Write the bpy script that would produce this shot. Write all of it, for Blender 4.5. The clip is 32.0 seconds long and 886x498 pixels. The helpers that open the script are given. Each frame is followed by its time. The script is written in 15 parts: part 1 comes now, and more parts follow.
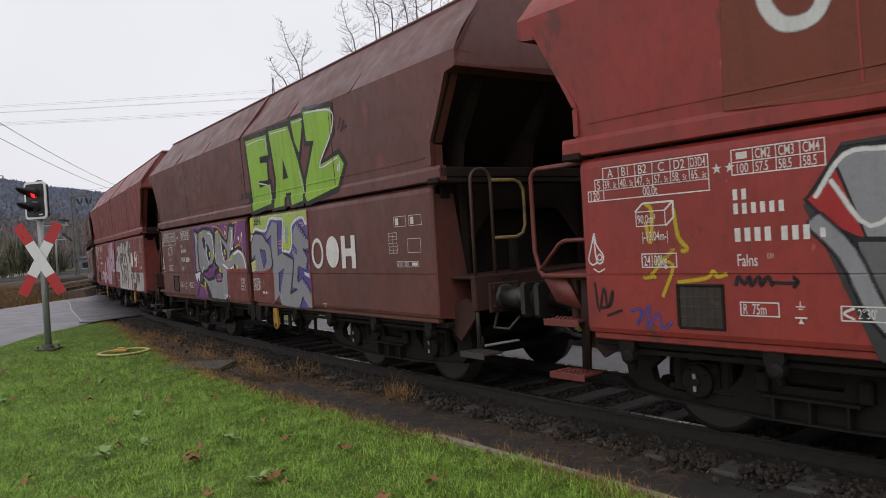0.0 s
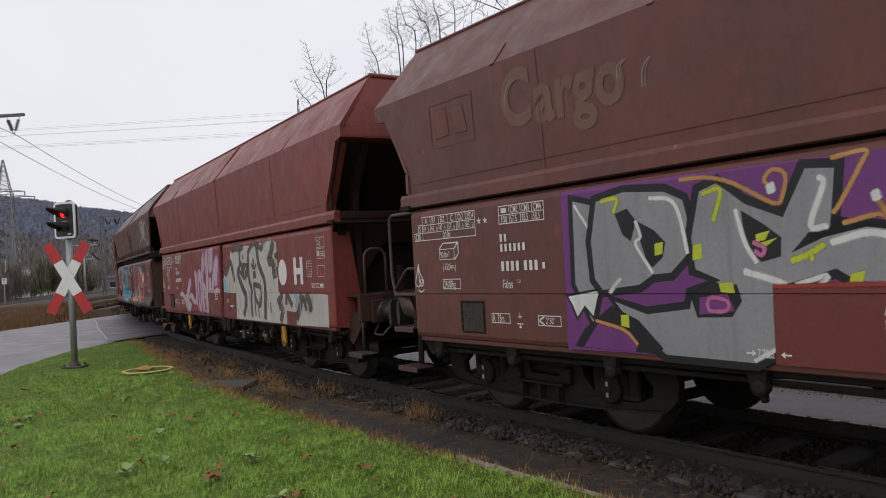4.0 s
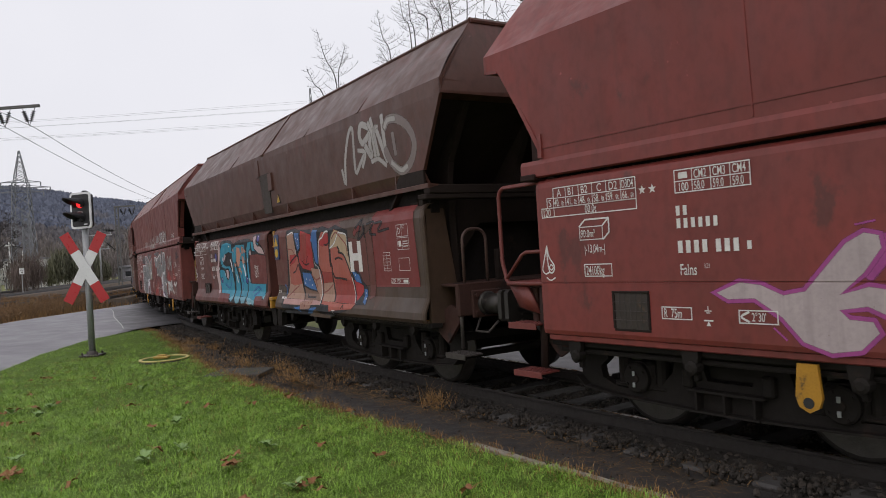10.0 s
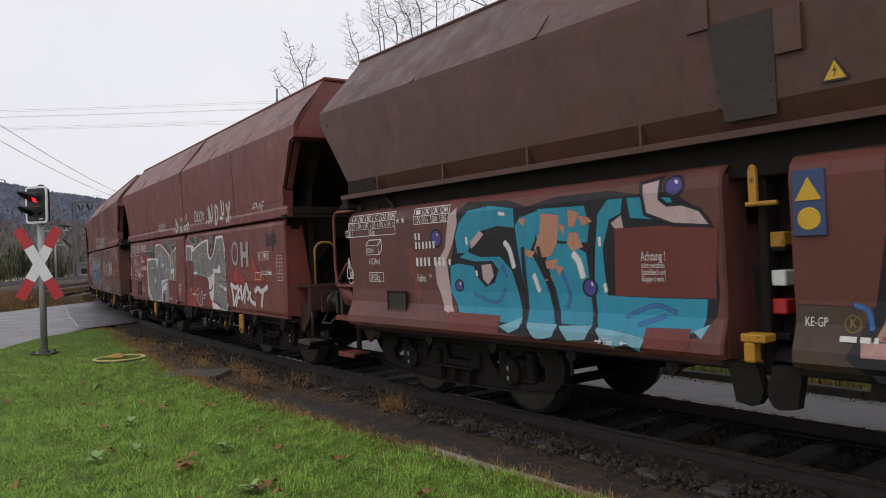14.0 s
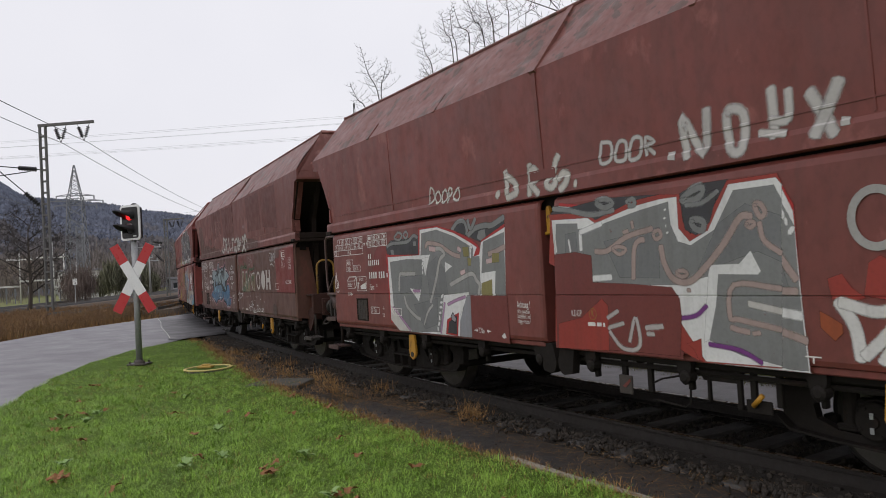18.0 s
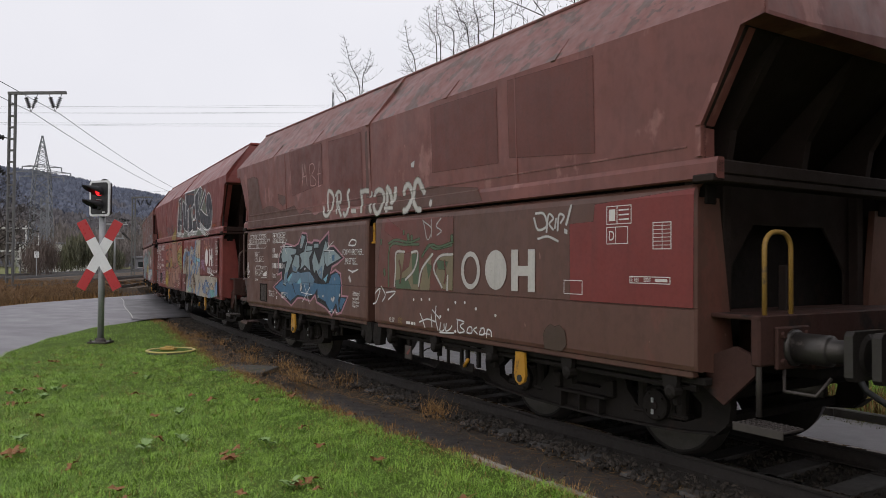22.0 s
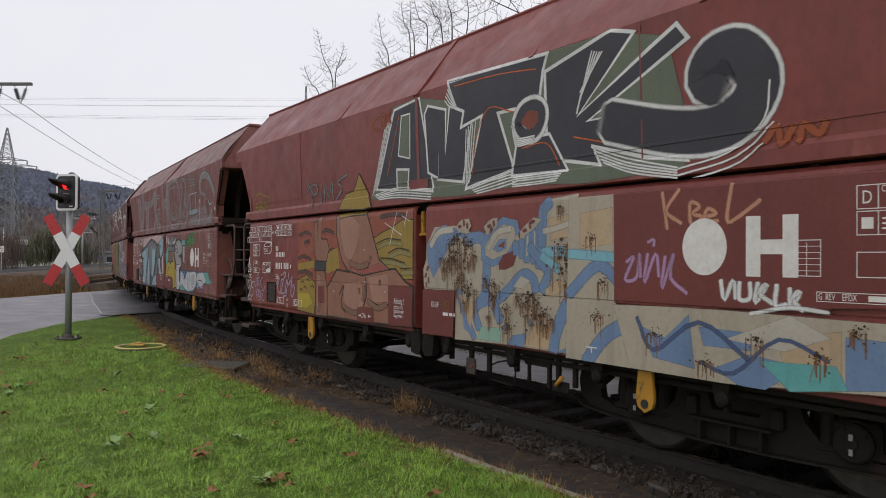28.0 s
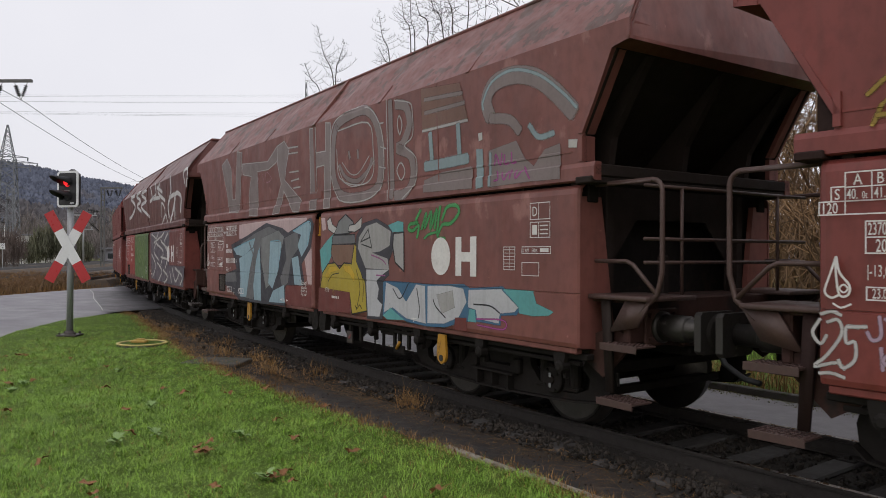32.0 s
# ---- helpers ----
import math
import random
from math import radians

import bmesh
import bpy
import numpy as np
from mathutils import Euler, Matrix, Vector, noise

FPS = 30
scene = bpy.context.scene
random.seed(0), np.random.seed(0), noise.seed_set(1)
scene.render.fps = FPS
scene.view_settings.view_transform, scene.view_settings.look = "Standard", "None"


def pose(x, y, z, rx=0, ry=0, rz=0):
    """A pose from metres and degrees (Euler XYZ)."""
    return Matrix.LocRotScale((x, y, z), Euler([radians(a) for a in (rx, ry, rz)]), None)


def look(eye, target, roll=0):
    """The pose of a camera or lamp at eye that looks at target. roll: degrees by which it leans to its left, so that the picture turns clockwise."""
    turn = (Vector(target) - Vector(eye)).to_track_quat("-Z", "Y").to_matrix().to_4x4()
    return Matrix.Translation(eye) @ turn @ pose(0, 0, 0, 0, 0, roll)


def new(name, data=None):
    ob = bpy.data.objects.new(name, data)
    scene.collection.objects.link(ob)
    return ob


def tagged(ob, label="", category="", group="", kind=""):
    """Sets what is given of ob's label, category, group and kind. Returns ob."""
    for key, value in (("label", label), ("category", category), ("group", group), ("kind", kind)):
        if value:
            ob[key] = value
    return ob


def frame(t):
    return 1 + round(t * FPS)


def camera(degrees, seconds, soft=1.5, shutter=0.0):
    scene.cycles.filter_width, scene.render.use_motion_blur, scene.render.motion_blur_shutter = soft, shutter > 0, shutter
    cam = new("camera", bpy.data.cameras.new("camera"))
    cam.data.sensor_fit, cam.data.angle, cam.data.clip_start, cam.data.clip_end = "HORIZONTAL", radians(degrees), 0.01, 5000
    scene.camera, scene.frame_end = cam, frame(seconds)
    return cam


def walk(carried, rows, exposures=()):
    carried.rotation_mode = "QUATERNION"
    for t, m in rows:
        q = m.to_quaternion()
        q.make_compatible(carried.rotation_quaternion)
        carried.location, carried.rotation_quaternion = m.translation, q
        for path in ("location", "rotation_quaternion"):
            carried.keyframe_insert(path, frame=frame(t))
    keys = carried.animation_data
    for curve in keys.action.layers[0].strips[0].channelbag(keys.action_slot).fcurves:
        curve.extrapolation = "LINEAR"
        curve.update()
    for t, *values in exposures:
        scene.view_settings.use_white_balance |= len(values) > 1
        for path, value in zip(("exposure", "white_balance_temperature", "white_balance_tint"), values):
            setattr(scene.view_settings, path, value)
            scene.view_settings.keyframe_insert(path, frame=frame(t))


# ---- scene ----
# ---------------------------------------------------------------- camera
CAM_ROWS = [
    (0.0, pose(-0.020, 0.029, 1.701, 89.30, 3.45, -0.02)),
    (0.5, pose(-0.019, 0.028, 1.701, 89.41, 3.52, 0.12)),
    (1.0, pose(-0.018, 0.027, 1.701, 89.45, 3.10, 0.37)),
    (1.5, pose(-0.017, 0.026, 1.701, 89.55, 2.71, 0.64)),
    (2.0, pose(-0.015, 0.025, 1.701, 89.68, 2.68, 0.83)),
    (2.5, pose(-0.010, 0.027, 1.698, 90.22, 3.06, 0.81)),
    (3.0, pose(-0.006, 0.029, 1.694, 90.68, 3.24, 1.27)),
    (3.5, pose(-0.001, 0.032, 1.690, 90.85, 3.29, 1.50)),
    (5.5, pose(0.001, 0.033, 1.692, 91.32, 3.36, 2.65)),
    (6.0, pose(0.002, 0.034, 1.692, 91.31, 3.39, 2.73)),
    (6.5, pose(-0.003, 0.027, 1.691, 91.14, 2.48, 2.60)),
    (7.0, pose(-0.008, 0.020, 1.690, 90.79, 2.52, 2.43)),
    (7.5, pose(-0.013, 0.013, 1.688, 90.84, 2.95, 2.35)),
    (8.0, pose(-0.018, 0.006, 1.687, 90.68, 3.03, 3.11)),
    (8.5, pose(-0.016, 0.010, 1.688, 90.22, 3.02, 3.16)),
    (9.0, pose(-0.014, 0.015, 1.690, 90.20, 3.06, 3.17)),
    (9.5, pose(-0.012, 0.020, 1.691, 90.19, 3.23, 3.18)),
    (10.0, pose(-0.010, 0.025, 1.692, 90.16, 3.51, 2.75)),
    (10.5, pose(-0.005, 0.017, 1.690, 90.33, 3.32, 2.43)),
    (11.0, pose(-0.000, 0.010, 1.689, 90.50, 2.07, 2.40)),
    (11.5, pose(0.005, 0.003, 1.687, 90.42, 1.95, 2.09)),
    (12.0, pose(0.010, -0.004, 1.685, 90.45, 1.65, 1.75)),
    (12.5, pose(0.007, -0.003, 1.685, 90.45, 1.64, 1.24)),
    (13.0, pose(0.004, -0.002, 1.685, 90.46, 1.81, 0.78)),
    (13.5, pose(0.001, -0.000, 1.685, 90.44, 1.95, 0.02)),
    (14.0, pose(-0.002, 0.001, 1.685, 90.43, 2.09, -0.05)),
    (14.5, pose(0.003, 0.003, 1.684, 90.43, 2.32, -0.00)),
    (16.5, pose(0.022, 0.011, 1.680, 86.46, 1.95, -1.08)),
    (17.0, pose(0.026, 0.013, 1.679, 88.56, 2.22, 1.06)),
    (17.5, pose(0.031, 0.012, 1.677, 90.26, 2.33, 4.74)),
    (18.0, pose(0.036, 0.011, 1.676, 91.39, 3.20, 6.00)),
    (18.5, pose(0.040, 0.010, 1.674, 91.17, 3.18, 5.51)),
    (19.0, pose(0.036, 0.020, 1.670, 90.79, 2.98, 4.65)),
    (19.5, pose(0.031, 0.029, 1.667, 90.28, 3.06, 4.29)),
    (20.0, pose(0.027, 0.038, 1.664, 90.14, 3.03, 4.16)),
    (20.5, pose(0.015, 0.019, 1.668, 90.32, 2.69, 4.15)),
    (21.0, pose(0.004, -0.000, 1.672, 90.52, 0.17, 4.13)),
    (21.5, pose(-0.008, -0.019, 1.675, 91.00, 0.07, 4.01)),
    (22.0, pose(-0.002, -0.029, 1.680, 91.08, -0.35, 3.63)),
    (22.5, pose(0.003, -0.039, 1.684, 91.45, 0.48, 3.05)),
    (23.0, pose(0.009, -0.049, 1.688, 91.30, -0.05, 2.86)),
    (23.5, pose(0.008, -0.038, 1.685, 91.29, -0.61, 2.27)),
    (24.0, pose(0.007, -0.027, 1.682, 91.22, -0.95, 2.27)),
    (24.5, pose(0.006, -0.016, 1.679, 90.88, -0.83, 1.92)),
    (25.0, pose(0.006, -0.006, 1.676, 90.66, -0.77, 1.93)),
    (25.5, pose(0.005, -0.011, 1.677, 90.69, -0.59, 1.94)),
    (27.5, pose(0.004, -0.034, 1.682, 90.69, -0.49, 1.59)),
    (28.0, pose(0.004, -0.040, 1.683, 90.71, -0.39, 1.58)),
    (28.5, pose(0.004, -0.035, 1.681, 90.69, -0.51, 1.61)),
    (29.0, pose(0.005, -0.029, 1.679, 90.65, -0.41, 1.65)),
    (29.5, pose(0.005, -0.024, 1.678, 90.57, -0.37, 1.65)),
    (30.0, pose(0.005, -0.019, 1.676, 90.51, -0.37, 1.65)),
    (30.5, pose(0.003, -0.023, 1.677, 90.45, -0.28, 1.64)),
    (31.0, pose(0.000, -0.028, 1.679, 90.48, -0.31, 1.64)),
    (31.5, pose(-0.002, -0.032, 1.681, 90.38, -0.29, 1.64)),
    (32.0, pose(-0.005, -0.036, 1.683, 90.40, -0.26, 1.64)),
]
cam = camera(61.8, 32.0, soft=0.65, shutter=0.1)
walk(cam, CAM_ROWS)

# ---------------------------------------------------------------- sky and sun
world = bpy.data.worlds.new("overcast_sky")
scene.world = world
world.use_nodes = True
wn, wl = world.node_tree.nodes, world.node_tree.links
wn.clear()
sky = wn.new("ShaderNodeTexSky")
sky.sky_type = "NISHITA"
sky.sun_disc = False
sky.sun_elevation, sky.sun_rotation = radians(24), radians(200)
sky.air_density, sky.dust_density = 1.2, 4.0
cloud = wn.new("ShaderNodeMix")
cloud.data_type = "RGBA"
cloud.inputs[0].default_value = 0.93
tc = wn.new("ShaderNodeTexCoord")
cl = wn.new("ShaderNodeTexNoise")
cl.inputs["Scale"].default_value, cl.inputs["Detail"].default_value = 1.6, 5
cr = wn.new("ShaderNodeValToRGB")
cr.color_ramp.elements[0].position, cr.color_ramp.elements[0].color = 0.25, (6.95, 6.92, 7.5, 1)
cr.color_ramp.elements[1].position, cr.color_ramp.elements[1].color = 0.75, (8.05, 7.93, 8.35, 1)
bg = wn.new("ShaderNodeBackground")
bg.inputs["Strength"].default_value = 0.116
wo = wn.new("ShaderNodeOutputWorld")
wl.new(tc.outputs["Generated"], cl.inputs["Vector"])
wl.new(cl.outputs["Fac"], cr.inputs["Fac"])
wl.new(sky.outputs["Color"], cloud.inputs[6])
wl.new(cr.outputs["Color"], cloud.inputs[7])
wl.new(cloud.outputs[2], bg.inputs["Color"])
wl.new(bg.outputs[0], wo.inputs["Surface"])
sun = new("sun", bpy.data.lights.new("sun", "SUN"))
sun.data.energy, sun.data.angle, sun.data.color = 0.5, radians(40), (1.0, 0.97, 0.93)
sun.matrix_world = look((0, 0, 60), (20, 45, 0))

# ---------------------------------------------------------------- track plan
# the train's track: an arc through (6.05, 2.49); u runs with the train, lat grows away from the viewer
TX, TY, TH, TK = 6.054, 2.490, radians(50.598), -0.005647
HALF_PIVOT = 3.85


def track(u, lat=0.0):
    a = TH + TK * u
    x = TX + (math.sin(a) - math.sin(TH)) / TK
    y = TY + (math.cos(a) - math.cos(TH)) / TK
    return x + lat * math.sin(a), y + lat * math.cos(a), a


def on_track(u, z=0.0, half=HALF_PIVOT):
    """Pose of a vehicle whose pivots ride on the arc at u +- half; its x axis points along the way of travel."""
    ax, ay, _ = track(u + half)
    bx, by, _ = track(u - half)
    return pose((ax + bx) / 2, (ay + by) / 2, z, 0, 0, math.degrees(math.atan2(ay - by, ax - bx)))


# how far the train has rolled, in metres, by the second
ROLLED = [(0, -0.47), (1, 2.14), (2, 4.59), (3, 7.13), (5.5, 13.43), (6, 14.70), (7, 17.20), (8, 19.68), (9, 22.20), (10, 24.64), (11, 27.15), (13, 32.01), (14, 34.44), (16.5, 40.56), (17, 41.76), (18, 44.22), (19, 46.68), (20, 49.09), (21, 51.59), (22, 53.96), (23, 56.51), (24.5, 60.19), (25.5, 62.70), (27.5, 67.64), (28, 68.92), (29, 71.43), (30, 73.96), (31, 76.64), (32, 79.11)]


def rolled(t):
    for (t0, s0), (t1, s1) in zip(ROLLED, ROLLED[1:]):
        if t <= t1:
            return s0 + (s1 - s0) * (t - t0) / (t1 - t0)
    return ROLLED[-1][1]


# ---------------------------------------------------------------- materials
MATS = {}


def material(name, base, rough=0.6, metal=0.0, second=None, scale=4.0, stretch=(1, 1, 1), amount=0.5, fine=60.0, fine_amount=0.25,
             bump=0.15, bump_scale=40.0, third=None, third_scale=1.3, third_at=0.6, coords="Object", island=0.0, obj=0.0, spec=0.5, third_width=0.08, chips=None, chips_scale=7.0, chips_at=0.7, cover=False, streak=0.0):
    """A weathered surface: a base, broad stains of a second colour, fine grain, patches of a third colour, and relief."""
    if name in MATS:
        return MATS[name]
    m = bpy.data.materials.new(name)
    m.use_nodes = True
    n, l = m.node_tree.nodes, m.node_tree.links
    bsdf = n["Principled BSDF"]
    bsdf.inputs["Roughness"].default_value = rough
    bsdf.inputs["Metallic"].default_value = metal
    bsdf.inputs["Specular IOR Level"].default_value = spec
    co = n.new("ShaderNodeTexCoord")
    mp = n.new("ShaderNodeMapping")
    mp.inputs["Scale"].default_value = stretch
    l.new(co.outputs[coords], mp.inputs["Vector"])
    vec = mp.outputs["Vector"]
    if obj:
        info = n.new("ShaderNodeObjectInfo")
        ad = n.new("ShaderNodeVectorMath")
        ad.operation = "ADD"
        mu = n.new("ShaderNodeMath")
        mu.operation = "MULTIPLY"
        mu.inputs[1].default_value = 37.0
        l.new(info.outputs["Random"], mu.inputs[0])
        l.new(vec, ad.inputs[0])
        l.new(mu.outputs[0], ad.inputs[1])
        vec = ad.outputs[0]

    def blend(fac, a, b, strength=1.0, mode="MIX"):
        x = n.new("ShaderNodeMix")
        x.data_type, x.blend_type = "RGBA", mode
        if strength != 1.0:
            k = n.new("ShaderNodeMath")
            k.operation = "MULTIPLY"
            k.inputs[1].default_value = strength
            l.new(fac, k.inputs[0])
            fac = k.outputs[0]
        l.new(fac, x.inputs[0])
        for socket, value in ((x.inputs[6], a), (x.inputs[7], b)):
            if isinstance(value, tuple):
                socket.default_value = (*value, 1)
            else:
                l.new(value, socket)
        return x.outputs[2]

    def grain(size, detail, lo, hi):
        t = n.new("ShaderNodeTexNoise")
        t.inputs["Scale"].default_value, t.inputs["Detail"].default_value = size, detail
        t.inputs["Roughness"].default_value = 0.6
        l.new(vec, t.inputs["Vector"])
        r = n.new("ShaderNodeMapRange")
        r.inputs[1].default_value, r.inputs[2].default_value = lo, hi
        l.new(t.outputs["Fac"], r.inputs[0])
        return r.outputs[0]

    second = second or tuple(c * 0.6 for c in base)
    colour = blend(grain(scale, 6, 0.35, 0.68), base, second, amount)
    if third:
        colour = blend(grain(third_scale, 8, third_at, third_at + third_width), colour, third)
    if chips:
        colour = blend(grain(chips_scale, 9, chips_at, chips_at + 0.025), colour, chips)
    dark = tuple(c * 0.35 for c in base)
    if streak:
        # rain-washed dirt, drawn out downwards
        sm = n.new("ShaderNodeMapping")
        sm.inputs["Scale"].default_value = (1.0, 1.0, 0.07)
        l.new(co.outputs[coords], sm.inputs["Vector"])
        keep, vec = vec, sm.outputs["Vector"]
        colour = blend(grain(9.0, 5, 0.5, 0.82), colour, (0.05, 0.034, 0.028), streak)
        vec = keep
    colour = blend(grain(fine, 3, 0.45, 0.75), colour, dark, fine_amount)
    if island:
        g = n.new("ShaderNodeNewGeometry")
        hs = n.new("ShaderNodeHueSaturation")
        mr = n.new("ShaderNodeMapRange")
        mr.inputs[3].default_value, mr.inputs[4].default_value = 1 - island, 1 + island
        l.new(g.outputs["Random Per Island"], mr.inputs[0])
        l.new(mr.outputs[0], hs.inputs["Value"])
        l.new(colour, hs.inputs["Color"])
        colour = hs.outputs["Color"]
    l.new(colour, bsdf.inputs["Base Color"])
    if bump:
        b = n.new("ShaderNodeBump")
        b.inputs["Strength"].default_value, b.inputs["Distance"].default_value = bump, 0.01
        l.new(grain(bump_scale, 4, 0.2, 0.8), b.inputs["Height"])
        l.new(b.outputs["Normal"], bsdf.inputs["Normal"])
    if cover:
        # sprayed coats thin out and break up towards their edges
        at = n.new("ShaderNodeAttribute")
        at.attribute_name = "cover"
        jit = n.new("ShaderNodeMath")
        jit.operation = "MULTIPLY_ADD"
        l.new(grain(150.0, 2, 0.25, 0.75), jit.inputs[0])
        jit.inputs[1].default_value = 0.5
        l.new(at.outputs["Fac"], jit.inputs[2])
        al = n.new("ShaderNodeMapRange")
        al.inputs[1].default_value, al.inputs[2].default_value = 0.3, 0.95
        l.new(jit.outputs[0], al.inputs[0])
        l.new(al.outputs[0], bsdf.inputs["Alpha"])
    rr = n.new("ShaderNodeMapRange")
    rr.inputs[3].default_value, rr.inputs[4].default_value = max(rough - 0.12, 0.05), min(rough + 0.12, 1)
    l.new(grain(scale * 3, 4, 0.3, 0.7), rr.inputs[0])
    l.new(rr.outputs[0], bsdf.inputs["Roughness"])
    MATS[name] = m
    return m


def wagon_paint(name, base, stain, patch, patch_at=0.68, rough=0.45):
    base, stain, patch = [tuple(1.05 * c + 0.003 for c in k) for k in (base, stain, patch)]
    return material(name, base, rough=rough, second=stain, scale=1.3, stretch=(1.0, 1.0, 0.65), amount=0.9, fine=11, fine_amount=0.36,
                    bump=0.3, bump_scale=2.2, third=patch, third_scale=1.9, third_at=patch_at - 0.03, third_width=0.045, obj=1.0, spec=0.4, streak=0.3,
                    chips=tuple(min(0.5, c * 1.5 + 0.03) for c in base), chips_scale=9.0, chips_at=0.7)


def spray(name, base, rough=0.45):
    return material("spray_" + name, base, rough=rough, second=tuple(c * 0.78 for c in base), scale=1.6, amount=0.6, fine=30, fine_amount=0.2,
                    bump=0.05, cover=True, spec=0.32, streak=0.32, chips=(0.12, 0.05, 0.042), chips_scale=26.0, chips_at=0.71, third=tuple(c * 0.3 + 0.7 * k for c, k in zip(base, (0.13, 0.05, 0.042))), third_scale=17, third_at=0.69, third_width=0.04)


def lamp_glass(name, colour, power):
    m = bpy.data.materials.new(name)
    m.use_nodes = True
    b = m.node_tree.nodes["Principled BSDF"]
    b.inputs["Base Color"].default_value = (*colour, 1)
    b.inputs["Roughness"].default_value = 0.15
    b.inputs["Emission Color"].default_value = (*colour, 1)
    b.inputs["Emission Strength"].default_value = power
    return m


M_UNDER = material("underframe_grime", (0.02, 0.017, 0.0155), rough=0.75, second=(0.012, 0.0106, 0.0098), scale=5, third=(0.031, 0.022, 0.0185), third_scale=4, third_at=0.6, fine=50, spec=0.12)
M_WHEEL = material("wheel_steel", (0.02, 0.0175, 0.016), rough=0.65, metal=0.2, second=(0.013, 0.012, 0.011), scale=7, fine=60, spec=0.2)
M_TREAD = material("wheel_tread", (0.1, 0.092, 0.086), rough=0.4, metal=0.8, second=(0.05, 0.045, 0.04), scale=9, fine=80)
M_STEEL = material("worn_steel", (0.07, 0.06, 0.056), rough=0.55, metal=0.3, second=(0.045, 0.035, 0.03), scale=6, fine=60)
M_BUFFER = material("greased_buffer_steel", (0.05, 0.045, 0.042), rough=0.42, metal=0.5, second=(0.03, 0.025, 0.023), scale=4, third=(0.16, 0.14, 0.13), third_scale=9, third_at=0.62)
M_RAILSIDE = material("rusty_rail", (0.022, 0.0175, 0.015), rough=0.8, second=(0.014, 0.0115, 0.0105), scale=6, fine=80, bump=0.4)
M_RAILTOP = material("polished_railhead", (0.42, 0.41, 0.4), rough=0.28, metal=1.0, second=(0.22, 0.2, 0.19), scale=3, fine=60)
M_SLEEPER = material("weathered_sleeper", (0.066, 0.061, 0.059), rough=0.8, second=(0.034, 0.03, 0.028), scale=3, fine=70, obj=1.0, bump=0.4)
M_BALLAST = material("ballast_stone", (0.031, 0.024, 0.0185), rough=0.85, second=(0.0155, 0.012, 0.0095), scale=3, fine=40, island=0.65)
M_BED = material("track_bed", (0.022, 0.0165, 0.0125), rough=0.95, second=(0.013, 0.0105, 0.009), scale=2.5, fine=45, fine_amount=0.5, bump=0.9, bump_scale=60, third=(0.05, 0.03, 0.018), third_scale=5, third_at=0.58)
M_ASPHALT = material("wet_asphalt_strip", (0.036, 0.031, 0.029), rough=0.65, second=(0.026, 0.0225, 0.021), scale=2, fine=140, fine_amount=0.4, bump=0.35, bump_scale=180, third=(0.07, 0.047, 0.031), third_scale=2.6, third_at=0.6)
M_ROAD = material("wet_asphalt_road", (0.2, 0.19, 0.205), rough=0.5, second=(0.165, 0.157, 0.17), scale=0.35, amount=0.5, fine=140, fine_amount=0.2, bump=0.04, bump_scale=150, spec=0.4)
M_PATH = material("grey_paved_path", (0.2, 0.19, 0.198), rough=0.55, second=(0.15, 0.142, 0.146), scale=1.2, fine=90, fine_amount=0.3, bump=0.15, bump_scale=120, spec=0.5)
M_CONCRETE = material("weathered_concrete", (0.32, 0.29, 0.24), rough=0.85, second=(0.2, 0.17, 0.13), scale=5, fine=70, bump=0.4, third=(0.1, 0.09, 0.06), third_scale=6, third_at=0.62)
M_SLAB = material("mossy_manhole_slab", (0.085, 0.08, 0.07), rough=0.9, second=(0.055, 0.05, 0.042), scale=6, fine=70, bump=0.4, third=(0.05, 0.06, 0.025), third_scale=5, third_at=0.58)
M_SOIL = material("lawn_soil", (0.09, 0.14, 0.027), rough=0.95, second=(0.068, 0.1, 0.021), scale=1.3, fine=35, fine_amount=0.4, bump=0.8, bump_scale=50, third=(0.075, 0.052, 0.024), third_scale=1.6, third_at=0.64, spec=0.1)
M_GRASS = material("lawn_grass", (0.27, 0.435, 0.062), rough=0.55, second=(0.19, 0.345, 0.045), scale=1.6, amount=0.85, fine=14, fine_amount=0.2, bump=0, island=0.5, third=(0.26, 0.36, 0.07), third_scale=2.3, third_at=0.6, spec=0.35)
M_STRAW = material("dry_grass", (0.33, 0.2, 0.085), rough=0.85, second=(0.19, 0.1, 0.042), scale=2.5, amount=0.8, fine=12, fine_amount=0.3, bump=0, island=0.55, spec=0.15)
M_ROADDARK = material("darker_crossing_asphalt", (0.11, 0.105, 0.112), rough=0.5, second=(0.085, 0.082, 0.088), scale=0.5, amount=0.5, fine=140, fine_amount=0.2, bump=0.04, bump_scale=150, spec=0.4)
M_LINEBED = material("main_line_ballast", (0.17, 0.135, 0.11), rough=0.95, second=(0.11, 0.09, 0.075), scale=0.6, fine=8, fine_amount=0.4, bump=0.5, bump_scale=12, spec=0.1)
M_WEED = material("broad_weed_leaf", (0.24, 0.36, 0.12), rough=0.5, second=(0.16, 0.27, 0.07), scale=12, fine=40, bump=0.1, obj=1.0)
M_BRUSH = material("brown_undergrowth", (0.23, 0.135, 0.066), rough=0.9, second=(0.11, 0.072, 0.04), scale=0.35, fine=3, fine_amount=0.2, bump=0, island=0.5, third=(0.26, 0.17, 0.07), third_scale=0.5, third_at=0.58)
M_MOSS = material("path_moss", (0.16, 0.16, 0.05), rough=0.95, second=(0.1, 0.08, 0.045), scale=4, fine=30, bump=0, island=0.6, spec=0.1)
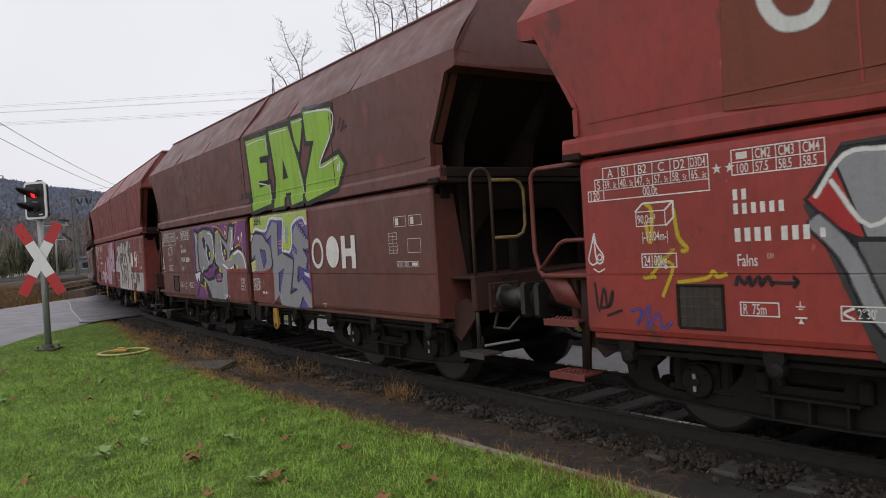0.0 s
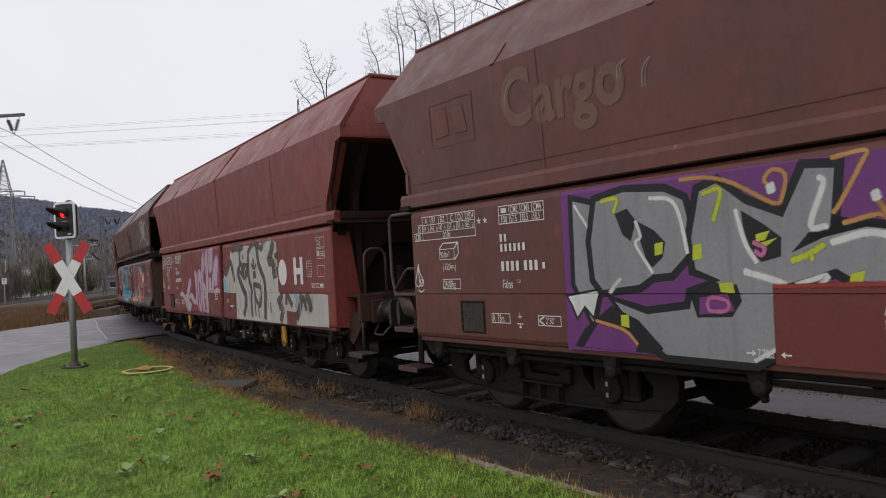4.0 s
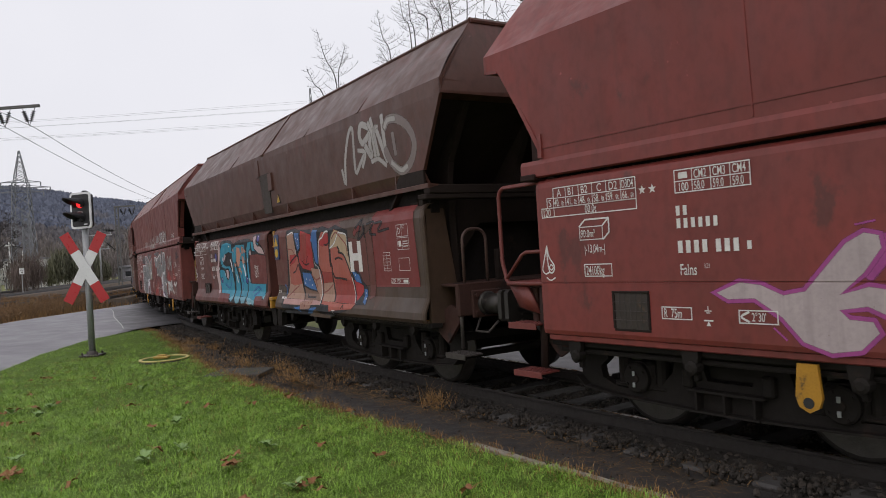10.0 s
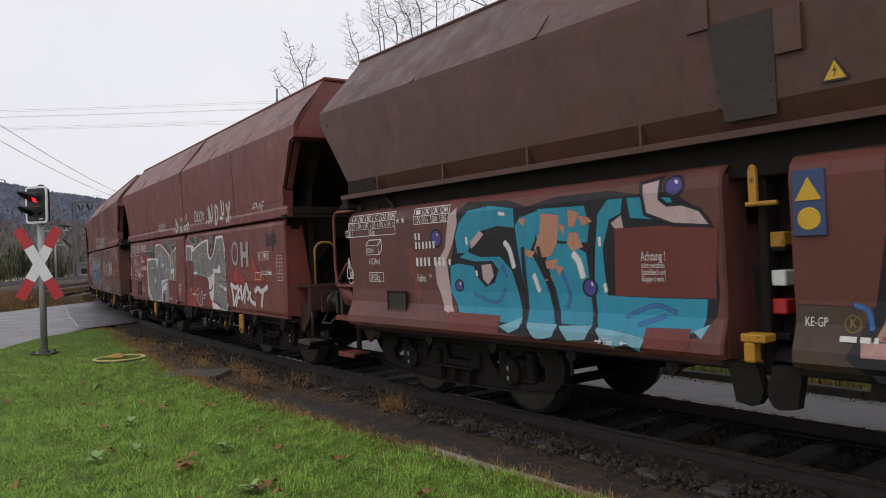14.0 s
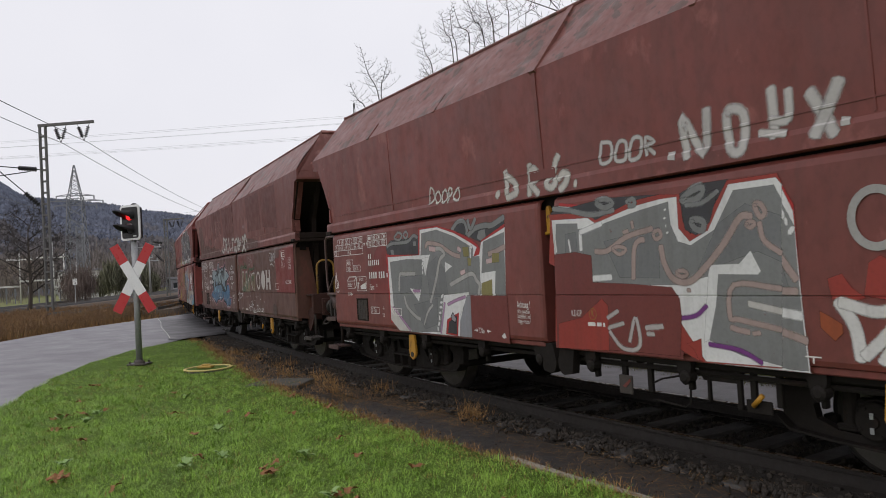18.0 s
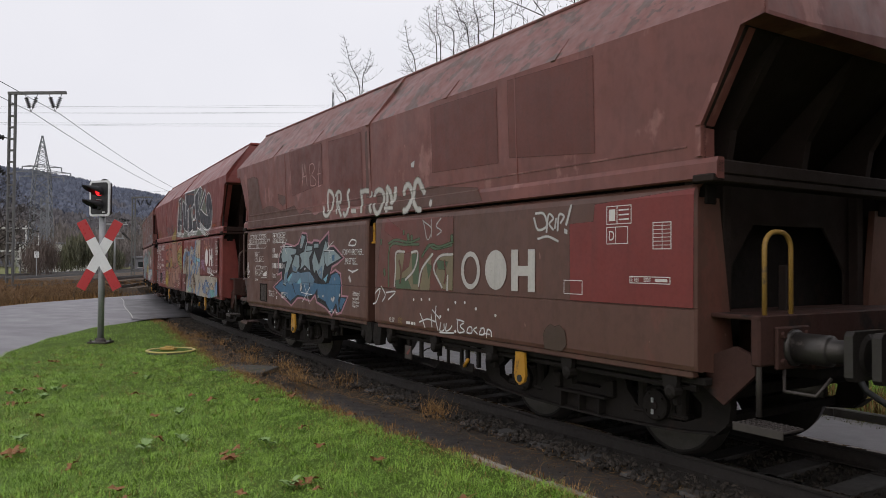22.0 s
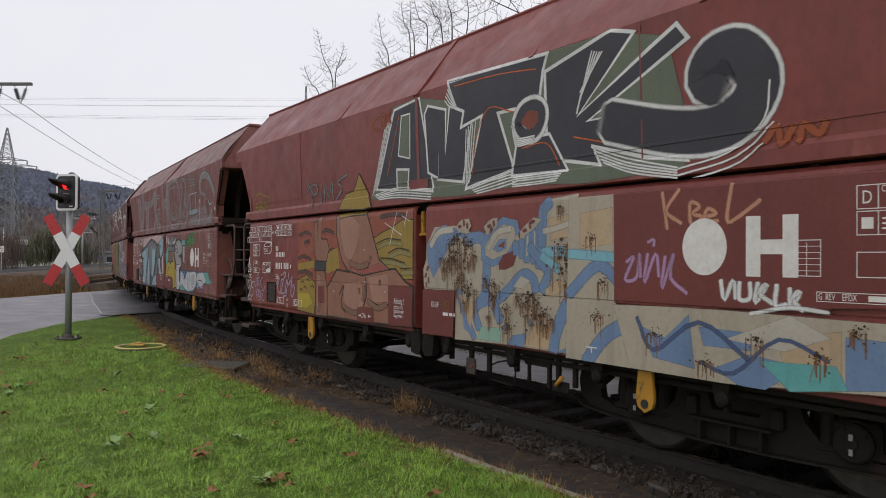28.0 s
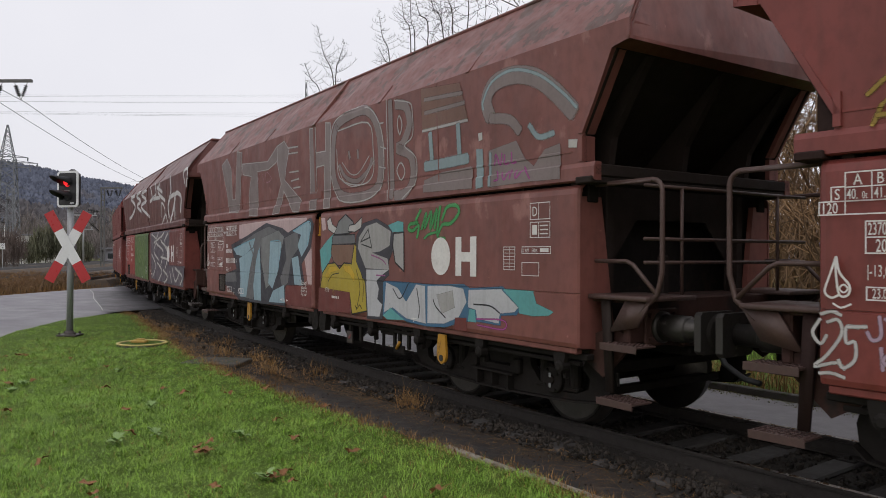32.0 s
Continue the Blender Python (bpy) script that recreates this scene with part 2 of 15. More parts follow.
M_FAR = material("far_meadow", (0.17, 0.19, 0.055), rough=0.95, second=(0.15, 0.12, 0.06), scale=0.05, fine=0.6, bump=0, third=(0.11, 0.085, 0.055), third_scale=0.08, third_at=0.58)
M_BARK = material("bare_bark", (0.075, 0.062, 0.052), rough=0.9, second=(0.045, 0.038, 0.033), scale=3, fine=20, bump=0.3)
M_TWIG = material("bare_twigs", (0.038, 0.031, 0.027), rough=0.9, second=(0.025, 0.021, 0.019), scale=1, fine=5, bump=0)
M_LEAF = material("fallen_leaf", (0.3, 0.135, 0.055), rough=0.75, second=(0.17, 0.07, 0.03), scale=20, fine=90, obj=1.0)
M_GALV = material("galvanised_steel", (0.36, 0.37, 0.38), rough=0.5, metal=0.5, second=(0.28, 0.29, 0.3), scale=8, fine=60)
M_SIGNWHITE = material("sign_white", (0.72, 0.73, 0.74), rough=0.35, second=(0.62, 0.63, 0.63), scale=5, fine=40, fine_amount=0.08, bump=0.02)
M_SIGNRED = material("sign_red", (0.44, 0.022, 0.028), rough=0.35, second=(0.42, 0.025, 0.028), scale=5, fine=40, fine_amount=0.08, bump=0.02)
M_BLACK = material("matt_black", (0.018, 0.018, 0.02), rough=0.55, second=(0.03, 0.03, 0.032), scale=8, fine=50, bump=0.05)
M_YELLOW = material("chipped_yellow_paint", (0.46, 0.23, 0.02), rough=0.5, second=(0.32, 0.15, 0.015), scale=6, third=(0.08, 0.05, 0.025), third_scale=9, third_at=0.6)
M_MAST = material("weathered_mast_steel", (0.12, 0.12, 0.12), rough=0.7, second=(0.08, 0.075, 0.07), scale=2, fine=20)
M_WIRE = material("dark_wire", (0.09, 0.09, 0.095), rough=0.6, bump=0)
# pale blue-grey: haze of distance is mixed into this steel colour
M_PYLON = material("hazy_pylon_steel", (0.2, 0.21, 0.23), rough=0.8, bump=0)
M_WALLFAR = material("pale_render_wall", (0.6, 0.6, 0.58), rough=0.8, second=(0.5, 0.5, 0.48), scale=0.3, fine=2, bump=0)
M_GREYROOF = material("grey_roof", (0.22, 0.22, 0.24), rough=0.7, scale=0.3, fine=2, bump=0)
M_GLASSDARK = material("dark_window", (0.03, 0.035, 0.04), rough=0.15, bump=0, fine=2)

# ---------------------------------------------------------------- mesh helpers


class Shape:
    """Gathers faces for one mesh; each face may take another material slot."""

    def __init__(self):
        self.v, self.f, self.m, self.slot = [], [], [], 0

    def add(self, verts, faces):
        k = len(self.v)
        self.v += [tuple(p) for p in verts]
        for f in faces:
            self.f.append([k + i for i in f])
            self.m.append(self.slot)
        return self

    def box(self, x0, x1, y0, y1, z0, z1, c=0.008):
        """A box with chamfered edges."""
        lo, hi = (x0, y0, z0), (x1, y1, z1)
        c = min(c, *(0.45 * (hi[i] - lo[i]) for i in range(3)))
        v, ids = [], {}
        for s in range(8):
            bits = (s & 1, s >> 1 & 1, s >> 2 & 1)
            for axis in range(3):
                ids[s, axis] = len(v)
                v.append([(hi[i] if bits[i] else lo[i]) + (0 if i == axis else (-c if bits[i] else c)) for i in range(3)])
        f = []
        for axis in range(3):
            a, b = [i for i in range(3) if i != axis]
            for side in (0, 1):
                q = [side << axis | i << a | j << b for i, j in ((0, 0), (1, 0), (1, 1), (0, 1))]
                f.append([ids[s, axis] for s in (q if (side == 1) == (axis != 1) else q[::-1])])
            for i in (0, 1):
                for j in (0, 1):
                    s0, s1 = i << a | j << b, i << a | j << b | 1 << axis
                    q = [ids[s0, a], ids[s1, a], ids[s1, b], ids[s0, b]]
                    f.append(q if (i ^ j) ^ (axis == 1) else q[::-1])
        for s in range(8):
            q = [ids[s, 0], ids[s, 1], ids[s, 2]]
            f.append(q if bin(s).count("1") % 2 else q[::-1])
        return self.add(v, f)

    def prism(self, poly, way):
        """A flat outline pushed along a vector."""
        poly = [Vector(q) for q in poly]
        k = len(poly)
        nrm = sum(((poly[i] - poly[0]).cross(poly[(i + 1) % k] - poly[0]) for i in range(1, k)), Vector())
        if nrm.dot(Vector(way)) > 0:
            poly = poly[::-1]
        v = poly + [q + Vector(way) for q in poly]
        f = [list(range(k)), list(range(2 * k - 1, k - 1, -1))] + [[(i + 1) % k, i, k + i, k + (i + 1) % k] for i in range(k)]
        return self.add(v, f)

    def rod(self, pts, r, n=8, r2=None):
        """A round bar along points; r2 tapers it."""
        pts = [Vector(q) for q in pts]
        v, f = [], []
        for i, q in enumerate(pts):
            d = (pts[min(i + 1, len(pts) - 1)] - pts[max(i - 1, 0)]).normalized()
            a = d.orthogonal().normalized() if i == 0 else (a - d * a.dot(d)).normalized()
            b = d.cross(a)
            rad = r if r2 is None else r + (r2 - r) * i / (len(pts) - 1)
            v += [q + (a * math.cos(2 * math.pi * k / n) + b * math.sin(2 * math.pi * k / n)) * rad for k in range(n)]
        for i in range(len(pts) - 1):
            f += [[i * n + k, i * n + (k + 1) % n, (i + 1) * n + (k + 1) % n, (i + 1) * n + k] for k in range(n)]
        f += [list(range(n - 1, -1, -1)), list(range(len(v) - n, len(v)))]
        return self.add(v, f)

    def lathe(self, prof, at, axis, n=24):
        """Turns a profile of (along, radius) round an axis."""
        axis = Vector(axis).normalized()
        a = axis.orthogonal().normalized()
        b = axis.cross(a)
        v, f = [], []
        for s, r in prof:
            v += [Vector(at) + axis * s + (a * math.cos(2 * math.pi * k / n) + b * math.sin(2 * math.pi * k / n)) * r for k in range(n)]
        for i in range(len(prof) - 1):
            f += [[i * n + k, i * n + (k + 1) % n, (i + 1) * n + (k + 1) % n, (i + 1) * n + k] for k in range(n)]
        f += [list(range(n - 1, -1, -1)), list(range(len(v) - n, len(v)))]
        return self.add(v, f)

    def mesh(self, name, mats, smooth=False):
        me = bpy.data.meshes.new(name)
        me.from_pydata(self.v, [], self.f)
        for m in mats:
            me.materials.append(m)
        if len(mats) > 1:
            me.polygons.foreach_set("material_index", self.m)
        if smooth:
            me.shade_smooth()
        me.update()
        return me


def part(name, shape, mats=(), parent=None, label="", smooth=False):
    """One mesh object, under a thing or a part."""
    mats = mats if isinstance(mats, (list, tuple)) else [mats]
    data = shape if isinstance(shape, bpy.types.Mesh) else shape.mesh(name, mats, smooth)
    ob = new(name, data)
    if parent is not None:
        ob.parent = parent
    if label:
        ob["label"] = label
    return ob


def arc_points(c, r, a0, a1, n, plane="xz", y=0.0):
    out = []
    for i in range(n + 1):
        a = radians(a0 + (a1 - a0) * i / n)
        p, q = c[0] + r * math.cos(a), c[1] + r * math.sin(a)
        out.append((p, y, q) if plane == "xz" else (y, p, q))
    return out


# ---------------------------------------------------------------- ground
def sheet(name, f, us, vs, mat):
    """A grid surface from f(u, v) -> point."""
    s = Shape()
    n = len(vs)
    s.add([f(u, v) for u in us for v in vs],
          [[i * n + j, i * n + j + 1, (i + 1) * n + j + 1, (i + 1) * n + j] for i in range(len(us) - 1) for j in range(n - 1)])
    return part(name, s, mat, smooth=True)


def steps(a, b, n):
    return [a + (b - a) * i / n for i in range(n + 1)]


ground = sheet("ground", lambda x, y: (x, y, -0.42 if x * x + y * y < 9e4 else -0.45), [-2500, -900, -300, -100, -40, 0, 40, 100, 300, 900, 2500],
               [-2500, -900, -300, -100, -40, 0, 40, 100, 300, 900, 2500], M_FAR)
tagged(ground, "wide flat winter meadow and soil reaching the hills", "ground", kind="structure")

# track bed: a low shoulder of dark soil and stone under the rails
BED = [(-2.6, -0.32), (-2.1, -0.225), (-1.35, -0.205), (-1.05, -0.165), (-0.86, -0.14), (-0.66, -0.195), (0, -0.205), (0.66, -0.195), (0.9, -0.16), (1.1, -0.17), (2.2, -0.3)]


def bed_point(u, k):
    lat, z = BED[k]
    x, y, _ = track(u, lat)
    return x, y, z + 0.02 * noise.noise((x * 1.7, y * 1.7, 0)) + 0.018 * noise.noise((x * 6, y * 6, 3))


bed = sheet("track_bed", lambda u, k: bed_point(u, k), steps(-150, 30, 900), range(len(BED)), M_BED)
tagged(bed, "dark soil and stone bed under the rails", "track bed", kind="structure")


def rail(lat, name):
    prof = [(-0.07, -0.16), (-0.07, -0.148), (-0.012, -0.13), (-0.01, -0.04), (-0.034, -0.03), (-0.036, -0.008), (-0.026, 0.0),
            (0.026, 0.0), (0.036, -0.008), (0.034, -0.03), (0.01, -0.04), (0.012, -0.13), (0.07, -0.148), (0.07, -0.16)]
    s = Shape()
    us = steps(-150, 40, 190)
    v = []
    for u in us:
        for dl, z in prof:
            x, y, _ = track(u, lat + dl)
            v.append((x, y, z))
    k = len(prof)
    s.add(v, [])
    for i in range(len(us) - 1):
        for j in range(k - 1):
            s.slot = 1 if j in (6,) else 0
            s.f.append([i * k + j, (i + 1) * k + j, (i + 1) * k + j + 1, i * k + j + 1])
            s.m.append(s.slot)
    ob = part(name, s, [M_RAILSIDE, M_RAILTOP])
    return tagged(ob, "rusty steel rail with a polished running head", "rail", group="rails of the track", kind="structure")


rail(-0.7535, "rail_near")
rail(0.7535, "rail_far")

sleeper_mesh = Shape().box(-0.12, 0.12, -1.25, 1.25, -0.30, -0.163, 0.02).mesh("sleeper", [M_SLEEPER])
chair_mesh = Shape().box(-0.08, 0.08, -0.16, 0.16, 0, 0.018, 0.004).box(-0.03, 0.03, -0.13, -0.085, 0.01, 0.05, 0.006).box(-0.03, 0.03, 0.085, 0.13, 0.01, 0.05, 0.006).mesh("rail_chair", [M_RAILSIDE])
for i in range(150):
    u = -62 + 0.62 * i
    x, y, a = track(u)
    sl = tagged(part("sleeper", sleeper_mesh), "weathered grey sleeper across the track bed", "sleeper", group="sleepers of the track")
    sl.matrix_basis = pose(x, y, 0.008 * math.sin(i * 7.3), 0, 0, -math.degrees(a) + 1.2 * math.sin(i * 3.1))
    for lat in (-0.7535, 0.7535):
        ch = part("rail_chair", chair_mesh, parent=sl)
        ch.matrix_basis = pose(0, lat, -0.163)

# narrow paved path behind the track, its kerb and the bank behind it
path = sheet("pavement", lambda u, l: (*track(u, l)[:2], -0.13 - 0.05 * (l < 1.1) + 0.004 * noise.noise((u * 0.9, l * 2, 3))), steps(-19, 40, 118), [1.05, 1.12, 1.5, 2.0, 2.62], M_PATH)
tagged(path, "damp grey asphalt path behind the railway track", "path", kind="structure")
far_kerb = tagged(new("far_kerb"), "low weathered concrete kerb behind the path", "kerb", kind="structure")
far_stone = Shape().box(-0.49, 0.49, -0.05, 0.05, -0.16, 0.0, 0.012).mesh("kerb_stone", [M_SLAB])
for i in range(42):
    x, y, a = track(-19 + i, 2.68)
    part("kerb_stone", far_stone, parent=far_kerb).matrix_basis = pose(x, y, -0.035 + 0.006 * math.sin(i * 5), 0, 0, -math.degrees(a) + 0.5 * math.sin(i * 2.2))
bank = sheet("bank", lambda u, l: (*track(u, l)[:2], -0.05 - 0.07 * (l - 2.7) + 0.03 * noise.noise((u, l, 6))), steps(-19, 40, 118), [2.73, 3.3, 4.1, 5.0], M_SOIL)
tagged(bank, "soil bank with dead grass behind the path", "bank", kind="structure")
verge = sheet("verge", lambda u, l: (*track(u, l)[:2], -0.2 + 0.05 * math.sin(u) * (l > 6) + 0.07 * (l - 4.9)), steps(-130, 40, 170), [4.9, 6, 8, 11, 16], M_SOIL)
tagged(verge, "rough grassy verge behind the path", "verge", kind="structure")


# lawn: its edge towards the track runs along lat = edge(u)
def lawn_edge(u):
    pts = [(-31, -2.0), (-24, -1.8), (-19.5, -2.02), (-15, -2.33), (-12.4, -2.33), (-8, -2.2), (-6.4, -2.05), (20, -2.05)]
    for (a, p), (b, q) in zip(pts, pts[1:]):
        if u <= b:
            return p + (q - p) * (u - a) / (b - a)
    return pts[-1][1]


def lawn_z(x, y):
    return -0.15 + 0.03 * noise.noise((x * 0.35, y * 0.35, 1)) + 0.012 * noise.noise((x * 1.6, y * 1.6, 2))


# edge of the lawn towards the road, as x by y
ROADSIDE = [(4, -6.2), (8, -7.4), (11, -8.4), (13.9, -9.57), (17, -10.55), (20, -10.95), (22.3, -10.75), (23.6, -9.9), (24.6, -9.0)]


def roadside(y):
    for (a, p), (b, q) in zip(ROADSIDE, ROADSIDE[1:]):
        if y <= b:
            return p + (q - p) * (y - a) / (b - a)
    return ROADSIDE[-1][1]


def lawn_point(u, k):
    lat = lawn_edge(u) + 0.1 * noise.noise((u * 1.3, 0, 5))
    x, y, _ = track(u, lat)
    f = [0, 0.012, 0.05, 0.12, 0.22, 0.35, 0.5, 0.7, 0.85, 0.97, 1.0][k]
    xa = min(x - 0.05, roadside(y) + 0.12 * noise.noise((y, 3, 3)))
    x = x + (xa - x) * f
    return x, y, lawn_z(x, y) - (0.14 if k in (0, 10) else 0)


lawn = sheet("lawn", lawn_point, steps(-26.5, 14, 200), range(11), M_SOIL)
tagged(lawn, "mown green winter lawn with bare soil showing", "lawn", kind="structure")
strip = sheet("asphalt_strip", lambda u, k: (*track(u, [-1.12, -1.3, -1.7, -2.25][k] - (0.1 * noise.noise((u * 1.5, 1, 9)) if k < 2 else 0) - (0.5 * max(0, min(1, (-9.5 - u) / 2.5)) if k < 2 else 0))[:2], [-0.24, -0.195, -0.19, -0.19][k] + 0.006 * noise.noise((u * 1.1, k, 9))),
              steps(-12.5, 14, 160), range(4), M_ASPHALT)
tagged(strip, "worn dark asphalt strip along the track", "pavement", kind="structure")

# concrete kerb pieces along the near lawn edge
kerb = tagged(new("kerb"), "weathered pale concrete kerb between lawn and asphalt", "kerb", kind="structure")
stone_mesh = Shape().box(-0.49, 0.49, -0.035, 0.035, -0.1, 0.0, 0.012).mesh("kerb_stone", [M_CONCRETE])
for i in range(15):
    u = -6.9 + 1.0 * i
    x, y, a = track(u, lawn_edge(u) + 0.03)
    ks = part("kerb_stone", stone_mesh, parent=kerb)
    ks.matrix_basis = pose(x, y, -0.138 + 0.004 * math.sin(i * 5), 0.6 * math.sin(i * 3), 0, -math.degrees(a) + 0.8 * math.sin(i * 2.2))

# road: comes in beside the lawn and runs over the track
ROADPTS = [(3, -46, -5.8), (8, -34, -7.2), (11, -28, -8.2), (13.9, -24, -9.4), (17, -21, -10.4), (20, -19.2, -10.8), (22.3, -18.6, -10.6), (24, -18.6, -9.4), (26, -18.8, -7.6),
           (29, -19.1, -5.0), (33, -18.8, -3), (38, -18.2, -3), (44, -17.8, -4), (60, -16, -6), (80, -12, -2)]


def road_point(i, k):
    y, a, b = ROADPTS[i]
    f = k / 8
    return a + (b - a) * f, y + 0.8 * (1 - f), -0.012 - 0.12 * max(0, min(1, (25 - y) / 11)) - (0.09 if k in (0, 8) else 0)


road = sheet("road", road_point, range(len(ROADPTS)), range(9), M_ROAD)
tagged(road, "wet grey asphalt road running over the track", "road", kind="structure")

# pale sealed seam in the road before the crossing
seam = Shape()
SEAM = [(-16.6 + 5.85 * i / 12 + 0.05 * math.sin(i * 0.7), 32.4 - 10.8 * i / 12) for i in range(13)]
for (xa, ya), (xb, yb) in zip(SEAM, SEAM[1:]):
    za, zb = [0.014 - 0.12 * max(0, min(1, (25 - q) / 11)) for q in (ya, yb)]
    seam.add([(xa - 0.014, ya, za), (xa + 0.018, ya, za), (xb + 0.018, yb, zb), (xb - 0.014, yb, zb)], [[0, 1, 2, 3]])
tagged(part("road_seam", seam, M_WALLFAR), "pale sealed seam in the asphalt", "road seam", kind="structure")


def patch_point(i, k):
    y = 22.0 + 0.55 * i
    f = (32.4 - y) / 10.8
    xs = -16.6 + 5.85 * f + 0.03
    j = max(n for n in range(len(ROADPTS) - 1) if ROADPTS[n][0] <= y)
    (y0, a0, b0), (y1, a1, b1) = ROADPTS[j], ROADPTS[j + 1]
    g = (y - y0) / (y1 - y0)
    a, b = a0 + (a1 - a0) * g, b0 + (b1 - b0) * g
    edge = a + (b - a) * 0.875
    x = (xs, max(xs, (xs + edge) / 2), max(xs, edge), max(xs + 0.03, b))[k]
    drop = 0.09 * max(0.0, (x - edge) / (b - edge))
    return x, y, -0.004 - 0.12 * max(0, min(1, (25 - y) / 11)) - drop + 0.012


patch = sheet("road_patch", patch_point, range(19), range(4), M_ROADDARK)
tagged(patch, "darker damp asphalt before the crossing", "road", kind="structure")


def text_shape(body, height, shape, place, slot=0, squeeze=1.0, bold=0.0):
    """Adds the outline of a word, filled, to a shape; place maps (x, z) of the lettering to a point."""
    cu = bpy.data.curves.new("lettering", "FONT")
    cu.body, cu.size, cu.resolution_u = body, 1.0, 3
    cu.offset = bold
    ob = bpy.data.objects.new("lettering", cu)
    me = bpy.data.meshes.new_from_object(ob)
    k = height / 0.69
    shape.slot = slot
    shape.add([place(v.co.x * k * squeeze, v.co.y * k) for v in me.vertices], [list(q.vertices) for q in me.polygons])
    bpy.data.objects.remove(ob)
    bpy.data.curves.remove(cu)
    bpy.data.meshes.remove(me)


# ---------------------------------------------------------------- wagons
CACHE = {}
# near black that paints in the shade of the gaps round the doors
P_SHADE = material("gap_shade_black", (0.018, 0.014, 0.013), rough=0.8, spec=0.1, second=(0.01, 0.009, 0.009), scale=4, fine=30)
DOOR_Y, SIDE_Y = 1.45, 1.50


def cached(key, make, mats, smooth=False):
    k = (key, tuple(m.name for m in mats))
    if k not in CACHE:
        CACHE[k] = make().mesh(key if isinstance(key, str) else key[0], list(mats), smooth)
    return CACHE[k]


def wheelset_shape():
    s = Shape()
    s.rod([(0, -1.0, 0), (0, 1.0, 0)], 0.085, 12)
    for sg in (-1, 1):
        prof = [(0.0, 0.10), (0.0, 0.17), (0.02, 0.2), (0.035, 0.36), (0.0, 0.39), (0.0, 0.452), (0.012, 0.46)]
        s.slot = 0
        s.lathe([(-0.07, 0.1), (-0.07, 0.17), (-0.05, 0.2), (-0.035, 0.36), (-0.055, 0.39), (-0.055, 0.455)], (0, sg * 0.77, 0), (0, sg, 0), 32)
        s.slot = 1
        s.lathe([(-0.085, 0.485), (-0.06, 0.487), (-0.05, 0.462), (0.05, 0.456), (0.062, 0.44), (0.062, 0.43)], (0, sg * 0.77, 0), (0, sg, 0), 40)
        s.slot = 0
        s.lathe([(0.06, 0.445), (0.064, 0.44), (0.06, 0.39), (0.03, 0.37), (0.045, 0.2), (0.075, 0.18), (0.08, 0.1)], (0, sg * 0.77, 0), (0, sg, 0), 32)
        for k in range(3):
            a = 2.09 * k
            s.rod([(0.28 * math.cos(a), sg * 0.79, 0.28 * math.sin(a)), (0.28 * math.cos(a), sg * 0.826, 0.28 * math.sin(a))], 0.03, 8)
    return s


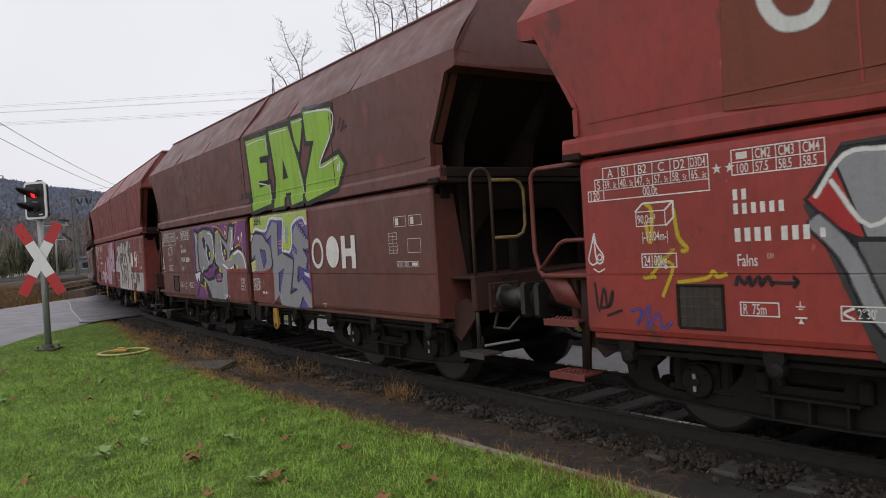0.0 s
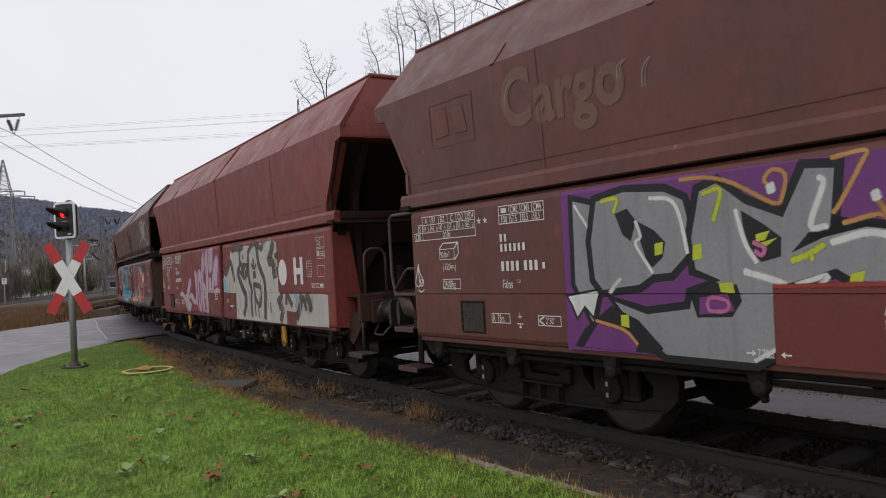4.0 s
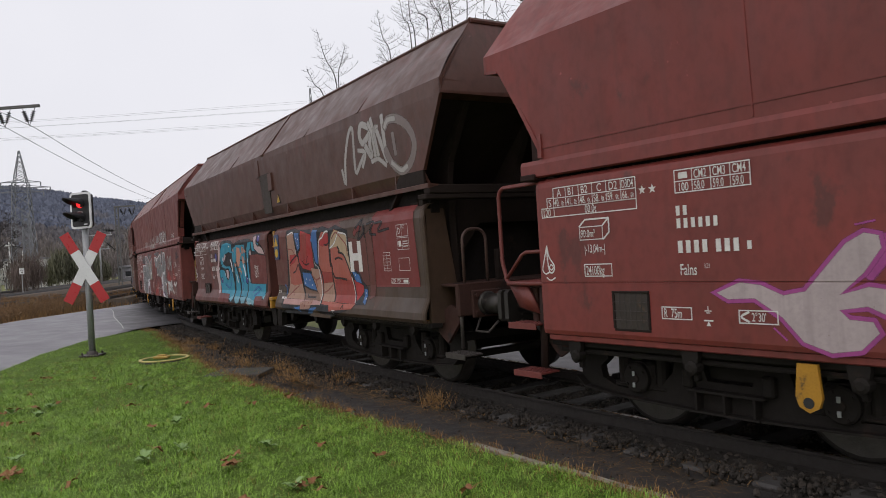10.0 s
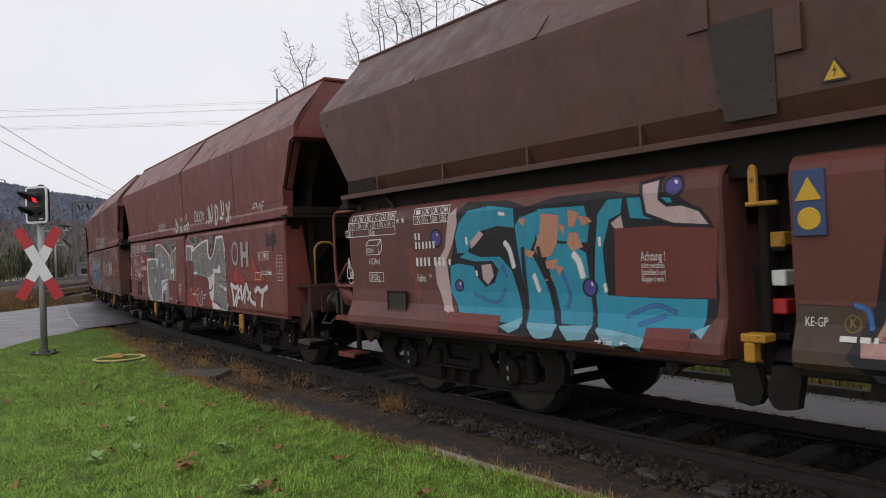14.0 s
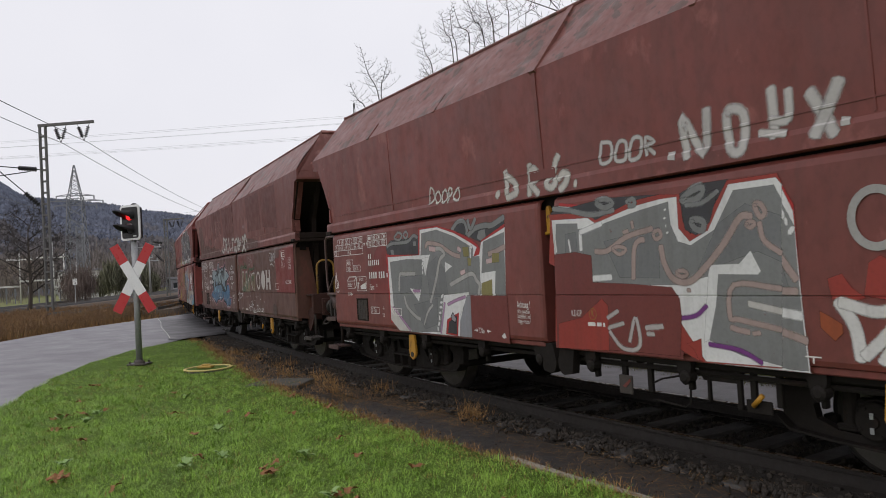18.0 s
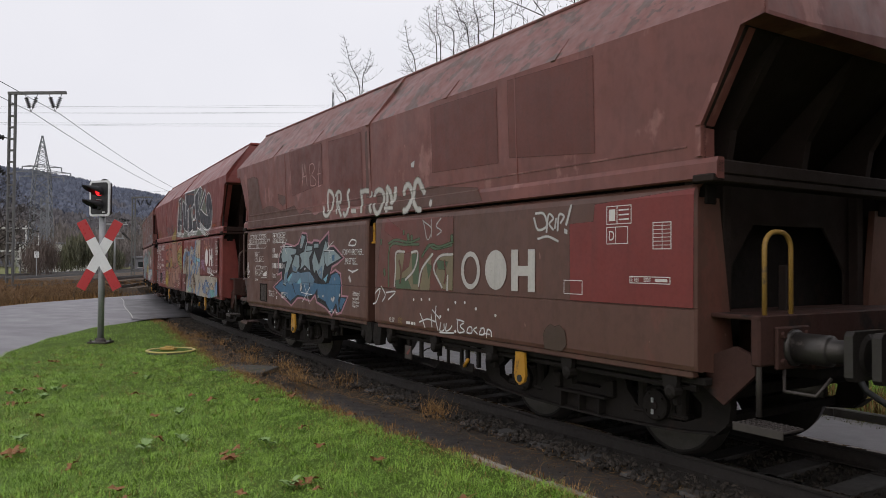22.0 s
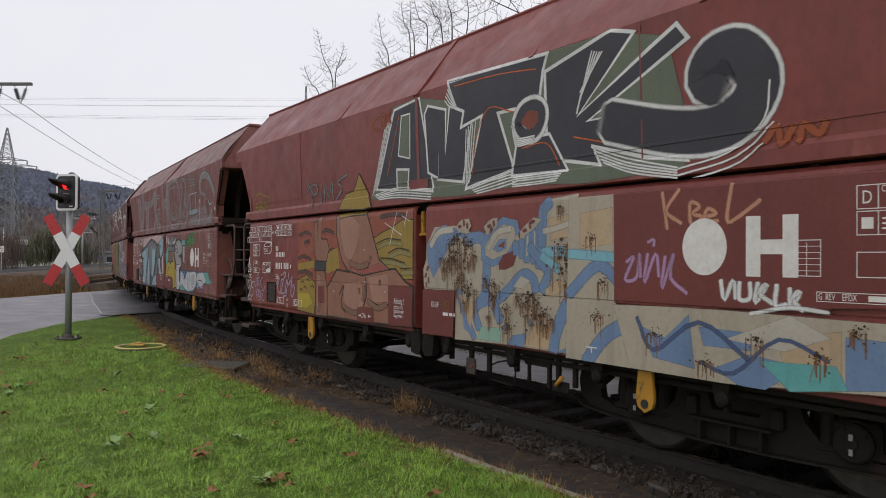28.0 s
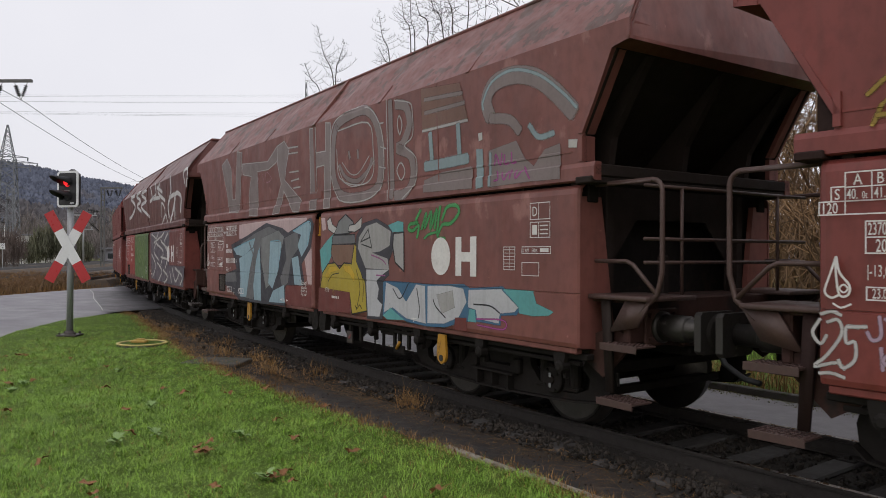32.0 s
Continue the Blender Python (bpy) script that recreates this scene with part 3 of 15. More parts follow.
def bogie_shape():
    """Fish-bellied plate frame with horns round the axle boxes, springs and pockets."""
    s = Shape()
    for sg in (-1, 1):
        def plate(pts, y0, y1):
            s.prism([(x, sg * y0, z) for x, z in (pts if sg < 0 else pts[::-1])], (0, sg * (y1 - y0), 0))
        belly = [(-0.92, 0.285), (-0.3, 0.265), (0.3, 0.265), (0.92, 0.285), (0.9, 0.34), (0.66, 0.41), (0.54, 0.54), (0.5, 0.68), (0.26, 0.68), (0.2, 0.5), (-0.2, 0.5), (-0.26, 0.68), (-0.5, 0.68), (-0.54, 0.54), (-0.66, 0.41), (-0.9, 0.34)]
        plate(belly, 1.06, 0.98)
        for e in (-1, 1):
            horn = [(0.9, 0.285), (1.2, 0.3), (1.5, 0.335), (1.6, 0.42), (1.62, 0.56), (1.58, 0.69), (1.3, 0.69), (1.26, 0.6), (1.36, 0.52), (1.34, 0.42), (1.18, 0.355), (0.9, 0.34)]
            plate([(e * x, z) for x, z in (horn if e > 0 else horn[::-1])], 1.06, 0.98)
            rim = [(0.3, 0.265), (0.92, 0.285), (1.2, 0.3), (1.52, 0.335), (1.62, 0.42)]
            for (xa, za), (xb, zb) in zip(rim, rim[1:]):
                s.prism([(e * xa, sg * 1.13, za), (e * xb, sg * 1.13, zb), (e * xb, sg * 1.13, zb - 0.018), (e * xa, sg * 1.13, za - 0.018)], (0, -sg * 0.15, 0))
            s.box(e * 0.36 - 0.05, e * 0.36 + 0.05, sg * 1.08 - 0.04, sg * 1.08 + 0.04, 0.44, 0.6, 0.015)
            for dx in (-0.21, 0.21):
                s.rod([(e * 0.9 + dx, sg * 1.0, 0.38), (e * 0.9 + dx, sg * 1.0, 0.66)], 0.058, 10)
                s.box(e * 0.9 + dx - 0.075, e * 0.9 + dx + 0.075, sg * 1.0 - 0.07, sg * 1.0 + 0.07, 0.36, 0.39, 0.01)
        s.box(-1.55, 1.55, sg * 1.03 - 0.05, sg * 1.03 + 0.05, 0.68, 0.74, 0.012)
        # the two open pockets under the spring beam
        for x in (-0.26, 0, 0.26):
            s.box(x - 0.012, x + 0.012, sg * 1.1 - 0.05, sg * 1.1 + 0.05, 0.27, 0.42, 0.004)
        s.box(-0.34, 0.34, sg * 1.1 - 0.05, sg * 1.1 + 0.05, 0.415, 0.44, 0.006)
        s.box(-0.3, 0.3, sg * 1.1 - 0.05, sg * 1.1 + 0.05, 0.25, 0.268, 0.004)
    s.box(-0.3, 0.3, -1.0, 1.0, 0.5, 0.68, 0.02)
    for x in (-1.46, 1.46):
        s.box(x - 0.05, x + 0.05, -1.0, 1.0, 0.58, 0.68, 0.01)
    for x in (-1.34, -0.46, 0.46, 1.34):
        s.box(x - 0.05, x + 0.05, -0.9, 0.9, 0.34, 0.42, 0.01)
    return s


def axle_box_shape():
    s = Shape()
    s.lathe([(-0.12, 0.15), (0.0, 0.15), (0.0, 0.135), (0.05, 0.135), (0.062, 0.12), (0.065, 0.045), (0.08, 0.04), (0.08, 0.0)], (0, 0, 0), (0, -1, 0), 20)
    s.box(-0.3, 0.3, 0.0, 0.1, -0.1, -0.05, 0.015)
    s.box(-0.16, 0.16, -0.01, 0.1, -0.12, 0.14, 0.03)
    for a in (0.6, 2.1, 3.7, 5.2):
        s.rod([(0.105 * math.cos(a), -0.06, 0.105 * math.sin(a)), (0.105 * math.cos(a), -0.075, 0.105 * math.sin(a))], 0.012, 6)
    s.slot = 1
    for dz in (-0.055, 0.045):
        s.box(-0.014, 0.014, -0.088, -0.079, dz - 0.022, dz + 0.022, 0.002)
    return s


def add_bogie(wagon, x, turn):
    bog = part("bogie", cached("bogie", bogie_shape, (M_UNDER,)), parent=wagon, label="dark grimy cast steel bogie frame")
    bog.matrix_basis = pose(x, 0, 0, 0, 0, turn)
    sets = []
    for dx in (-0.9, 0.9):
        w = part("wheelset", cached("wheelset", wheelset_shape, (M_WHEEL, M_TREAD), True), parent=bog, label="dusty steel wheels on an axle")
        w.matrix_basis = pose(dx, 0, 0.46)
        sets.append(w)
        for sg in (-1, 1):
            ab = part("axle_box", cached("axle_box", axle_box_shape, (M_UNDER, M_GALV)), parent=bog)
            ab.matrix_basis = pose(dx, sg * 1.06, 0.46, 0, 0, 0 if sg < 0 else 180)
    return sets


def door_shape(x0, x1, kind):
    """A hinged discharge door: outer skin with returned edges, a seam and a lower lip."""
    s = Shape()
    if kind == "curved":
        sec = [(1.33, 2.27), (1.39, 2.25), (1.45, 2.19), (1.47, 2.1), (1.44, 1.30), (1.45, 1.15), (1.52, 0.98), (1.53, 0.90), (1.50, 0.86)]
    else:
        sec = [(1.37, 2.305), (1.405, 2.3), (1.44, 2.27), (1.452, 2.22), (1.452, 1.345), (1.443, 1.341), (1.443, 1.333), (1.452, 1.329), (1.452, 0.90), (1.44, 0.862), (1.40, 0.85)]
    ins = [(y - 0.03, z) for y, z in sec]
    k = len(sec)
    xs = [x0, x0 + 0.015, x0 + 0.05, x1 - 0.05, x1 - 0.015, x1]
    dy = [0.03, 0.008, 0, 0, 0.008, 0.03]
    v = [(x, -(y - d), z) for x, d in zip(xs, dy) for y, z in sec] + [(x, -y + 0.02, z) for x in (x0, x1) for y, z in ins]
    f = [[i * k + j, i * k + j + 1, (i + 1) * k + j + 1, (i + 1) * k + j] for i in range(5) for j in range(k - 1)]
    n6 = 6 * k
    f += [[n6 + j, n6 + j + 1, j + 1, j] for j in range(k - 1)] + [[5 * k + j, 5 * k + j + 1, n6 + k + j + 1, n6 + k + j] for j in range(k - 1)]
    f += [[n6 + k + j, n6 + k + j + 1, n6 + j + 1, n6 + j] for j in range(k - 1)]
    f += [[j * 1 for j in (0, k, 2 * k, 3 * k, 4 * k, 5 * k, n6 + k, n6)], [k - 1, n6 + k - 1, n6 + 2 * k - 1, 6 * k - 1, 5 * k - 1, 4 * k - 1, 3 * k - 1, 2 * k - 1]]
    s.add(v, f)
    # side flange pieces and the lip under the door
    for x in (x0 + 0.04, x1 - 0.04):
        s.prism([(x - 0.03, -1.40, 0.86), (x - 0.03, -1.40, 2.2), (x - 0.03, -1.15, 2.2), (x - 0.03, -0.95, 0.8)], (0.06, 0, 0))
    s.box(x0 + 0.05, x1 - 0.05, -1.42, -1.34, 0.80, 0.86, 0.01)
    return s


def lip_shape(x0, x1):
    s = Shape()
    s.box(x0, x1, -1.34, -1.24, 0.74, 0.80, 0.01)
    for x in (-5.2, -3.98, -2.72, -1.37, -0.3) if x0 < 0 else (0.48, 1.6, 2.75, 3.98, 5.2):
        s.prism([(x - 0.07, -1.40, 0.84), (x + 0.07, -1.40, 0.84), (x + 0.075, -1.40, 0.76), (x + 0.045, -1.40, 0.63), (x, -1.40, 0.6), (x - 0.045, -1.40, 0.63), (x - 0.075, -1.40, 0.76)], (0, 0.05, 0))
        s.lathe([(-0.07, 0.055), (0.02, 0.055), (0.035, 0.03)], (x + 0.02, -1.4, 0.67), (0, -1, 0), 10)
        s.box(x - 0.02, x + 0.02, -1.34, -1.28, 0.55, 0.75, 0.008)
    s.rod([(x0 + 0.1, -1.3, 0.7), (x1 - 0.1, -1.3, 0.7)], 0.022, 6)
    return s


def brow_shape(x0, x1):
    """Shallow lip of the curved door with a few round hangers."""
    s = Shape().box(x0, x1, -1.42, -1.26, 0.79, 0.85, 0.01)
    for i in range(5):
        x = x0 + 0.5 + (x1 - x0 - 1.0) * i / 4
        s.prism([(x - 0.05, -1.40, 0.82), (x + 0.05, -1.40, 0.82), (x + 0.06, -1.40, 0.74), (x, -1.40, 0.68), (x - 0.06, -1.40, 0.74)], (0, 0.06, 0))
    return s


def mirrored(s):
    """The same shape across the wagon's middle."""
    out = Shape()
    out.v = [(x, -y, z) for x, y, z in s.v]
    out.f = [f[::-1] for f in s.f]
    out.m = list(s.m)
    return out


def side_pieces(kind, L, flare=0.56):
    """Upper side: its sheet with flared ends, and the strips and ribs welded onto it."""
    e = L
    out = []
    if kind == "curved":
        edge = [(-e + 0.55, 2.65), (-e + 0.02, 3.42), (-e, 3.6), (e, 3.6), (e - 0.02, 3.42), (e - 0.55, 2.65)]
        out.append(("side_panel", Shape().prism([(x, -SIDE_Y if z > 3 else -1.44, z) for x, z in edge], (0, 0.04, 0))))
        out.append(("side_skirt", Shape().prism([(-e + 0.6, -1.44, 2.65), (e - 0.6, -1.44, 2.65), (e - 0.6, -1.34, 2.46), (-e + 0.6, -1.34, 2.46)], (0, 0.04, 0))))
        for i in range(8):
            x = (i - 3.5) * 1.27 + (0.3 if i > 3 else -0.3)
            out.append(("skirt_rib", Shape().prism([(x - 0.012, -1.442, 2.655), (x - 0.012, -1.44, 2.47), (x - 0.012, -1.34, 2.47), (x - 0.012, -1.42, 2.64)], (0.024, 0, 0))))
        return out
    low = 2.74 if flare < 0.6 else 2.58
    edge = [(-e + flare, 2.48), (-e + flare, low), (-e + 0.2, 3.40), (-e, 3.43), (-e + 0.01, 3.60), (0, 3.605), (e - 0.01, 3.60), (e, 3.43), (e - 0.2, 3.40), (e - flare, low), (e - flare, 2.48)]
    out.append(("side_panel", Shape().prism([(x, -(1.45 + 0.05 * min(1, (z - 2.48) / 1.1)), z) for x, z in edge], (0, 0.035, 0))))
    out.append(("side_rib", Shape().prism([(-0.028, -1.459, 2.5), (0.028, -1.459, 2.5), (0.028, -1.511, 3.6), (-0.028, -1.511, 3.6)], (0, 0.02, 0))))
    out.append(("rib_foot", Shape().prism([(-0.2, -1.462, 2.5), (0.2, -1.462, 2.5), (0.2, -1.466, 2.6), (-0.2, -1.466, 2.6)], (0, 0.02, 0))))
    out.append(("weld_strip", Shape().prism([(-e + 0.7, -1.461, 2.585), (e - 0.7, -1.461, 2.585), (e - 0.7, -1.462, 2.6), (-e + 0.7, -1.462, 2.6)], (0, 0.02, 0))))
    for x in (-3.3, 3.3):
        out.append(("weld_strip", Shape().prism([(x - 0.008, -1.459, 2.5), (x + 0.008, -1.459, 2.5), (x + 0.008, -1.505, 3.58), (x - 0.008, -1.505, 3.58)], (0, 0.02, 0))))
    for sg in (-1, 1):
        for (xa, za), (xb, zb) in (((e - flare, 2.50), (e - flare, 2.72)), ((e - flare, low), (e - 0.2, 3.40))):
            out.append(("end_flange", Shape().prism([(sg * xa, -1.475, za), (sg * xb, -1.475, zb), (sg * (xb - 0.05), -1.475, zb), (sg * (xa - 0.05), -1.475, za)], (0, 0.16, 0))))
    return out


def slope_shape(L, ridge):
    s = Shape()
    a, b = L, L - 0.17
    q = [(-a, -SIDE_Y, 3.6), (a, -SIDE_Y, 3.6), (b, -0.93, 4.33), (-b, -0.93, 4.33)]
    # slightly dented sheet: rows across the slope, columns along it
    nu, nv = 40, 6
    v = []
    for i in range(nu + 1):
        for j in range(nv + 1):
            f, g = i / nu, j / nv
            p = Vector(q[0]).lerp(Vector(q[1]), f).lerp(Vector(q[3]).lerp(Vector(q[2]), f), g)
            d = 0.05 * noise.noise((p.x * 0.9 - p.z * 0.6, p.z * 1.2, L + ridge)) * math.sin(math.pi * g) + 0.012 * math.sin(math.pi * g) * abs(math.sin(math.pi * f * 6))
            v.append(p + Vector((0, -0.78, 0.61)) * d)
    top = len(v)
    v += [Vector(p) + Vector((0, 0.04, -0.03)) for p in v]
    n = nv + 1
    fs = []
    for i in range(nu):
        for j in range(nv):
            fs.append([i * n + j, (i + 1) * n + j, (i + 1) * n + j + 1, i * n + j + 1])
            fs.append([top + i * n + j, top + i * n + j + 1, top + (i + 1) * n + j + 1, top + (i + 1) * n + j])
    s.add(v, fs)
    s.prism([(-0.05, -1.53, 3.59), (0.05, -1.53, 3.59), (0.05, -0.93, 4.355), (-0.05, -0.93, 4.355)], (0, 0.03, -0.03))
    for x in (-3.9, -2.0, 2.0, 3.9):
        s.prism([(x - 0.03, -1.512, 3.60), (x + 0.03, -1.512, 3.60), (x + 0.03, -1.33, 3.832), (x - 0.03, -1.33, 3.832)], (0, 0.02, -0.02))
    s.rod([(-b, -0.93, 4.335), (b, -0.93, 4.335)], 0.022, 8)
    return s


def header_shape(L):
    """End plate at the top of the hopper (at +x)."""
    s = Shape()
    a, b = L, L - 0.17
    s.prism([(a, -SIDE_Y, 3.6), (a - 0.005, -SIDE_Y, 3.43), (a - 0.005, SIDE_Y, 3.43), (a, SIDE_Y, 3.6), (b, 0.93, 4.33), (b, -0.93, 4.33)], (-0.03, 0, 0))
    s.rod([(b, -0.93, 4.335), (b, 0.93, 4.335)], 0.035, 8)
    s.prism([(a - 0.005, -SIDE_Y, 3.43), (a - 0.18, -SIDE_Y, 3.40), (a - 0.18, SIDE_Y, 3.40), (a - 0.005, SIDE_Y, 3.43)], (0, 0, 0.03))
    return s


def hopper_end_shape(L):
    """Sloping hopper floor behind the end opening (at +x)."""
    a = L - 0.18
    return Shape().prism([(a, -1.4, 3.42), (a, 1.4, 3.42), (a - 1.35, 1.4, 2.2), (a - 1.35, -1.4, 2.2)], (-0.02, 0, 0.03))


def stiffener_shape(L, y):
    a = L - 0.18
    return Shape().prism([(a - 0.05, y - 0.04, 3.39), (a, y - 0.04, 3.39), (a - 0.42, y - 0.04, 2.75), (a - 0.48, y - 0.04, 2.40), (a - 0.62, y - 0.04, 2.40), (a - 1.1, y - 0.04, 2.42)], (0, 0.08, 0))


def cheek_shape(L, sg):
    a = L - 0.18
    return Shape().prism([(a, sg * 1.41, 3.41), (a - 0.38, sg * 1.41, 2.74), (a - 0.38, sg * 1.41, 2.48), (a - 1.1, sg * 1.41, 2.45), (a - 1.0, sg * 1.41, 2.6)], (0, 0.03 * sg, 0))


def ledge_shape(L):
    s = Shape()
    e = L - 0.42
    s.prism([(-e, -1.45, 2.325), (-e, -1.468, 2.335), (-e, -1.468, 2.445), (-e, -1.452, 2.485), (-e, -1.38, 2.485), (-e, -1.38, 2.325)], (2 * e, 0, 0))
    return s


def slim_ledge_shape(L):
    """Thin angle under the skirt of the umber wagon."""
    e = L - 0.42
    return Shape().prism([(-e, -1.33, 2.47), (-e, -1.462, 2.482), (-e, -1.47, 2.476), (-e, -1.468, 2.428), (-e, -1.455, 2.424), (-e, -1.33, 2.45)], (2 * e, 0, 0))


def end_ledge_shape(L):
    s = Shape()
    e = L - 0.42
    s.box(e - 0.13, e, -1.46, 1.46, 2.36, 2.47, 0.012)
    s.box(e - 0.2, e - 0.01, -1.5, 1.5, 2.30, 2.36, 0.01)
    return s


def end_wall_shape(L):
    """Lower end sheet with its six-sided opening (at +x)."""
    s = Shape()
    x = L - 0.78
    v = [(x, y, z) for y, z in [(-1.4, 1.28), (-1.4, 2.34), (1.4, 2.34), (1.4, 1.28), (-0.86, 1.28), (-0.86, 1.62), (-0.52, 2.02), (0.52, 2.02), (0.86, 1.62), (0.86, 1.28)]]
    v += [(px - 0.02, py, pz) for px, py, pz in v]
    f = [[0, 4, 5, 1], [1, 5, 6], [1, 6, 7, 2], [2, 7, 8], [2, 8, 9, 3]]
    f += [[i + 10 for i in q[::-1]] for q in f]
    f += [[a, b, b + 10, a + 10] for a, b in ((4, 5), (5, 6), (6, 7), (7, 8), (8, 9))]
    return s.add(v, f)


def end_post_shape(L, y):
    x = L - 0.78
    return Shape().box(x + 0.002, x + 0.09, y - 0.05, y + 0.05, 1.26, 2.34, 0.008)


def gusset_shape(L, sg):
    x = L - 0.78
    return Shape().prism([(x - 0.3, sg * 1.34, 0.75), (x + 0.05, sg * 1.34, 1.28), (x + 0.05, sg * 1.34, 2.3), (x - 0.3, sg * 1.34, 2.3)], (0, -0.03 * sg, 0))


# saddle sheet set close behind the end opening to close off the hopper inside
def shade_plate_shape(L):
    x = L - 1.02
    return Shape().prism([(x, -1.3, 1.0), (x, 1.3, 1.0), (x, 1.3, 2.4), (x, -1.3, 2.4)], (-0.02, 0, 0))


def headstock_shape(L, X):
    """End beam with deck plate, at the buffer end (at +x)."""
    s = Shape()
    s.box(X - 0.70, X - 0.62, -1.25, 1.25, 0.93, 1.30, 0.015)
    s.box(X - 1.3, X - 0.62, -1.25, 1.25, 1.27, 1.305, 0.008)
    s.box(X - 1.35, X - 0.66, -0.5, 0.5, 0.85, 1.2, 0.02)
    for y in (-0.875, 0.875):
        s.box(X - 0.62, X - 0.585, y - 0.21, y + 0.21, 0.90, 1.22, 0.012)
        for dy in (-0.15, 0.15):
            for dz in (-0.1, 0.1):
                s.rod([(X - 0.59, y + dy, 1.06 + dz), (X - 0.56, y + dy, 1.06 + dz)], 0.026, 6)
    # draw hook
    s.prism([(X - 0.62, -0.04, 1.12), (X - 0.35, -0.04, 1.12), (X - 0.28, -0.04, 1.18), (X - 0.24, -0.04, 1.08), (X - 0.34, -0.04, 0.98), (X - 0.62, -0.04, 1.0)], (0, 0.08, 0))
    for y in (-1.2, 1.2):
        s.prism([(X - 1.15, y - 0.02, 0.72), (X - 1.05, y - 0.02, 0.98), (X - 0.85, y - 0.02, 1.06), (X - 0.68, y - 0.02, 1.0), (X - 0.68, y - 0.02, 0.86), (X - 0.95, y - 0.02, 0.60)], (0, 0.04, 0))
    return s


def buffer_shape():
    s = Shape()
    s.lathe([(0.0, 0.115), (0.30, 0.115), (0.31, 0.10), (0.32, 0.088), (0.52, 0.088)], (-0.6, 0, 0), (1, 0, 0), 24)
    s.lathe([(0.0, 0.14), (0.03, 0.14), (0.05, 0.12)], (-0.6, 0, 0), (1, 0, 0), 24)
    return s


def buffer_head_shape():
    s = Shape()
    s.prism([(-0.085, -0.22, -0.14), (-0.085, -0.19, -0.17), (-0.085, 0.19, -0.17), (-0.085, 0.22, -0.14), (-0.085, 0.22, 0.14), (-0.085, 0.19, 0.17), (-0.085, -0.19, 0.17), (-0.085, -0.22, 0.14)], (0.06, 0, 0))
    s.lathe([(0, 0.15), (0.018, 0.12), (0.024, 0.05)], (-0.026, 0, 0), (1, 0, 0), 20)
    return s


def step_shape():
    """A tread plate with raised studs and a lip."""
    s = Shape()
    s.box(-0.2, 0.2, -0.12, 0.12, -0.018, 0.0, 0.004)
    s.box(-0.2, 0.2, -0.13, -0.118, -0.055, 0.006, 0.003)
    for i in range(9):
        for j in range(4):
            x, y = -0.17 + 0.0425 * i, -0.09 + 0.06 * j
            s.box(x - 0.012, x + 0.012, y - 0.012, y + 0.012, 0.0, 0.008, 0.003)
    return s


def hoop(y0, y1, x, z0, z1, r=0.06, rad=0.019):
    """A bent-tube hoop standing across the wagon."""
    pts = [(x, y0, z0)] + arc_points((y0 + r, z1 - r), r, 180, 90, 5, "yz", x) + arc_points((y1 - r, z1 - r), r, 90, 0, 5, "yz", x) + [(x, y1, z0)]
    return Shape().rod(pts, rad, 10)


def hoop_ochre():
    return material("handrail_ochre", (0.3, 0.19, 0.06), rough=0.55, second=(0.16, 0.1, 0.055), scale=6, fine=40, third=(0.12, 0.09, 0.07), third_scale=5, third_at=0.56)


def flip_x(s):
    out = Shape()
    out.v = [(-x, -y, z) for x, y, z in s.v]
    out.f, out.m = list(s.f), list(s.m)
    return out


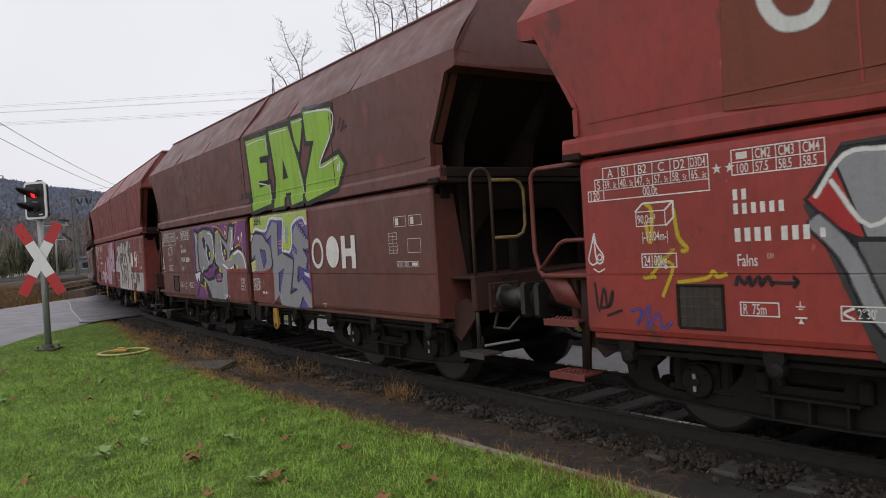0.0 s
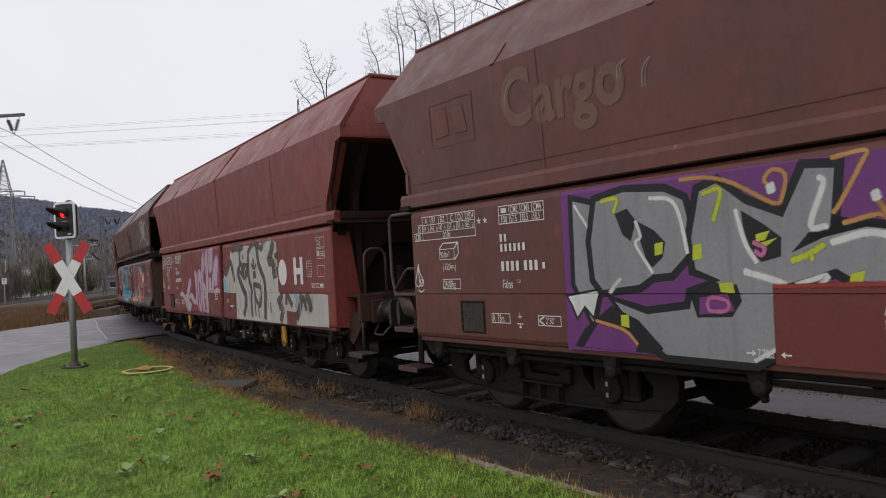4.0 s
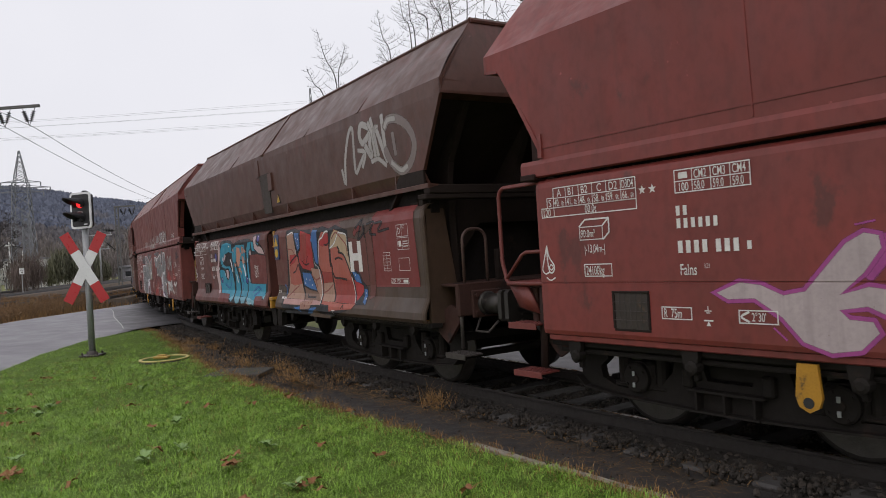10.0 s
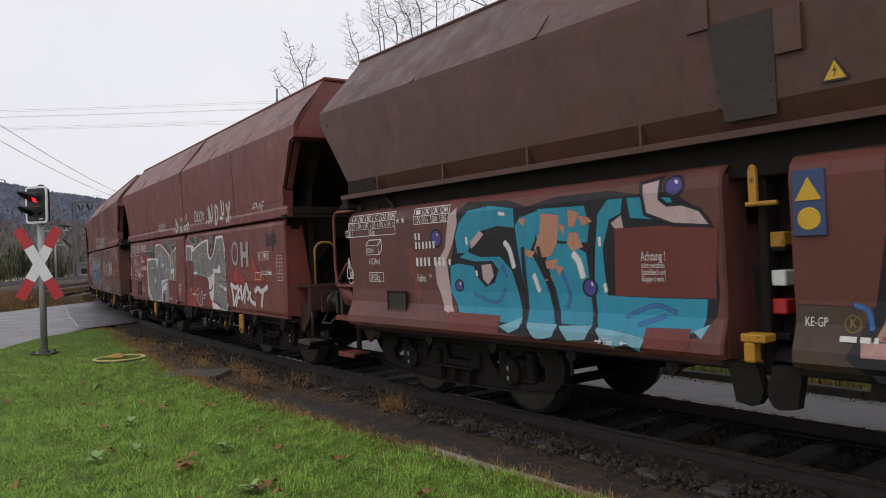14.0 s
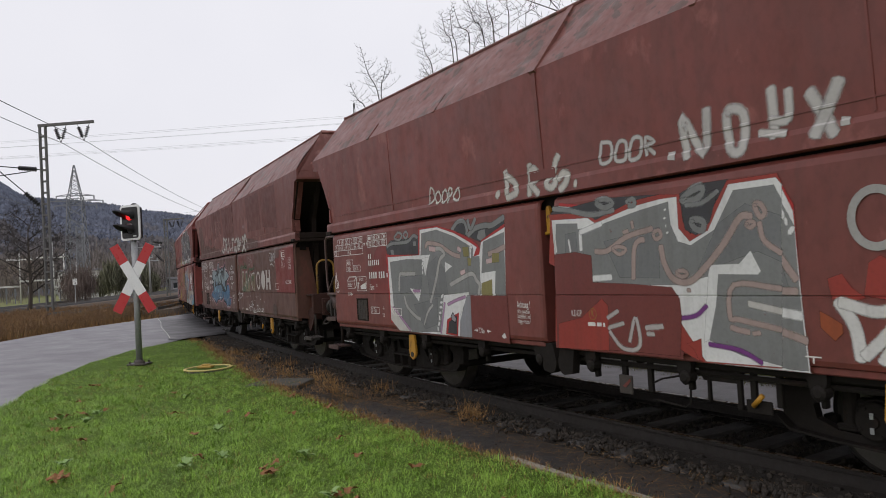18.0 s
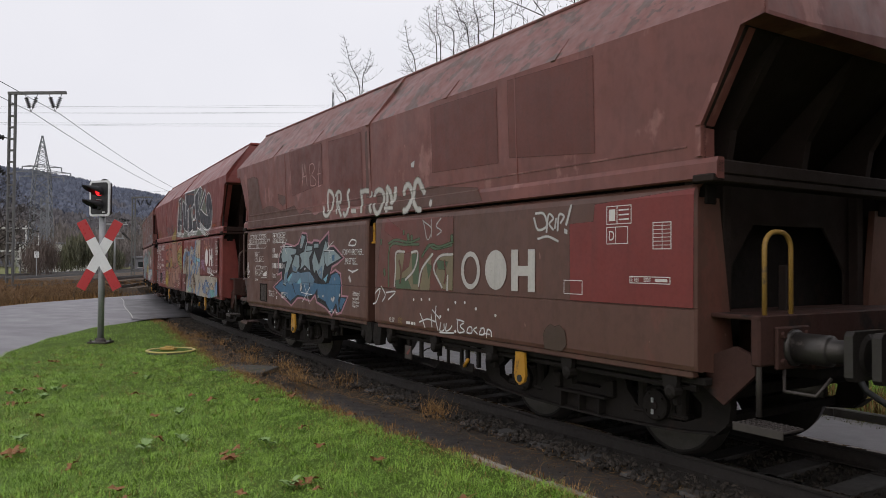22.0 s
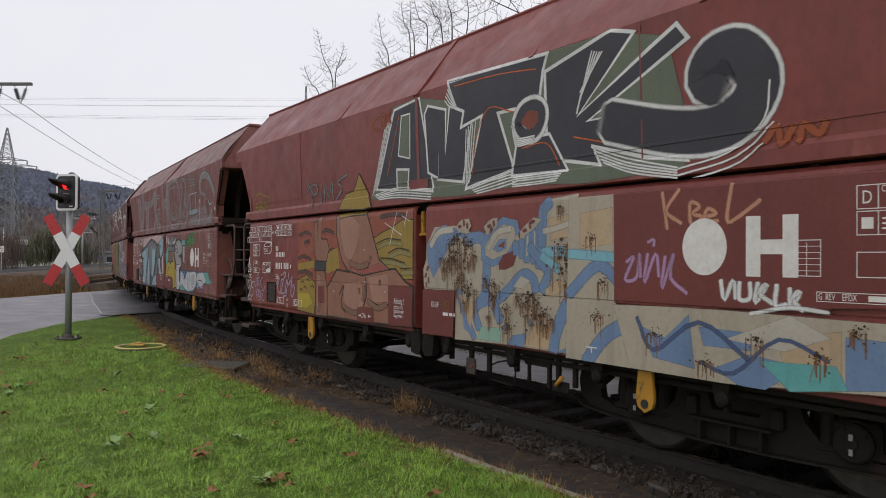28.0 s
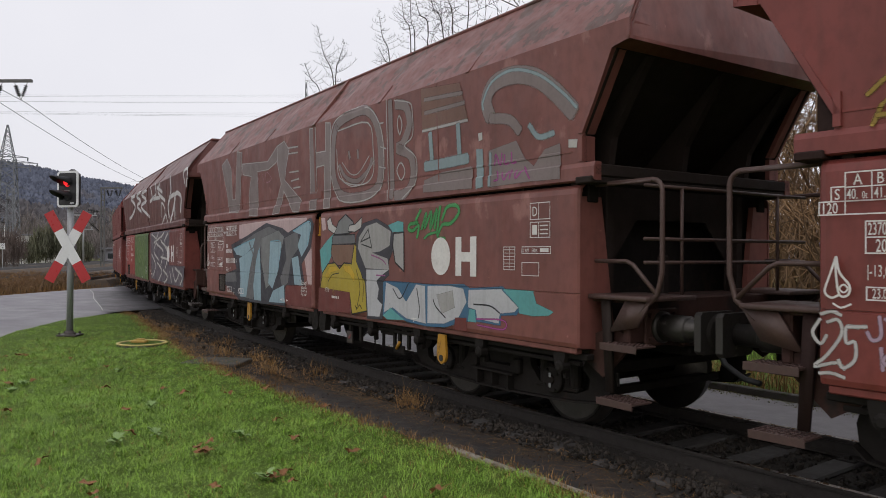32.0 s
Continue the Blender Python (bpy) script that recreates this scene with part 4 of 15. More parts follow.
def add_end(wagon, sg, L, X, paint, dark, style, rail_mat):
    """Everything at one end; style says which steps and handrails it carries."""
    def put(name, shape_fn, mats, label="", smooth=False, parent=None, key=None):
        mats = mats if isinstance(mats, tuple) else (mats,)
        fn = shape_fn if sg > 0 else (lambda: flip_x(shape_fn()))
        return part(name, cached((name, key, sg, L, X), fn, mats, smooth), parent=parent or wagon, label=label)
    put("end_header", lambda: header_shape(L), paint)
    # dark: end colour with soot and the shade between wagons both painted in
    put("hopper_end", lambda: hopper_end_shape(L), dark, "sloping hopper end with stiffeners, colour darkened for soot and recess shade")
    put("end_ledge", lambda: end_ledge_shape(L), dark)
    put("end_wall", lambda: end_wall_shape(L), dark, "end sheet with a six-sided opening, colour darkened for soot and shade")
    # near-black sheet stands in for the unlit depth behind the opening
    put("saddle_plate", lambda: shade_plate_shape(L), M_UNDER)
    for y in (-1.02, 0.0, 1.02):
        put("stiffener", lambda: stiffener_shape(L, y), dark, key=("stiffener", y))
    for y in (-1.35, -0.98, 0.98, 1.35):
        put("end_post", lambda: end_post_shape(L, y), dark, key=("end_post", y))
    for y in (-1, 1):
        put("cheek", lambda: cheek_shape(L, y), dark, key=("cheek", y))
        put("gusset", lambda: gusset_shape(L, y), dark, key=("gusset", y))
    put("headstock", lambda: headstock_shape(L, X), P_HEAD, "sooty red-brown end beam with bolted buffer plates")
    for y in (-0.875, 0.875):
        b = part("buffer", cached("buffer", buffer_shape, (M_BUFFER,), True), parent=wagon, label="greasy steel buffer")
        b.matrix_basis = pose(sg * X, y, 1.06, 0, 0, 0 if sg > 0 else 180)
        part("buffer_head", cached("buffer_head", buffer_head_shape, (M_BUFFER,)), parent=b)
    for side in (-1, 1):
        def bar(name, s, mats, label=""):
            part(name, s if side < 0 else mirrored(s), mats, wagon, label, smooth=True)
        q = (lambda s: s) if sg > 0 else (lambda s: (setattr_shape(s)))
        if style in ("hoop", "double"):
            high = 1.93 if style == "hoop" else 2.43
            bar("handrail", q(hoop(-1.2 if high > 2 else -1.13, -0.93 if high > 2 else -0.80, X - 0.66, 1.25, high, 0.13)), rail_mat, "bent tube grab handle")
            if high > 2:
                ring = [(X - 0.66, -0.93, 2.31), (X - 0.66, -0.60, 2.31), (X - 0.66, -0.52, 2.28), (X - 0.66, -0.47, 2.2), (X - 0.66, -0.47, 1.82), (X - 0.66, -0.51, 1.73), (X - 0.66, -0.6, 1.69), (X - 0.66, -0.93, 1.69)]
                bar("handrail", q(Shape().rod(ring, 0.019, 10)), hoop_ochre(), "worn yellow bent tube grab handle")
            s = Shape().rod([(X - 0.66, -1.2, 1.22), (X - 0.66, -1.2, 0.56)], 0.022, 8)
            bar("step_hanger", q(s), M_STEEL)
            bar("grab_iron", q(Shape().rod([(X - 0.6, -0.98, 0.90), (X - 0.52, -1.1, 0.76), (X - 0.28, -1.1, 0.76), (X - 0.24, -0.98, 0.88)], 0.014, 8)), M_STEEL)
            levels = ((X - 0.54, 0.53),)
        else:
            bar("handrail", q(Shape().rod([(X - 0.46, -1.28, 1.22), (X - 0.30, -1.28, 1.36), (X - 0.25, -1.28, 1.55), (X - 0.25, -1.28, 2.2)] + [(X - 0.25 - 0.1 * (1 - math.cos(a)), -1.28, 2.2 + 0.1 * math.sin(a)) for a in (0.4, 0.8, 1.2, 1.57)] + [(X - 0.35, -1.28, 2.3), (X - 0.98, -1.28, 2.3)], 0.021, 10)), rail_mat, "tall bent tube handrail")
            bar("handrail_brace", q(Shape().rod([(X - 0.30, -1.28, 1.36), (X - 0.55, -1.28, 1.60), (X - 0.62, -1.28, 1.63), (X - 0.98, -1.28, 1.63)], 0.019, 8)), rail_mat)
            bar("platform", q(Shape().box(X - 1.02, X - 0.36, -1.34, -0.7, 1.30, 1.34, 0.006).prism([(X - 0.62, -1.3, 1.3), (X - 0.36, -1.3, 1.3), (X - 0.5, -1.3, 1.08), (X - 0.8, -1.3, 1.02)], (0, 0.03, 0))), rail_mat, "studded steel platform plate")
            bar("step_hanger", q(Shape().prism([(X - 0.9, -1.3, 1.3), (X - 0.8, -1.3, 1.3), (X - 0.76, -1.3, 0.5), (X - 0.84, -1.3, 0.5)], (0, 0.03, 0))), dark)
            levels = ((X - 0.62, 0.93), (X - 0.66, 0.46))
        for x, z in levels:
            st = part("step", cached("step", step_shape, (M_STEEL if style in ("hoop", "double") else rail_mat,)), parent=wagon)
            st.matrix_basis = pose(sg * x, side * 1.27, z, 0, 0, 0 if side < 0 else 180)
    if style == "rail":
        s = Shape()
        for z in (1.62, 1.82):
            s.rod([(X - 0.5, -1.2, z), (X - 0.5, 1.2, z)], 0.016, 8)
        for y in (-0.72, 0.72):
            s.rod([(X - 0.5, y, 1.3), (X - 0.5, y, 2.27)], 0.016, 8)
        s.rod([(X - 0.5, -1.2, 2.27), (X - 0.5, 1.2, 2.27)], 0.016, 8)
        part("end_railing", s if sg > 0 else flip_x(s), rail_mat, wagon, "thin tube railing across the platform", smooth=True)
    s = Shape()
    s.rod([(X - 0.5, -0.3, 0.95), (X - 0.35, -0.32, 0.72), (X - 0.15, -0.33, 0.62), (X, -0.33, 0.6)], 0.026, 8)
    part("brake_hose", s if sg > 0 else flip_x(s), M_BLACK, wagon, smooth=True)
    s = Shape().box(X - 1.0, X - 0.92, -0.45, -0.37, 1.3, 1.68, 0.01)
    part("brake_pillar", s if sg > 0 else flip_x(s), dark, wagon)


def setattr_shape(s):
    """The same fitting at the other end, still on the viewer's side."""
    out = Shape()
    out.v = [(-x, y, z) for x, y, z in s.v]
    out.f = [f[::-1] for f in s.f]
    out.m = list(s.m)
    return out


def underframe_shape(X, rigging=True):
    s = Shape()
    s.box(-X + 0.7, X - 0.7, -0.35, 0.35, 0.75, 1.05, 0.02)
    s.prism([(-4.6, -0.4, 1.5), (-4.6, -1.3, 0.86), (-4.6, 1.3, 0.86), (-4.6, 0.4, 1.5)], (9.2, 0, 0))
    if not rigging:
        return s
    for x in (-1.6, -0.7, 0.8, 1.7):
        s.box(x - 0.04, x + 0.04, -1.1, 1.1, 0.68, 0.8, 0.01)
    s.lathe([(0, 0.16), (0.05, 0.19), (0.75, 0.19), (0.8, 0.16)], (0.3, 0.5, 0.68), (1, 0, 0), 16)
    return s


def gear_pieces():
    """Brake rigging hanging under the middle."""
    out = [("brake_hanger", Shape().box(x - w, x + w, -1.3, -1.26, z, 0.78, 0.006)) for x, w, z in ((0.81, 0.03, 0.5), (1.12, 0.028, 0.47), (1.75, 0.012, 0.47), (2.04, 0.02, 0.44))]
    out.append(("brake_bracket", Shape().prism([(1.62, -1.29, 0.8), (2.1, -1.29, 0.8), (2.02, -1.29, 0.64), (1.7, -1.29, 0.64)], (0, 0.05, 0))))
    out.append(("brake_rod", Shape().rod([(1.15, -1.27, 0.56), (1.24, -1.27, 0.6), (1.6, -1.27, 0.68)], 0.009, 6)))
    out.append(("release_handle", Shape().rod([(1.6, -1.32, 0.68), (1.58, -1.32, 0.44), (1.53, -1.32, 0.4), (1.2, -1.32, 0.42)], 0.009, 6)))
    return out


def centre_post_shape():
    s = Shape().box(-0.115, 0.115, -1.12, -1.05, 0.6, 2.3, 0.01)
    s.box(-0.07, 0.0, -1.3, -1.1, 0.75, 2.28, 0.01)
    for z in (1.62, 1.0):
        s.box(-0.11, 0.11, -1.25, -1.1, z, z + 0.05, 0.008)
    return s


def hook_shape(sg):
    """Rounded hinge plate below the gap between the doors."""
    pts = [(sg * 0.17, -1.41, 0.84), (sg * 0.06, -1.41, 0.84)] + [(sg * (0.10 - 0.085 * math.cos(radians(a))), -1.41, 0.66 - 0.12 * math.sin(radians(a))) for a in (-30, 0, 30, 60, 90)] + [(sg * 0.22, -1.41, 0.56), (sg * 0.27, -1.41, 0.84)]
    return Shape().prism(pts, (0, 0.09, 0))


def bracket_shape():
    """Lifting plate with a round eye."""
    s = Shape()
    ring = [(0.09 * math.cos(a) * 0.42, 0.09 * math.sin(a) * 0.42 - 0.205) for a in [2 * math.pi * k / 12 for k in range(12)]]
    out = [(-0.07, 0.06), (0.07, 0.06), (0.08, -0.05), (0.092, -0.17), (0.07, -0.235), (0.0, -0.275), (-0.07, -0.235), (-0.092, -0.17), (-0.08, -0.05)]
    s.prism([(x, 0, z) for x, z in out], (0, 0.03, 0))
    s.slot = 1
    s.prism([(x, -0.006, z) for x, z in ring], (0, 0.01, 0))
    return s


def make_wagon(index, label, paint, door_paint, dark, rail_mat, kind="flat", right="hoop", left="tall", flare=0.56, hoop_mat=None, roof=None):
    L = 6.12 if kind == "flat" else 5.98
    X = 6.52 if kind == "flat" else 6.34
    P = HALF_PIVOT if kind == "flat" else 3.75
    w = tagged(new("hopper_wagon"), label, "freight wagon", group="wagons of the train")
    for side in (-1, 1):
        fl = (lambda f: f) if side < 0 else (lambda f: (lambda: mirrored(f())))
        for i, (name, shape) in enumerate(side_pieces(kind, L, flare)):
            part(name, cached(("side", i, kind, side, flare), fl(lambda: shape), (paint,)), parent=w)
        part("roof_slope", cached(("roof_slope", kind, side), fl(lambda: slope_shape(L, index % 3)), (roof or paint,)), parent=w)
        part("ledge", cached(("ledge", kind, side), fl(lambda: ledge_shape(L) if kind == "flat" else slim_ledge_shape(L)), (paint,)), parent=w)
        # shadow line under the ledge comes from this beam's near-black colour
        part("shade_beam", cached(("shade_beam", kind, side), fl(lambda: Shape().box(-L + 0.62, L - 0.62, -1.33, -1.2, 2.15, 2.47, 0.01)), (P_SHADE,)), parent=w, label="beam behind the doors, coloured near black for the gap's shade")
        e = 5.55 if kind == "flat" else 5.42
        for x0, x1 in ((-e, -0.12), (0.12, e - 0.06)) if kind == "flat" else ((-e, -0.25), (0.24, e - 0.06)):
            part("door", cached(("door", kind, side, x0), fl(lambda: door_shape(x0, x1, kind)), (P_UMBER if index == 3 and x0 > 0 else door_paint,)), parent=w)
            part("door_lip", cached(("door_lip", kind, side, x0), fl(lambda: lip_shape(x0, x1) if kind == "flat" else brow_shape(x0, x1)), (M_UNDER,)), parent=w)
        part("centre_post", cached(("centre_post", side), fl(centre_post_shape), (P_SHADE,)), parent=w, label="steel post between the doors, coloured near black for the gap's shade")
        part("door_hook", cached(("door_hook", side), fl(lambda: hook_shape(-1)), (M_UNDER,)), parent=w)
        part("door_hook", cached(("door_hook_b", side), fl(lambda: hook_shape(1)), (M_UNDER,)), parent=w)
        part("door_latch", cached(("door_latch", side), fl(lambda: Shape().prism([(-0.06 + 0.03 * math.cos(radians(a)), -1.37, 2.19 + 0.05 * math.sin(radians(a))) for a in range(0, 181, 30)] + [(-0.09, -1.37, 1.96), (-0.03, -1.37, 1.96)], (0, 0.03, 0)).rod([(-0.115, -1.36, 1.96), (0.115, -1.36, 1.96)], 0.018, 8)), (M_YELLOW,)), parent=w, label="yellow door latch")
        for x in (0.93,) if index == 1 else (-2.98, 3.36) if kind == "flat" else ():
            b = part("lifting_plate", cached("lifting_plate", bracket_shape, (M_YELLOW, M_BLACK)), parent=w, label="chipped yellow lifting plate")
            b.matrix_basis = pose(x - 0.07, side * 1.41, 0.72, 0, 0, 0 if side < 0 else 180)
    part("underframe", cached(("underframe", X), lambda: underframe_shape(X, kind == "flat"), (M_UNDER,)), parent=w)
    for i, (name, shape) in enumerate(gear_pieces() if kind == "flat" else ()):
        part(name, cached(("gear", i), lambda: shape, (M_UNDER,)), parent=w)
    if kind == "flat" and index != 1:
        part("brake_sign", cached("brake_sign", lambda: Shape().box(0.77, 0.93, -1.33, -1.305, 0.43, 0.6, 0.006), (M_STEEL,)), parent=w, label="worn square changeover plate")
        part("brake_sign_lever", cached("brake_sign_lever", lambda: Shape().prism([(0.82, -1.336, 0.5), (0.86, -1.336, 0.49), (0.92, -1.336, 0.55), (0.91, -1.336, 0.57)], (0, 0.006, 0)), (R_RED,)), parent=w, label="small red changeover lever")
        part("load_changeover_plate", cached("changeover", lambda: Shape().box(2.12, 2.34, -1.33, -1.305, 0.44, 0.54, 0.006).box(2.14, 2.19, -1.3, -1.26, 0.5, 0.78, 0.006).box(2.36, 2.41, -1.3, -1.26, 0.5, 0.78, 0.006), (M_UNDER,)), parent=w)
        part("changeover_lever", cached("changeover_lever", lambda: Shape().rod([(2.2, -1.35, 0.5), (2.29, -1.36, 0.59)], 0.02, 8), (M_YELLOW,), True), parent=w, label="yellow changeover lever")
    add_end(w, 1, L, X, paint, dark, right, hoop_mat or rail_mat)
    add_end(w, -1, L, X, paint, dark, left, rail_mat)
    turn = math.degrees(math.asin(P * -TK))
    sets = add_bogie(w, P, turn) + add_bogie(w, -P, -turn)
    return w, sets, P


MARK_WHITE = material("marking_white", (0.72, 0.7, 0.68), rough=0.5, second=(0.5, 0.46, 0.44), scale=6, fine=30, fine_amount=0.2, bump=0)
P_BRIGHT = wagon_paint("paint_bright_red", (0.30, 0.037, 0.03), (0.2, 0.034, 0.028), (0.13, 0.035, 0.028), 0.66)
P_RED = wagon_paint("paint_red_brown", (0.205, 0.038, 0.032), (0.15, 0.034, 0.029), (0.115, 0.032, 0.028), 0.68)
P_MID = wagon_paint("paint_faded_brown", (0.182, 0.046, 0.038), (0.136, 0.041, 0.034), (0.22, 0.07, 0.058), 0.64)
P_FADED = wagon_paint("paint_faded_red", (0.205, 0.044, 0.037), (0.155, 0.037, 0.031), (0.24, 0.072, 0.06), 0.66)
P_ROSE = wagon_paint("paint_rose_brown", (0.2, 0.07, 0.058), (0.14, 0.05, 0.042), (0.26, 0.115, 0.1), 0.62)
P_BROWN = wagon_paint("paint_dark_brown", (0.135, 0.043, 0.035), (0.092, 0.035, 0.029), (0.175, 0.046, 0.037), 0.66)
P_OLIVE = wagon_paint("paint_umber", (0.092, 0.038, 0.0275), (0.075, 0.033, 0.024), (0.103, 0.038, 0.0295), 0.6)
P_HEAD = material("sooty_end_beam", (0.06, 0.028, 0.023), rough=0.7, spec=0.2, second=(0.036, 0.022, 0.019), scale=2.5, fine=30, third=(0.02, 0.016, 0.015), third_scale=3, third_at=0.55)
P_DULL = wagon_paint("paint_dull_brown", (0.112, 0.05, 0.038), (0.092, 0.045, 0.033), (0.125, 0.05, 0.038), 0.62)
P_UMBER = wagon_paint("paint_dirty_umber", (0.066, 0.038, 0.024), (0.05, 0.031, 0.02), (0.08, 0.038, 0.026), 0.6)
# end colours: soot, deepened further to stand for shade in the recessed ends
P_DARK = material("soot_and_shade_brown", (0.027, 0.019, 0.0165), rough=0.75, spec=0.15, second=(0.016, 0.0125, 0.0115), scale=1.5, fine=30, third=(0.034, 0.02, 0.017), third_scale=2, third_at=0.62)
P_DARKRED = material("soot_and_shade_red", (0.034, 0.018, 0.016), rough=0.7, spec=0.12, second=(0.025, 0.0165, 0.015), scale=1.5, fine=30)
P_WORNROOF = material("worn_roof_paint", (0.205, 0.083, 0.073), rough=0.5, second=(0.165, 0.066, 0.056), scale=2.2, amount=0.9, fine=14, fine_amount=0.35, bump=0.3, bump_scale=3, third=(0.105, 0.058, 0.047), third_scale=3.4, third_at=0.56, third_width=0.012, obj=1.0, spec=0.4, chips=(0.1, 0.05, 0.043), chips_scale=11.0, chips_at=0.62)
R_RED = material("handrail_red", (0.17, 0.036, 0.031), rough=0.5, second=(0.11, 0.03, 0.026), scale=6, fine=40)
R_BROWN = material("handrail_brown", (0.075, 0.04, 0.034), rough=0.55, second=(0.05, 0.03, 0.026), scale=6, fine=40)
R_YELLOW = material("handrail_yellow", (0.33, 0.19, 0.035), rough=0.55, second=(0.2, 0.12, 0.04), scale=6, fine=40, third=(0.12, 0.08, 0.05), third_scale=5, third_at=0.6)

OFFSETS = [0.0, -13.04, -26.10, -38.89, -51.69, -64.72, -77.76, -90.80, -103.84, -116.88, -129.92]
WAGONS = [
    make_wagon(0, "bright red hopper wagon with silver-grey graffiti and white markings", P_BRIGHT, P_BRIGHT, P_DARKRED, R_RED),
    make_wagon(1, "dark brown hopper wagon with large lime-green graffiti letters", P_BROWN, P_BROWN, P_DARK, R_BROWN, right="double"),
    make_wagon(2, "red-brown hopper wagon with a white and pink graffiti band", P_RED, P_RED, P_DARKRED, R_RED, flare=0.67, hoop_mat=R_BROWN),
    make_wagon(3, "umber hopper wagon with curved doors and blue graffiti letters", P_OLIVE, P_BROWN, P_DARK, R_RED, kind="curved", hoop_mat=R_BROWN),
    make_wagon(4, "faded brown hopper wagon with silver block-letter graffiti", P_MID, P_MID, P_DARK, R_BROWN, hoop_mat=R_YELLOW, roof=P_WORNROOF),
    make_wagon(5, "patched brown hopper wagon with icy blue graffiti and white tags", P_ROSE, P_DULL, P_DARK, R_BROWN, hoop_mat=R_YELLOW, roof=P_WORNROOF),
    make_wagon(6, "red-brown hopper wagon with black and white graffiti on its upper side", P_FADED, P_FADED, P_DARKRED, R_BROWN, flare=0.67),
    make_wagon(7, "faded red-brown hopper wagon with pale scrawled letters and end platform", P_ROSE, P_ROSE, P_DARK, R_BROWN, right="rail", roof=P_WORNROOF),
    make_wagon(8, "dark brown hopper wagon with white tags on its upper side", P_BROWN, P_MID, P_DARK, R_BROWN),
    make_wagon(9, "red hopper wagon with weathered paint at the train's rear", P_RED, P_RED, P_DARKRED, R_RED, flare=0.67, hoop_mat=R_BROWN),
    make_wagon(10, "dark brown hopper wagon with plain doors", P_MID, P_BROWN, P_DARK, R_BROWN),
]

# ---------------------------------------------------------------- lettering and graffiti on the wagons
INKS = {
    "white": (0.68, 0.68, 0.68), "whitepaint": (0.62, 0.61, 0.6), "softwhite": (0.5, 0.48, 0.47), "dirtywhite": (0.5, 0.475, 0.45), "whitesilver": (0.5, 0.5, 0.52), "palewhite": (0.5, 0.48, 0.46),
    "white2": (0.52, 0.5, 0.47), "pale": (0.5, 0.48, 0.48), "silver": (0.275, 0.275, 0.3), "greymid": (0.14, 0.14, 0.145), "greydark": (0.045, 0.045, 0.05), "greydark2": (0.11, 0.09, 0.11),
    "black": (0.016, 0.016, 0.02), "steelgrey": (0.2, 0.205, 0.205), "steelblue": (0.12, 0.2, 0.28), "palegrey2": (0.22, 0.175, 0.17),
    "lime": (0.29, 0.5, 0.055), "limegreen": (0.38, 0.5, 0.12), "yellowgreen": (0.5, 0.55, 0.05), "green": (0.05, 0.27, 0.08), "lime2": (0.16, 0.24, 0.07), "greenmid": (0.1, 0.16, 0.05), "greenpale2": (0.1, 0.15, 0.08),
    "purple": (0.17, 0.045, 0.2), "violet": (0.085, 0.065, 0.27), "lilac2": (0.4, 0.29, 0.37), "lilac": (0.38, 0.22, 0.36), "magenta": (0.36, 0.07, 0.26), "pinkhot": (0.5, 0.15, 0.33), "pinkline": (0.4, 0.2, 0.24), "pinkpale": (0.48, 0.27, 0.25), "palepink": (0.52, 0.38, 0.38),
    "cyan": (0.03, 0.27, 0.4), "palecyan": (0.2, 0.42, 0.52), "bluemid2": (0.05, 0.15, 0.38), "iceblue": (0.28, 0.4, 0.46), "paintblue": (0.15, 0.23, 0.38), "blueline": (0.07, 0.1, 0.2), "teal": (0.12, 0.36, 0.36),
    "red": (0.38, 0.03, 0.03), "redlight": (0.3, 0.045, 0.035), "brightred": (0.2, 0.038, 0.035), "redfresh": (0.2, 0.04, 0.036), "redbrown": (0.165, 0.042, 0.037), "redline": (0.3, 0.08, 0.07), "orangered": (0.28, 0.075, 0.04), "orange": (0.5, 0.12, 0.03), "orangeline": (0.5, 0.25, 0.1),
    "salmon": (0.4, 0.11, 0.08), "salmonpale": (0.5, 0.24, 0.16), "sand": (0.38, 0.22, 0.16), "sandpale": (0.46, 0.34, 0.22), "skin": (0.28, 0.13, 0.088), "skinlight": (0.36, 0.19, 0.14), "ochre": (0.3, 0.2, 0.04), "mustard": (0.42, 0.32, 0.04), "yellow": (0.55, 0.36, 0.03),
    "navy": (0.045, 0.044, 0.056), "greengrey": (0.13, 0.15, 0.11), "greybrown": (0.1, 0.075, 0.065), "rustline": (0.3, 0.075, 0.03),
    "chalk": (0.4, 0.37, 0.36), "icegrey": (0.25, 0.32, 0.34), "bluedeep": (0.055, 0.14, 0.24),
    "pinkgrey2": (0.46, 0.38, 0.39), "pinkgrey": (0.36, 0.275, 0.255), "greendull": (0.075, 0.115, 0.062), "oldumber": (0.085, 0.05, 0.037),
    "creamlight": (0.46, 0.42, 0.36), "ruststain": (0.2, 0.095, 0.045), "rusthaze": (0.26, 0.16, 0.09), "tealpale": (0.25, 0.4, 0.33), "clay": (0.2, 0.11, 0.075), "palegreydull": (0.36, 0.35, 0.34), "dullyellow": (0.24, 0.21, 0.08), "greystreak": (0.17, 0.175, 0.18), "olivebrown": (0.085, 0.055, 0.038), "khaki": (0.2, 0.165, 0.1),
    "cream": (0.4, 0.35, 0.28), "rust": (0.055, 0.028, 0.017), "rustpatch": (0.2, 0.05, 0.028), "rustdark": (0.07, 0.04, 0.035), "oldbrown": (0.14, 0.046, 0.037), "oldbrown2": (0.11, 0.052, 0.04), "faded": (0.18, 0.095, 0.072), "rubbed": (0.15, 0.055, 0.045), "worn": (0.3, 0.22, 0.2), "umberpatch": (0.075, 0.048, 0.036),
}


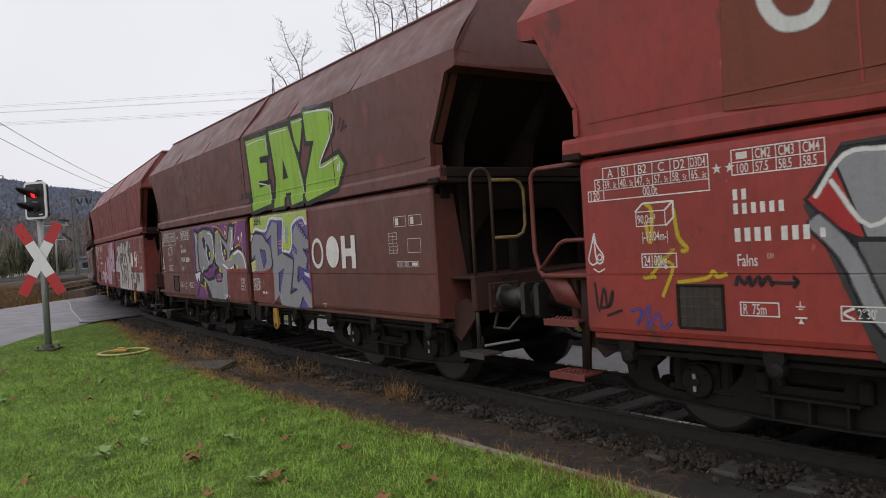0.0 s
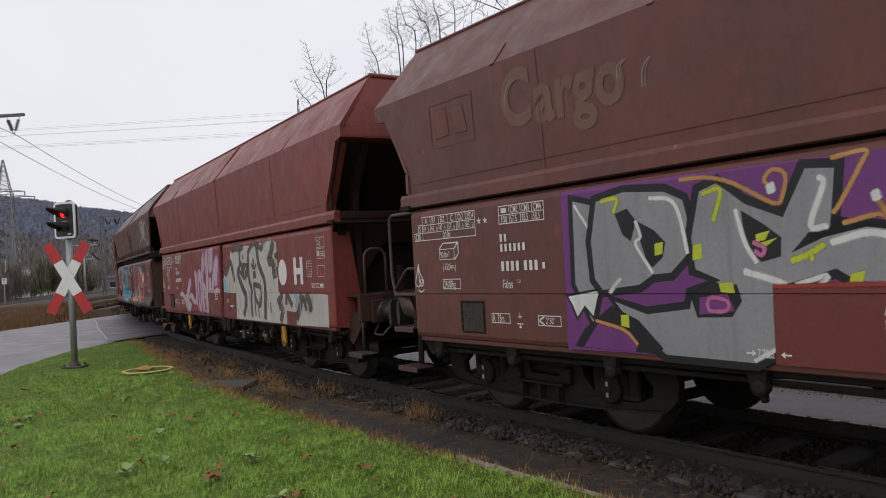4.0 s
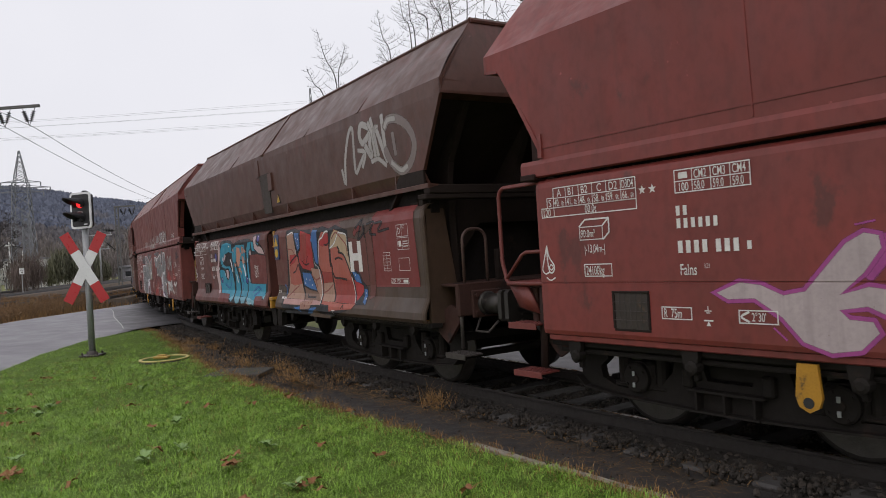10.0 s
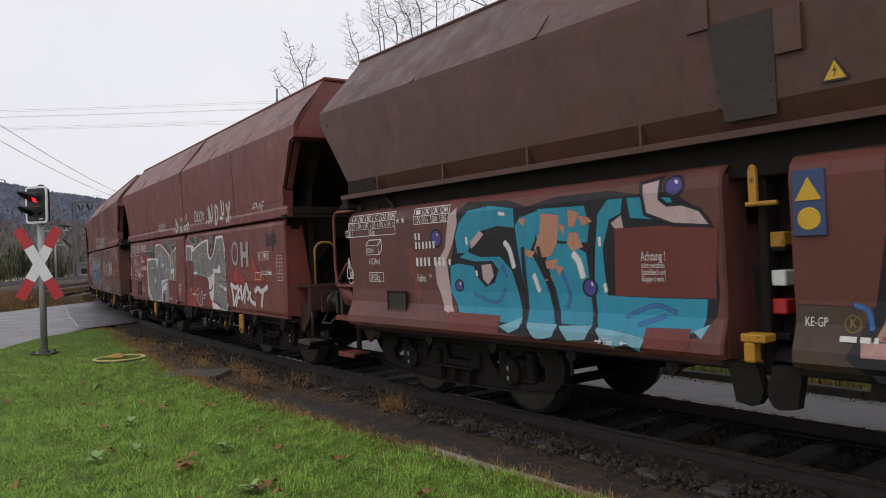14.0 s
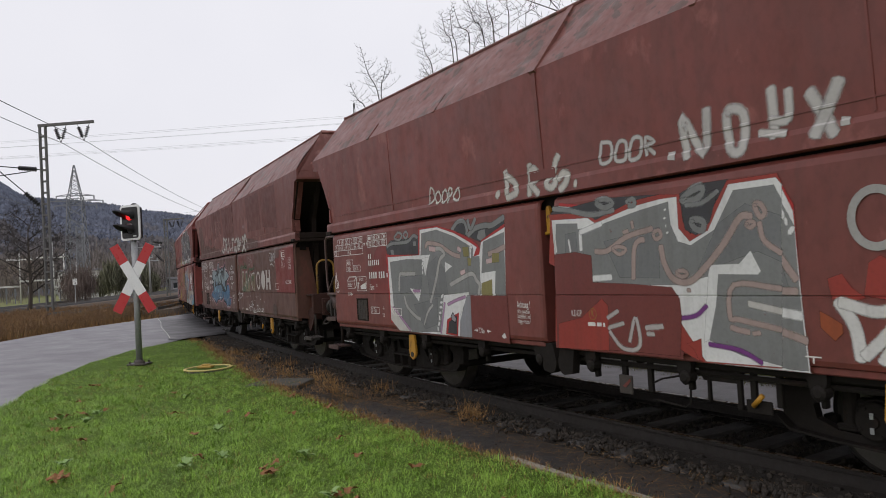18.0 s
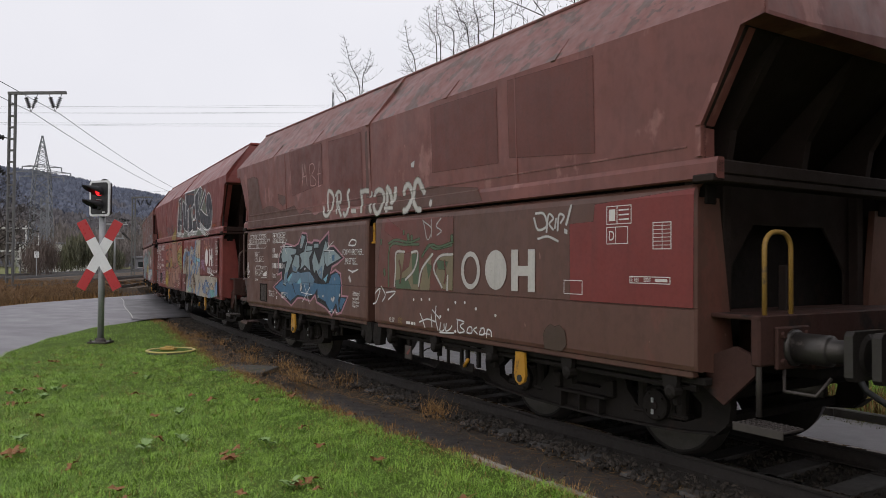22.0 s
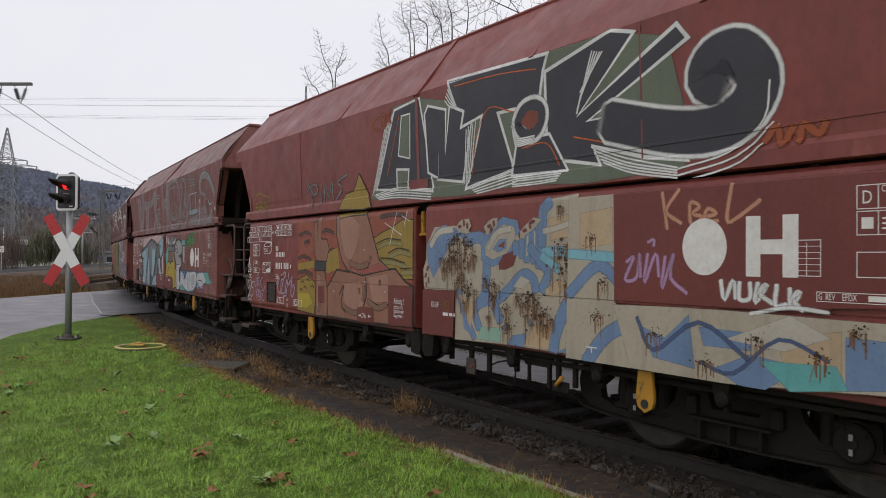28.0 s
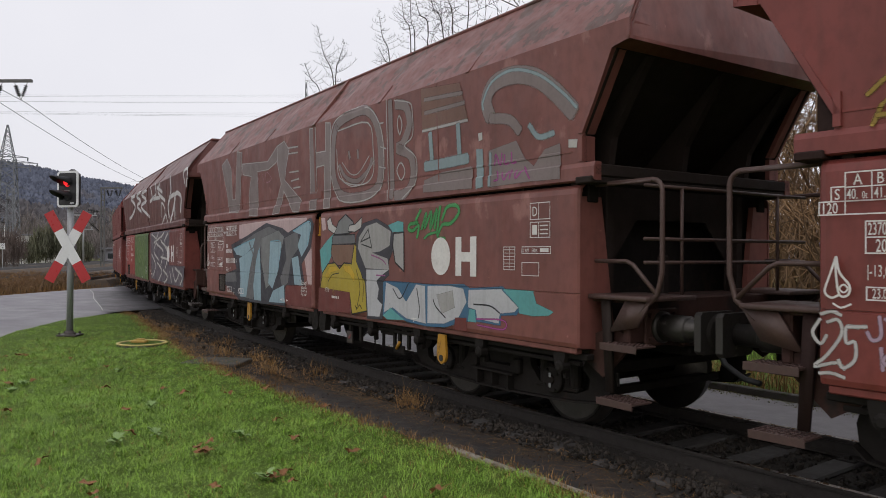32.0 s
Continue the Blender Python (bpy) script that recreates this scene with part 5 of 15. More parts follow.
def smooth_path(pts, n=4):
    """A curve through the points (Catmull-Rom)."""
    if len(pts) < 3:
        return [Vector(p) for p in pts]
    q = [Vector(p) for p in pts]
    closed = (q[0] - q[-1]).length < 1e-4
    q = ([q[-2]] if closed else [q[0] * 2 - q[1]]) + q + ([q[1]] if closed else [q[-1] * 2 - q[-2]])
    out = []
    for a, b, c, d in zip(q, q[1:], q[2:], q[3:]):
        for i in range(n):
            t = i / n
            out.append(0.5 * (2 * b + (c - a) * t + (2 * a - 5 * b + 4 * c - d) * t * t + (3 * b - 3 * c + d - a) * t ** 3))
    return out + [q[-2]]


def clip_band(poly, lo, hi):
    """The part of an outline of (x, z, cover) between two heights."""
    for keep, level in ((1, lo), (-1, hi)):
        out = []
        for p, q in zip(poly, poly[1:] + poly[:1]):
            a, b = keep * (p[1] - level), keep * (q[1] - level)
            if a >= 0:
                out.append(p)
            if (a > 0 > b) or (a < 0 < b):
                f = a / (a - b)
                out.append((p[0] + (q[0] - p[0]) * f, level, p[2] + (q[2] - p[2]) * f))
        poly = out
        if len(poly) < 3:
            return []
    return poly


CURVED = [(0.80, 1.50), (0.86, 1.50), (0.90, 1.53), (0.98, 1.52), (1.15, 1.45), (1.30, 1.44), (2.10, 1.47), (2.19, 1.45), (2.25, 1.39), (2.30, 1.33)]
FLAT = [(0.80, 1.452), (0.90, 1.452), (1.329, 1.452), (1.333, 1.443), (1.341, 1.443), (1.345, 1.452), (2.22, 1.452), (2.27, 1.44), (2.30, 1.405), (2.31, 1.37)]
UPPER = [(2.30, 1.47), (2.475, 1.47), (2.49, 1.454), (2.58, 1.456), (2.584, 1.463), (2.602, 1.463), (2.606, 1.457), (3.58, 1.503), (3.60, 1.50), (4.33, 0.93), (4.40, 0.90)]
UPPER3 = [(2.40, 1.34), (2.46, 1.34), (2.65, 1.44), (3.42, 1.50), (3.6, 1.50), (4.33, 0.93), (4.40, 0.90)]


class Ink:
    """Paint on one side of a wagon: fills, lines and words, each coat a hair above the last."""

    def __init__(self, wagon, surface, name, label, haze=0.014):
        self.prof = (UPPER3 if wagon == 3 else UPPER) if surface == "U" else (CURVED if wagon == 3 else FLAT)
        self.shape, self.mats, self.soft, self.haze = Shape(), [], {}, haze
        self.key = (wagon, surface)
        self.coat = Ink.top.get(self.key, 0)
        Ink.made.append((self, WAGONS[wagon][0], name, label))

    def y(self, z):
        for (a, p), (b, q) in zip(self.prof, self.prof[1:]):
            if z <= b:
                y = p + (q - p) * max(0, z - a) / (b - a)
                break
        else:
            y = self.prof[-1][1]
        return -(y + 0.002 + 0.00005 * self.coat + (0.022 if z > 3.62 else 0))

    def next_coat(self):
        self.coat += 1
        Ink.top[self.key] = self.coat

    def slot(self, colour):
        m = MARK_WHITE if colour == "mark" else spray(colour, INKS[colour])
        if m not in self.mats:
            self.mats.append(m)
        self.shape.slot = self.mats.index(m)

    def faces(self, poly):
        poly = [p if len(p) > 2 else (*p, 1.0) for p in poly]
        levels = [z for z, _ in self.prof]
        for lo, hi in zip(levels, levels[1:]):
            band = clip_band(poly, lo, hi)
            if len(band) >= 3:
                k = len(self.shape.v)
                self.soft.update({k + i: c for i, (_, _, c) in enumerate(band) if c < 1})
                self.shape.add([(x, self.y(z), z) for x, z, _ in band], [list(range(len(band)))])

    @staticmethod
    def turned(poly):
        area = sum(a[0] * b[1] - b[0] * a[1] for a, b in zip(poly, poly[1:] + poly[:1]))
        return poly if area > 0 else poly[::-1]

    @staticmethod
    def grown(poly, grow):
        out, n = [], len(poly)
        for i in range(n):
            a, b, c = Vector(poly[i - 1]), Vector(poly[i]), Vector(poly[(i + 1) % n])
            d, e = (b - a).normalized(), (c - b).normalized()
            m = Vector((d.y + e.y, -d.x - e.x))
            k = 1.0 / max(0.45, m.length / 2)
            b = b + m.normalized() * grow * min(k, 1.8) if m.length > 1e-6 else b
            out.append((b.x, b.y))
        return out

    def coat_of(self, colour, poly, rim=0.011):
        """One coat with a rim in which the spray thins out."""
        self.slot(colour)
        self.faces(poly)
        out = self.grown(poly, rim)
        for i in range(len(poly)):
            self.faces([(*poly[i - 1], 1.0), (*out[i - 1], 0.0), (*out[i], 0.0), (*poly[i], 1.0)])
        self.next_coat()

    def fill(self, colour, poly, edge=None, grow=0.0):
        poly = self.turned([tuple(p) for p in poly])
        if edge:
            self.coat_of(edge, self.grown(poly, grow))
        self.coat_of(colour, poly)

    def line(self, colour, width, pts, edge=None, edge_width=0.0):
        path = smooth_path(pts)
        for c, w in (((edge, edge_width),) if edge else ()) + ((colour, width),):
            self.slot(c)
            v, n = [], len(path)
            core = max(w / 2 - min(0.4 * w, self.haze), 0.1 * w)
            rim = w / 2 + min(0.3 * w, self.haze)
            for i, p in enumerate(path):
                d = path[min(i + 1, n - 1)] - path[max(i - 1, 0)]
                d = d.normalized() if d.length > 1e-6 else Vector((1, 0))
                s = Vector((-d.y, d.x))

                def across(at, k, c):
                    return [(*(at + s * o * k), e) for o, e in ((rim, 0.0), (core, c), (-core, c), (-rim, 0.0))]
                if i in (0, n - 1):
                    e = d * (w * 0.34) * (-1 if i == 0 else 1)
                    ends = across(p + e, 0.6, 0.0)
                    v += [ends, across(p, 1.0, 1.0)] if i == 0 else [across(p, 1.0, 1.0), ends]
                else:
                    v.append(across(p, 1.0, 1.0))
            for a, b in zip(v, v[1:]):
                for j in range(3):
                    self.faces(self.turned([a[j], a[j + 1], b[j + 1], b[j]]))
            self.next_coat()

    def rust(self, size, spots):
        """Rusted-through blotches with crumbs round them and stains running down."""
        rng = random.Random(int(spots[0][0] * 1000) + int(size * 100))

        def blot(x, z, r):
            n = 9
            return [(x + r * rng.uniform(0.5, 1.1) * math.cos(2 * math.pi * i / n), z + 0.8 * r * rng.uniform(0.5, 1.1) * math.sin(2 * math.pi * i / n)) for i in range(n)]
        for x, z in spots:
            keep, self.haze = self.haze, 0.02
            for k in range(3):
                self.line("rusthaze", 0.004, [(x + size * rng.uniform(-0.7, 0.7), z + 0.2 * size), (x + size * rng.uniform(-0.7, 0.7), z - size * rng.uniform(0.5, 2.2))])
            for k in range(7):
                dx = rng.uniform(-1.0, 1.0) * size
                self.line("ruststain", rng.uniform(0.003, 0.01), [(x + dx, z), (x + dx * 1.03, z - size * rng.uniform(0.8, 2.4))])
            self.haze = keep
            self.slot("rust")
            for k in range(46):
                a, d = rng.uniform(0, 6.28), size * abs(rng.gauss(0.25, 0.6))
                self.faces(blot(x + d * math.cos(a), z + 0.8 * d * math.sin(a), size * rng.uniform(0.03, 0.15)))
            self.next_coat()

    def words(self, colour, height, body, x, z, squeeze=0.8, bold=0.0):
        self.slot(colour)
        text_shape(body, height, self.shape, lambda a, b: (x + a, self.y(z + b), z + b), self.shape.slot, squeeze, bold)

    def bar(self, colour, x0, x1, z0, z1):
        self.slot(colour)
        self.faces([(x0, z0), (x1, z0), (x1, z1), (x0, z1)])

    def frame_box(self, colour, x0, x1, z0, z1, t=0.008):
        for b in ((x0, x1, z0, z0 + t), (x0, x1, z1 - t, z1), (x0, x0 + t, z0 + t, z1 - t), (x1 - t, x1, z0 + t, z1 - t)):
            self.bar(colour, *b)

    def ring(self, colour, x, z, rx, rz, t, full=False):
        n = 28
        self.slot(colour)
        o = [(x + rx * math.cos(2 * math.pi * i / n), z + rz * math.sin(2 * math.pi * i / n)) for i in range(n)]
        if full:
            self.faces(o)
        else:
            q = [(x + (rx - t) * math.cos(2 * math.pi * i / n), z + (rz - t) * math.sin(2 * math.pi * i / n)) for i in range(n)]
            self.shape.add([(a, self.y(b), b) for a, b in o + q], [[i, (i + 1) % n, n + (i + 1) % n, n + i] for i in range(n)])


Ink.made = []
Ink.top = {}


def load_marks(w, loads, second=True, extra=True, length="13,04m", pivot="7.70m", turn="2\u00b030'", dx=0.0, lower=0, warn=(-0.62, 1.26), tx=0.0):
    """White lettering of the left door: load table, volume, length, type, curve radius."""
    k = Ink(w, "D", "load_markings", "white stencilled load tables and type lettering")
    x0, x1 = -5.30 + tx, -4.35 + tx
    k.frame_box("mark", x0, x1, 2.02, 2.207, 0.009)
    k.frame_box("mark", x0 - 0.085, x0 + 0.009, 2.02, 2.12, 0.009)
    k.frame_box("mark", x0 - 0.16, x1, 1.938, 2.029, 0.009)
    k.bar("mark", x0, x0 + 0.008, 1.945, 2.022)
    k.bar("mark", x0 + 0.009, x1 - 0.009, 2.107, 2.115)
    names = ["A", "B1", "B2", "C", "D2", "D3D4"]
    for i, (a, b) in enumerate(zip(names, loads)):
        x = x0 + (x1 - x0) * i / 6
        if i:
            k.bar("mark", x - 0.003, x + 0.004, 2.029, 2.107)
            k.bar("mark", x - 0.003, x + 0.004, 2.115, 2.198)
        k.words("mark", 0.068, a, x + 0.078 - (0.026 if len(a) < 3 else 0.017) * len(a), 2.123, 0.8 if len(a) < 3 else 0.5, 0.005)
        k.words("mark", 0.064, b[:3], x + 0.012, 2.036, 0.6, 0.005)
        k.words("mark", 0.045, b[3:], x + 0.102, 2.036, 0.6, 0.004)
    k.words("mark", 0.068, "S", x0 - 0.062, 2.036, 0.8, 0.005)
    k.words("mark", 0.068, "120", x0 - 0.145, 1.95, 0.72, 0.005)
    k.words("mark", 0.068, "00.0t", x0 + 0.38, 1.95, 0.66, 0.005)
    for sx in (-4.29 + tx, -4.19 + tx):
        k.slot("mark")
        k.faces(Ink.turned([(sx + (0.04 if i % 2 == 0 else 0.016) * math.sin(i * math.pi / 5), 2.087 + (0.04 if i % 2 == 0 else 0.016) * math.cos(i * math.pi / 5)) for i in range(10)]))
    if second:
        a0, a1 = -3.98 + dx, -3.34 + dx
        k.frame_box("mark", a0, a1, 2.025, 2.207, 0.009)
        k.bar("mark", a0 + 0.009, a1 - 0.009, 2.112, 2.12)
        for i, (a, b) in enumerate(zip(("", "CM2", "CM3", "CM4"), ("100", loads[3], loads[4], loads[4]))):
            x = a0 + (a1 - a0) * i / 4
            if i:
                k.bar("mark", x - 0.003, x + 0.004, 2.034, 2.112)
                k.bar("mark", x - 0.003, x + 0.004, 2.12, 2.198)
            else:
                k.bar("mark", x + 0.04, x + 0.12, 2.135, 2.183)
            if a:
                k.words("mark", 0.066, a, x + 0.016, 2.127, 0.58, 0.005)
            k.words("mark", 0.064, b[:4], x + (0.014 if i else 0.03), 2.04, 0.58 if i else 0.7, 0.005)
    # number block as plain bars, then the type
    nx, nz = -3.98 + dx, -0.07 if lower > 1 else 0.0
    for x, z, n, wd, h in ((0, 1.855, 2, 0.034, 0.075), (0, 1.757, 2, 0.034, 0.075), (0.13, 1.757, 4, 0.034, 0.075), (0, 1.565, 4, 0.042, 0.095), (0.33, 1.565, 3, 0.042, 0.095), (0.58, 1.575, 1, 0.034, 0.06)):
        for i in range(n):
            k.bar("mark", nx + x + (wd + 0.03) * i, nx + x + (wd + 0.03) * i + wd, nz + z, nz + z + h)
    k.words("mark", 0.085, "Falns", nx + 0.005, nz + 1.395, 0.62, 0.005)
    k.words("mark", 0.035, "121", nx + 0.22, nz + 1.445, 0.7)
    # volume box, length, own weight
    ox, oz = ((0.0, -0.03), (0.02, -0.32), (0.25, 0.0))[int(lower)]
    k.frame_box("mark", ox - 5.0, ox - 4.73, oz + 1.74, oz + 1.86, 0.008)
    for q in ([(-5.0, 1.86), (-4.93, 1.92)], [(-4.93, 1.92), (-4.66, 1.92)], [(-4.66, 1.92), (-4.73, 1.86)], [(-4.66, 1.92), (-4.66, 1.80)], [(-4.66, 1.80), (-4.73, 1.74)]):
        k.line("mark", 0.009, [(ox + a, oz + b) for a, b in q])
    k.words("mark", 0.066, "90.0m\u00b3", ox - 4.985, oz + 1.765, 0.62, 0.004)
    if lower == 2:
        k.frame_box("mark", -5.25, -4.95, 1.696, 1.9, 0.009)
        k.bar("mark", -5.25, -4.95, 1.794, 1.802)
        k.words("mark", 0.075, "23700kg", -5.235, 1.812, 0.5, 0.005)
        k.words("mark", 0.075, "20.0t", -5.19, 1.71, 0.6, 0.005)
        k.words("mark", 0.07, "|-" + length + "-|", -5.24, 1.56, 0.56, 0.005)
        k.frame_box("mark", -5.245, -4.945, 1.412, 1.498, 0.009)
        k.words("mark", 0.06, "23.0kN", -5.21, 1.427, 0.58, 0.005)
        k.frame_box("mark", -4.8, -4.44, 1.414, 1.594, 0.008)
        k.words("mark", 0.045, "MAX 2.5%", -4.66, 1.535, 0.6, 0.003)
        k.slot("mark")
        k.faces([(-4.66, 1.435), (-4.47, 1.435), (-4.47, 1.515), (-4.66, 1.47)])
        k.line("mark", 0.01, [(-4.74, 1.44), (-4.74, 1.56), (-4.77, 1.56), (-4.71, 1.56)])
    elif lower:
        k.frame_box("mark", -5.0, -4.74, 1.68, 1.87, 0.007)
        k.words("mark", 0.062, "24400kg", -4.985, 1.785, 0.5, 0.003)
        k.words("mark", 0.062, "20.00t", -4.96, 1.7, 0.56, 0.003)
        k.frame_box("mark", -4.73, -4.46, 1.68, 1.78, 0.007)
        k.words("mark", 0.06, "23.8 kN", -4.715, 1.70, 0.56, 0.003)
        k.frame_box("mark", -4.62, -4.28, 1.38, 1.60, 0.007)
        k.words("mark", 0.045, "MAX 2.5%", -4.55, 1.535, 0.6, 0.003)
        k.slot("mark")
        k.faces([(-4.5, 1.41), (-4.31, 1.41), (-4.31, 1.51), (-4.5, 1.46)])
        k.line("mark", 0.01, [(-4.57, 1.41), (-4.57, 1.5), (-4.59, 1.5), (-4.54, 1.5)])
        k.words("mark", 0.055, "-" + length + "-", -5.0, 1.31, 0.66, 0.003)
    else:
        k.words("mark", 0.07, "|-" + length + "-|", -4.95, 1.6, 0.56, 0.005)
        k.frame_box("mark", -4.965, -4.65, 1.39, 1.502, 0.009)
        k.words("mark", 0.078, "24100kg", -4.945, 1.407, 0.54, 0.005)
    # brake shoe symbol
    k.line("mark", 0.009, [(-5.42, 1.68), (-5.46, 1.56), (-5.49, 1.46), (-5.45, 1.42), (-5.4, 1.44)])
    k.line("mark", 0.009, [(-5.42, 1.68), (-5.4, 1.58), (-5.34, 1.5), (-5.35, 1.44), (-5.4, 1.44), (-5.42, 1.56), (-5.42, 1.68)])
    k.line("mark", 0.007, [(-5.4, 1.48), (-5.375, 1.455), (-5.35, 1.48), (-5.375, 1.505), (-5.4, 1.48)])
    k.line("mark", 0.008, [(-5.44, 1.385), (-5.39, 1.36), (-5.33, 1.385)])
    if extra:
        rz = -0.11 if lower == 2 else 0.0
        k.frame_box("mark", -4.17, -3.89, 1.047 + rz, 1.148 + rz, 0.009)
        k.words("mark", 0.072, "R  75m", -4.15, 1.062 + rz, 0.56, 0.005)
        k.frame_box("mark", -3.5, -3.2, 1.04 + rz, 1.14 + rz, 0.009)
        k.line("mark", 0.01, [(-3.42, 1.125 + rz), (-3.48, 1.09 + rz), (-3.42, 1.055 + rz)])
        k.words("mark", 0.06, turn, -3.4, 1.06 + rz, 0.62, 0.004)
        k.bar("mark", -3.79, -3.71, 1.045 + rz, 1.056 + rz)
        k.faces([(-3.75, 1.045 + rz), (-3.77, 1.01 + rz), (-3.73, 1.01 + rz)])
        k.bar("mark", -3.78, -3.72, 1.12 + rz, 1.127 + rz)
        k.bar("mark", -3.765, -3.735, 1.105 + rz, 1.112 + rz)
        k.bar("mark", -3.753, -3.747, 1.127 + rz, 1.16 + rz)
    k2 = Ink(w, "D", "warning_lettering", "small white warning text and bogie spacing mark")
    wx, wz = warn
    k2.words("mark", 0.07, "Achtung !", wx, wz, 0.58, 0.005)
    for i, line in enumerate(("nicht zwischen", "Sattelblech und", "Klappe treten !")):
        k2.words("mark", 0.045, line, wx, wz - 0.06 - 0.052 * i, 0.56, 0.003)
    px0 = -1.4
    k2.words("mark", 0.06, pivot, px0 + 0.085, 0.895, 0.56, 0.004)
    for a, sg in ((px0, 1), (px0 + 0.33, -1)):
        k2.bar("mark", min(a, a + sg * 0.05), max(a, a + sg * 0.05), 0.918, 0.93)
        k2.faces(Ink.turned([(a + sg * 0.045, 0.9), (a + sg * 0.075, 0.924), (a + sg * 0.045, 0.948)]))
    return k


INSPECTION = {4: [(4.4, 4.61, 1.7, 1.83), (4.65, 4.87, 1.71, 1.84), (5.19, 5.41, 1.38, 1.76), (4.24, 4.49, 1.39, 1.51), (4.52, 4.98, 1.47, 1.53)],
              5: [(4.56, 4.81, 1.85, 2.0), (4.56, 4.85, 2.02, 2.18), (5.08, 5.27, 1.8, 2.02), (4.01, 4.26, 1.4, 1.53), (4.83, 5.26, 1.52, 1.58)],
              7: [(4.86, 5.14, 2.01, 2.17), (4.86, 5.14, 1.84, 1.99), (4.46, 4.64, 1.53, 1.76), (4.74, 4.99, 1.48, 1.61), (4.74, 5.15, 1.69, 1.76)]}


def right_marks(w, items, a=4.99, z=2.0, style=0, colour="mark", h=0.42):
    """Big circles and the H, and the inspection panels on the right door."""
    for kind, x, zc in items:
        k = Ink(w, "D", "letter_mark", "large white ring" if kind == "O" else "large white disc" if kind == "@" else "large white letter H")
        if kind == "O":
            k.ring(colour, x, zc, 0.185, h / 2, 0.055)
        elif kind == "@":
            k.ring(colour, x, zc, 0.19, h / 2, 0.1, True)
        else:
            k.bar(colour, x, x + 0.11, zc - h / 2, zc + h / 2)
            k.bar(colour, x + 0.27, x + 0.38, zc - h / 2, zc + h / 2)
            k.bar(colour, x + 0.11, x + 0.27, zc - 0.055, zc + 0.045)
    p = Ink(w, "D", "inspection_marks", "small white inspection tables and date strip")
    if style > 1:
        boxes = INSPECTION[w]
        for n, (x0, x1, z0, z1) in enumerate(boxes):
            p.frame_box("mark", x0, x1, z0, z1, 0.007)
            if n < 2:
                p.bar("mark", x0 + (x1 - x0) * 0.42, x0 + (x1 - x0) * 0.42 + 0.007, z0, z1)
                p.words("mark", (z1 - z0) * 0.55, "D", x0 + (x1 - x0) * 0.1, z0 + (z1 - z0) * 0.22, 0.8, 0.004) if n == 0 else p.bar("mark", x0 + 0.03, x0 + (x1 - x0) * 0.36, z0 + 0.03, z1 - 0.03)
                for q in (0.25, 0.5, 0.75) if n else ():
                    p.bar("mark", x0 + (x1 - x0) * 0.5, x1 - 0.03, z0 + (z1 - z0) * q - 0.006, z0 + (z1 - z0) * q + 0.006)
            elif n == 2:
                for i in range(1, 7):
                    p.bar("mark", x0, x1, z0 + (z1 - z0) * i / 7, z0 + (z1 - z0) * i / 7 + 0.005)
                p.bar("mark", (x0 + x1) / 2, (x0 + x1) / 2 + 0.005, z0, z1)
            elif n == 4:
                for i, word in enumerate(("G", "REV", "EPDX")):
                    p.words("mark", 0.035, word, x0 + (x1 - x0) * (0.03, 0.12, 0.36)[i], z0 + 0.014, 0.62, 0.003)
                p.bar("mark", x0 + (x1 - x0) * 0.64, x1 - 0.03, z0 + 0.018, z1 - 0.018)
    elif style == 0:
        for q in (z, z - 0.16):
            p.frame_box("mark", a, a + 0.29, q, q + 0.15, 0.006)
            p.bar("mark", a + 0.125, a + 0.131, q, q + 0.15)
        p.words("mark", 0.08, "D", a + 0.03, z + 0.035, 0.75)
        p.bar("mark", a + 0.03, a + 0.1, z - 0.12, z - 0.05)
        for q in (z - 0.125, z - 0.095, z - 0.065):
            p.bar("mark", a + 0.15, a + 0.26, q, q + 0.012)
        p.words("mark", 0.04, "CZ", a + 0.145, z + 0.1, 0.7)
    else:
        for b in (a - 0.27, a + 0.05):
            p.frame_box("mark", b, b + 0.26, z - 0.12, z, 0.006)
            p.bar("mark", b + 0.03, b + 0.1, z - 0.1, z - 0.02)
    if style < 2:
        p.frame_box("mark", a, a + 0.27, z - 0.42, z - 0.26, 0.006)
        b = a - 0.41
        p.frame_box("mark", b, b + 0.19, z - 0.42, z - 0.18, 0.006)
        for i in range(5):
            p.bar("mark", b, b + 0.19, z - 0.385 + 0.04 * i, z - 0.381 + 0.04 * i)
        p.bar("mark", b + 0.092, b + 0.097, z - 0.42, z - 0.2)
        p.frame_box("mark", a - 0.25, a + 0.21, z - 0.58, z - 0.515, 0.005)
        for i, word in enumerate(("G", "REV", "EPDX")):
            p.words("mark", 0.042, word, a - 0.238 + (0, 0.045, 0.15)[i], z - 0.566, 0.6, 0.003)
        p.bar("mark", a + 0.07, a + 0.19, z - 0.565, z - 0.53)
    p.bar("mark", 2.72, 2.84, 0.92, 0.93)
    p.bar("mark", 2.775, 2.787, 0.88, 0.92)
    r = Ink(w, "D", "bogie_lettering", "small white brake block lettering")
    kx, kz, jx, jz = (0.58, 1.17, 0.52, 1.01) if w == 1 else (0.88, 0.93, 1.04, 0.905) if w == 5 else (0.62, 1.16, 0.55, 1.05)
    if w != 1:
        r.words("mark", 0.06, "KE-GP", kx - 0.3, kz - 0.025, 0.62)
    r.ring("ochre", kx, kz, 0.05, 0.055, 0.005)
    r.words("ochre", 0.06, "K", kx - 0.02, kz - 0.023, 0.7)
    for b0, b1 in ((0, 0.1), (0.12, 0.18), (0.2, 0.225)):
        r.bar("mark", jx + b0, jx + b1, jz, jz + 0.035)


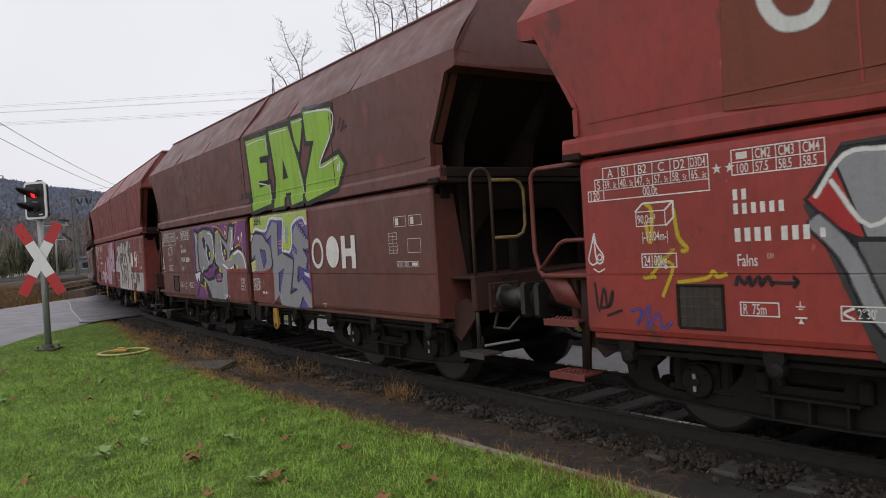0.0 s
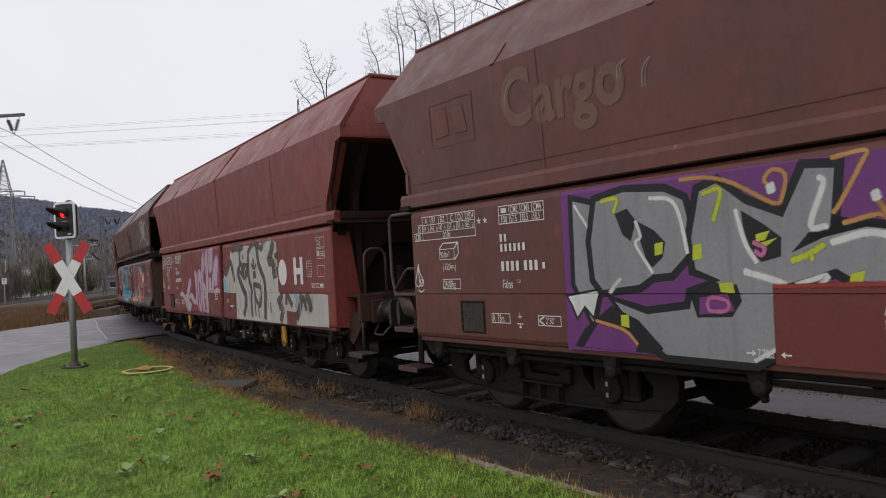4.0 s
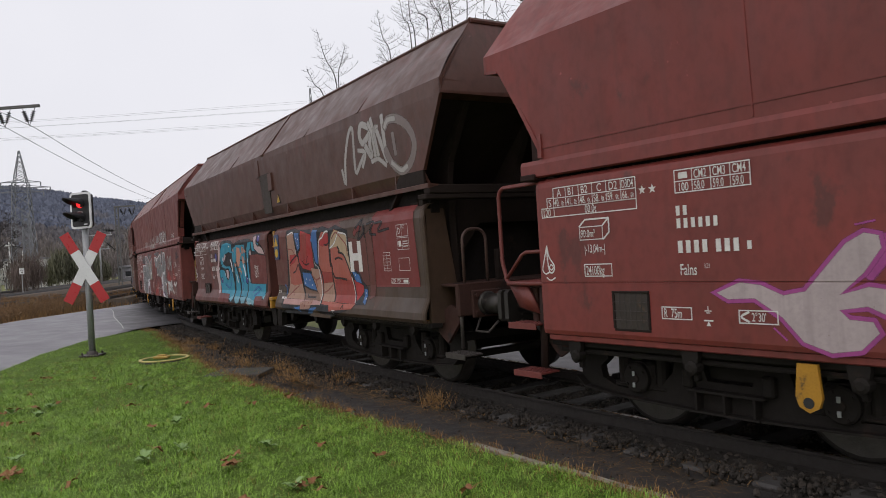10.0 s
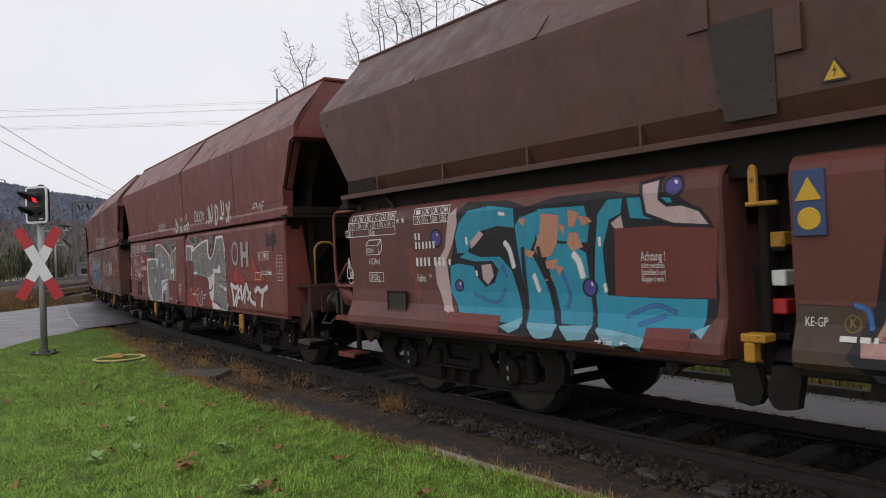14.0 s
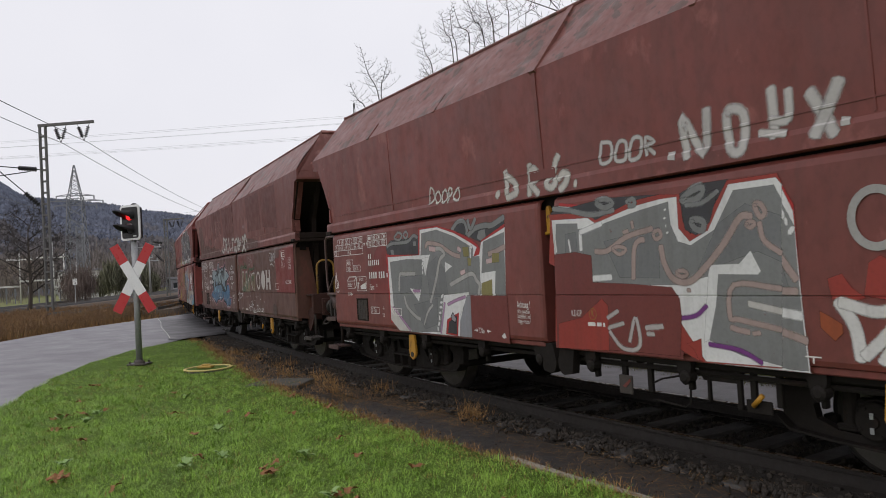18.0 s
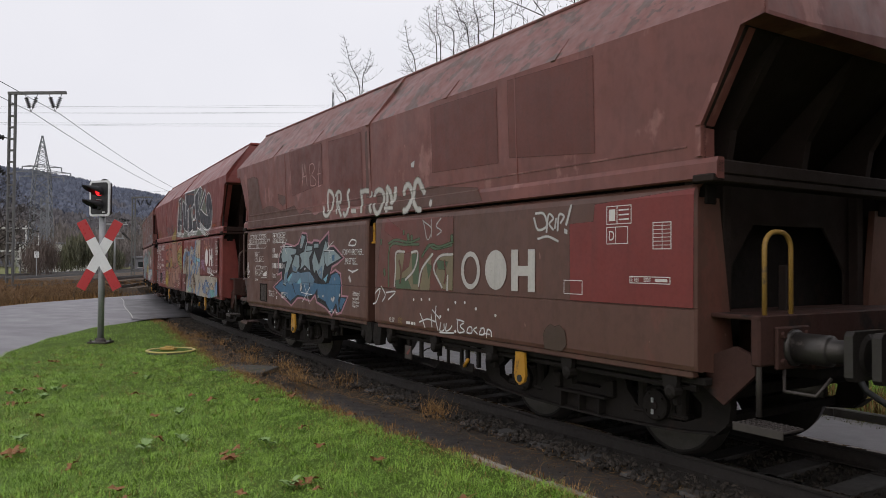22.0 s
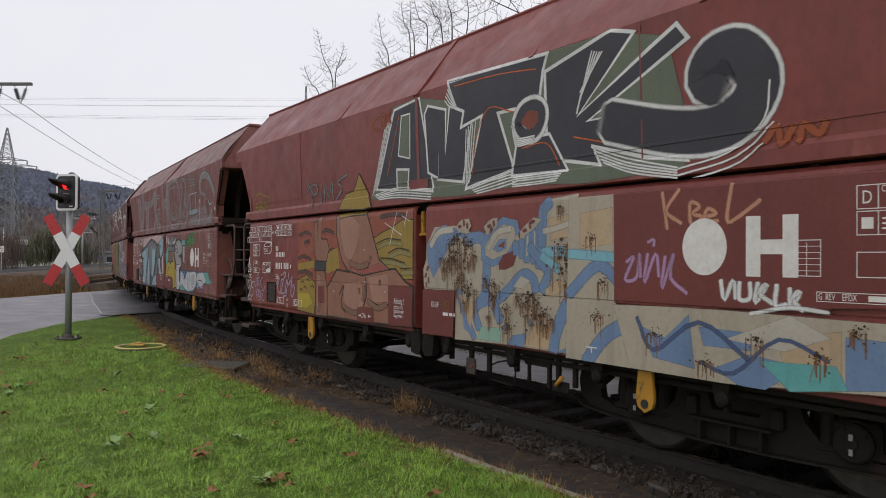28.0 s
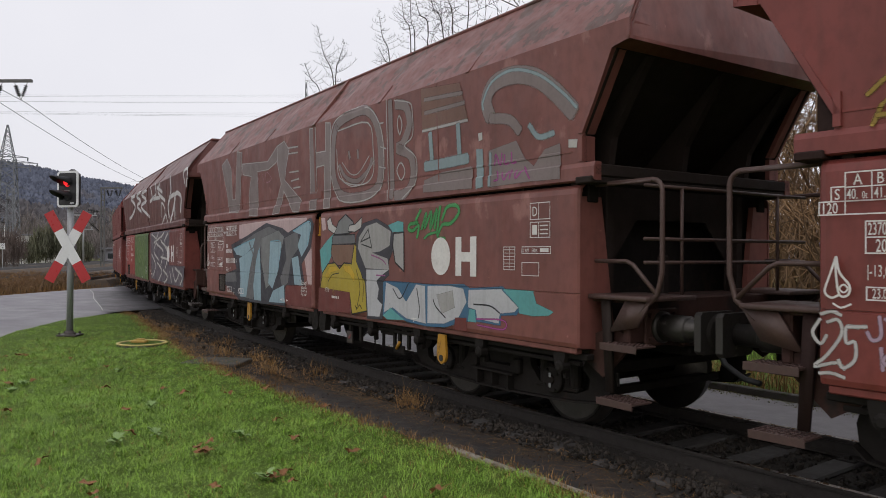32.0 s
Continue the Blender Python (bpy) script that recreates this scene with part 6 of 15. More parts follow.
LOADS = [["39.5t", "40.5t", "47.5t", "57.5t", "58.5t", "65.5t"], ["40.0t", "41.0t", "48.0t", "58.0t", "59.0t", "66.0t"], ["37.0t", "44.0t", "47.5t", "55.5t", "58.0t", "64.0t"]]

ink = Ink(0, "D", "graffiti_tag", "scribbled yellow, black and violet tags")
ink.line("yellow", .035, [(-4.91, 1.89), (-4.85, 1.82), (-4.88, 1.58), (-4.91, 1.74)])
ink.line("yellow", .035, [(-4.66, 1.83), (-4.63, 1.62), (-4.56, 1.53), (-4.61, 1.51)])
ink.line("yellow", .03, [(-4.9, 1.32), (-4.68, 1.53), (-4.74, 1.47), (-4.85, 1.44), (-4.69, 1.41), (-4.79, 1.17)])
ink.line("yellow", .03, [(-4.95, 1.32), (-4.94, 1.31), (-4.86, 1.32), (-4.85, 1.31)])
ink.line("yellow", .03, [(-4.65, 1.28), (-4.42, 1.31), (-4.36, 1.36), (-4.33, 1.32), (-4.26, 1.34)])
ink.line("violet", .02, [(-5.1, 1.05), (-4.99, 1.06), (-5.04, 0.94), (-4.91, 1.1), (-4.95, 0.92), (-4.84, 1.04), (-4.81, 0.92), (-4.72, 0.98)])
ink.line("black", .02, [(-5.44, 1.27), (-5.41, 1.04), (-5.35, 1.23), (-5.32, 1.07), (-5.26, 1.21), (-5.29, 1.09), (-5.38, 1.06)])
ink.line("black", .02, [(-5.33, 1), (-5.18, 1.05)])
ink.line("black", .025, [(-4.19, 1.26), (-4.17, 1.32), (-4.13, 1.27), (-4.09, 1.32), (-4.08, 1.26), (-4.02, 1.32), (-4.01, 1.26), (-3.96, 1.32), (-3.93, 1.26)])
ink.line("black", .02, [(-3.92, 1.28), (-3.76, 1.28), (-3.79, 1.32), (-3.76, 1.28), (-3.79, 1.25)])

ink = Ink(0, "D", "graffiti", "silver and black shield-shaped graffiti")
ink.fill("greydark", [(-3.69, 1.78), (-3.44, 2.15), (-3.15, 2.16), (-2.81, 2.15), (-2.77, 1.29), (-2.93, 0.77), (-3.28, 0.81), (-3.45, 1.22), (-3.56, 1.5)])
ink.fill("silver", [(-3.63, 1.82), (-3.43, 2.09), (-3.22, 2.09), (-2.98, 2.1), (-2.94, 1.84), (-3.12, 1.52), (-3.37, 1.56)], edge="black", grow=.04)
ink.fill("red", [(-3.66, 1.82), (-3.49, 1.99), (-3.34, 1.56), (-3.5, 1.64)], edge="black", grow=.02)
ink.fill("greymid", [(-3.37, 1.53), (-3.06, 1.52), (-2.85, 1.29), (-2.98, 0.87), (-3.24, 0.98), (-3.34, 1.22)], edge="black", grow=.03)
ink.line("silver", .10, [(-3.63, 1.68), (-3.44, 1.46), (-3.27, 1.08), (-3.03, 0.9)], edge="black", edge_width=.14)
ink.line("white", .03, [(-3.62, 1.83), (-3.43, 2.08), (-3.19, 2.09)])
ink.line("white", .03, [(-3.52, 1.93), (-3.3, 1.63), (-3.03, 1.84)])

ink = Ink(0, "U", "logo_patch", "worn orange-brown patch with a white ring")
ink.fill("rustpatch", [(-4.17, 3.23), (-3.38, 3.22), (-2.98, 3.16), (-3.02, 2.43), (-3.38, 2.43), (-4.21, 2.49)])
ink.line("white", .09, [(-3.87, 3.31), (-3.87, 3.14), (-3.78, 2.99), (-3.67, 2.95), (-3.56, 2.97), (-3.49, 3.07), (-3.47, 3.25)])

ink = Ink(1, "U", "graffiti", "large lime-green letters with black edges")
ink.fill("lime", [(0.27, 3.5), (1.14, 3.48), (1.15, 3.18), (0.79, 3.19), (0.79, 3.08), (1.06, 3.06), (1.04, 2.8), (0.66, 2.82), (0.67, 2.7), (1.12, 2.72), (1.14, 2.43), (0.35, 2.36)], edge="black", grow=.07)
ink.fill("lime", [(1.27, 3.51), (1.98, 3.48), (2.21, 2.95), (2.37, 2.46), (2.28, 2.38), (1.91, 2.35), (1.87, 2.54), (1.68, 2.54), (1.62, 2.36), (1.25, 2.35), (1.37, 2.79)], edge="black", grow=.07)
ink.fill("black", [(1.69, 3.04), (1.81, 2.76), (1.63, 2.75)])
ink.fill("lime", [(2.11, 3.53), (2.52, 3.52), (2.29, 3.07), (2.18, 3.22)], edge="black", grow=.06)
ink.fill("lime", [(2.54, 3.59), (3.36, 3.5), (3.35, 3.2), (2.84, 2.8), (3.46, 2.88), (3.58, 2.75), (3.36, 2.48), (2.44, 2.36), (2.38, 2.44), (2.43, 2.65), (2.8, 3.16), (2.56, 3.19)], edge="black", grow=.07)
ink.line("white", .02, [(0.3, 3.44), (1.07, 3.43), (1.08, 3.23)])
ink.line("white", .02, [(0.66, 2.78), (1.07, 2.69), (1.1, 2.46)])
ink.line("white", .02, [(1.3, 3.47), (1.93, 3.45)])
ink.line("white", .025, [(2.58, 3.57), (3.35, 3.47), (3.34, 3.21), (2.88, 2.79), (3.43, 2.85)])
ink.line("white", .02, [(2.21, 2.81), (2.33, 2.48)])
ink.line("white", .02, [(2.15, 3.5), (2.49, 3.5)])
ink.fill("white", [(3.47, 2.8), (3.48, 2.79), (3.45, 2.67), (3.44, 2.68)])
ink.fill("white", [(3.42, 2.76), (3.44, 2.76), (3.41, 2.67), (3.39, 2.69)])
ink.line("rustdark", .03, [(-0.17, 2.96), (-0.03, 3)])
ink.line("rustdark", .03, [(-0.12, 2.85), (0.06, 3.08)])
ink.line("black", .03, [(3.52, 3.2), (3.62, 3.33)])
ink.line("black", .03, [(3.59, 3.16), (3.7, 3.28)])
ink.line("black", .03, [(3.68, 3.18), (3.76, 3.21)])

ink = Ink(1, "U", "worn_lettering", "faded lettering rubbed into the paint")
ink.words("faded", 0.5, "C", -3.82, 2.96, 0.82, 0.035)
ink.words("faded", 0.47, "argo", -3.36, 2.93, 0.86, 0.03)
for x0, x1, z0, z1 in ((-3.8, -3.66, 3.16, 3.4), (-2.14, -2.05, 2.98, 3.2), (-2.38, -2.3, 3.1, 3.24)):
    ink.line("worn", 0.012, [(x0, z0), ((x0 + x1) / 2 - 0.03, (z0 + z1) / 2 + 0.03), (x1, z1)])
    ink.line("worn", 0.008, [(x0 + 0.03, z0), ((x0 + x1) / 2, (z0 + z1) / 2 + 0.02), (x1 + 0.02, z1)])
ink.frame_box("rubbed", -5.03, -4.26, 2.93, 3.43, 0.035)
ink.fill("rubbed", [(-4.9, 3.33), (-4.72, 3.33), (-4.68, 3.05), (-4.9, 3.03)])
ink.fill("rubbed", [(-4.6, 3.33), (-4.42, 3.31), (-4.38, 3.03), (-4.6, 3.05)])

ink = Ink(1, "U", "paint_patch", "dark slot in the upper side")
ink.fill("black", [(-0.17, 2.68), (0.29, 2.66), (0.28, 2.5), (-0.19, 2.5)])

ink = Ink(1, "D", "graffiti", "silver wildstyle letters on a purple ground")
ink.fill("purple", [(-3.12, 2.25), (-1.75, 2.24), (-0.12, 2.21), (-0.14, 1.38), (-1.17, 1.35), (-1.17, 0.88), (-3.13, 0.85)])
ink.fill("silver", [(-2.98, 2.15), (-2.68, 2.07), (-2.66, 1.61), (-2.82, 1.09), (-3, 1.43)], edge="black", grow=.05)
ink.fill("white", [(-3.09, 1.31), (-2.75, 1.36), (-2.82, 1.16), (-2.91, 1.25), (-3, 1.15), (-3.05, 1.25)], edge="black", grow=.02)
ink.line("white", .03, [(-2.97, 2.12), (-2.8, 1.86), (-2.8, 1.62)])

ink = Ink(1, "D", "graffiti", "silver letters with black edges and pink lines")
ink.fill("silver", [(-2.71, 2.12), (-2.42, 2.17), (-2.02, 2.13), (-1.86, 2.05), (-1.83, 1.92), (-1.84, 1.65), (-2, 1.51), (-2.17, 1.5), (-2.31, 1.42), (-2.69, 1.38), (-2.77, 1.47), (-2.79, 1.79)], edge="black", grow=.06)
ink.fill("black", [(-2.31, 1.93), (-2.14, 1.84), (-2.04, 1.74), (-2.07, 1.63), (-2.19, 1.54), (-2.26, 1.75)])
ink.fill("black", [(-2.51, 2), (-2.39, 2.03), (-2.31, 1.93), (-2.37, 1.78), (-2.44, 1.83)])
ink.fill("silver", [(-1.7, 2.1), (-1.56, 2.14), (-1.35, 1.97), (-1.07, 1.85), (-0.9, 2.16), (-0.72, 2.14), (-0.77, 1.78), (-0.91, 1.75), (-1.04, 1.61), (-0.81, 1.7), (-0.54, 1.75), (-0.3, 1.68), (-0.17, 1.47), (-0.17, 1.4), (-0.57, 1.4), (-0.74, 1.51), (-1.02, 1.43), (-1.15, 1.39), (-1.16, 0.97), (-1.34, 0.86), (-2.08, 0.87), (-2.35, 1.04), (-2.56, 1.27), (-2.25, 1.17), (-1.84, 1.22), (-1.81, 1.33), (-1.56, 1.44), (-1.77, 1.53), (-1.79, 1.76)], edge="black", grow=.06)
ink.fill("black", [(-1.37, 1.92), (-1.22, 1.82), (-1.1, 1.72), (-1.11, 1.6), (-1.24, 1.57), (-1.35, 1.66)])
ink.fill("black", [(-1.83, 1.33), (-1.66, 1.42), (-1.45, 1.4), (-1.42, 1.29), (-1.5, 1.18), (-1.78, 1.17)])
ink.fill("purple", [(-1.75, 1.31), (-1.53, 1.34), (-1.48, 1.22), (-1.76, 1.19)])
ink.fill("black", [(-2.61, 1.23), (-2.34, 1.12), (-2.12, 0.91), (-2.15, 0.87), (-3.04, 0.88), (-2.92, 1.03)])
ink.fill("purple", [(-2.77, 1.08), (-2.49, 1.02), (-2.36, 0.93), (-2.39, 0.87), (-2.94, 0.88)])
ink.line("white", .035, [(-2.16, 2.1), (-1.97, 2.07), (-1.89, 1.94), (-1.84, 1.65)])
ink.line("white", .03, [(-2.31, 1.93), (-2.27, 1.8), (-2.32, 1.74), (-2.17, 1.51)])
ink.line("white", .035, [(-1.42, 1.94), (-1.36, 1.7), (-1.28, 1.56)])
ink.line("white", .04, [(-0.82, 2.1), (-0.79, 2.05), (-0.89, 1.79), (-0.78, 1.78)])
ink.line("white", .045, [(-0.76, 1.67), (-0.51, 1.72), (-0.3, 1.63), (-0.2, 1.43)])
ink.line("white", .045, [(-1.38, 1.5), (-1.18, 1.44), (-1.08, 1.4)])
ink.line("white", .035, [(-1.01, 1.4), (-0.8, 1.46), (-0.85, 1.4)])
ink.line("white", .035, [(-2.62, 1.35), (-2.49, 1.47), (-2.58, 1.4)])
ink.line("white", .03, [(-1.16, 0.97), (-1.34, 0.87)])
ink.line("yellowgreen", .035, [(-2.66, 2.12), (-2.49, 2.13), (-2.53, 2.02)])
ink.line("yellowgreen", .035, [(-1.68, 2.08), (-1.53, 2.1), (-1.6, 1.88)])
ink.line("yellowgreen", .04, [(-1.03, 1.56), (-0.9, 1.61), (-0.81, 1.66)])
ink.line("yellowgreen", .03, [(-0.9, 1.61), (-0.89, 1.56)])
ink.fill("yellowgreen", [(-2.13, 1.73), (-2.06, 1.74), (-2.07, 1.66), (-2.13, 1.65)])
ink.fill("yellowgreen", [(-1.78, 1.7), (-1.72, 1.71), (-1.72, 1.61), (-1.79, 1.6)])
ink.fill("yellowgreen", [(-1.27, 1.75), (-1.18, 1.77), (-1.21, 1.72), (-1.27, 1.71)])
ink.fill("yellowgreen", [(-1.25, 1.69), (-1.13, 1.72), (-1.21, 1.67)])
ink.fill("yellowgreen", [(-0.65, 1.46), (-0.57, 1.48), (-0.59, 1.42), (-0.66, 1.4)])
ink.fill("yellowgreen", [(-1.58, 1.41), (-1.48, 1.42), (-1.47, 1.35), (-1.57, 1.36)])
ink.fill("yellowgreen", [(-2.51, 1.16), (-2.44, 1.16), (-2.44, 1.07), (-2.51, 1.08)])
ink.line("orangeline", .03, [(-1.87, 2.21), (-1.64, 2.2), (-1.42, 2.13), (-1.13, 1.96), (-1.06, 2.02), (-1.04, 2.15), (-1.13, 2.19), (-1.19, 2.12), (-1.12, 2.07)])
ink.line("orangeline", .03, [(-0.73, 2.21), (-0.52, 2.23), (-0.55, 2.15), (-0.69, 1.92), (-0.74, 1.86)])
ink.line("orangeline", .03, [(-0.68, 1.79), (-0.47, 1.83), (-0.41, 1.8), (-0.48, 1.94), (-0.41, 1.86), (-0.3, 2.01), (-0.31, 1.74), (-0.19, 1.57), (-0.16, 1.49)])
ink.line("orangeline", .03, [(-2.79, 1.11), (-2.49, 1.04), (-2.36, 0.93)])
ink.line("pinkhot", .03, [(-1.3, 1.7), (-1.22, 1.66), (-1.24, 1.61), (-1.29, 1.64)])
ink.line("pinkhot", .03, [(-1.67, 1.31), (-1.53, 1.29), (-1.54, 1.22), (-1.68, 1.22), (-1.67, 1.31)])
ink.line("white", .06, [(-1.15, 2.09), (-1.14, 2.04)])
ink.line("white", .05, [(-0.48, 1.97), (-0.47, 1.92)])
ink.line("white", .05, [(-0.31, 2.03), (-0.3, 1.98)])
ink.fill("redbrown", [(-1.17, 1.39), (-0.17, 1.4), (-0.15, 0.86), (-1.18, 0.86)])
ink.line("redlight", .03, [(-1.17, 1.39), (-0.64, 1.4), (-0.17, 1.4)])

ink = Ink(1, "D", "graffiti", "silver and violet block letters on a lime ground")
ink.fill("limegreen", [(0.13, 2.25), (2.36, 2.24), (2.36, 1.75), (1.45, 1.68), (0.16, 1.81)])
ink.fill("yellowgreen", [(0.13, 2.22), (0.28, 2.21), (0.27, 2.06), (0.13, 1.93)])
ink.fill("yellowgreen", [(1.7, 2.18), (1.76, 2.19), (1.75, 2.09), (1.7, 2.1)])
ink.fill("yellowgreen", [(1.46, 1.84), (1.77, 1.92), (1.7, 1.71), (1.45, 1.71)])
ink.fill("yellowgreen", [(2.2, 2.17), (2.27, 2.17), (2.28, 2.1)])
ink.fill("tealpale", [(1.57, 2.01), (1.66, 2.03), (1.64, 1.81), (1.58, 1.8)])
ink.fill("violet", [(0.12, 1.87), (0.31, 2.04), (0.76, 2), (1.01, 2.18), (1.48, 2.13), (1.42, 1.68), (1.68, 1.65), (1.78, 1.8), (1.83, 2.04), (1.95, 2.11), (2.19, 2.13), (2.34, 2.02), (2.35, 1.75), (2.36, 1.36), (2.38, 0.86), (1.83, 0.84), (1.26, 0.87), (1.17, 1.02), (1.23, 1.35), (1.04, 1.51), (0.96, 1.41), (0.73, 1.36), (0.13, 1.36), (0.12, 1.52), (0.25, 1.56)])
ink.line("white", .045, [(0.12, 1.88), (0.31, 2.06), (0.53, 2.04), (0.77, 2.02), (0.9, 2.13), (1.02, 2.2), (1.26, 2.18), (1.49, 2.15), (1.45, 1.92), (1.42, 1.69), (1.54, 1.68), (1.68, 1.67), (1.78, 1.8), (1.79, 2.02), (1.95, 2.12), (2.19, 2.15), (2.3, 2.05), (2.35, 2.14)])
ink.fill("silver", [(0.14, 1.81), (0.3, 1.99), (0.59, 1.97), (0.77, 1.85), (0.93, 1.76), (0.98, 1.48), (0.83, 1.37), (0.21, 1.36), (0.29, 1.49), (0.28, 1.66), (0.12, 1.58)], edge="black", grow=.02)
ink.fill("violet", [(0.52, 1.71), (0.7, 1.68), (0.73, 1.55), (0.63, 1.45)], edge="black", grow=.02)
ink.fill("silver", [(0.8, 1.93), (1.08, 2.14), (1.28, 2.1), (1.24, 1.61), (1.45, 1.65), (1.8, 1.53), (1.75, 1.31), (1.64, 1.05), (1.89, 1.1), (1.91, 1.03), (1.83, 0.84), (1.27, 0.86), (1.19, 1.02), (1.43, 1.42), (1.23, 1.36), (1.21, 1.08), (1.23, 1.03), (0.96, 0.88), (0.97, 1.35), (1.03, 1.46), (0.99, 1.77)])
ink.fill("violet", [(0.85, 1.85), (1, 1.93), (0.98, 1.75), (0.93, 1.77)])
ink.fill("violet", [(1.23, 1.34), (1.43, 1.42), (1.23, 1.03)])
ink.line("black", .03, [(0.85, 1.86), (1, 1.93)])
ink.line("black", .03, [(1.28, 2.1), (1.26, 1.86), (1.24, 1.61)])
ink.line("black", .03, [(1.43, 1.65), (1.63, 1.6), (1.8, 1.53), (1.73, 1.28), (1.63, 1.04)])
ink.line("black", .03, [(1.63, 1.04), (1.89, 1.11), (1.91, 1.04), (1.84, 0.84)])
ink.line("black", .03, [(1.23, 1.35), (1.21, 1.07)])
ink.line("black", .025, [(0.18, 1.99), (0.59, 1.97), (0.77, 1.86), (0.94, 1.76), (0.98, 1.48), (0.85, 1.37)])
ink.fill("silver", [(1.84, 1.94), (1.98, 2.07), (2.11, 2.02), (2.34, 1.84), (2.35, 1.71), (2.17, 1.69), (2.31, 1.55), (2.26, 1.4), (1.99, 1.45), (1.93, 1.21), (2.09, 1.29), (2.37, 1.08), (2.37, 0.86), (2.24, 0.86), (2.07, 1), (1.94, 0.86), (1.83, 0.84), (1.9, 1.03), (1.89, 1.12), (1.72, 1.14), (1.85, 1.57), (1.77, 1.66), (1.76, 1.72), (1.99, 1.66), (1.83, 1.79)])
ink.fill("violet", [(1.99, 1.45), (2.15, 1.38), (2.35, 1.36), (2.35, 1.28), (2.14, 1.29), (1.93, 1.21)])
ink.fill("violet", [(2.07, 0.98), (2.25, 0.85), (1.95, 0.85)])
ink.fill("violet", [(2.17, 1.69), (2.35, 1.64), (2.33, 1.55), (2.31, 1.55)])
ink.line("black", .025, [(2.06, 2.05), (2.21, 1.94), (2.34, 1.83)])
ink.line("black", .025, [(2.17, 1.69), (2.35, 1.64)])
ink.line("black", .025, [(2.17, 1.69), (2.31, 1.55), (2.26, 1.38)])
ink.line("black", .025, [(1.99, 1.45), (1.93, 1.21)])
ink.line("black", .025, [(2.09, 1.28), (2.24, 1.18), (2.37, 1.08)])
ink.line("black", .025, [(2.07, 1), (1.95, 0.86)])
ink.line("violet", .05, [(2, 2.06), (2.01, 2.05)])
ink.line("violet", .05, [(2.05, 2.01), (2.06, 2.01)])
ink.line("violet", .05, [(2.11, 1.97), (2.12, 1.96)])
ink.line("violet", .05, [(2.17, 1.93), (2.17, 1.92)])
ink.line("violet", .05, [(2.23, 1.89), (2.23, 1.88)])
ink.line("violet", .05, [(2.28, 1.86), (2.29, 1.85)])
ink.line("violet", .05, [(1.77, 1.66), (1.77, 1.66)])
ink.line("violet", .05, [(1.82, 1.69), (1.82, 1.68)])
ink.line("violet", .05, [(1.88, 1.66), (1.89, 1.65)])
ink.line("violet", .05, [(1.93, 1.64), (1.94, 1.64)])
ink.line("violet", .05, [(2.28, 1.51), (2.29, 1.51)])
ink.line("violet", .05, [(2.25, 1.46), (2.26, 1.46)])
ink.line("violet", .05, [(2.23, 1.41), (2.24, 1.41)])
ink.line("violet", .05, [(1.94, 1.39), (1.94, 1.39)])
ink.line("violet", .05, [(1.93, 1.34), (1.93, 1.34)])
ink.line("violet", .05, [(1.92, 1.3), (1.92, 1.29)])
ink.line("violet", .05, [(1.91, 1.26), (1.92, 1.25)])
ink.line("violet", .05, [(2.1, 1.26), (2.1, 1.26)])
ink.line("violet", .05, [(2.14, 1.23), (2.14, 1.22)])
ink.line("violet", .05, [(2.19, 1.2), (2.19, 1.19)])
ink.line("violet", .05, [(2.23, 1.16), (2.24, 1.15)])
ink.line("violet", .05, [(2.28, 1.11), (2.29, 1.11)])
ink.line("violet", .05, [(2.32, 1.08), (2.33, 1.07)])
ink.line("lilac", .03, [(1.29, 1.83), (1.39, 1.83)])
ink.line("lilac", .03, [(1.29, 1.79), (1.38, 1.79)])
ink.line("lilac", .03, [(1.29, 1.73), (1.39, 1.73)])
ink.line("lilac", .03, [(2.08, 2.07), (2.21, 2.06)])
ink.line("lilac", .03, [(2.14, 2.03), (2.25, 2.03)])
ink.line("lilac", .03, [(2.33, 1.45), (2.36, 1.45)])
ink.line("lilac", .03, [(2.33, 1.42), (2.35, 1.42)])
ink.fill("white", [(2.16, 1.36), (2.32, 1.33), (2.33, 1.28), (2.17, 1.33)])
ink.fill("yellowgreen", [(0.12, 1.49), (0.25, 1.52), (0.23, 1.41), (0.14, 1.38)], edge="white", grow=.02)
ink.line("white", .03, [(1.5, 2.02), (1.48, 1.82)])
ink.line("white", .03, [(1.55, 2.02), (1.51, 1.81)])
ink.words("black", .15, ".884.", 0.27, 2.12, .85)
ink.fill("redbrown", [(0.13, 1.35), (0.97, 1.36), (0.98, 0.86), (0.12, 0.88)])
ink.line("redlight", .03, [(0.13, 1.35), (0.58, 1.35), (0.97, 1.36), (0.98, 0.86)])
ink.line("redlight", .03, [(2.36, 2.25), (2.37, 1.71), (2.38, 0.86)])
ink.line("white", .012, [(0.15, 1.24), (0.4, 1.25)])
ink.line("white", .012, [(0.4, 1.25), (0.39, 1.07)])
ink.line("white", .012, [(0.39, 1.07), (0.15, 1.06)])
ink.line("white", .012, [(0.15, 1.06), (0.15, 1.24)])
ink.words("white", .085, "KE-GP-A", 0.17, 1.17, .62)
ink.words("white", .085, "MAX:50t", 0.17, 1.08, .62)

ink = Ink(2, "D", "graffiti", "pinkish white bubble letters with magenta edges")
ink.line("magenta", 0.13, [(-0.18, 1.99), (-0.18, 1.78), (-0.29, 1.55), (-0.39, 1.43)])
ink.line("magenta", 0.12, [(-0.55, 2.25), (-0.58, 2.02), (-0.69, 1.79)])
ink.line("magenta", 0.07, [(-2.5, 1.62), (-2.48, 1.52), (-2.6, 1.37)])
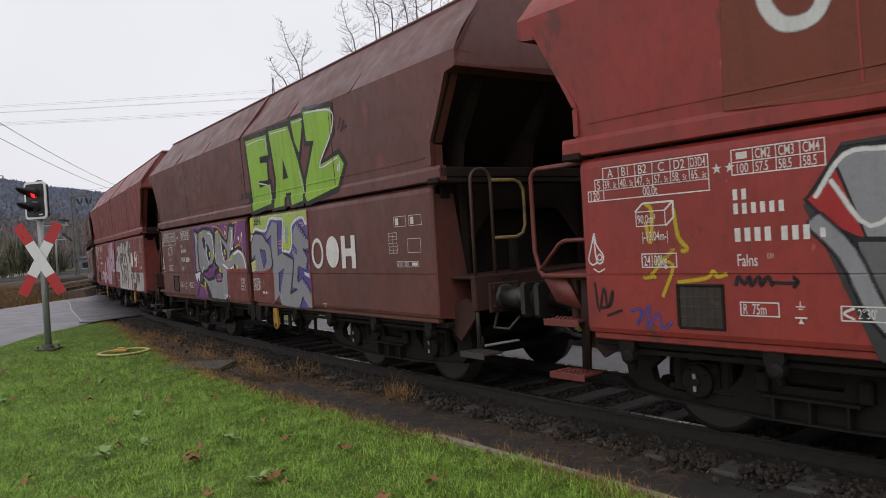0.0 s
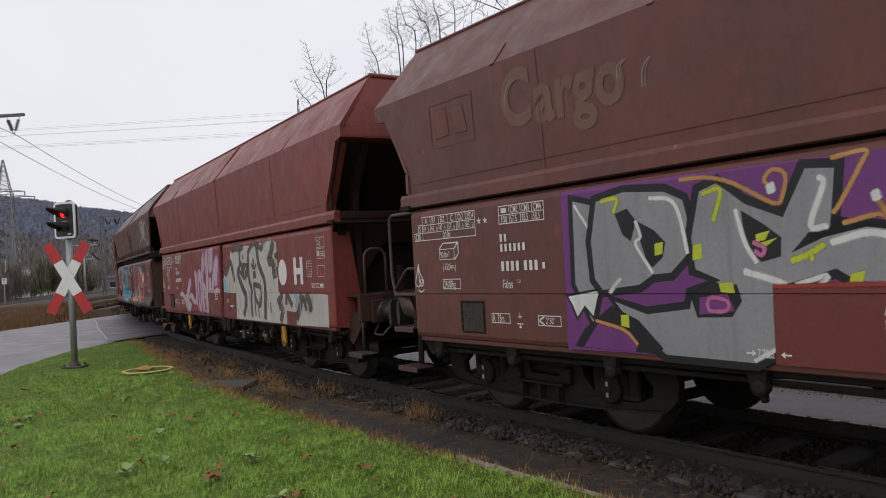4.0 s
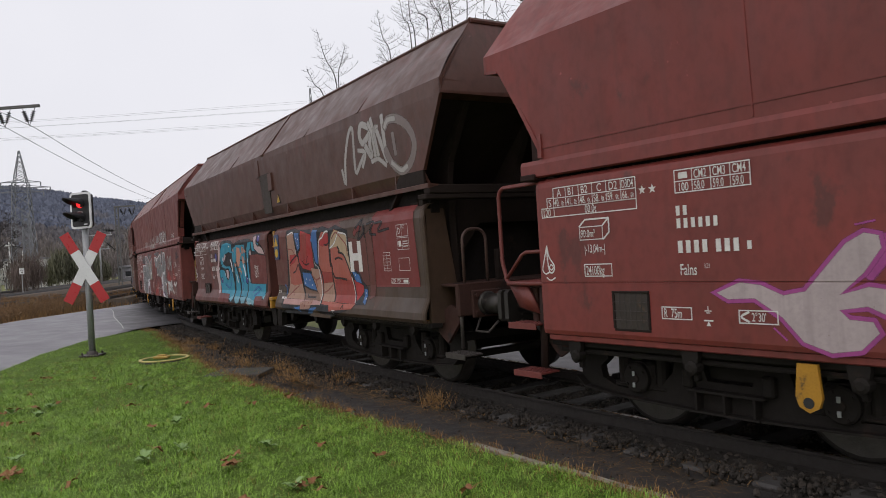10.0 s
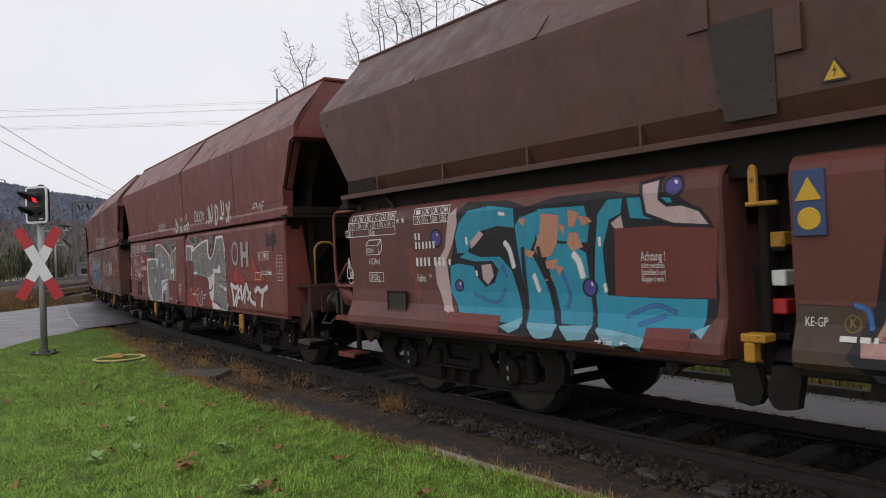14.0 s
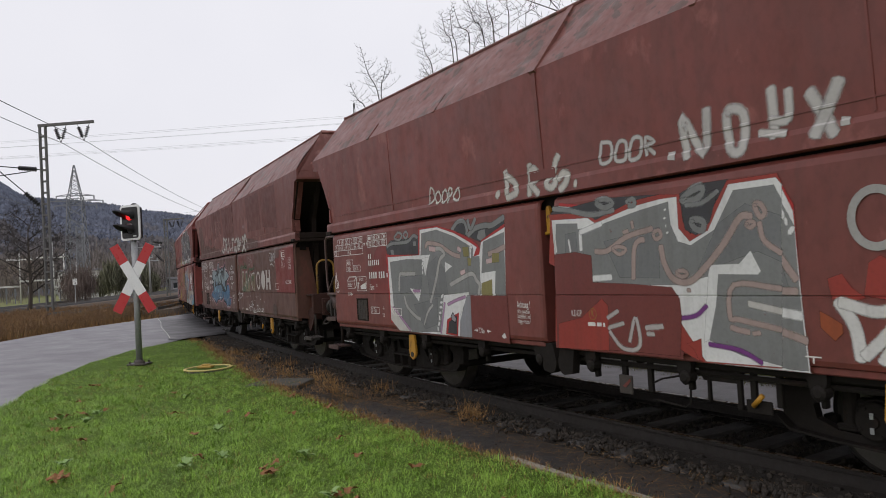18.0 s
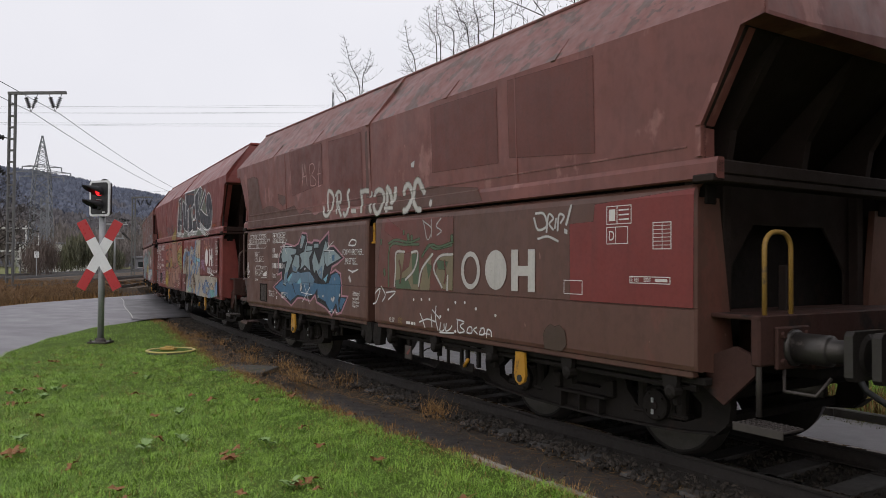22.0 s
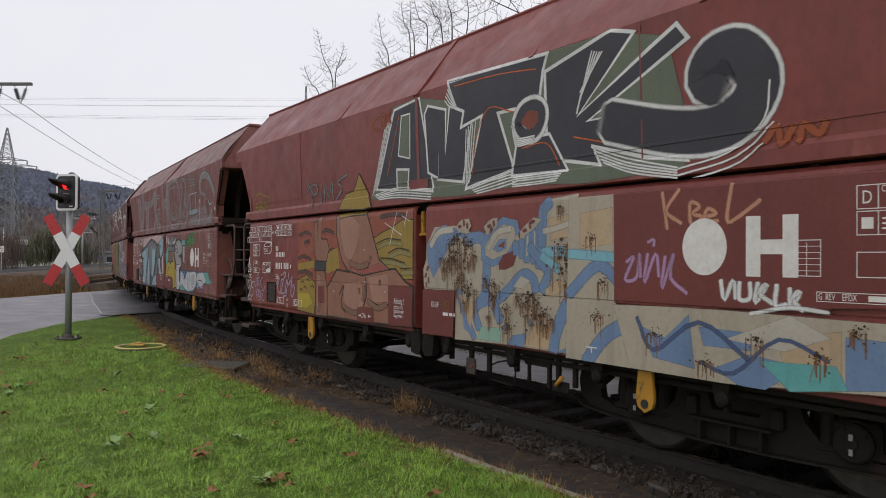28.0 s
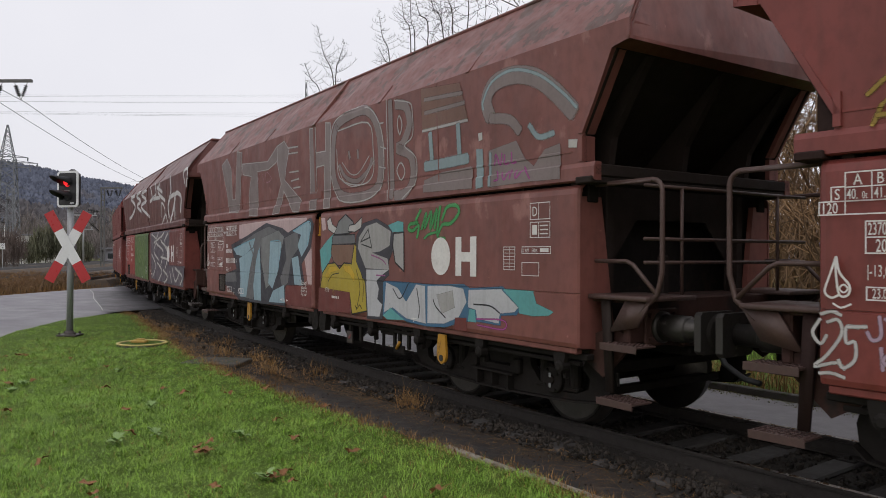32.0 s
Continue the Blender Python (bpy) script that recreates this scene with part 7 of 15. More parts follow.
ink.fill("pinkgrey2", [(-3.66, 1.26), (-3.48, 1.33), (-3.32, 1.31), (-3.16, 1.24), (-3, 1.27), (-2.84, 1.45), (-2.72, 1.58), (-2.61, 1.64), (-2.53, 1.62), (-2.52, 1.55), (-2.63, 1.4), (-2.79, 1.25), (-2.6, 1.3), (-2.4, 1.27), (-2.25, 1.15), (-2.16, 1.14), (-2.1, 1.25), (-2.09, 1.35), (-2.14, 1.63), (-2.18, 1.73), (-2.16, 1.8), (-2.08, 1.82), (-2, 1.75), (-1.95, 1.58), (-1.99, 1.35), (-2, 1.07), (-1.96, 0.94), (-2.02, 1.04), (-2.1, 1.06), (-2.26, 1.06), (-2.42, 1.1), (-2.61, 1.19), (-2.8, 1.16), (-2.73, 1.09), (-2.59, 1.08), (-2.56, 1.02), (-2.67, 0.91), (-2.85, 0.88), (-3.03, 0.94), (-3.17, 1.1), (-3.37, 1.23), (-3.58, 1.22)], edge="magenta", grow=0.03)
ink.fill("pinkgrey2", [(-1.88, 1.72), (-1.82, 1.8), (-1.71, 1.83), (-1.63, 1.77), (-1.58, 1.66), (-1.59, 1.35), (-1.66, 0.95), (-1.74, 0.89), (-1.85, 0.94), (-1.89, 1.16), (-1.91, 1.44)], edge="magenta", grow=0.035)
ink.fill("magenta", [(-1.76, 1.58), (-1.71, 1.55), (-1.71, 1.35), (-1.74, 1.08), (-1.78, 1.04), (-1.82, 1.17), (-1.81, 1.44)])
ink.fill("pinkgrey2", [(-1.53, 1.88), (-1.47, 2.09), (-1.37, 2.21), (-1.31, 2.16), (-1.31, 1.99), (-1.34, 1.77), (-1.4, 1.76), (-1.44, 1.61), (-1.41, 1.51), (-1.35, 1.53), (-1.29, 1.5), (-1.26, 1.35), (-1.23, 1.33), (-1.19, 1.6), (-1.19, 1.75), (-1.24, 1.73), (-1.25, 1.81), (-1.23, 2.02), (-1.15, 2.2), (-1.08, 2.23), (-0.98, 2.22), (-1, 1.76), (-1.05, 1.27), (-1.12, 0.89), (-1.23, 0.89), (-1.29, 1.18), (-1.35, 1.22), (-1.42, 0.92), (-1.53, 0.89), (-1.58, 1.17), (-1.56, 1.57)], edge="magenta", grow=0.035)
ink.line("magenta", 0.035, [(-1.4, 1.88), (-1.43, 1.72)])
ink.line("magenta", 0.035, [(-1.17, 1.86), (-1.18, 1.66)])
ink.line("magenta", 0.035, [(-1.36, 1.35), (-1.4, 1.09)])
ink.fill("pinkgrey2", [(-0.96, 2.08), (-0.92, 2.21), (-0.77, 2.25), (-0.59, 2.25), (-0.61, 2.04), (-0.67, 1.85), (-0.78, 1.75), (-0.89, 1.73), (-0.94, 1.81), (-0.96, 1.96)], edge="magenta", grow=0.035)
ink.fill("pinkgrey2", [(-0.97, 1.63), (-0.91, 1.64), (-0.81, 1.62), (-0.8, 1.55), (-0.83, 1.34), (-1.01, 1.33), (-0.99, 1.51)], edge="magenta", grow=0.035)
ink.fill("pinkgrey2", [(-0.82, 1.33), (-0.7, 1.62), (-0.59, 1.81), (-0.47, 1.97), (-0.35, 2.07), (-0.26, 2.08), (-0.21, 2), (-0.23, 1.89), (-0.3, 1.68), (-0.38, 1.5), (-0.46, 1.45), (-0.51, 1.47), (-0.52, 1.58), (-0.55, 1.53), (-0.69, 1.32)], edge="magenta", grow=0.035)
ink.fill("pinkgrey2", [(-0.69, 1.32), (-0.57, 1.38), (-0.39, 1.41), (-0.18, 1.4), (-0.16, 1.31)], edge="magenta", grow=0.025)
ink.line("magenta", 0.014, [(-0.95, 2.09), (-0.88, 2.11), (-0.86, 2.15), (-0.85, 2.08)])
ink.line("magenta", 0.014, [(-0.83, 2.07), (-0.87, 1.95), (-0.91, 1.9), (-0.8, 1.97)])
ink.line("magenta", 0.014, [(-0.78, 2.11), (-0.72, 2.16), (-0.66, 2.12)])
ink.line("magenta", 0.014, [(-0.88, 1.84), (-0.77, 1.93)])
ink.line("magenta", 0.014, [(-0.95, 2.16), (-0.88, 2.2)])
ink.line("magenta", 0.014, [(-2.23, 1.91), (-2.14, 1.98)])
ink.line("magenta", 0.014, [(-2.66, 1.7), (-2.54, 1.72)])
ink.line("magenta", 0.014, [(-3.24, 1.02), (-3.15, 0.94)])
ink.line("magenta", 0.014, [(-1.61, 2.02), (-1.56, 2.08)])
ink.fill("redbrown", [(-1.08, 1.31), (-0.13, 1.31), (-0.14, 0.86), (-1.08, 0.85)])

ink = Ink(2, "D", "graffiti", "greyed white graffiti band with dark brown-grey lines", haze=0.035)
ink.fill("dirtywhite", [(0.19, 1.72), (0.49, 1.74), (0.78, 2.21), (1.51, 2.19), (1.85, 2.18), (2.27, 2.19), (2.55, 2.2), (3.15, 2.21), (3.3, 2.16), (3.29, 1.34), (3.4, 1.31), (5.07, 1.32), (5.31, 1.31), (5.29, 0.86), (4.05, 0.84), (0.91, 0.84), (0.95, 1.31), (0.12, 1.34)])
ink.line("greybrown", 0.106, [(0.16, 1.83), (0.34, 1.7), (0.65, 1.92), (0.78, 1.77), (0.87, 1.56)])
ink.line("greybrown", 0.123, [(0.78, 2.17), (1.17, 2.18), (1.5, 2.12)])
ink.line("greybrown", 0.114, [(1.29, 2.13), (1.29, 1.83), (1.12, 1.7), (1.34, 1.45), (1.56, 1.22), (1.39, 0.92)])
ink.fill("greybrown", [(1.25, 1.89), (1.8, 1.86), (1.7, 1.63), (1.47, 1.56), (1.26, 1.68)])
ink.fill("dirtywhite", [(1.35, 2.09), (1.5, 2.12), (1.62, 2.05), (1.6, 1.92), (1.43, 1.88), (1.32, 1.94)])
ink.line("dirtywhite", .06, [(1.29, 1.79), (1.31, 1.76)])
ink.line("dirtywhite", .06, [(1.59, 1.78), (1.61, 1.76)])
ink.line("greybrown", 0.07, [(1.46, 2), (1.48, 1.98)])
ink.line("greybrown", 0.088, [(1.76, 2.04), (2.06, 2.2), (2.31, 2.18), (2.55, 2.1), (2.65, 2.23), (2.76, 2.24)])
ink.line("greybrown", 0.106, [(2.29, 2.18), (2.34, 1.88), (2.47, 1.71)])
ink.line("greybrown", 0.088, [(1.78, 1.99), (1.78, 1.59), (1.9, 1.41), (1.86, 1.2), (1.87, 0.91)])
ink.line("greybrown", 0.106, [(2.47, 1.71), (2.64, 1.48), (2.58, 0.89)])
ink.line("greybrown", 0.0792, [(2.04, 1.48), (2.41, 1.41), (2.34, 1.11), (2.1, 1.24), (2.04, 1.5)])
ink.line("greybrown", 0.06, [(2.07, 1.93), (2.06, 1.76)])
ink.line("greybrown", 0.05, [(1.96, 1.85), (2.04, 1.77)])
ink.line("greybrown", 0.05, [(2.22, 1.84), (2.11, 1.76)])
ink.fill("greybrown", [(2.02, 1.71), (2.16, 1.72), (2.17, 1.6), (2.02, 1.59)])
ink.line("greybrown", 0.141, [(3.15, 2.17), (3.06, 2.06), (2.88, 1.87)])
ink.line("greybrown", 0.132, [(2.88, 1.87), (3.12, 1.82), (3.12, 1.65), (3.31, 1.7)])
ink.line("greybrown", 0.088, [(3.21, 1.94), (3.33, 1.95)])
ink.line("greybrown", 0.106, [(3.24, 1.18), (3.47, 1.29)])
ink.line("greybrown", 0.106, [(3.31, 1.12), (3.47, 1.07), (3.35, 0.87)])
ink.line("greybrown", 0.088, [(3.63, 1.16), (3.68, 1.3), (3.89, 1.14)])
ink.line("greybrown", 0.123, [(4.25, 1.29), (4.28, 1.21), (4.16, 1.05), (4.07, 0.95)])
ink.line("greybrown", 0.088, [(4.37, 1.29), (4.48, 1.09)])
ink.line("greybrown", 0.123, [(4.5, 1.3), (4.62, 1.2), (4.65, 1.08)])
ink.line("greybrown", 0.05, [(2.08, 0.92), (2.05, 1.2)])
ink.line("greybrown", 0.04, [(2.25, 0.9), (2.24, 1.07)])
ink.line("greybrown", 0.04, [(2.89, 1), (2.88, 1.16)])
ink.line("palecyan", .04, [(2.21, 2.13), (2.25, 1.99)])
ink.line("palecyan", .05, [(4.01, 1.29), (4.11, 1.26), (4.05, 1.12)])
ink.line("palecyan", .03, [(2.94, 2.04), (3, 2.11)])
ink.fill("palecyan", [(0.15, 1.62), (0.3, 1.57), (0.32, 1.34), (0.13, 1.4)])
ink.fill("redbrown", [(0.11, 1.31), (0.95, 1.31), (0.91, 0.85), (0.08, 0.83)])
ink.fill("redbrown", [(3.64, 1.04), (4.04, 1.03), (4.05, 0.84), (3.64, 0.84)])
for x, z in ((0.42, 1.3), (0.7, 1.5), (1.05, 1.02), (1.3, 0.98), (1.42, 1.5), (1.62, 1.12), (1.9, 1.0), (2.3, 1.3), (2.62, 1.05), (3.1, 1.6), (3.34, 1.0), (4.1, 1.0), (4.6, 1.1)):
    ink.line("greybrown", 0.016, [(x, z), (x + 0.01, z - 0.11 - 0.05 * math.sin(x * 9))])
    ink.line("palegreydull", 0.03, [(x + 0.13, z + 0.25), (x + 0.14, z + 0.02)])

ink = Ink(3, "D", "graffiti", "blue bubble letters with black edges and salmon blotches")
ink.fill("black", [(-3.31, 2.05), (-3.07, 2.2), (-2.46, 2.17), (-2.22, 2.09), (-1.84, 2.15), (-1.48, 2.15), (-1.24, 2.15), (-1, 2.1), (-0.64, 2.09), (-0.36, 1.89), (-0.32, 1.82), (-0.3, 1.33), (-0.33, 1.16), (-0.45, 1.02), (-1.04, 0.86), (-1.36, 0.92), (-2, 0.9), (-2.69, 0.93), (-3.21, 1.02), (-3.45, 1.39), (-3.31, 1.75)])
ink.fill("palepink", [(-3.37, 2.08), (-3.24, 2.16), (-3.24, 2), (-3.33, 1.8), (-3.45, 1.63), (-3.42, 1.39), (-3.38, 1.15), (-3.28, 1.04), (-3.48, 1.1), (-3.63, 1.39), (-3.64, 1.57), (-3.45, 1.75)])
ink.fill("cyan", [(-3.25, 1.7), (-3.27, 1.86), (-3.2, 2), (-3.05, 2.11), (-2.74, 2.14), (-2.39, 2.09), (-2.39, 1.92), (-2.62, 1.95), (-2.87, 1.91), (-3.04, 1.8), (-3.09, 1.7)])
ink.fill("cyan", [(-3.1, 1.7), (-2.9, 1.64), (-2.61, 1.64), (-2.46, 1.51), (-2.38, 1.29), (-2.29, 1.02), (-2.71, 1.03), (-3.23, 1.09), (-3.39, 1.3), (-3.38, 1.56), (-3.24, 1.58), (-3.01, 1.55), (-2.96, 1.44), (-2.84, 1.34), (-2.7, 1.39), (-2.63, 1.52), (-2.72, 1.61), (-2.99, 1.61), (-3.21, 1.65)])
ink.fill("cyan", [(-2.3, 2), (-2.04, 2.05), (-2.13, 1.79), (-2.2, 1.69), (-2.11, 1.55), (-2.02, 1.4), (-1.91, 1.1), (-1.88, 1.04), (-2.22, 1.02), (-2.3, 1.4), (-2.35, 1.72), (-2.37, 1.93)])
ink.fill("cyan", [(-2.06, 2.06), (-1.52, 2.05), (-1.48, 1.88), (-1.51, 1.75), (-1.69, 1.76), (-1.85, 1.78), (-2.03, 1.73), (-2.1, 1.81)])
ink.fill("cyan", [(-1.99, 1.63), (-1.86, 1.74), (-1.68, 1.73), (-1.53, 1.65), (-1.5, 1.4), (-1.45, 1.04), (-1.8, 1.05), (-1.9, 1.3)])
ink.fill("cyan", [(-1.37, 1.97), (-1.26, 2.08), (-1.12, 2.08), (-1.14, 1.97), (-1.26, 1.93), (-1.3, 1.82), (-1.35, 1.69), (-1.34, 1.5), (-1.32, 1.29), (-0.85, 1.28), (-0.4, 1.28), (-0.41, 1.14), (-0.43, 1.06), (-0.96, 0.93), (-1.35, 0.98), (-1.46, 1.21), (-1.42, 1.64)])
ink.fill("cyan", [(-1.06, 2.08), (-0.67, 2.05), (-0.62, 1.96), (-0.78, 1.9), (-1.04, 1.93)])
ink.fill("palecyan", [(-2.58, 0.98), (-2.3, 1.07), (-2.32, 0.98), (-2.45, 0.93)])
ink.fill("palecyan", [(-2.23, 1.03), (-1.85, 1.03), (-1.9, 0.93), (-2.08, 0.89), (-2.16, 0.94)])
ink.fill("palecyan", [(-1.82, 1.02), (-1.46, 1.04), (-1.52, 0.93), (-1.71, 0.91)])
ink.fill("palecyan", [(-1.42, 1.03), (-1.2, 1.01), (-0.91, 0.97), (-0.97, 0.87), (-1.08, 0.93), (-1.23, 0.88), (-1.34, 0.94)])
ink.fill("palecyan", [(-0.48, 1.05), (-0.37, 1.1), (-0.42, 1.01)])
ink.fill("palepink", [(-3.03, 1.8), (-2.89, 1.9), (-2.84, 1.87), (-2.96, 1.78), (-3.03, 1.74)])
ink.fill("palepink", [(-2.88, 1.56), (-2.75, 1.57), (-2.72, 1.46), (-2.8, 1.38), (-2.87, 1.43)])
ink.fill("palepink", [(-1.23, 1.89), (-1.14, 1.94), (-1.12, 1.84), (-1.19, 1.83)])
ink.fill("salmonpale", [(-2.02, 2.02), (-1.82, 1.99), (-1.83, 1.88), (-1.86, 1.75), (-1.94, 1.64), (-2.08, 1.63), (-2.13, 1.71), (-2.06, 1.84)])
ink.fill("salmonpale", [(-1.7, 2.03), (-1.59, 2), (-1.64, 1.89), (-1.7, 1.89)])
ink.fill("salmonpale", [(-1.7, 1.83), (-1.62, 1.83), (-1.56, 1.71), (-1.67, 1.68), (-1.73, 1.74)])
ink.fill("salmonpale", [(-2.26, 1.7), (-2.14, 1.68), (-2.18, 1.63), (-2.25, 1.65)])
ink.fill("salmonpale", [(-2, 1.59), (-1.86, 1.6), (-1.91, 1.52), (-1.99, 1.53)])
ink.fill("salmonpale", [(-1.88, 1.55), (-1.79, 1.53), (-1.85, 1.47)])
ink.fill("salmonpale", [(-2.02, 1.42), (-1.95, 1.46), (-1.93, 1.41)])
ink.fill("salmonpale", [(-1.58, 1.97), (-1.48, 1.95), (-1.45, 1.92), (-1.55, 1.89)])
ink.fill("salmonpale", [(-2.32, 1.98), (-2.24, 1.99), (-2.26, 1.92)])
ink.fill("salmonpale", [(-1.81, 1.91), (-1.75, 1.89), (-1.78, 1.82)])
ink.line("white", 0.05, [(-2.53, 1.78), (-2.47, 1.71), (-2.42, 1.54)])
ink.line("white", 0.045, [(-2.16, 1.47), (-2.13, 1.39), (-2.1, 1.32)])
ink.line("white", 0.06, [(-1.67, 1.65), (-1.61, 1.58), (-1.57, 1.45)])
ink.line("white", 0.03, [(-1.37, 1.78), (-1.37, 1.71)])
ink.line("white", 0.035, [(-1.34, 1.39), (-1.33, 1.33)])
ink.line("white", 0.03, [(-3.1, 1.85), (-3.09, 1.78)])
ink.line("white", 0.025, [(-2.97, 1.51), (-2.96, 1.46)])
ink.line("white", 0.035, [(-2.59, 2.06), (-2.51, 2.05)])
ink.line("bluemid2", 0.03, [(-3.02, 1.28), (-2.68, 1.2), (-2.55, 1.34)])
ink.line("bluemid2", 0.03, [(-1.81, 1.5), (-1.73, 1.3), (-1.76, 1.18)])
ink.line("bluemid2", 0.03, [(-1.12, 1.13), (-0.85, 1.23), (-0.65, 1.18)])
ink.line("bluemid2", 0.03, [(-0.99, 1.07), (-0.75, 1.15)])
ink.line("bluemid2", 0.03, [(-2.58, 1.56), (-2.52, 1.45)])
ink.line("black", 0.04, [(-2.09, 1.72), (-2.04, 1.54), (-1.94, 1.38), (-1.87, 1.16), (-1.82, 1.03)])
ink.line("black", 0.04, [(-1.46, 1.69), (-1.48, 1.4), (-1.42, 1.02)])
ink.line("black", 0.04, [(-2.29, 1.72), (-2.28, 1.4), (-2.24, 1.01)])
ink.ring("black", -3.60, 1.86, 0.107, 0.102, 0, True)
ink.next_coat()
ink.ring("violet", -3.60, 1.86, 0.080, 0.080, 0, True)
ink.next_coat()
ink.line("white", 0.02, [(-3.58, 1.91), (-3.57, 1.89)])
ink.ring("black", -3.25, 1.36, 0.074, 0.065, 0, True)
ink.next_coat()
ink.ring("violet", -3.25, 1.36, 0.055, 0.051, 0, True)
ink.next_coat()
ink.line("white", 0.02, [(-3.24, 1.39), (-3.23, 1.37)])
ink.ring("black", -1.50, 1.36, 0.086, 0.082, 0, True)
ink.next_coat()
ink.ring("violet", -1.50, 1.36, 0.065, 0.064, 0, True)
ink.next_coat()
ink.line("white", 0.02, [(-1.48, 1.40), (-1.47, 1.38)])
ink.fill("redbrown", [(-1.2, 1.84), (-0.28, 1.84), (-0.33, 1.3), (-1.23, 1.3)])
ink.fill("redbrown", [(-0.9, 1.05), (-0.52, 1.06), (-0.51, 0.95), (-0.58, 0.87), (-0.92, 0.87)])
ink.fill("redbrown", [(-3.39, 1.08), (-2.6, 1.07), (-2.6, 0.89), (-3.35, 0.86)])
ink.fill("palepink", [(-0.91, 2.17), (-0.77, 2.19), (-0.78, 2.04), (-0.7, 1.98), (-0.57, 1.98), (-0.43, 1.93), (-0.36, 1.84), (-0.65, 1.87), (-0.88, 1.96)], edge="black", grow=.03)
ink.ring("black", -0.63, 2.14, 0.094, 0.086, 0, True)
ink.next_coat()
ink.ring("violet", -0.63, 2.14, 0.070, 0.067, 0, True)
ink.next_coat()
ink.line("white", 0.02, [(-0.62, 2.18), (-0.60, 2.16)])

ink = Ink(3, "D", "paint_patch", "fresher red repaint on the umber door")
ink.fill("brightred", [(4.07, 2.26), (4.66, 2.27), (5.16, 2.26), (5.2, 1.29), (4.72, 1.285), (4.06, 1.28)])
ink.fill("oldbrown", [(0.26, 2.24), (3.84, 2.24), (3.86, 1.3), (2.6, 1.25), (0.26, 1.28)])

ink.fill("oldumber", [(2.99, 2.21), (3.67, 2.23), (3.92, 2.23), (4.01, 2.05), (3.62, 1.93), (3.32, 1.97)])

ink = Ink(3, "D", "graffiti", "red, coral and sand graffiti letters with black edges and blue details")
ink.fill("black", [(0.85, 2.19), (1.17, 2.21), (1.46, 2.16), (1.93, 2.15), (1.97, 2.06), (2.04, 2.17), (2.22, 2.15), (2.39, 2.17), (2.65, 2.12), (2.88, 2.16), (3.29, 2.06), (3.32, 1.6), (3.4, 1.51), (3.59, 1.45), (3.67, 1.34), (3.8, 1.26), (3.79, 1.04), (3.5, 1.03), (3.3, 0.96), (2.63, 0.83), (2.23, 0.84), (0.79, 0.82), (0.6, 0.95), (0.76, 1.28), (0.84, 1.74)])
ink.fill("sand", [(0.9, 2.12), (1.19, 2.13), (1.26, 1.81), (1.33, 1.66), (1.42, 1.33), (1.58, 1.06), (0.76, 1.07), (0.85, 1.28), (0.89, 1.63)])
ink.fill("salmon", [(0.91, 1.59), (1.3, 1.73), (1.37, 1.52), (1.42, 1.31), (1.08, 1.28), (0.91, 1.31)])
ink.fill("red", [(0.96, 1.77), (1.2, 1.78), (1.28, 1.76), (1.15, 1.66), (0.92, 1.61)])
ink.fill("bluemid2", [(1.23, 2.13), (1.45, 2.12), (1.43, 1.89), (1.32, 1.85)])
ink.fill("red", [(1.51, 2.15), (1.93, 2.07), (1.97, 1.86), (1.94, 1.71), (1.97, 1.57), (1.81, 1.52), (1.49, 1.56), (1.37, 1.66), (1.36, 1.81), (1.47, 1.89)])
ink.fill("redlight", [(1.53, 2.11), (1.74, 2.1), (1.69, 1.72), (1.49, 1.66), (1.41, 1.72)])
ink.fill("sand", [(1.84, 1.55), (2.17, 1.52), (2.25, 1.35), (2.27, 1.05), (2.16, 1.07), (2.05, 1.19), (1.92, 1.34)])
ink.fill("clay", [(1.52, 1.28), (2.05, 1.19), (2.26, 1.05), (1.61, 1.06)])
ink.fill("bluemid2", [(1.47, 1.48), (1.81, 1.46), (2.01, 1.21), (1.75, 1.24), (1.51, 1.29)], edge="black", grow=.025)
ink.fill("bluemid2", [(1.93, 1.98), (2.02, 2.14), (2.21, 2.12), (2.18, 1.82), (2.14, 1.57), (2.05, 1.62), (1.99, 1.85)])
ink.fill("salmon", [(2.23, 1.96), (2.38, 2.09), (2.63, 2.07), (2.61, 1.86), (2.62, 1.61), (2.66, 1.57), (2.67, 1.41), (2.77, 1.06), (2.33, 1.04), (2.21, 1.34), (2.18, 1.55)])
ink.fill("red", [(2.35, 1.99), (2.63, 2.07), (2.62, 1.89), (2.38, 1.88), (2.25, 1.91)])
ink.fill("redlight", [(2.21, 1.49), (2.65, 1.47), (2.7, 1.33), (2.27, 1.32)])
ink.fill("sand", [(2.28, 1.31), (2.72, 1.33), (2.78, 1.06), (2.35, 1.04)])
ink.fill("salmon", [(2.66, 1.69), (2.67, 1.83), (2.74, 2.01), (2.85, 2.1), (3.26, 2.01), (3.25, 1.78), (3.32, 1.45), (3.47, 1.05), (2.78, 1.05), (2.69, 1.35)])
ink.fill("sandpale", [(2.74, 2.03), (2.87, 2.09), (3.26, 2.01), (3.25, 1.78), (3.31, 1.47), (3.13, 1.73), (2.97, 1.76), (2.91, 1.86), (2.63, 1.83)])
ink.fill("redlight", [(2.75, 1.36), (3.34, 1.36), (3.48, 1.04), (2.79, 1.05)])
ink.fill("red", [(3.37, 1.37), (3.54, 1.32), (3.68, 1.28), (3.68, 1.21), (3.49, 1.07)])
ink.fill("bluemid2", [(3.35, 1.49), (3.56, 1.43), (3.61, 1.33), (3.45, 1.35)])
ink.fill("bluemid2", [(3.71, 1.24), (3.8, 1.23), (3.79, 1.04), (3.72, 1.07)])
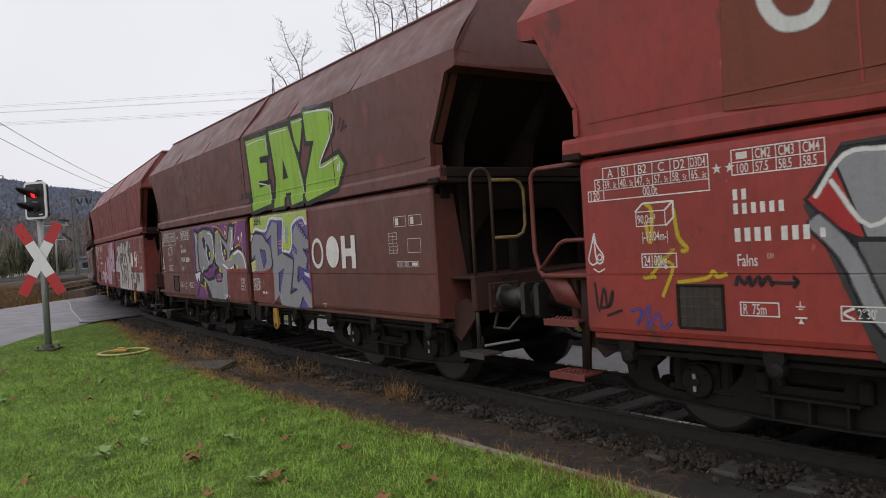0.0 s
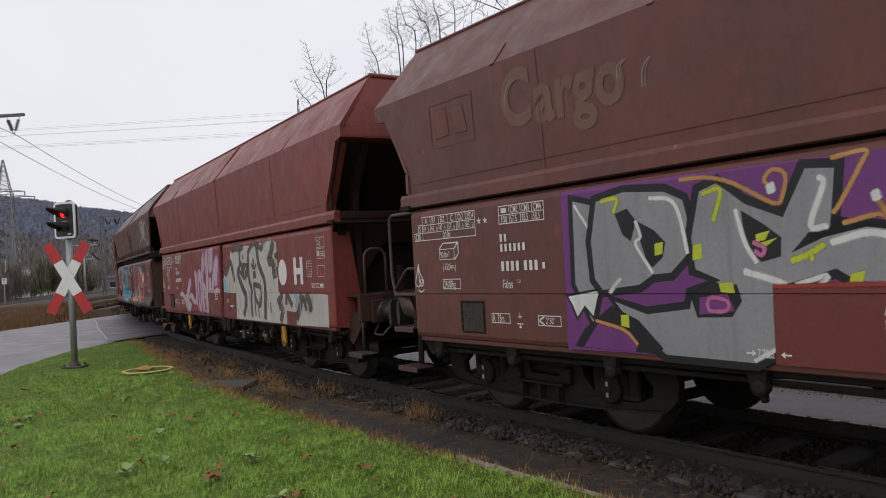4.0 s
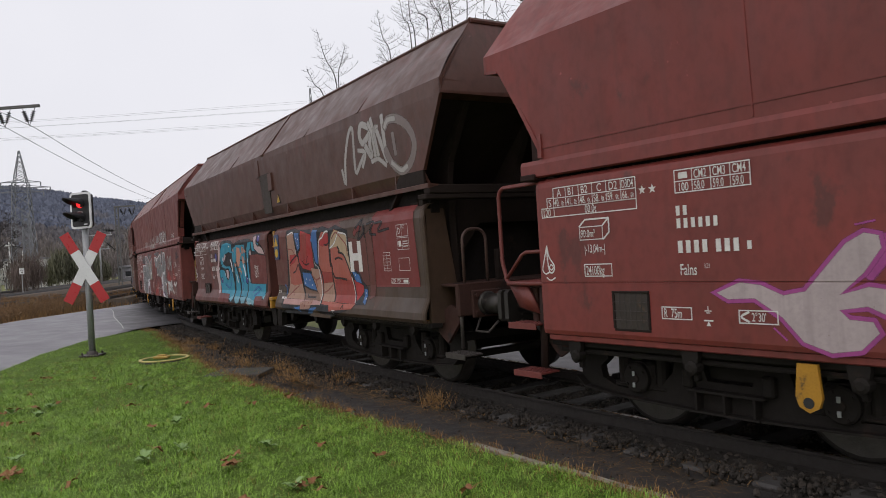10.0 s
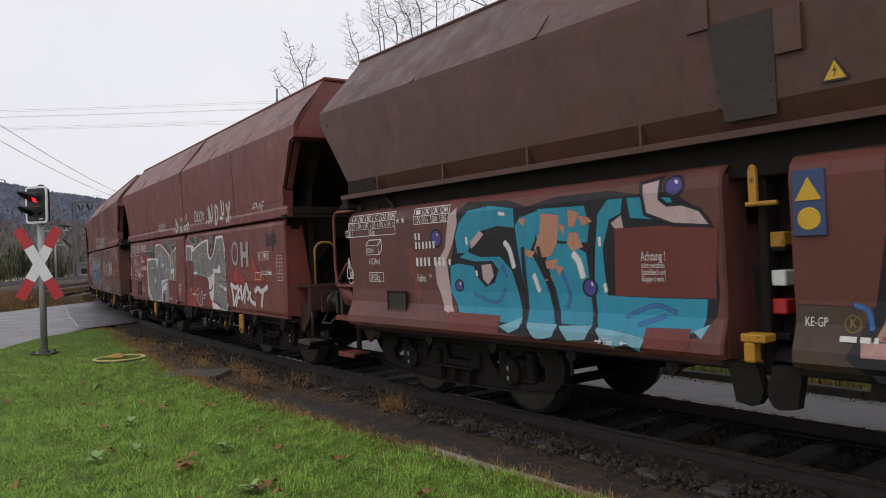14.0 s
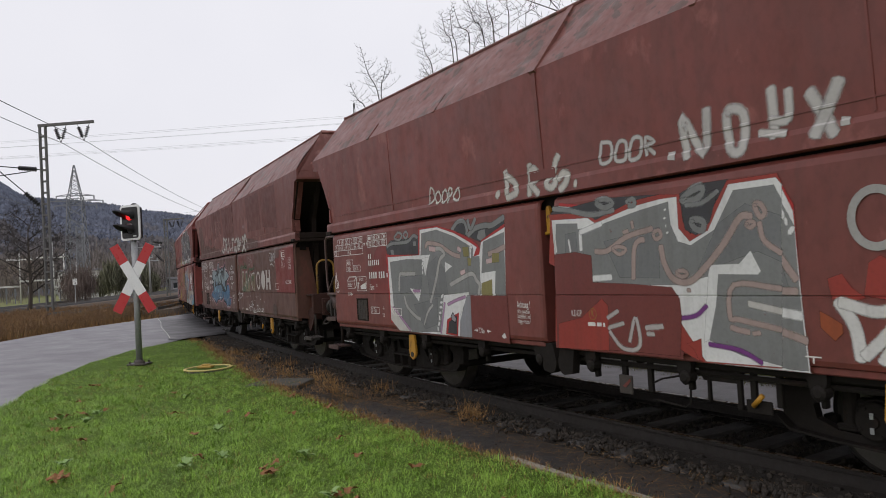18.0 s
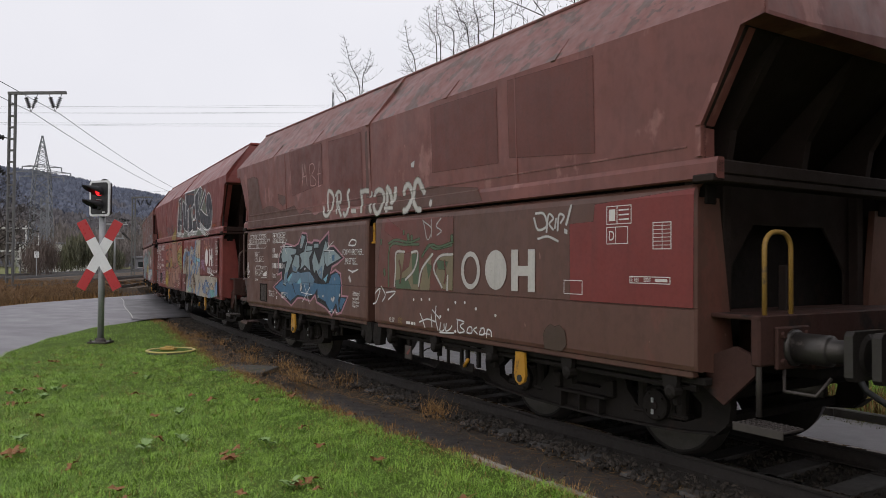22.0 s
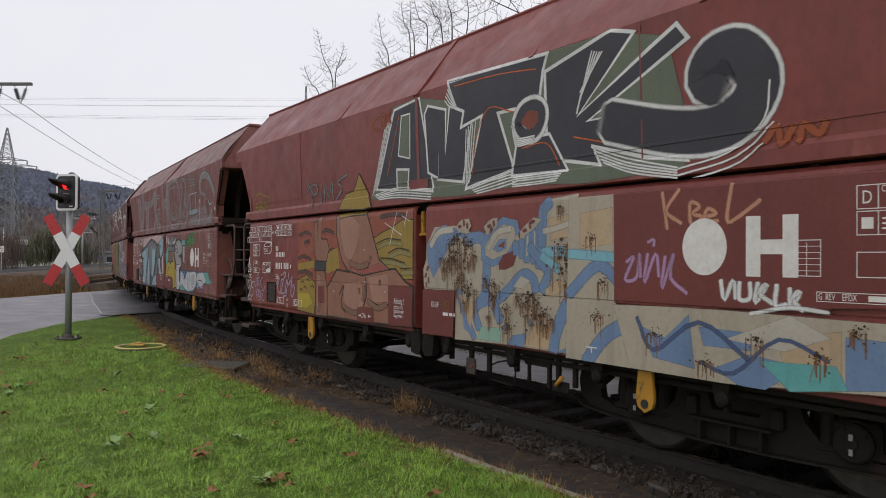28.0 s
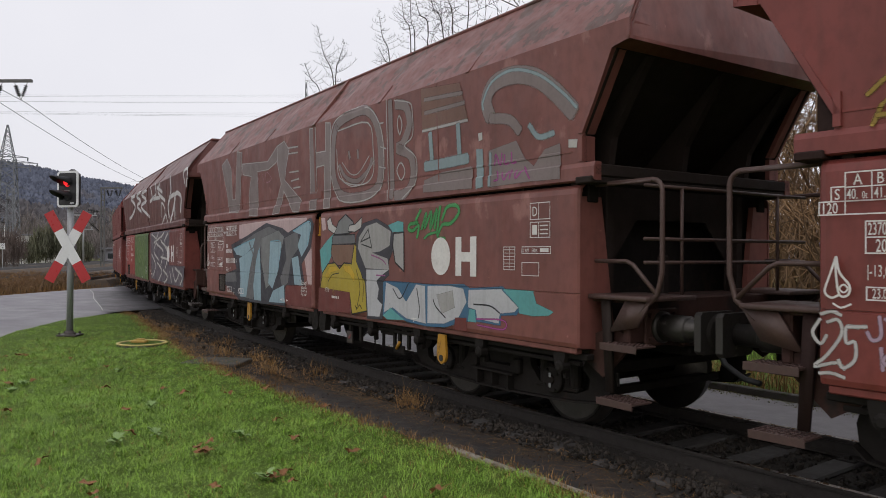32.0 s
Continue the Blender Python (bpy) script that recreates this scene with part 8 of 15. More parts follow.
ink.fill("pinkpale", [(0.68, 1.05), (1.27, 1.05), (1.58, 1.05), (2.08, 1.05), (2.29, 1.03), (2.26, 1), (1.46, 0.97), (0.69, 0.97)])
ink.fill("skinlight", [(1.46, 1.01), (1.95, 1.05), (1.86, 0.93), (1.47, 0.9)])
ink.fill("bluemid2", [(1.19, 0.92), (1.44, 0.94), (1.44, 0.85)])
ink.fill("bluemid2", [(1.74, 0.85), (1.91, 0.93), (2.14, 0.95), (2.04, 0.85)])
ink.fill("salmon", [(2.35, 1.04), (2.64, 1.04), (3.03, 1.03), (2.63, 0.91), (2.6, 1), (2.31, 1.01)])
ink.fill("salmon", [(2.63, 0.92), (2.71, 1.02), (3.47, 1.03), (3.39, 0.97)])
ink.fill("olivebrown", [(2.11, 0.92), (2.23, 0.85), (2.6, 0.84), (2.63, 0.73), (1.68, 0.76)])
ink.line("white", .022, [(0.93, 2.12), (1.18, 2.13), (1.26, 1.8)])
ink.line("white", .024, [(1.97, 1.86), (2.02, 1.62), (2.17, 1.52), (2.28, 0.99)])
ink.line("white", .024, [(2.17, 1.61), (2.24, 1.94), (2.39, 2.01), (2.5, 2.08), (2.63, 2.08), (2.63, 1.96)])
ink.line("white", .024, [(2.62, 1.83), (2.81, 1.9), (2.98, 2.04), (3.07, 2.04), (3.25, 2), (3.25, 1.86)])
ink.line("white", .018, [(3.14, 1.73), (3.29, 1.47), (3.48, 1.05)])
ink.line("black", .026, [(1.19, 2.14), (1.28, 1.79), (1.33, 1.73), (1.43, 1.33), (1.61, 1.05)])
ink.line("black", .03, [(1.46, 2.12), (1.45, 1.89), (1.31, 1.79)])
ink.line("black", .03, [(1.95, 1.96), (2, 1.71), (2.05, 1.62), (2.2, 1.55), (2.29, 1.35), (2.29, 0.99)])
ink.line("black", .03, [(2.21, 2.11), (2.16, 1.61), (2.2, 1.55)])
ink.line("black", .034, [(2.64, 2.08), (2.61, 1.61), (2.67, 1.58), (2.67, 1.38), (2.78, 1.06)])
ink.line("black", .026, [(3.28, 2.01), (3.28, 1.81), (3.35, 1.42), (3.51, 1.03)])
ink.line("black", .022, [(0.94, 1.64), (1.1, 1.71), (1.28, 1.77)])
ink.line("black", .02, [(1.06, 1.48), (1.19, 1.52), (1.31, 1.62), (1.34, 1.52)])
ink.line("black", .018, [(1.51, 1.66), (1.63, 1.61), (1.74, 1.74)])
ink.line("black", .018, [(1.64, 1.6), (1.79, 1.63)])
ink.line("black", .02, [(2.44, 1.9), (2.53, 1.89), (2.62, 1.92)])
ink.line("black", .024, [(2.8, 1.67), (2.93, 1.69), (3.06, 1.66)])
ink.line("black", .026, [(2.92, 1.85), (2.98, 1.79), (2.93, 1.77), (3.09, 1.74), (3.18, 1.65), (3.32, 1.42)])
ink.line("black", .026, [(2.69, 1.47), (2.75, 1.4), (2.95, 1.39), (3.15, 1.37)])
ink.line("black", .022, [(1.7, 1.14), (1.73, 1.1), (2.04, 1.1)])
ink.line("redline", .018, [(0.8, 1.08), (1.02, 1.18), (1.28, 1.27)])
ink.line("redline", .016, [(1.02, 1.17), (1.08, 1.11)])
ink.line("redline", .016, [(0.92, 1.88), (1.1, 1.86), (1.2, 1.76)])
ink.line("redline", .018, [(1.84, 1.45), (2.01, 1.37), (2.17, 1.4)])
ink.line("redline", .018, [(2.01, 1.37), (2.05, 1.25)])
ink.line("redline", .018, [(2.3, 1.17), (2.47, 1.21), (2.66, 1.3)])
ink.line("redline", .018, [(2.74, 1.97), (2.85, 2.04), (2.94, 2.06)])
ink.line("redline", .018, [(2.94, 2.05), (3.1, 1.95), (3.22, 1.86), (3.24, 1.71)])
ink.line("black", .018, [(3.05, 0.96), (3.1, 1.01), (3.13, 0.96)])
ink.line("redlight", .028, [(1.65, 0.96), (1.66, 0.96)])
ink.line("redlight", .028, [(1.79, 1.01), (1.8, 1)])
ink.line("redlight", .02, [(1.56, 0.99), (1.57, 0.99)])
ink.line("redlight", .028, [(1.91, 1.01), (1.92, 1.01)])
ink.line("white", .026, [(1.3, 2.05), (1.31, 2.04)])
ink.line("white", .026, [(1.39, 2.03), (1.4, 2.02)])
ink.line("white", .026, [(1.31, 1.97), (1.32, 1.97)])
ink.line("white", .026, [(1.37, 1.93), (1.38, 1.92)])
ink.line("white", .026, [(1.61, 1.38), (1.62, 1.38)])
ink.line("white", .026, [(1.56, 1.32), (1.57, 1.31)])
ink.line("white", .026, [(1.75, 1.37), (1.76, 1.36)])
ink.line("white", .026, [(1.84, 1.29), (1.85, 1.28)])
ink.line("white", .026, [(3.44, 1.44), (3.45, 1.43)])
ink.line("white", .026, [(3.52, 1.38), (3.52, 1.38)])
ink.line("white", .026, [(3.77, 1.19), (3.77, 1.19)])
ink.line("white", .026, [(3.78, 1.12), (3.79, 1.11)])
ink.line("bluemid2", .03, [(0.63, 1.28), (0.71, 1.24), (0.73, 1.13)])
ink.line("brightred", .07, [(3.51, 2), (3.61, 2.06), (3.74, 2.07)])

ink = Ink(3, "D", "graffiti_tag", "black sprayed tag and worn brown patch")
ink.fill("oldbrown", [(3.88, 1.98), (4.03, 2.03), (4.07, 1.55), (4.03, 1.16), (3.89, 1.11)])
ink.line("black", .03, [(3.58, 2.07), (3.79, 2.19), (3.63, 1.92), (3.84, 2.02), (3.82, 2.12), (3.84, 1.94)])
ink.line("black", .03, [(3.93, 2.11), (4.14, 2.13), (4, 1.99), (4.18, 1.96)])
ink.line("black", .03, [(4.17, 2.11), (4.37, 2.11), (4.24, 2), (4.55, 2.02)])

ink = Ink(3, "U", "graffiti", "chalky white sprayed tag")
ink.line("chalk", .06, [(3.24, 2.92), (3.3, 2.71), (3.38, 3.03), (3.57, 3.35), (3.72, 3.42), (3.69, 3.14), (3.67, 2.83), (3.85, 2.94), (4.02, 3.05)])
ink.line("chalk", .055, [(3.81, 3.11), (4.02, 3.05), (3.89, 2.87)])
ink.line("chalk", .085, [(4.18, 3.36), (3.99, 3.42), (3.91, 3.29), (3.98, 3.18), (4.16, 3.25), (4.23, 3.28), (4.18, 3.13), (4.19, 2.97), (4.04, 3.14)])
ink.line("chalk", .07, [(4.19, 3.41), (4.27, 3.27), (4.3, 2.96)])
ink.line("chalk", .07, [(4.27, 3.45), (4.34, 3.3), (4.44, 3.31), (4.33, 3.28), (4.38, 2.96)])
ink.line("chalk", .08, [(4.41, 3.28), (4.6, 2.86), (4.58, 3.1), (4.58, 3.44)])
ink.line("palegrey2", .11, [(4.62, 3.27), (4.72, 3.35), (4.91, 3.34), (5.12, 3.25), (5.26, 3.11), (5.3, 2.96), (5.21, 2.81), (5.08, 2.73), (4.91, 2.7), (4.7, 2.83), (4.59, 3.01)])
ink.line("chalk", .06, [(4.62, 3.27), (4.72, 3.35), (4.91, 3.34)])
ink.line("chalk", .055, [(4.7, 2.83), (4.91, 2.71), (5.08, 2.74)])
ink.line("chalk", .055, [(4.17, 2.91), (4.37, 2.92), (4.56, 2.81)])
ink.line("palegrey2", .07, [(4.81, 3.18), (4.83, 2.91)])

ink = Ink(4, "D", "graffiti", "silver block letters with white and red edges")
ink.fill("brightred", [(-3.95, 1.95), (-3.76, 2.06), (-3.58, 2), (-3.59, 1.35), (-4.2, 1.35), (-4.07, 1.69)])
ink.fill("greydark", [(-3.58, 1.99), (-3.44, 2.08), (-2.96, 2.08), (-2.64, 2.1), (-2.64, 1.83), (-3.53, 1.85)])
ink.line("steelgrey", .045, [(-3.56, 2), (-3.4, 2.04), (-2.96, 2.04), (-2.77, 2.11), (-2.66, 2.08)])
ink.line("steelgrey", .035, [(-3.31, 2.13), (-3.19, 2.18), (-3.09, 2.14), (-3.17, 2.08), (-3.29, 2.1), (-3.31, 2.13)])
ink.line("steelgrey", .035, [(-3.05, 2.14), (-2.97, 2.18), (-2.92, 2.13), (-2.99, 2.09), (-3.05, 2.14)])
ink.fill("steelgrey", [(-3.45, 1.95), (-3.37, 1.95), (-3.34, 1.84), (-3.42, 1.84)])
ink.fill("steelgrey", [(-2.78, 2.03), (-2.71, 2.03), (-2.71, 1.98), (-2.78, 1.98)])
ink.fill("greydark", [(-1.79, 2.12), (-1.66, 2.21), (-1.52, 2.21), (-1.46, 2.12), (-1.48, 2.03), (-1.56, 2.06)])
ink.line("steelgrey", .05, [(-1.79, 2.12), (-1.66, 2.2), (-1.52, 2.2), (-1.46, 2.11), (-1.47, 2.04)])
ink.fill("greydark", [(-1.44, 2.03), (-1.28, 2.09), (-1.04, 2.11), (-0.71, 2.15), (-0.71, 2.09), (-1.17, 1.94), (-1.28, 1.97)])
ink.line("steelgrey", .06, [(-1.44, 2.03), (-1.28, 2.1), (-1.09, 2.12), (-0.95, 2.11), (-0.71, 2.18)])
ink.fill("steelgrey", [(-1.25, 1.99), (-1.21, 2.06), (-1.09, 2.07), (-1.08, 1.99), (-1.17, 1.95)])
ink.line("steelgrey", .05, [(-1.43, 2.21), (-1.41, 2.13), (-1.36, 2.11), (-1.27, 2.21)])
ink.fill("red", [(-3.6, 1.9), (-3.5, 1.88), (-2.65, 1.85), (-2.62, 2.19), (-2.15, 2.19), (-1.75, 2.1), (-1.42, 1.99), (-1.26, 1.91), (-1.21, 1.85), (-1.17, 1.95), (-0.71, 2.1), (-0.76, 1.33), (-1.45, 1.32), (-1.48, 0.84), (-2.19, 0.84), (-3.55, 0.94)])
ink.fill("white", [(-3.54, 1.85), (-2.62, 1.84), (-2.58, 2.17), (-2.15, 2.17), (-1.75, 2.07), (-1.44, 1.95), (-1.28, 1.88), (-1.36, 1.77), (-1.22, 1.79), (-1.17, 1.93), (-0.71, 2.06), (-0.76, 1.32), (-1.45, 1.32), (-1.47, 0.84), (-2.19, 0.84), (-2.98, 0.84), (-3.53, 0.97)])
ink.fill("steelgrey", [(-3.48, 1.78), (-2.98, 1.8), (-2.54, 1.78), (-2.5, 1.59), (-2.34, 1.85), (-2.59, 1.85), (-2.54, 2.12), (-2.16, 2.14), (-1.75, 2.03), (-1.35, 1.87), (-1.37, 1.77), (-1.23, 1.77), (-1.24, 1.54), (-1.24, 1.35), (-1.45, 1.33), (-1.47, 0.85), (-1.73, 0.85), (-1.58, 1.33), (-2.03, 1.32), (-2.18, 0.87), (-2.94, 0.84), (-3.43, 1.17)])
ink.fill("greystreak", [(-2.45, 1.7), (-2.18, 1.81), (-2.01, 1.61), (-1.97, 1.33), (-2.41, 1.3)])
ink.fill("greystreak", [(-3.27, 1.57), (-2.59, 1.58), (-2.64, 1.4), (-3.21, 1.35)])
ink.fill("greystreak", [(-2.84, 1.19), (-2.22, 1.28), (-2.27, 0.96), (-2.57, 0.89)])
ink.fill("steelgrey", [(-1.13, 1.93), (-0.73, 2.01), (-0.76, 1.33), (-0.95, 1.32), (-0.91, 1.61), (-1.19, 1.59)])
ink.fill("white", [(-2.93, 1.41), (-2.64, 1.39), (-2.71, 1.25)])
ink.fill("white", [(-1.99, 1.73), (-1.84, 1.68), (-1.99, 1.62)])
ink.fill("white", [(-2.06, 1.32), (-1.49, 1.36), (-1.72, 1.08), (-1.73, 0.84), (-2.19, 0.84)])
ink.fill("silver", [(-1.71, 1.01), (-1.53, 1.32), (-1.45, 1.32), (-1.47, 0.84), (-1.73, 0.84)])
ink.fill("red", [(-2.01, 1.02), (-1.74, 1.11), (-1.79, 0.84), (-2.05, 0.85)])
ink.fill("greydark", [(-1.97, 0.99), (-1.79, 1.07), (-1.81, 0.86), (-2, 0.87)])
ink.fill("white", [(-2.56, 1.79), (-2.49, 1.8), (-2.4, 1.8), (-2.5, 1.58)])
ink.line("palegreydull", .05, [(-3.25, 1.38), (-3.21, 1.6), (-3.07, 1.61), (-2.77, 1.61)])
ink.line("palegreydull", .05, [(-3.11, 1.3), (-3.03, 1.16), (-2.81, 1.04), (-2.69, 1.01)])
ink.line("pinkgrey", .05, [(-2.46, 1.94), (-2.39, 1.99), (-2.11, 1.95), (-1.82, 1.83), (-1.64, 1.79)])
ink.line("palegreydull", .05, [(-2.4, 1.23), (-2.23, 1.52), (-2.12, 1.76), (-2, 1.83), (-2.08, 1.9), (-2.2, 1.91)])
ink.line("palegreydull", .05, [(-1.89, 1.45), (-1.73, 1.5), (-1.41, 1.58), (-1.31, 1.5), (-1.25, 1.44), (-1.29, 1.33)])
ink.line("palegreydull", .04, [(-2.6, 0.94), (-2.49, 1.1), (-2.35, 1.2)])
ink.line("palepink", .055, [(-2.36, 1.92), (-2.22, 1.9)])
ink.line("pinkgrey", .055, [(-1.04, 1.79), (-0.88, 1.82), (-0.72, 1.86)])
ink.fill("palepink", [(-1.09, 1.73), (-0.98, 1.74), (-0.98, 1.7), (-1.08, 1.69)])
ink.line("palepink", .05, [(-1.64, 1.59), (-1.55, 1.61)])
ink.line("palepink", .05, [(-1.68, 1.89), (-1.62, 1.86)])
ink.line("lilac", .035, [(-1.98, 1.21), (-1.8, 1.26), (-1.57, 1.31)])
ink.line("lilac", .035, [(-2.18, 0.85), (-2.11, 1.06), (-2.05, 1.23)])
ink.line("lilac", .035, [(-2.84, 1.38), (-2.66, 1.38)])
ink.fill("white2", [(-3.5, 1.15), (-3.39, 1.14), (-2.94, 0.84), (-3.29, 0.84), (-3.52, 0.97)])
ink.line("lilac", .035, [(-3.45, 1.15), (-3.24, 1.02), (-2.98, 0.85)])
ink.fill("dullyellow", [(-1.57, 1.89), (-1.45, 1.89), (-1.45, 1.79), (-1.55, 1.79)])
ink.fill("dullyellow", [(-1.47, 1.76), (-1.4, 1.75), (-1.42, 1.68), (-1.47, 1.68)])
ink.fill("dullyellow", [(-0.96, 1.79), (-0.84, 1.79), (-0.85, 1.7), (-0.97, 1.7)])
ink.fill("dullyellow", [(-1.2, 1.46), (-1, 1.5), (-1.01, 1.33), (-1.22, 1.33)])
ink.line("white", .06, [(-2.11, 1.32), (-2.1, 1.31)])
ink.line("white", .06, [(-2.13, 1.24), (-2.13, 1.23)])
ink.line("white", .06, [(-2.15, 1.18), (-2.15, 1.17)])
ink.line("white", .06, [(-2.17, 1.11), (-2.17, 1.1)])
ink.line("white", .06, [(-2.2, 1.04), (-2.19, 1.04)])
ink.line("white", .06, [(-2.22, 0.97), (-2.21, 0.96)])
ink.line("white", .06, [(-2.25, 0.9), (-2.24, 0.9)])
ink.line("white", .06, [(-1.39, 1.89), (-1.39, 1.88)])
ink.line("white", .06, [(-1.41, 1.84), (-1.4, 1.84)])
ink.line("white", .06, [(-1.41, 1.79), (-1.41, 1.79)])
ink.line("white", .06, [(-2.56, 1.74), (-2.55, 1.73)])
ink.line("white", .06, [(-2.56, 1.68), (-2.56, 1.68)])
ink.line("white", .06, [(-2.56, 1.62), (-2.56, 1.62)])
ink.fill("silver", [(-1.9, 1.07), (-1.87, 1.1), (-1.81, 1.04), (-1.83, 1.01), (-1.89, 1.03)], edge="black", grow=.01)
ink.fill("redbrown", [(-1.45, 1.32), (-0.73, 1.32), (-0.73, 0.81), (-1.46, 0.83)])
ink.fill("whitepaint", [(-0.86, 0.88), (-0.81, 0.91), (-0.79, 0.87), (-0.83, 0.86)])

ink = Ink(4, "D", "graffiti", "grey block letters with white and red edges")
ink.fill("red", [(0.23, 2.23), (0.53, 2.18), (1.21, 2.16), (1.71, 2.13), (1.71, 1.91), (1.75, 1.82), (1.89, 1.83), (2.18, 2.18), (2.59, 2.18), (2.7, 1.97), (2.71, 1.34), (2.74, 0.82), (1.84, 0.83), (1.7, 0.95), (1.66, 1.34), (0.15, 1.41)])
ink.fill("white", [(0.22, 2.2), (0.56, 2.15), (1.2, 2.12), (1.68, 2.12), (1.69, 1.83), (1.76, 1.76), (1.87, 1.79), (2.22, 2.17), (2.58, 2.17), (2.69, 1.93), (2.71, 1.34), (2.74, 0.82), (1.91, 0.82), (1.63, 0.93), (1.66, 1.34), (0.15, 1.45)])
ink.fill("steelgrey", [(0.25, 2.1), (0.59, 2.1), (1.2, 2.07), (1.61, 2.07), (1.62, 1.85), (1.69, 1.72), (1.85, 1.73), (2.22, 2.11), (2.55, 2.11), (2.69, 1.83), (2.7, 1.38), (2.71, 1.16), (2.73, 0.83), (2.58, 0.83), (1.91, 1.01), (1.97, 1.34), (1.66, 1.29), (1.58, 1.38), (0.2, 1.49)])
ink.fill("greystreak", [(2.07, 1.68), (2.42, 1.8), (2.58, 1.56), (2.62, 1.4), (2.22, 1.44)])
ink.fill("greystreak", [(1.19, 1.95), (1.44, 1.78), (1.56, 1.47), (1.24, 1.47)])
ink.fill("white", [(1.95, 1.56), (2.25, 1.57), (2.33, 1.65), (2.4, 1.5), (2.02, 1.52), (1.96, 1.21), (1.92, 1), (1.86, 1), (1.9, 1.34)])
ink.fill("white2", [(1.65, 1.16), (1.89, 1.25), (1.91, 1), (2.18, 0.96), (2.54, 0.83), (1.86, 0.82), (1.68, 0.93)])
ink.line("lilac", .03, [(1.92, 0.95), (2.18, 0.92), (2.37, 0.83)])
ink.line("lilac", .03, [(1.67, 1.12), (1.89, 1.2)])
ink.fill("greydark", [(1.75, 2.14), (1.94, 2.2), (2.08, 2.13), (1.95, 1.96), (1.86, 1.88), (1.76, 1.89), (1.74, 1.99)])
ink.line("steelgrey", .06, [(1.79, 2.12), (1.85, 2.18), (1.94, 2.19), (1.93, 2.13), (1.84, 2.09), (1.79, 2.12)])
ink.line("steelgrey", .06, [(1.76, 2.04), (1.9, 2.04), (2.09, 2.12)])
ink.fill("steelgrey", [(1.83, 1.92), (1.89, 1.95), (1.94, 1.88), (1.9, 1.82), (1.83, 1.85)])
ink.line("pinkgrey", .06, [(1.5, 1.75), (1.52, 1.62), (1.62, 1.47), (1.69, 1.41), (1.8, 1.46), (2, 1.64), (2.18, 1.83), (2.28, 1.93), (2.37, 1.93)])
ink.line("pinkgrey", .05, [(2.43, 1.86), (2.44, 1.74), (2.54, 1.66), (2.69, 1.45)])
ink.line("pinkgrey", .05, [(2.69, 1.37), (2.44, 1.38), (2.37, 1.41), (2.17, 1.41), (2.13, 1.18), (2.24, 1.14), (2.46, 1.11), (2.74, 1.03)])
ink.line("pinkgrey", .05, [(1.05, 1.82), (1.24, 1.87), (1.43, 1.9)])
ink.line("white", .06, [(2.3, 1.27), (2.51, 1.23), (2.71, 1.2)])
ink.fill("palepink", [(1.64, 1.53), (1.7, 1.54), (1.75, 1.52), (1.69, 1.48)])
ink.fill("palepink", [(2.41, 1.99), (2.46, 2), (2.48, 1.92), (2.43, 1.91)])
ink.fill("palepink", [(2.31, 1.87), (2.37, 1.89), (2.38, 1.85), (2.33, 1.83)])
ink.fill("palepink", [(1.42, 1.87), (1.5, 1.88), (1.51, 1.82), (1.45, 1.8)])
ink.line("palepink", .05, [(2.13, 1.11), (2.28, 1.07)])
ink.line("white", .06, [(2.58, 1.97), (2.58, 1.97)])
ink.line("white", .06, [(2.61, 1.91), (2.62, 1.91)])
ink.line("white", .06, [(2.64, 1.86), (2.64, 1.86)])
ink.line("white", .06, [(2.67, 1.8), (2.68, 1.79)])
ink.line("white", .06, [(1.56, 2.04), (1.57, 2.03)])
ink.line("white", .06, [(1.55, 1.98), (1.56, 1.97)])
ink.line("white", .06, [(1.55, 1.91), (1.56, 1.91)])
ink.line("white", .06, [(1.57, 1.86), (1.58, 1.86)])
ink.fill("redbrown", [(0.11, 1.42), (1.53, 1.41), (1.62, 1.29), (1.66, 1.12), (1.65, 0.83), (0.06, 0.82)])
ink.fill("redlight", [(0.1, 1.33), (0.74, 1.33), (0.83, 1.19), (0.74, 0.9), (0.06, 0.88)])
ink.line("softwhite", .03, [(1.11, 1.01), (1.15, 1.13), (1.19, 0.9), (1.11, 0.86)])
ink.line("softwhite", .03, [(1.27, 1.06), (1.47, 1.08)])
ink.line("softwhite", .03, [(1.29, 1.01), (1.35, 1.01)])
ink.fill("redlight", [(2.92, 1.45), (3.01, 1.48), (3.07, 1.39), (3.15, 1.33), (3.07, 1.31), (2.94, 1.32)])
ink.fill("rustline", [(2.85, 1.23), (2.91, 1.2), (2.99, 1.15), (2.99, 1.1), (2.94, 1.05), (2.85, 1.13)])

ink = Ink(4, "D", "graffiti", "grey block letters with white and red edges and a repainted patch")
ink.fill("greydark", [(0.1, 2.15), (0.86, 2.21), (1.21, 2.19), (1.5, 2.17), (1.7, 2.14), (1.76, 2.17), (1.98, 2.21), (2.18, 2.21), (1.98, 1.88), (1.8, 1.8), (1.65, 2.03), (1.2, 1.98), (0.67, 2), (0.09, 2.06)])
ink.fill("redlight", [(0.09, 2.08), (0.07, 2.13), (0.64, 2.1), (0.72, 2.02), (1.21, 2.15), (1.5, 2.17), (1.71, 2.15), (1.73, 1.93), (1.8, 1.82), (1.95, 1.89), (2.18, 2.2), (2.59, 2.2), (2.62, 2.14), (2.53, 0.83), (1.85, 0.82), (1.73, 0.86), (0.03, 1.66)])
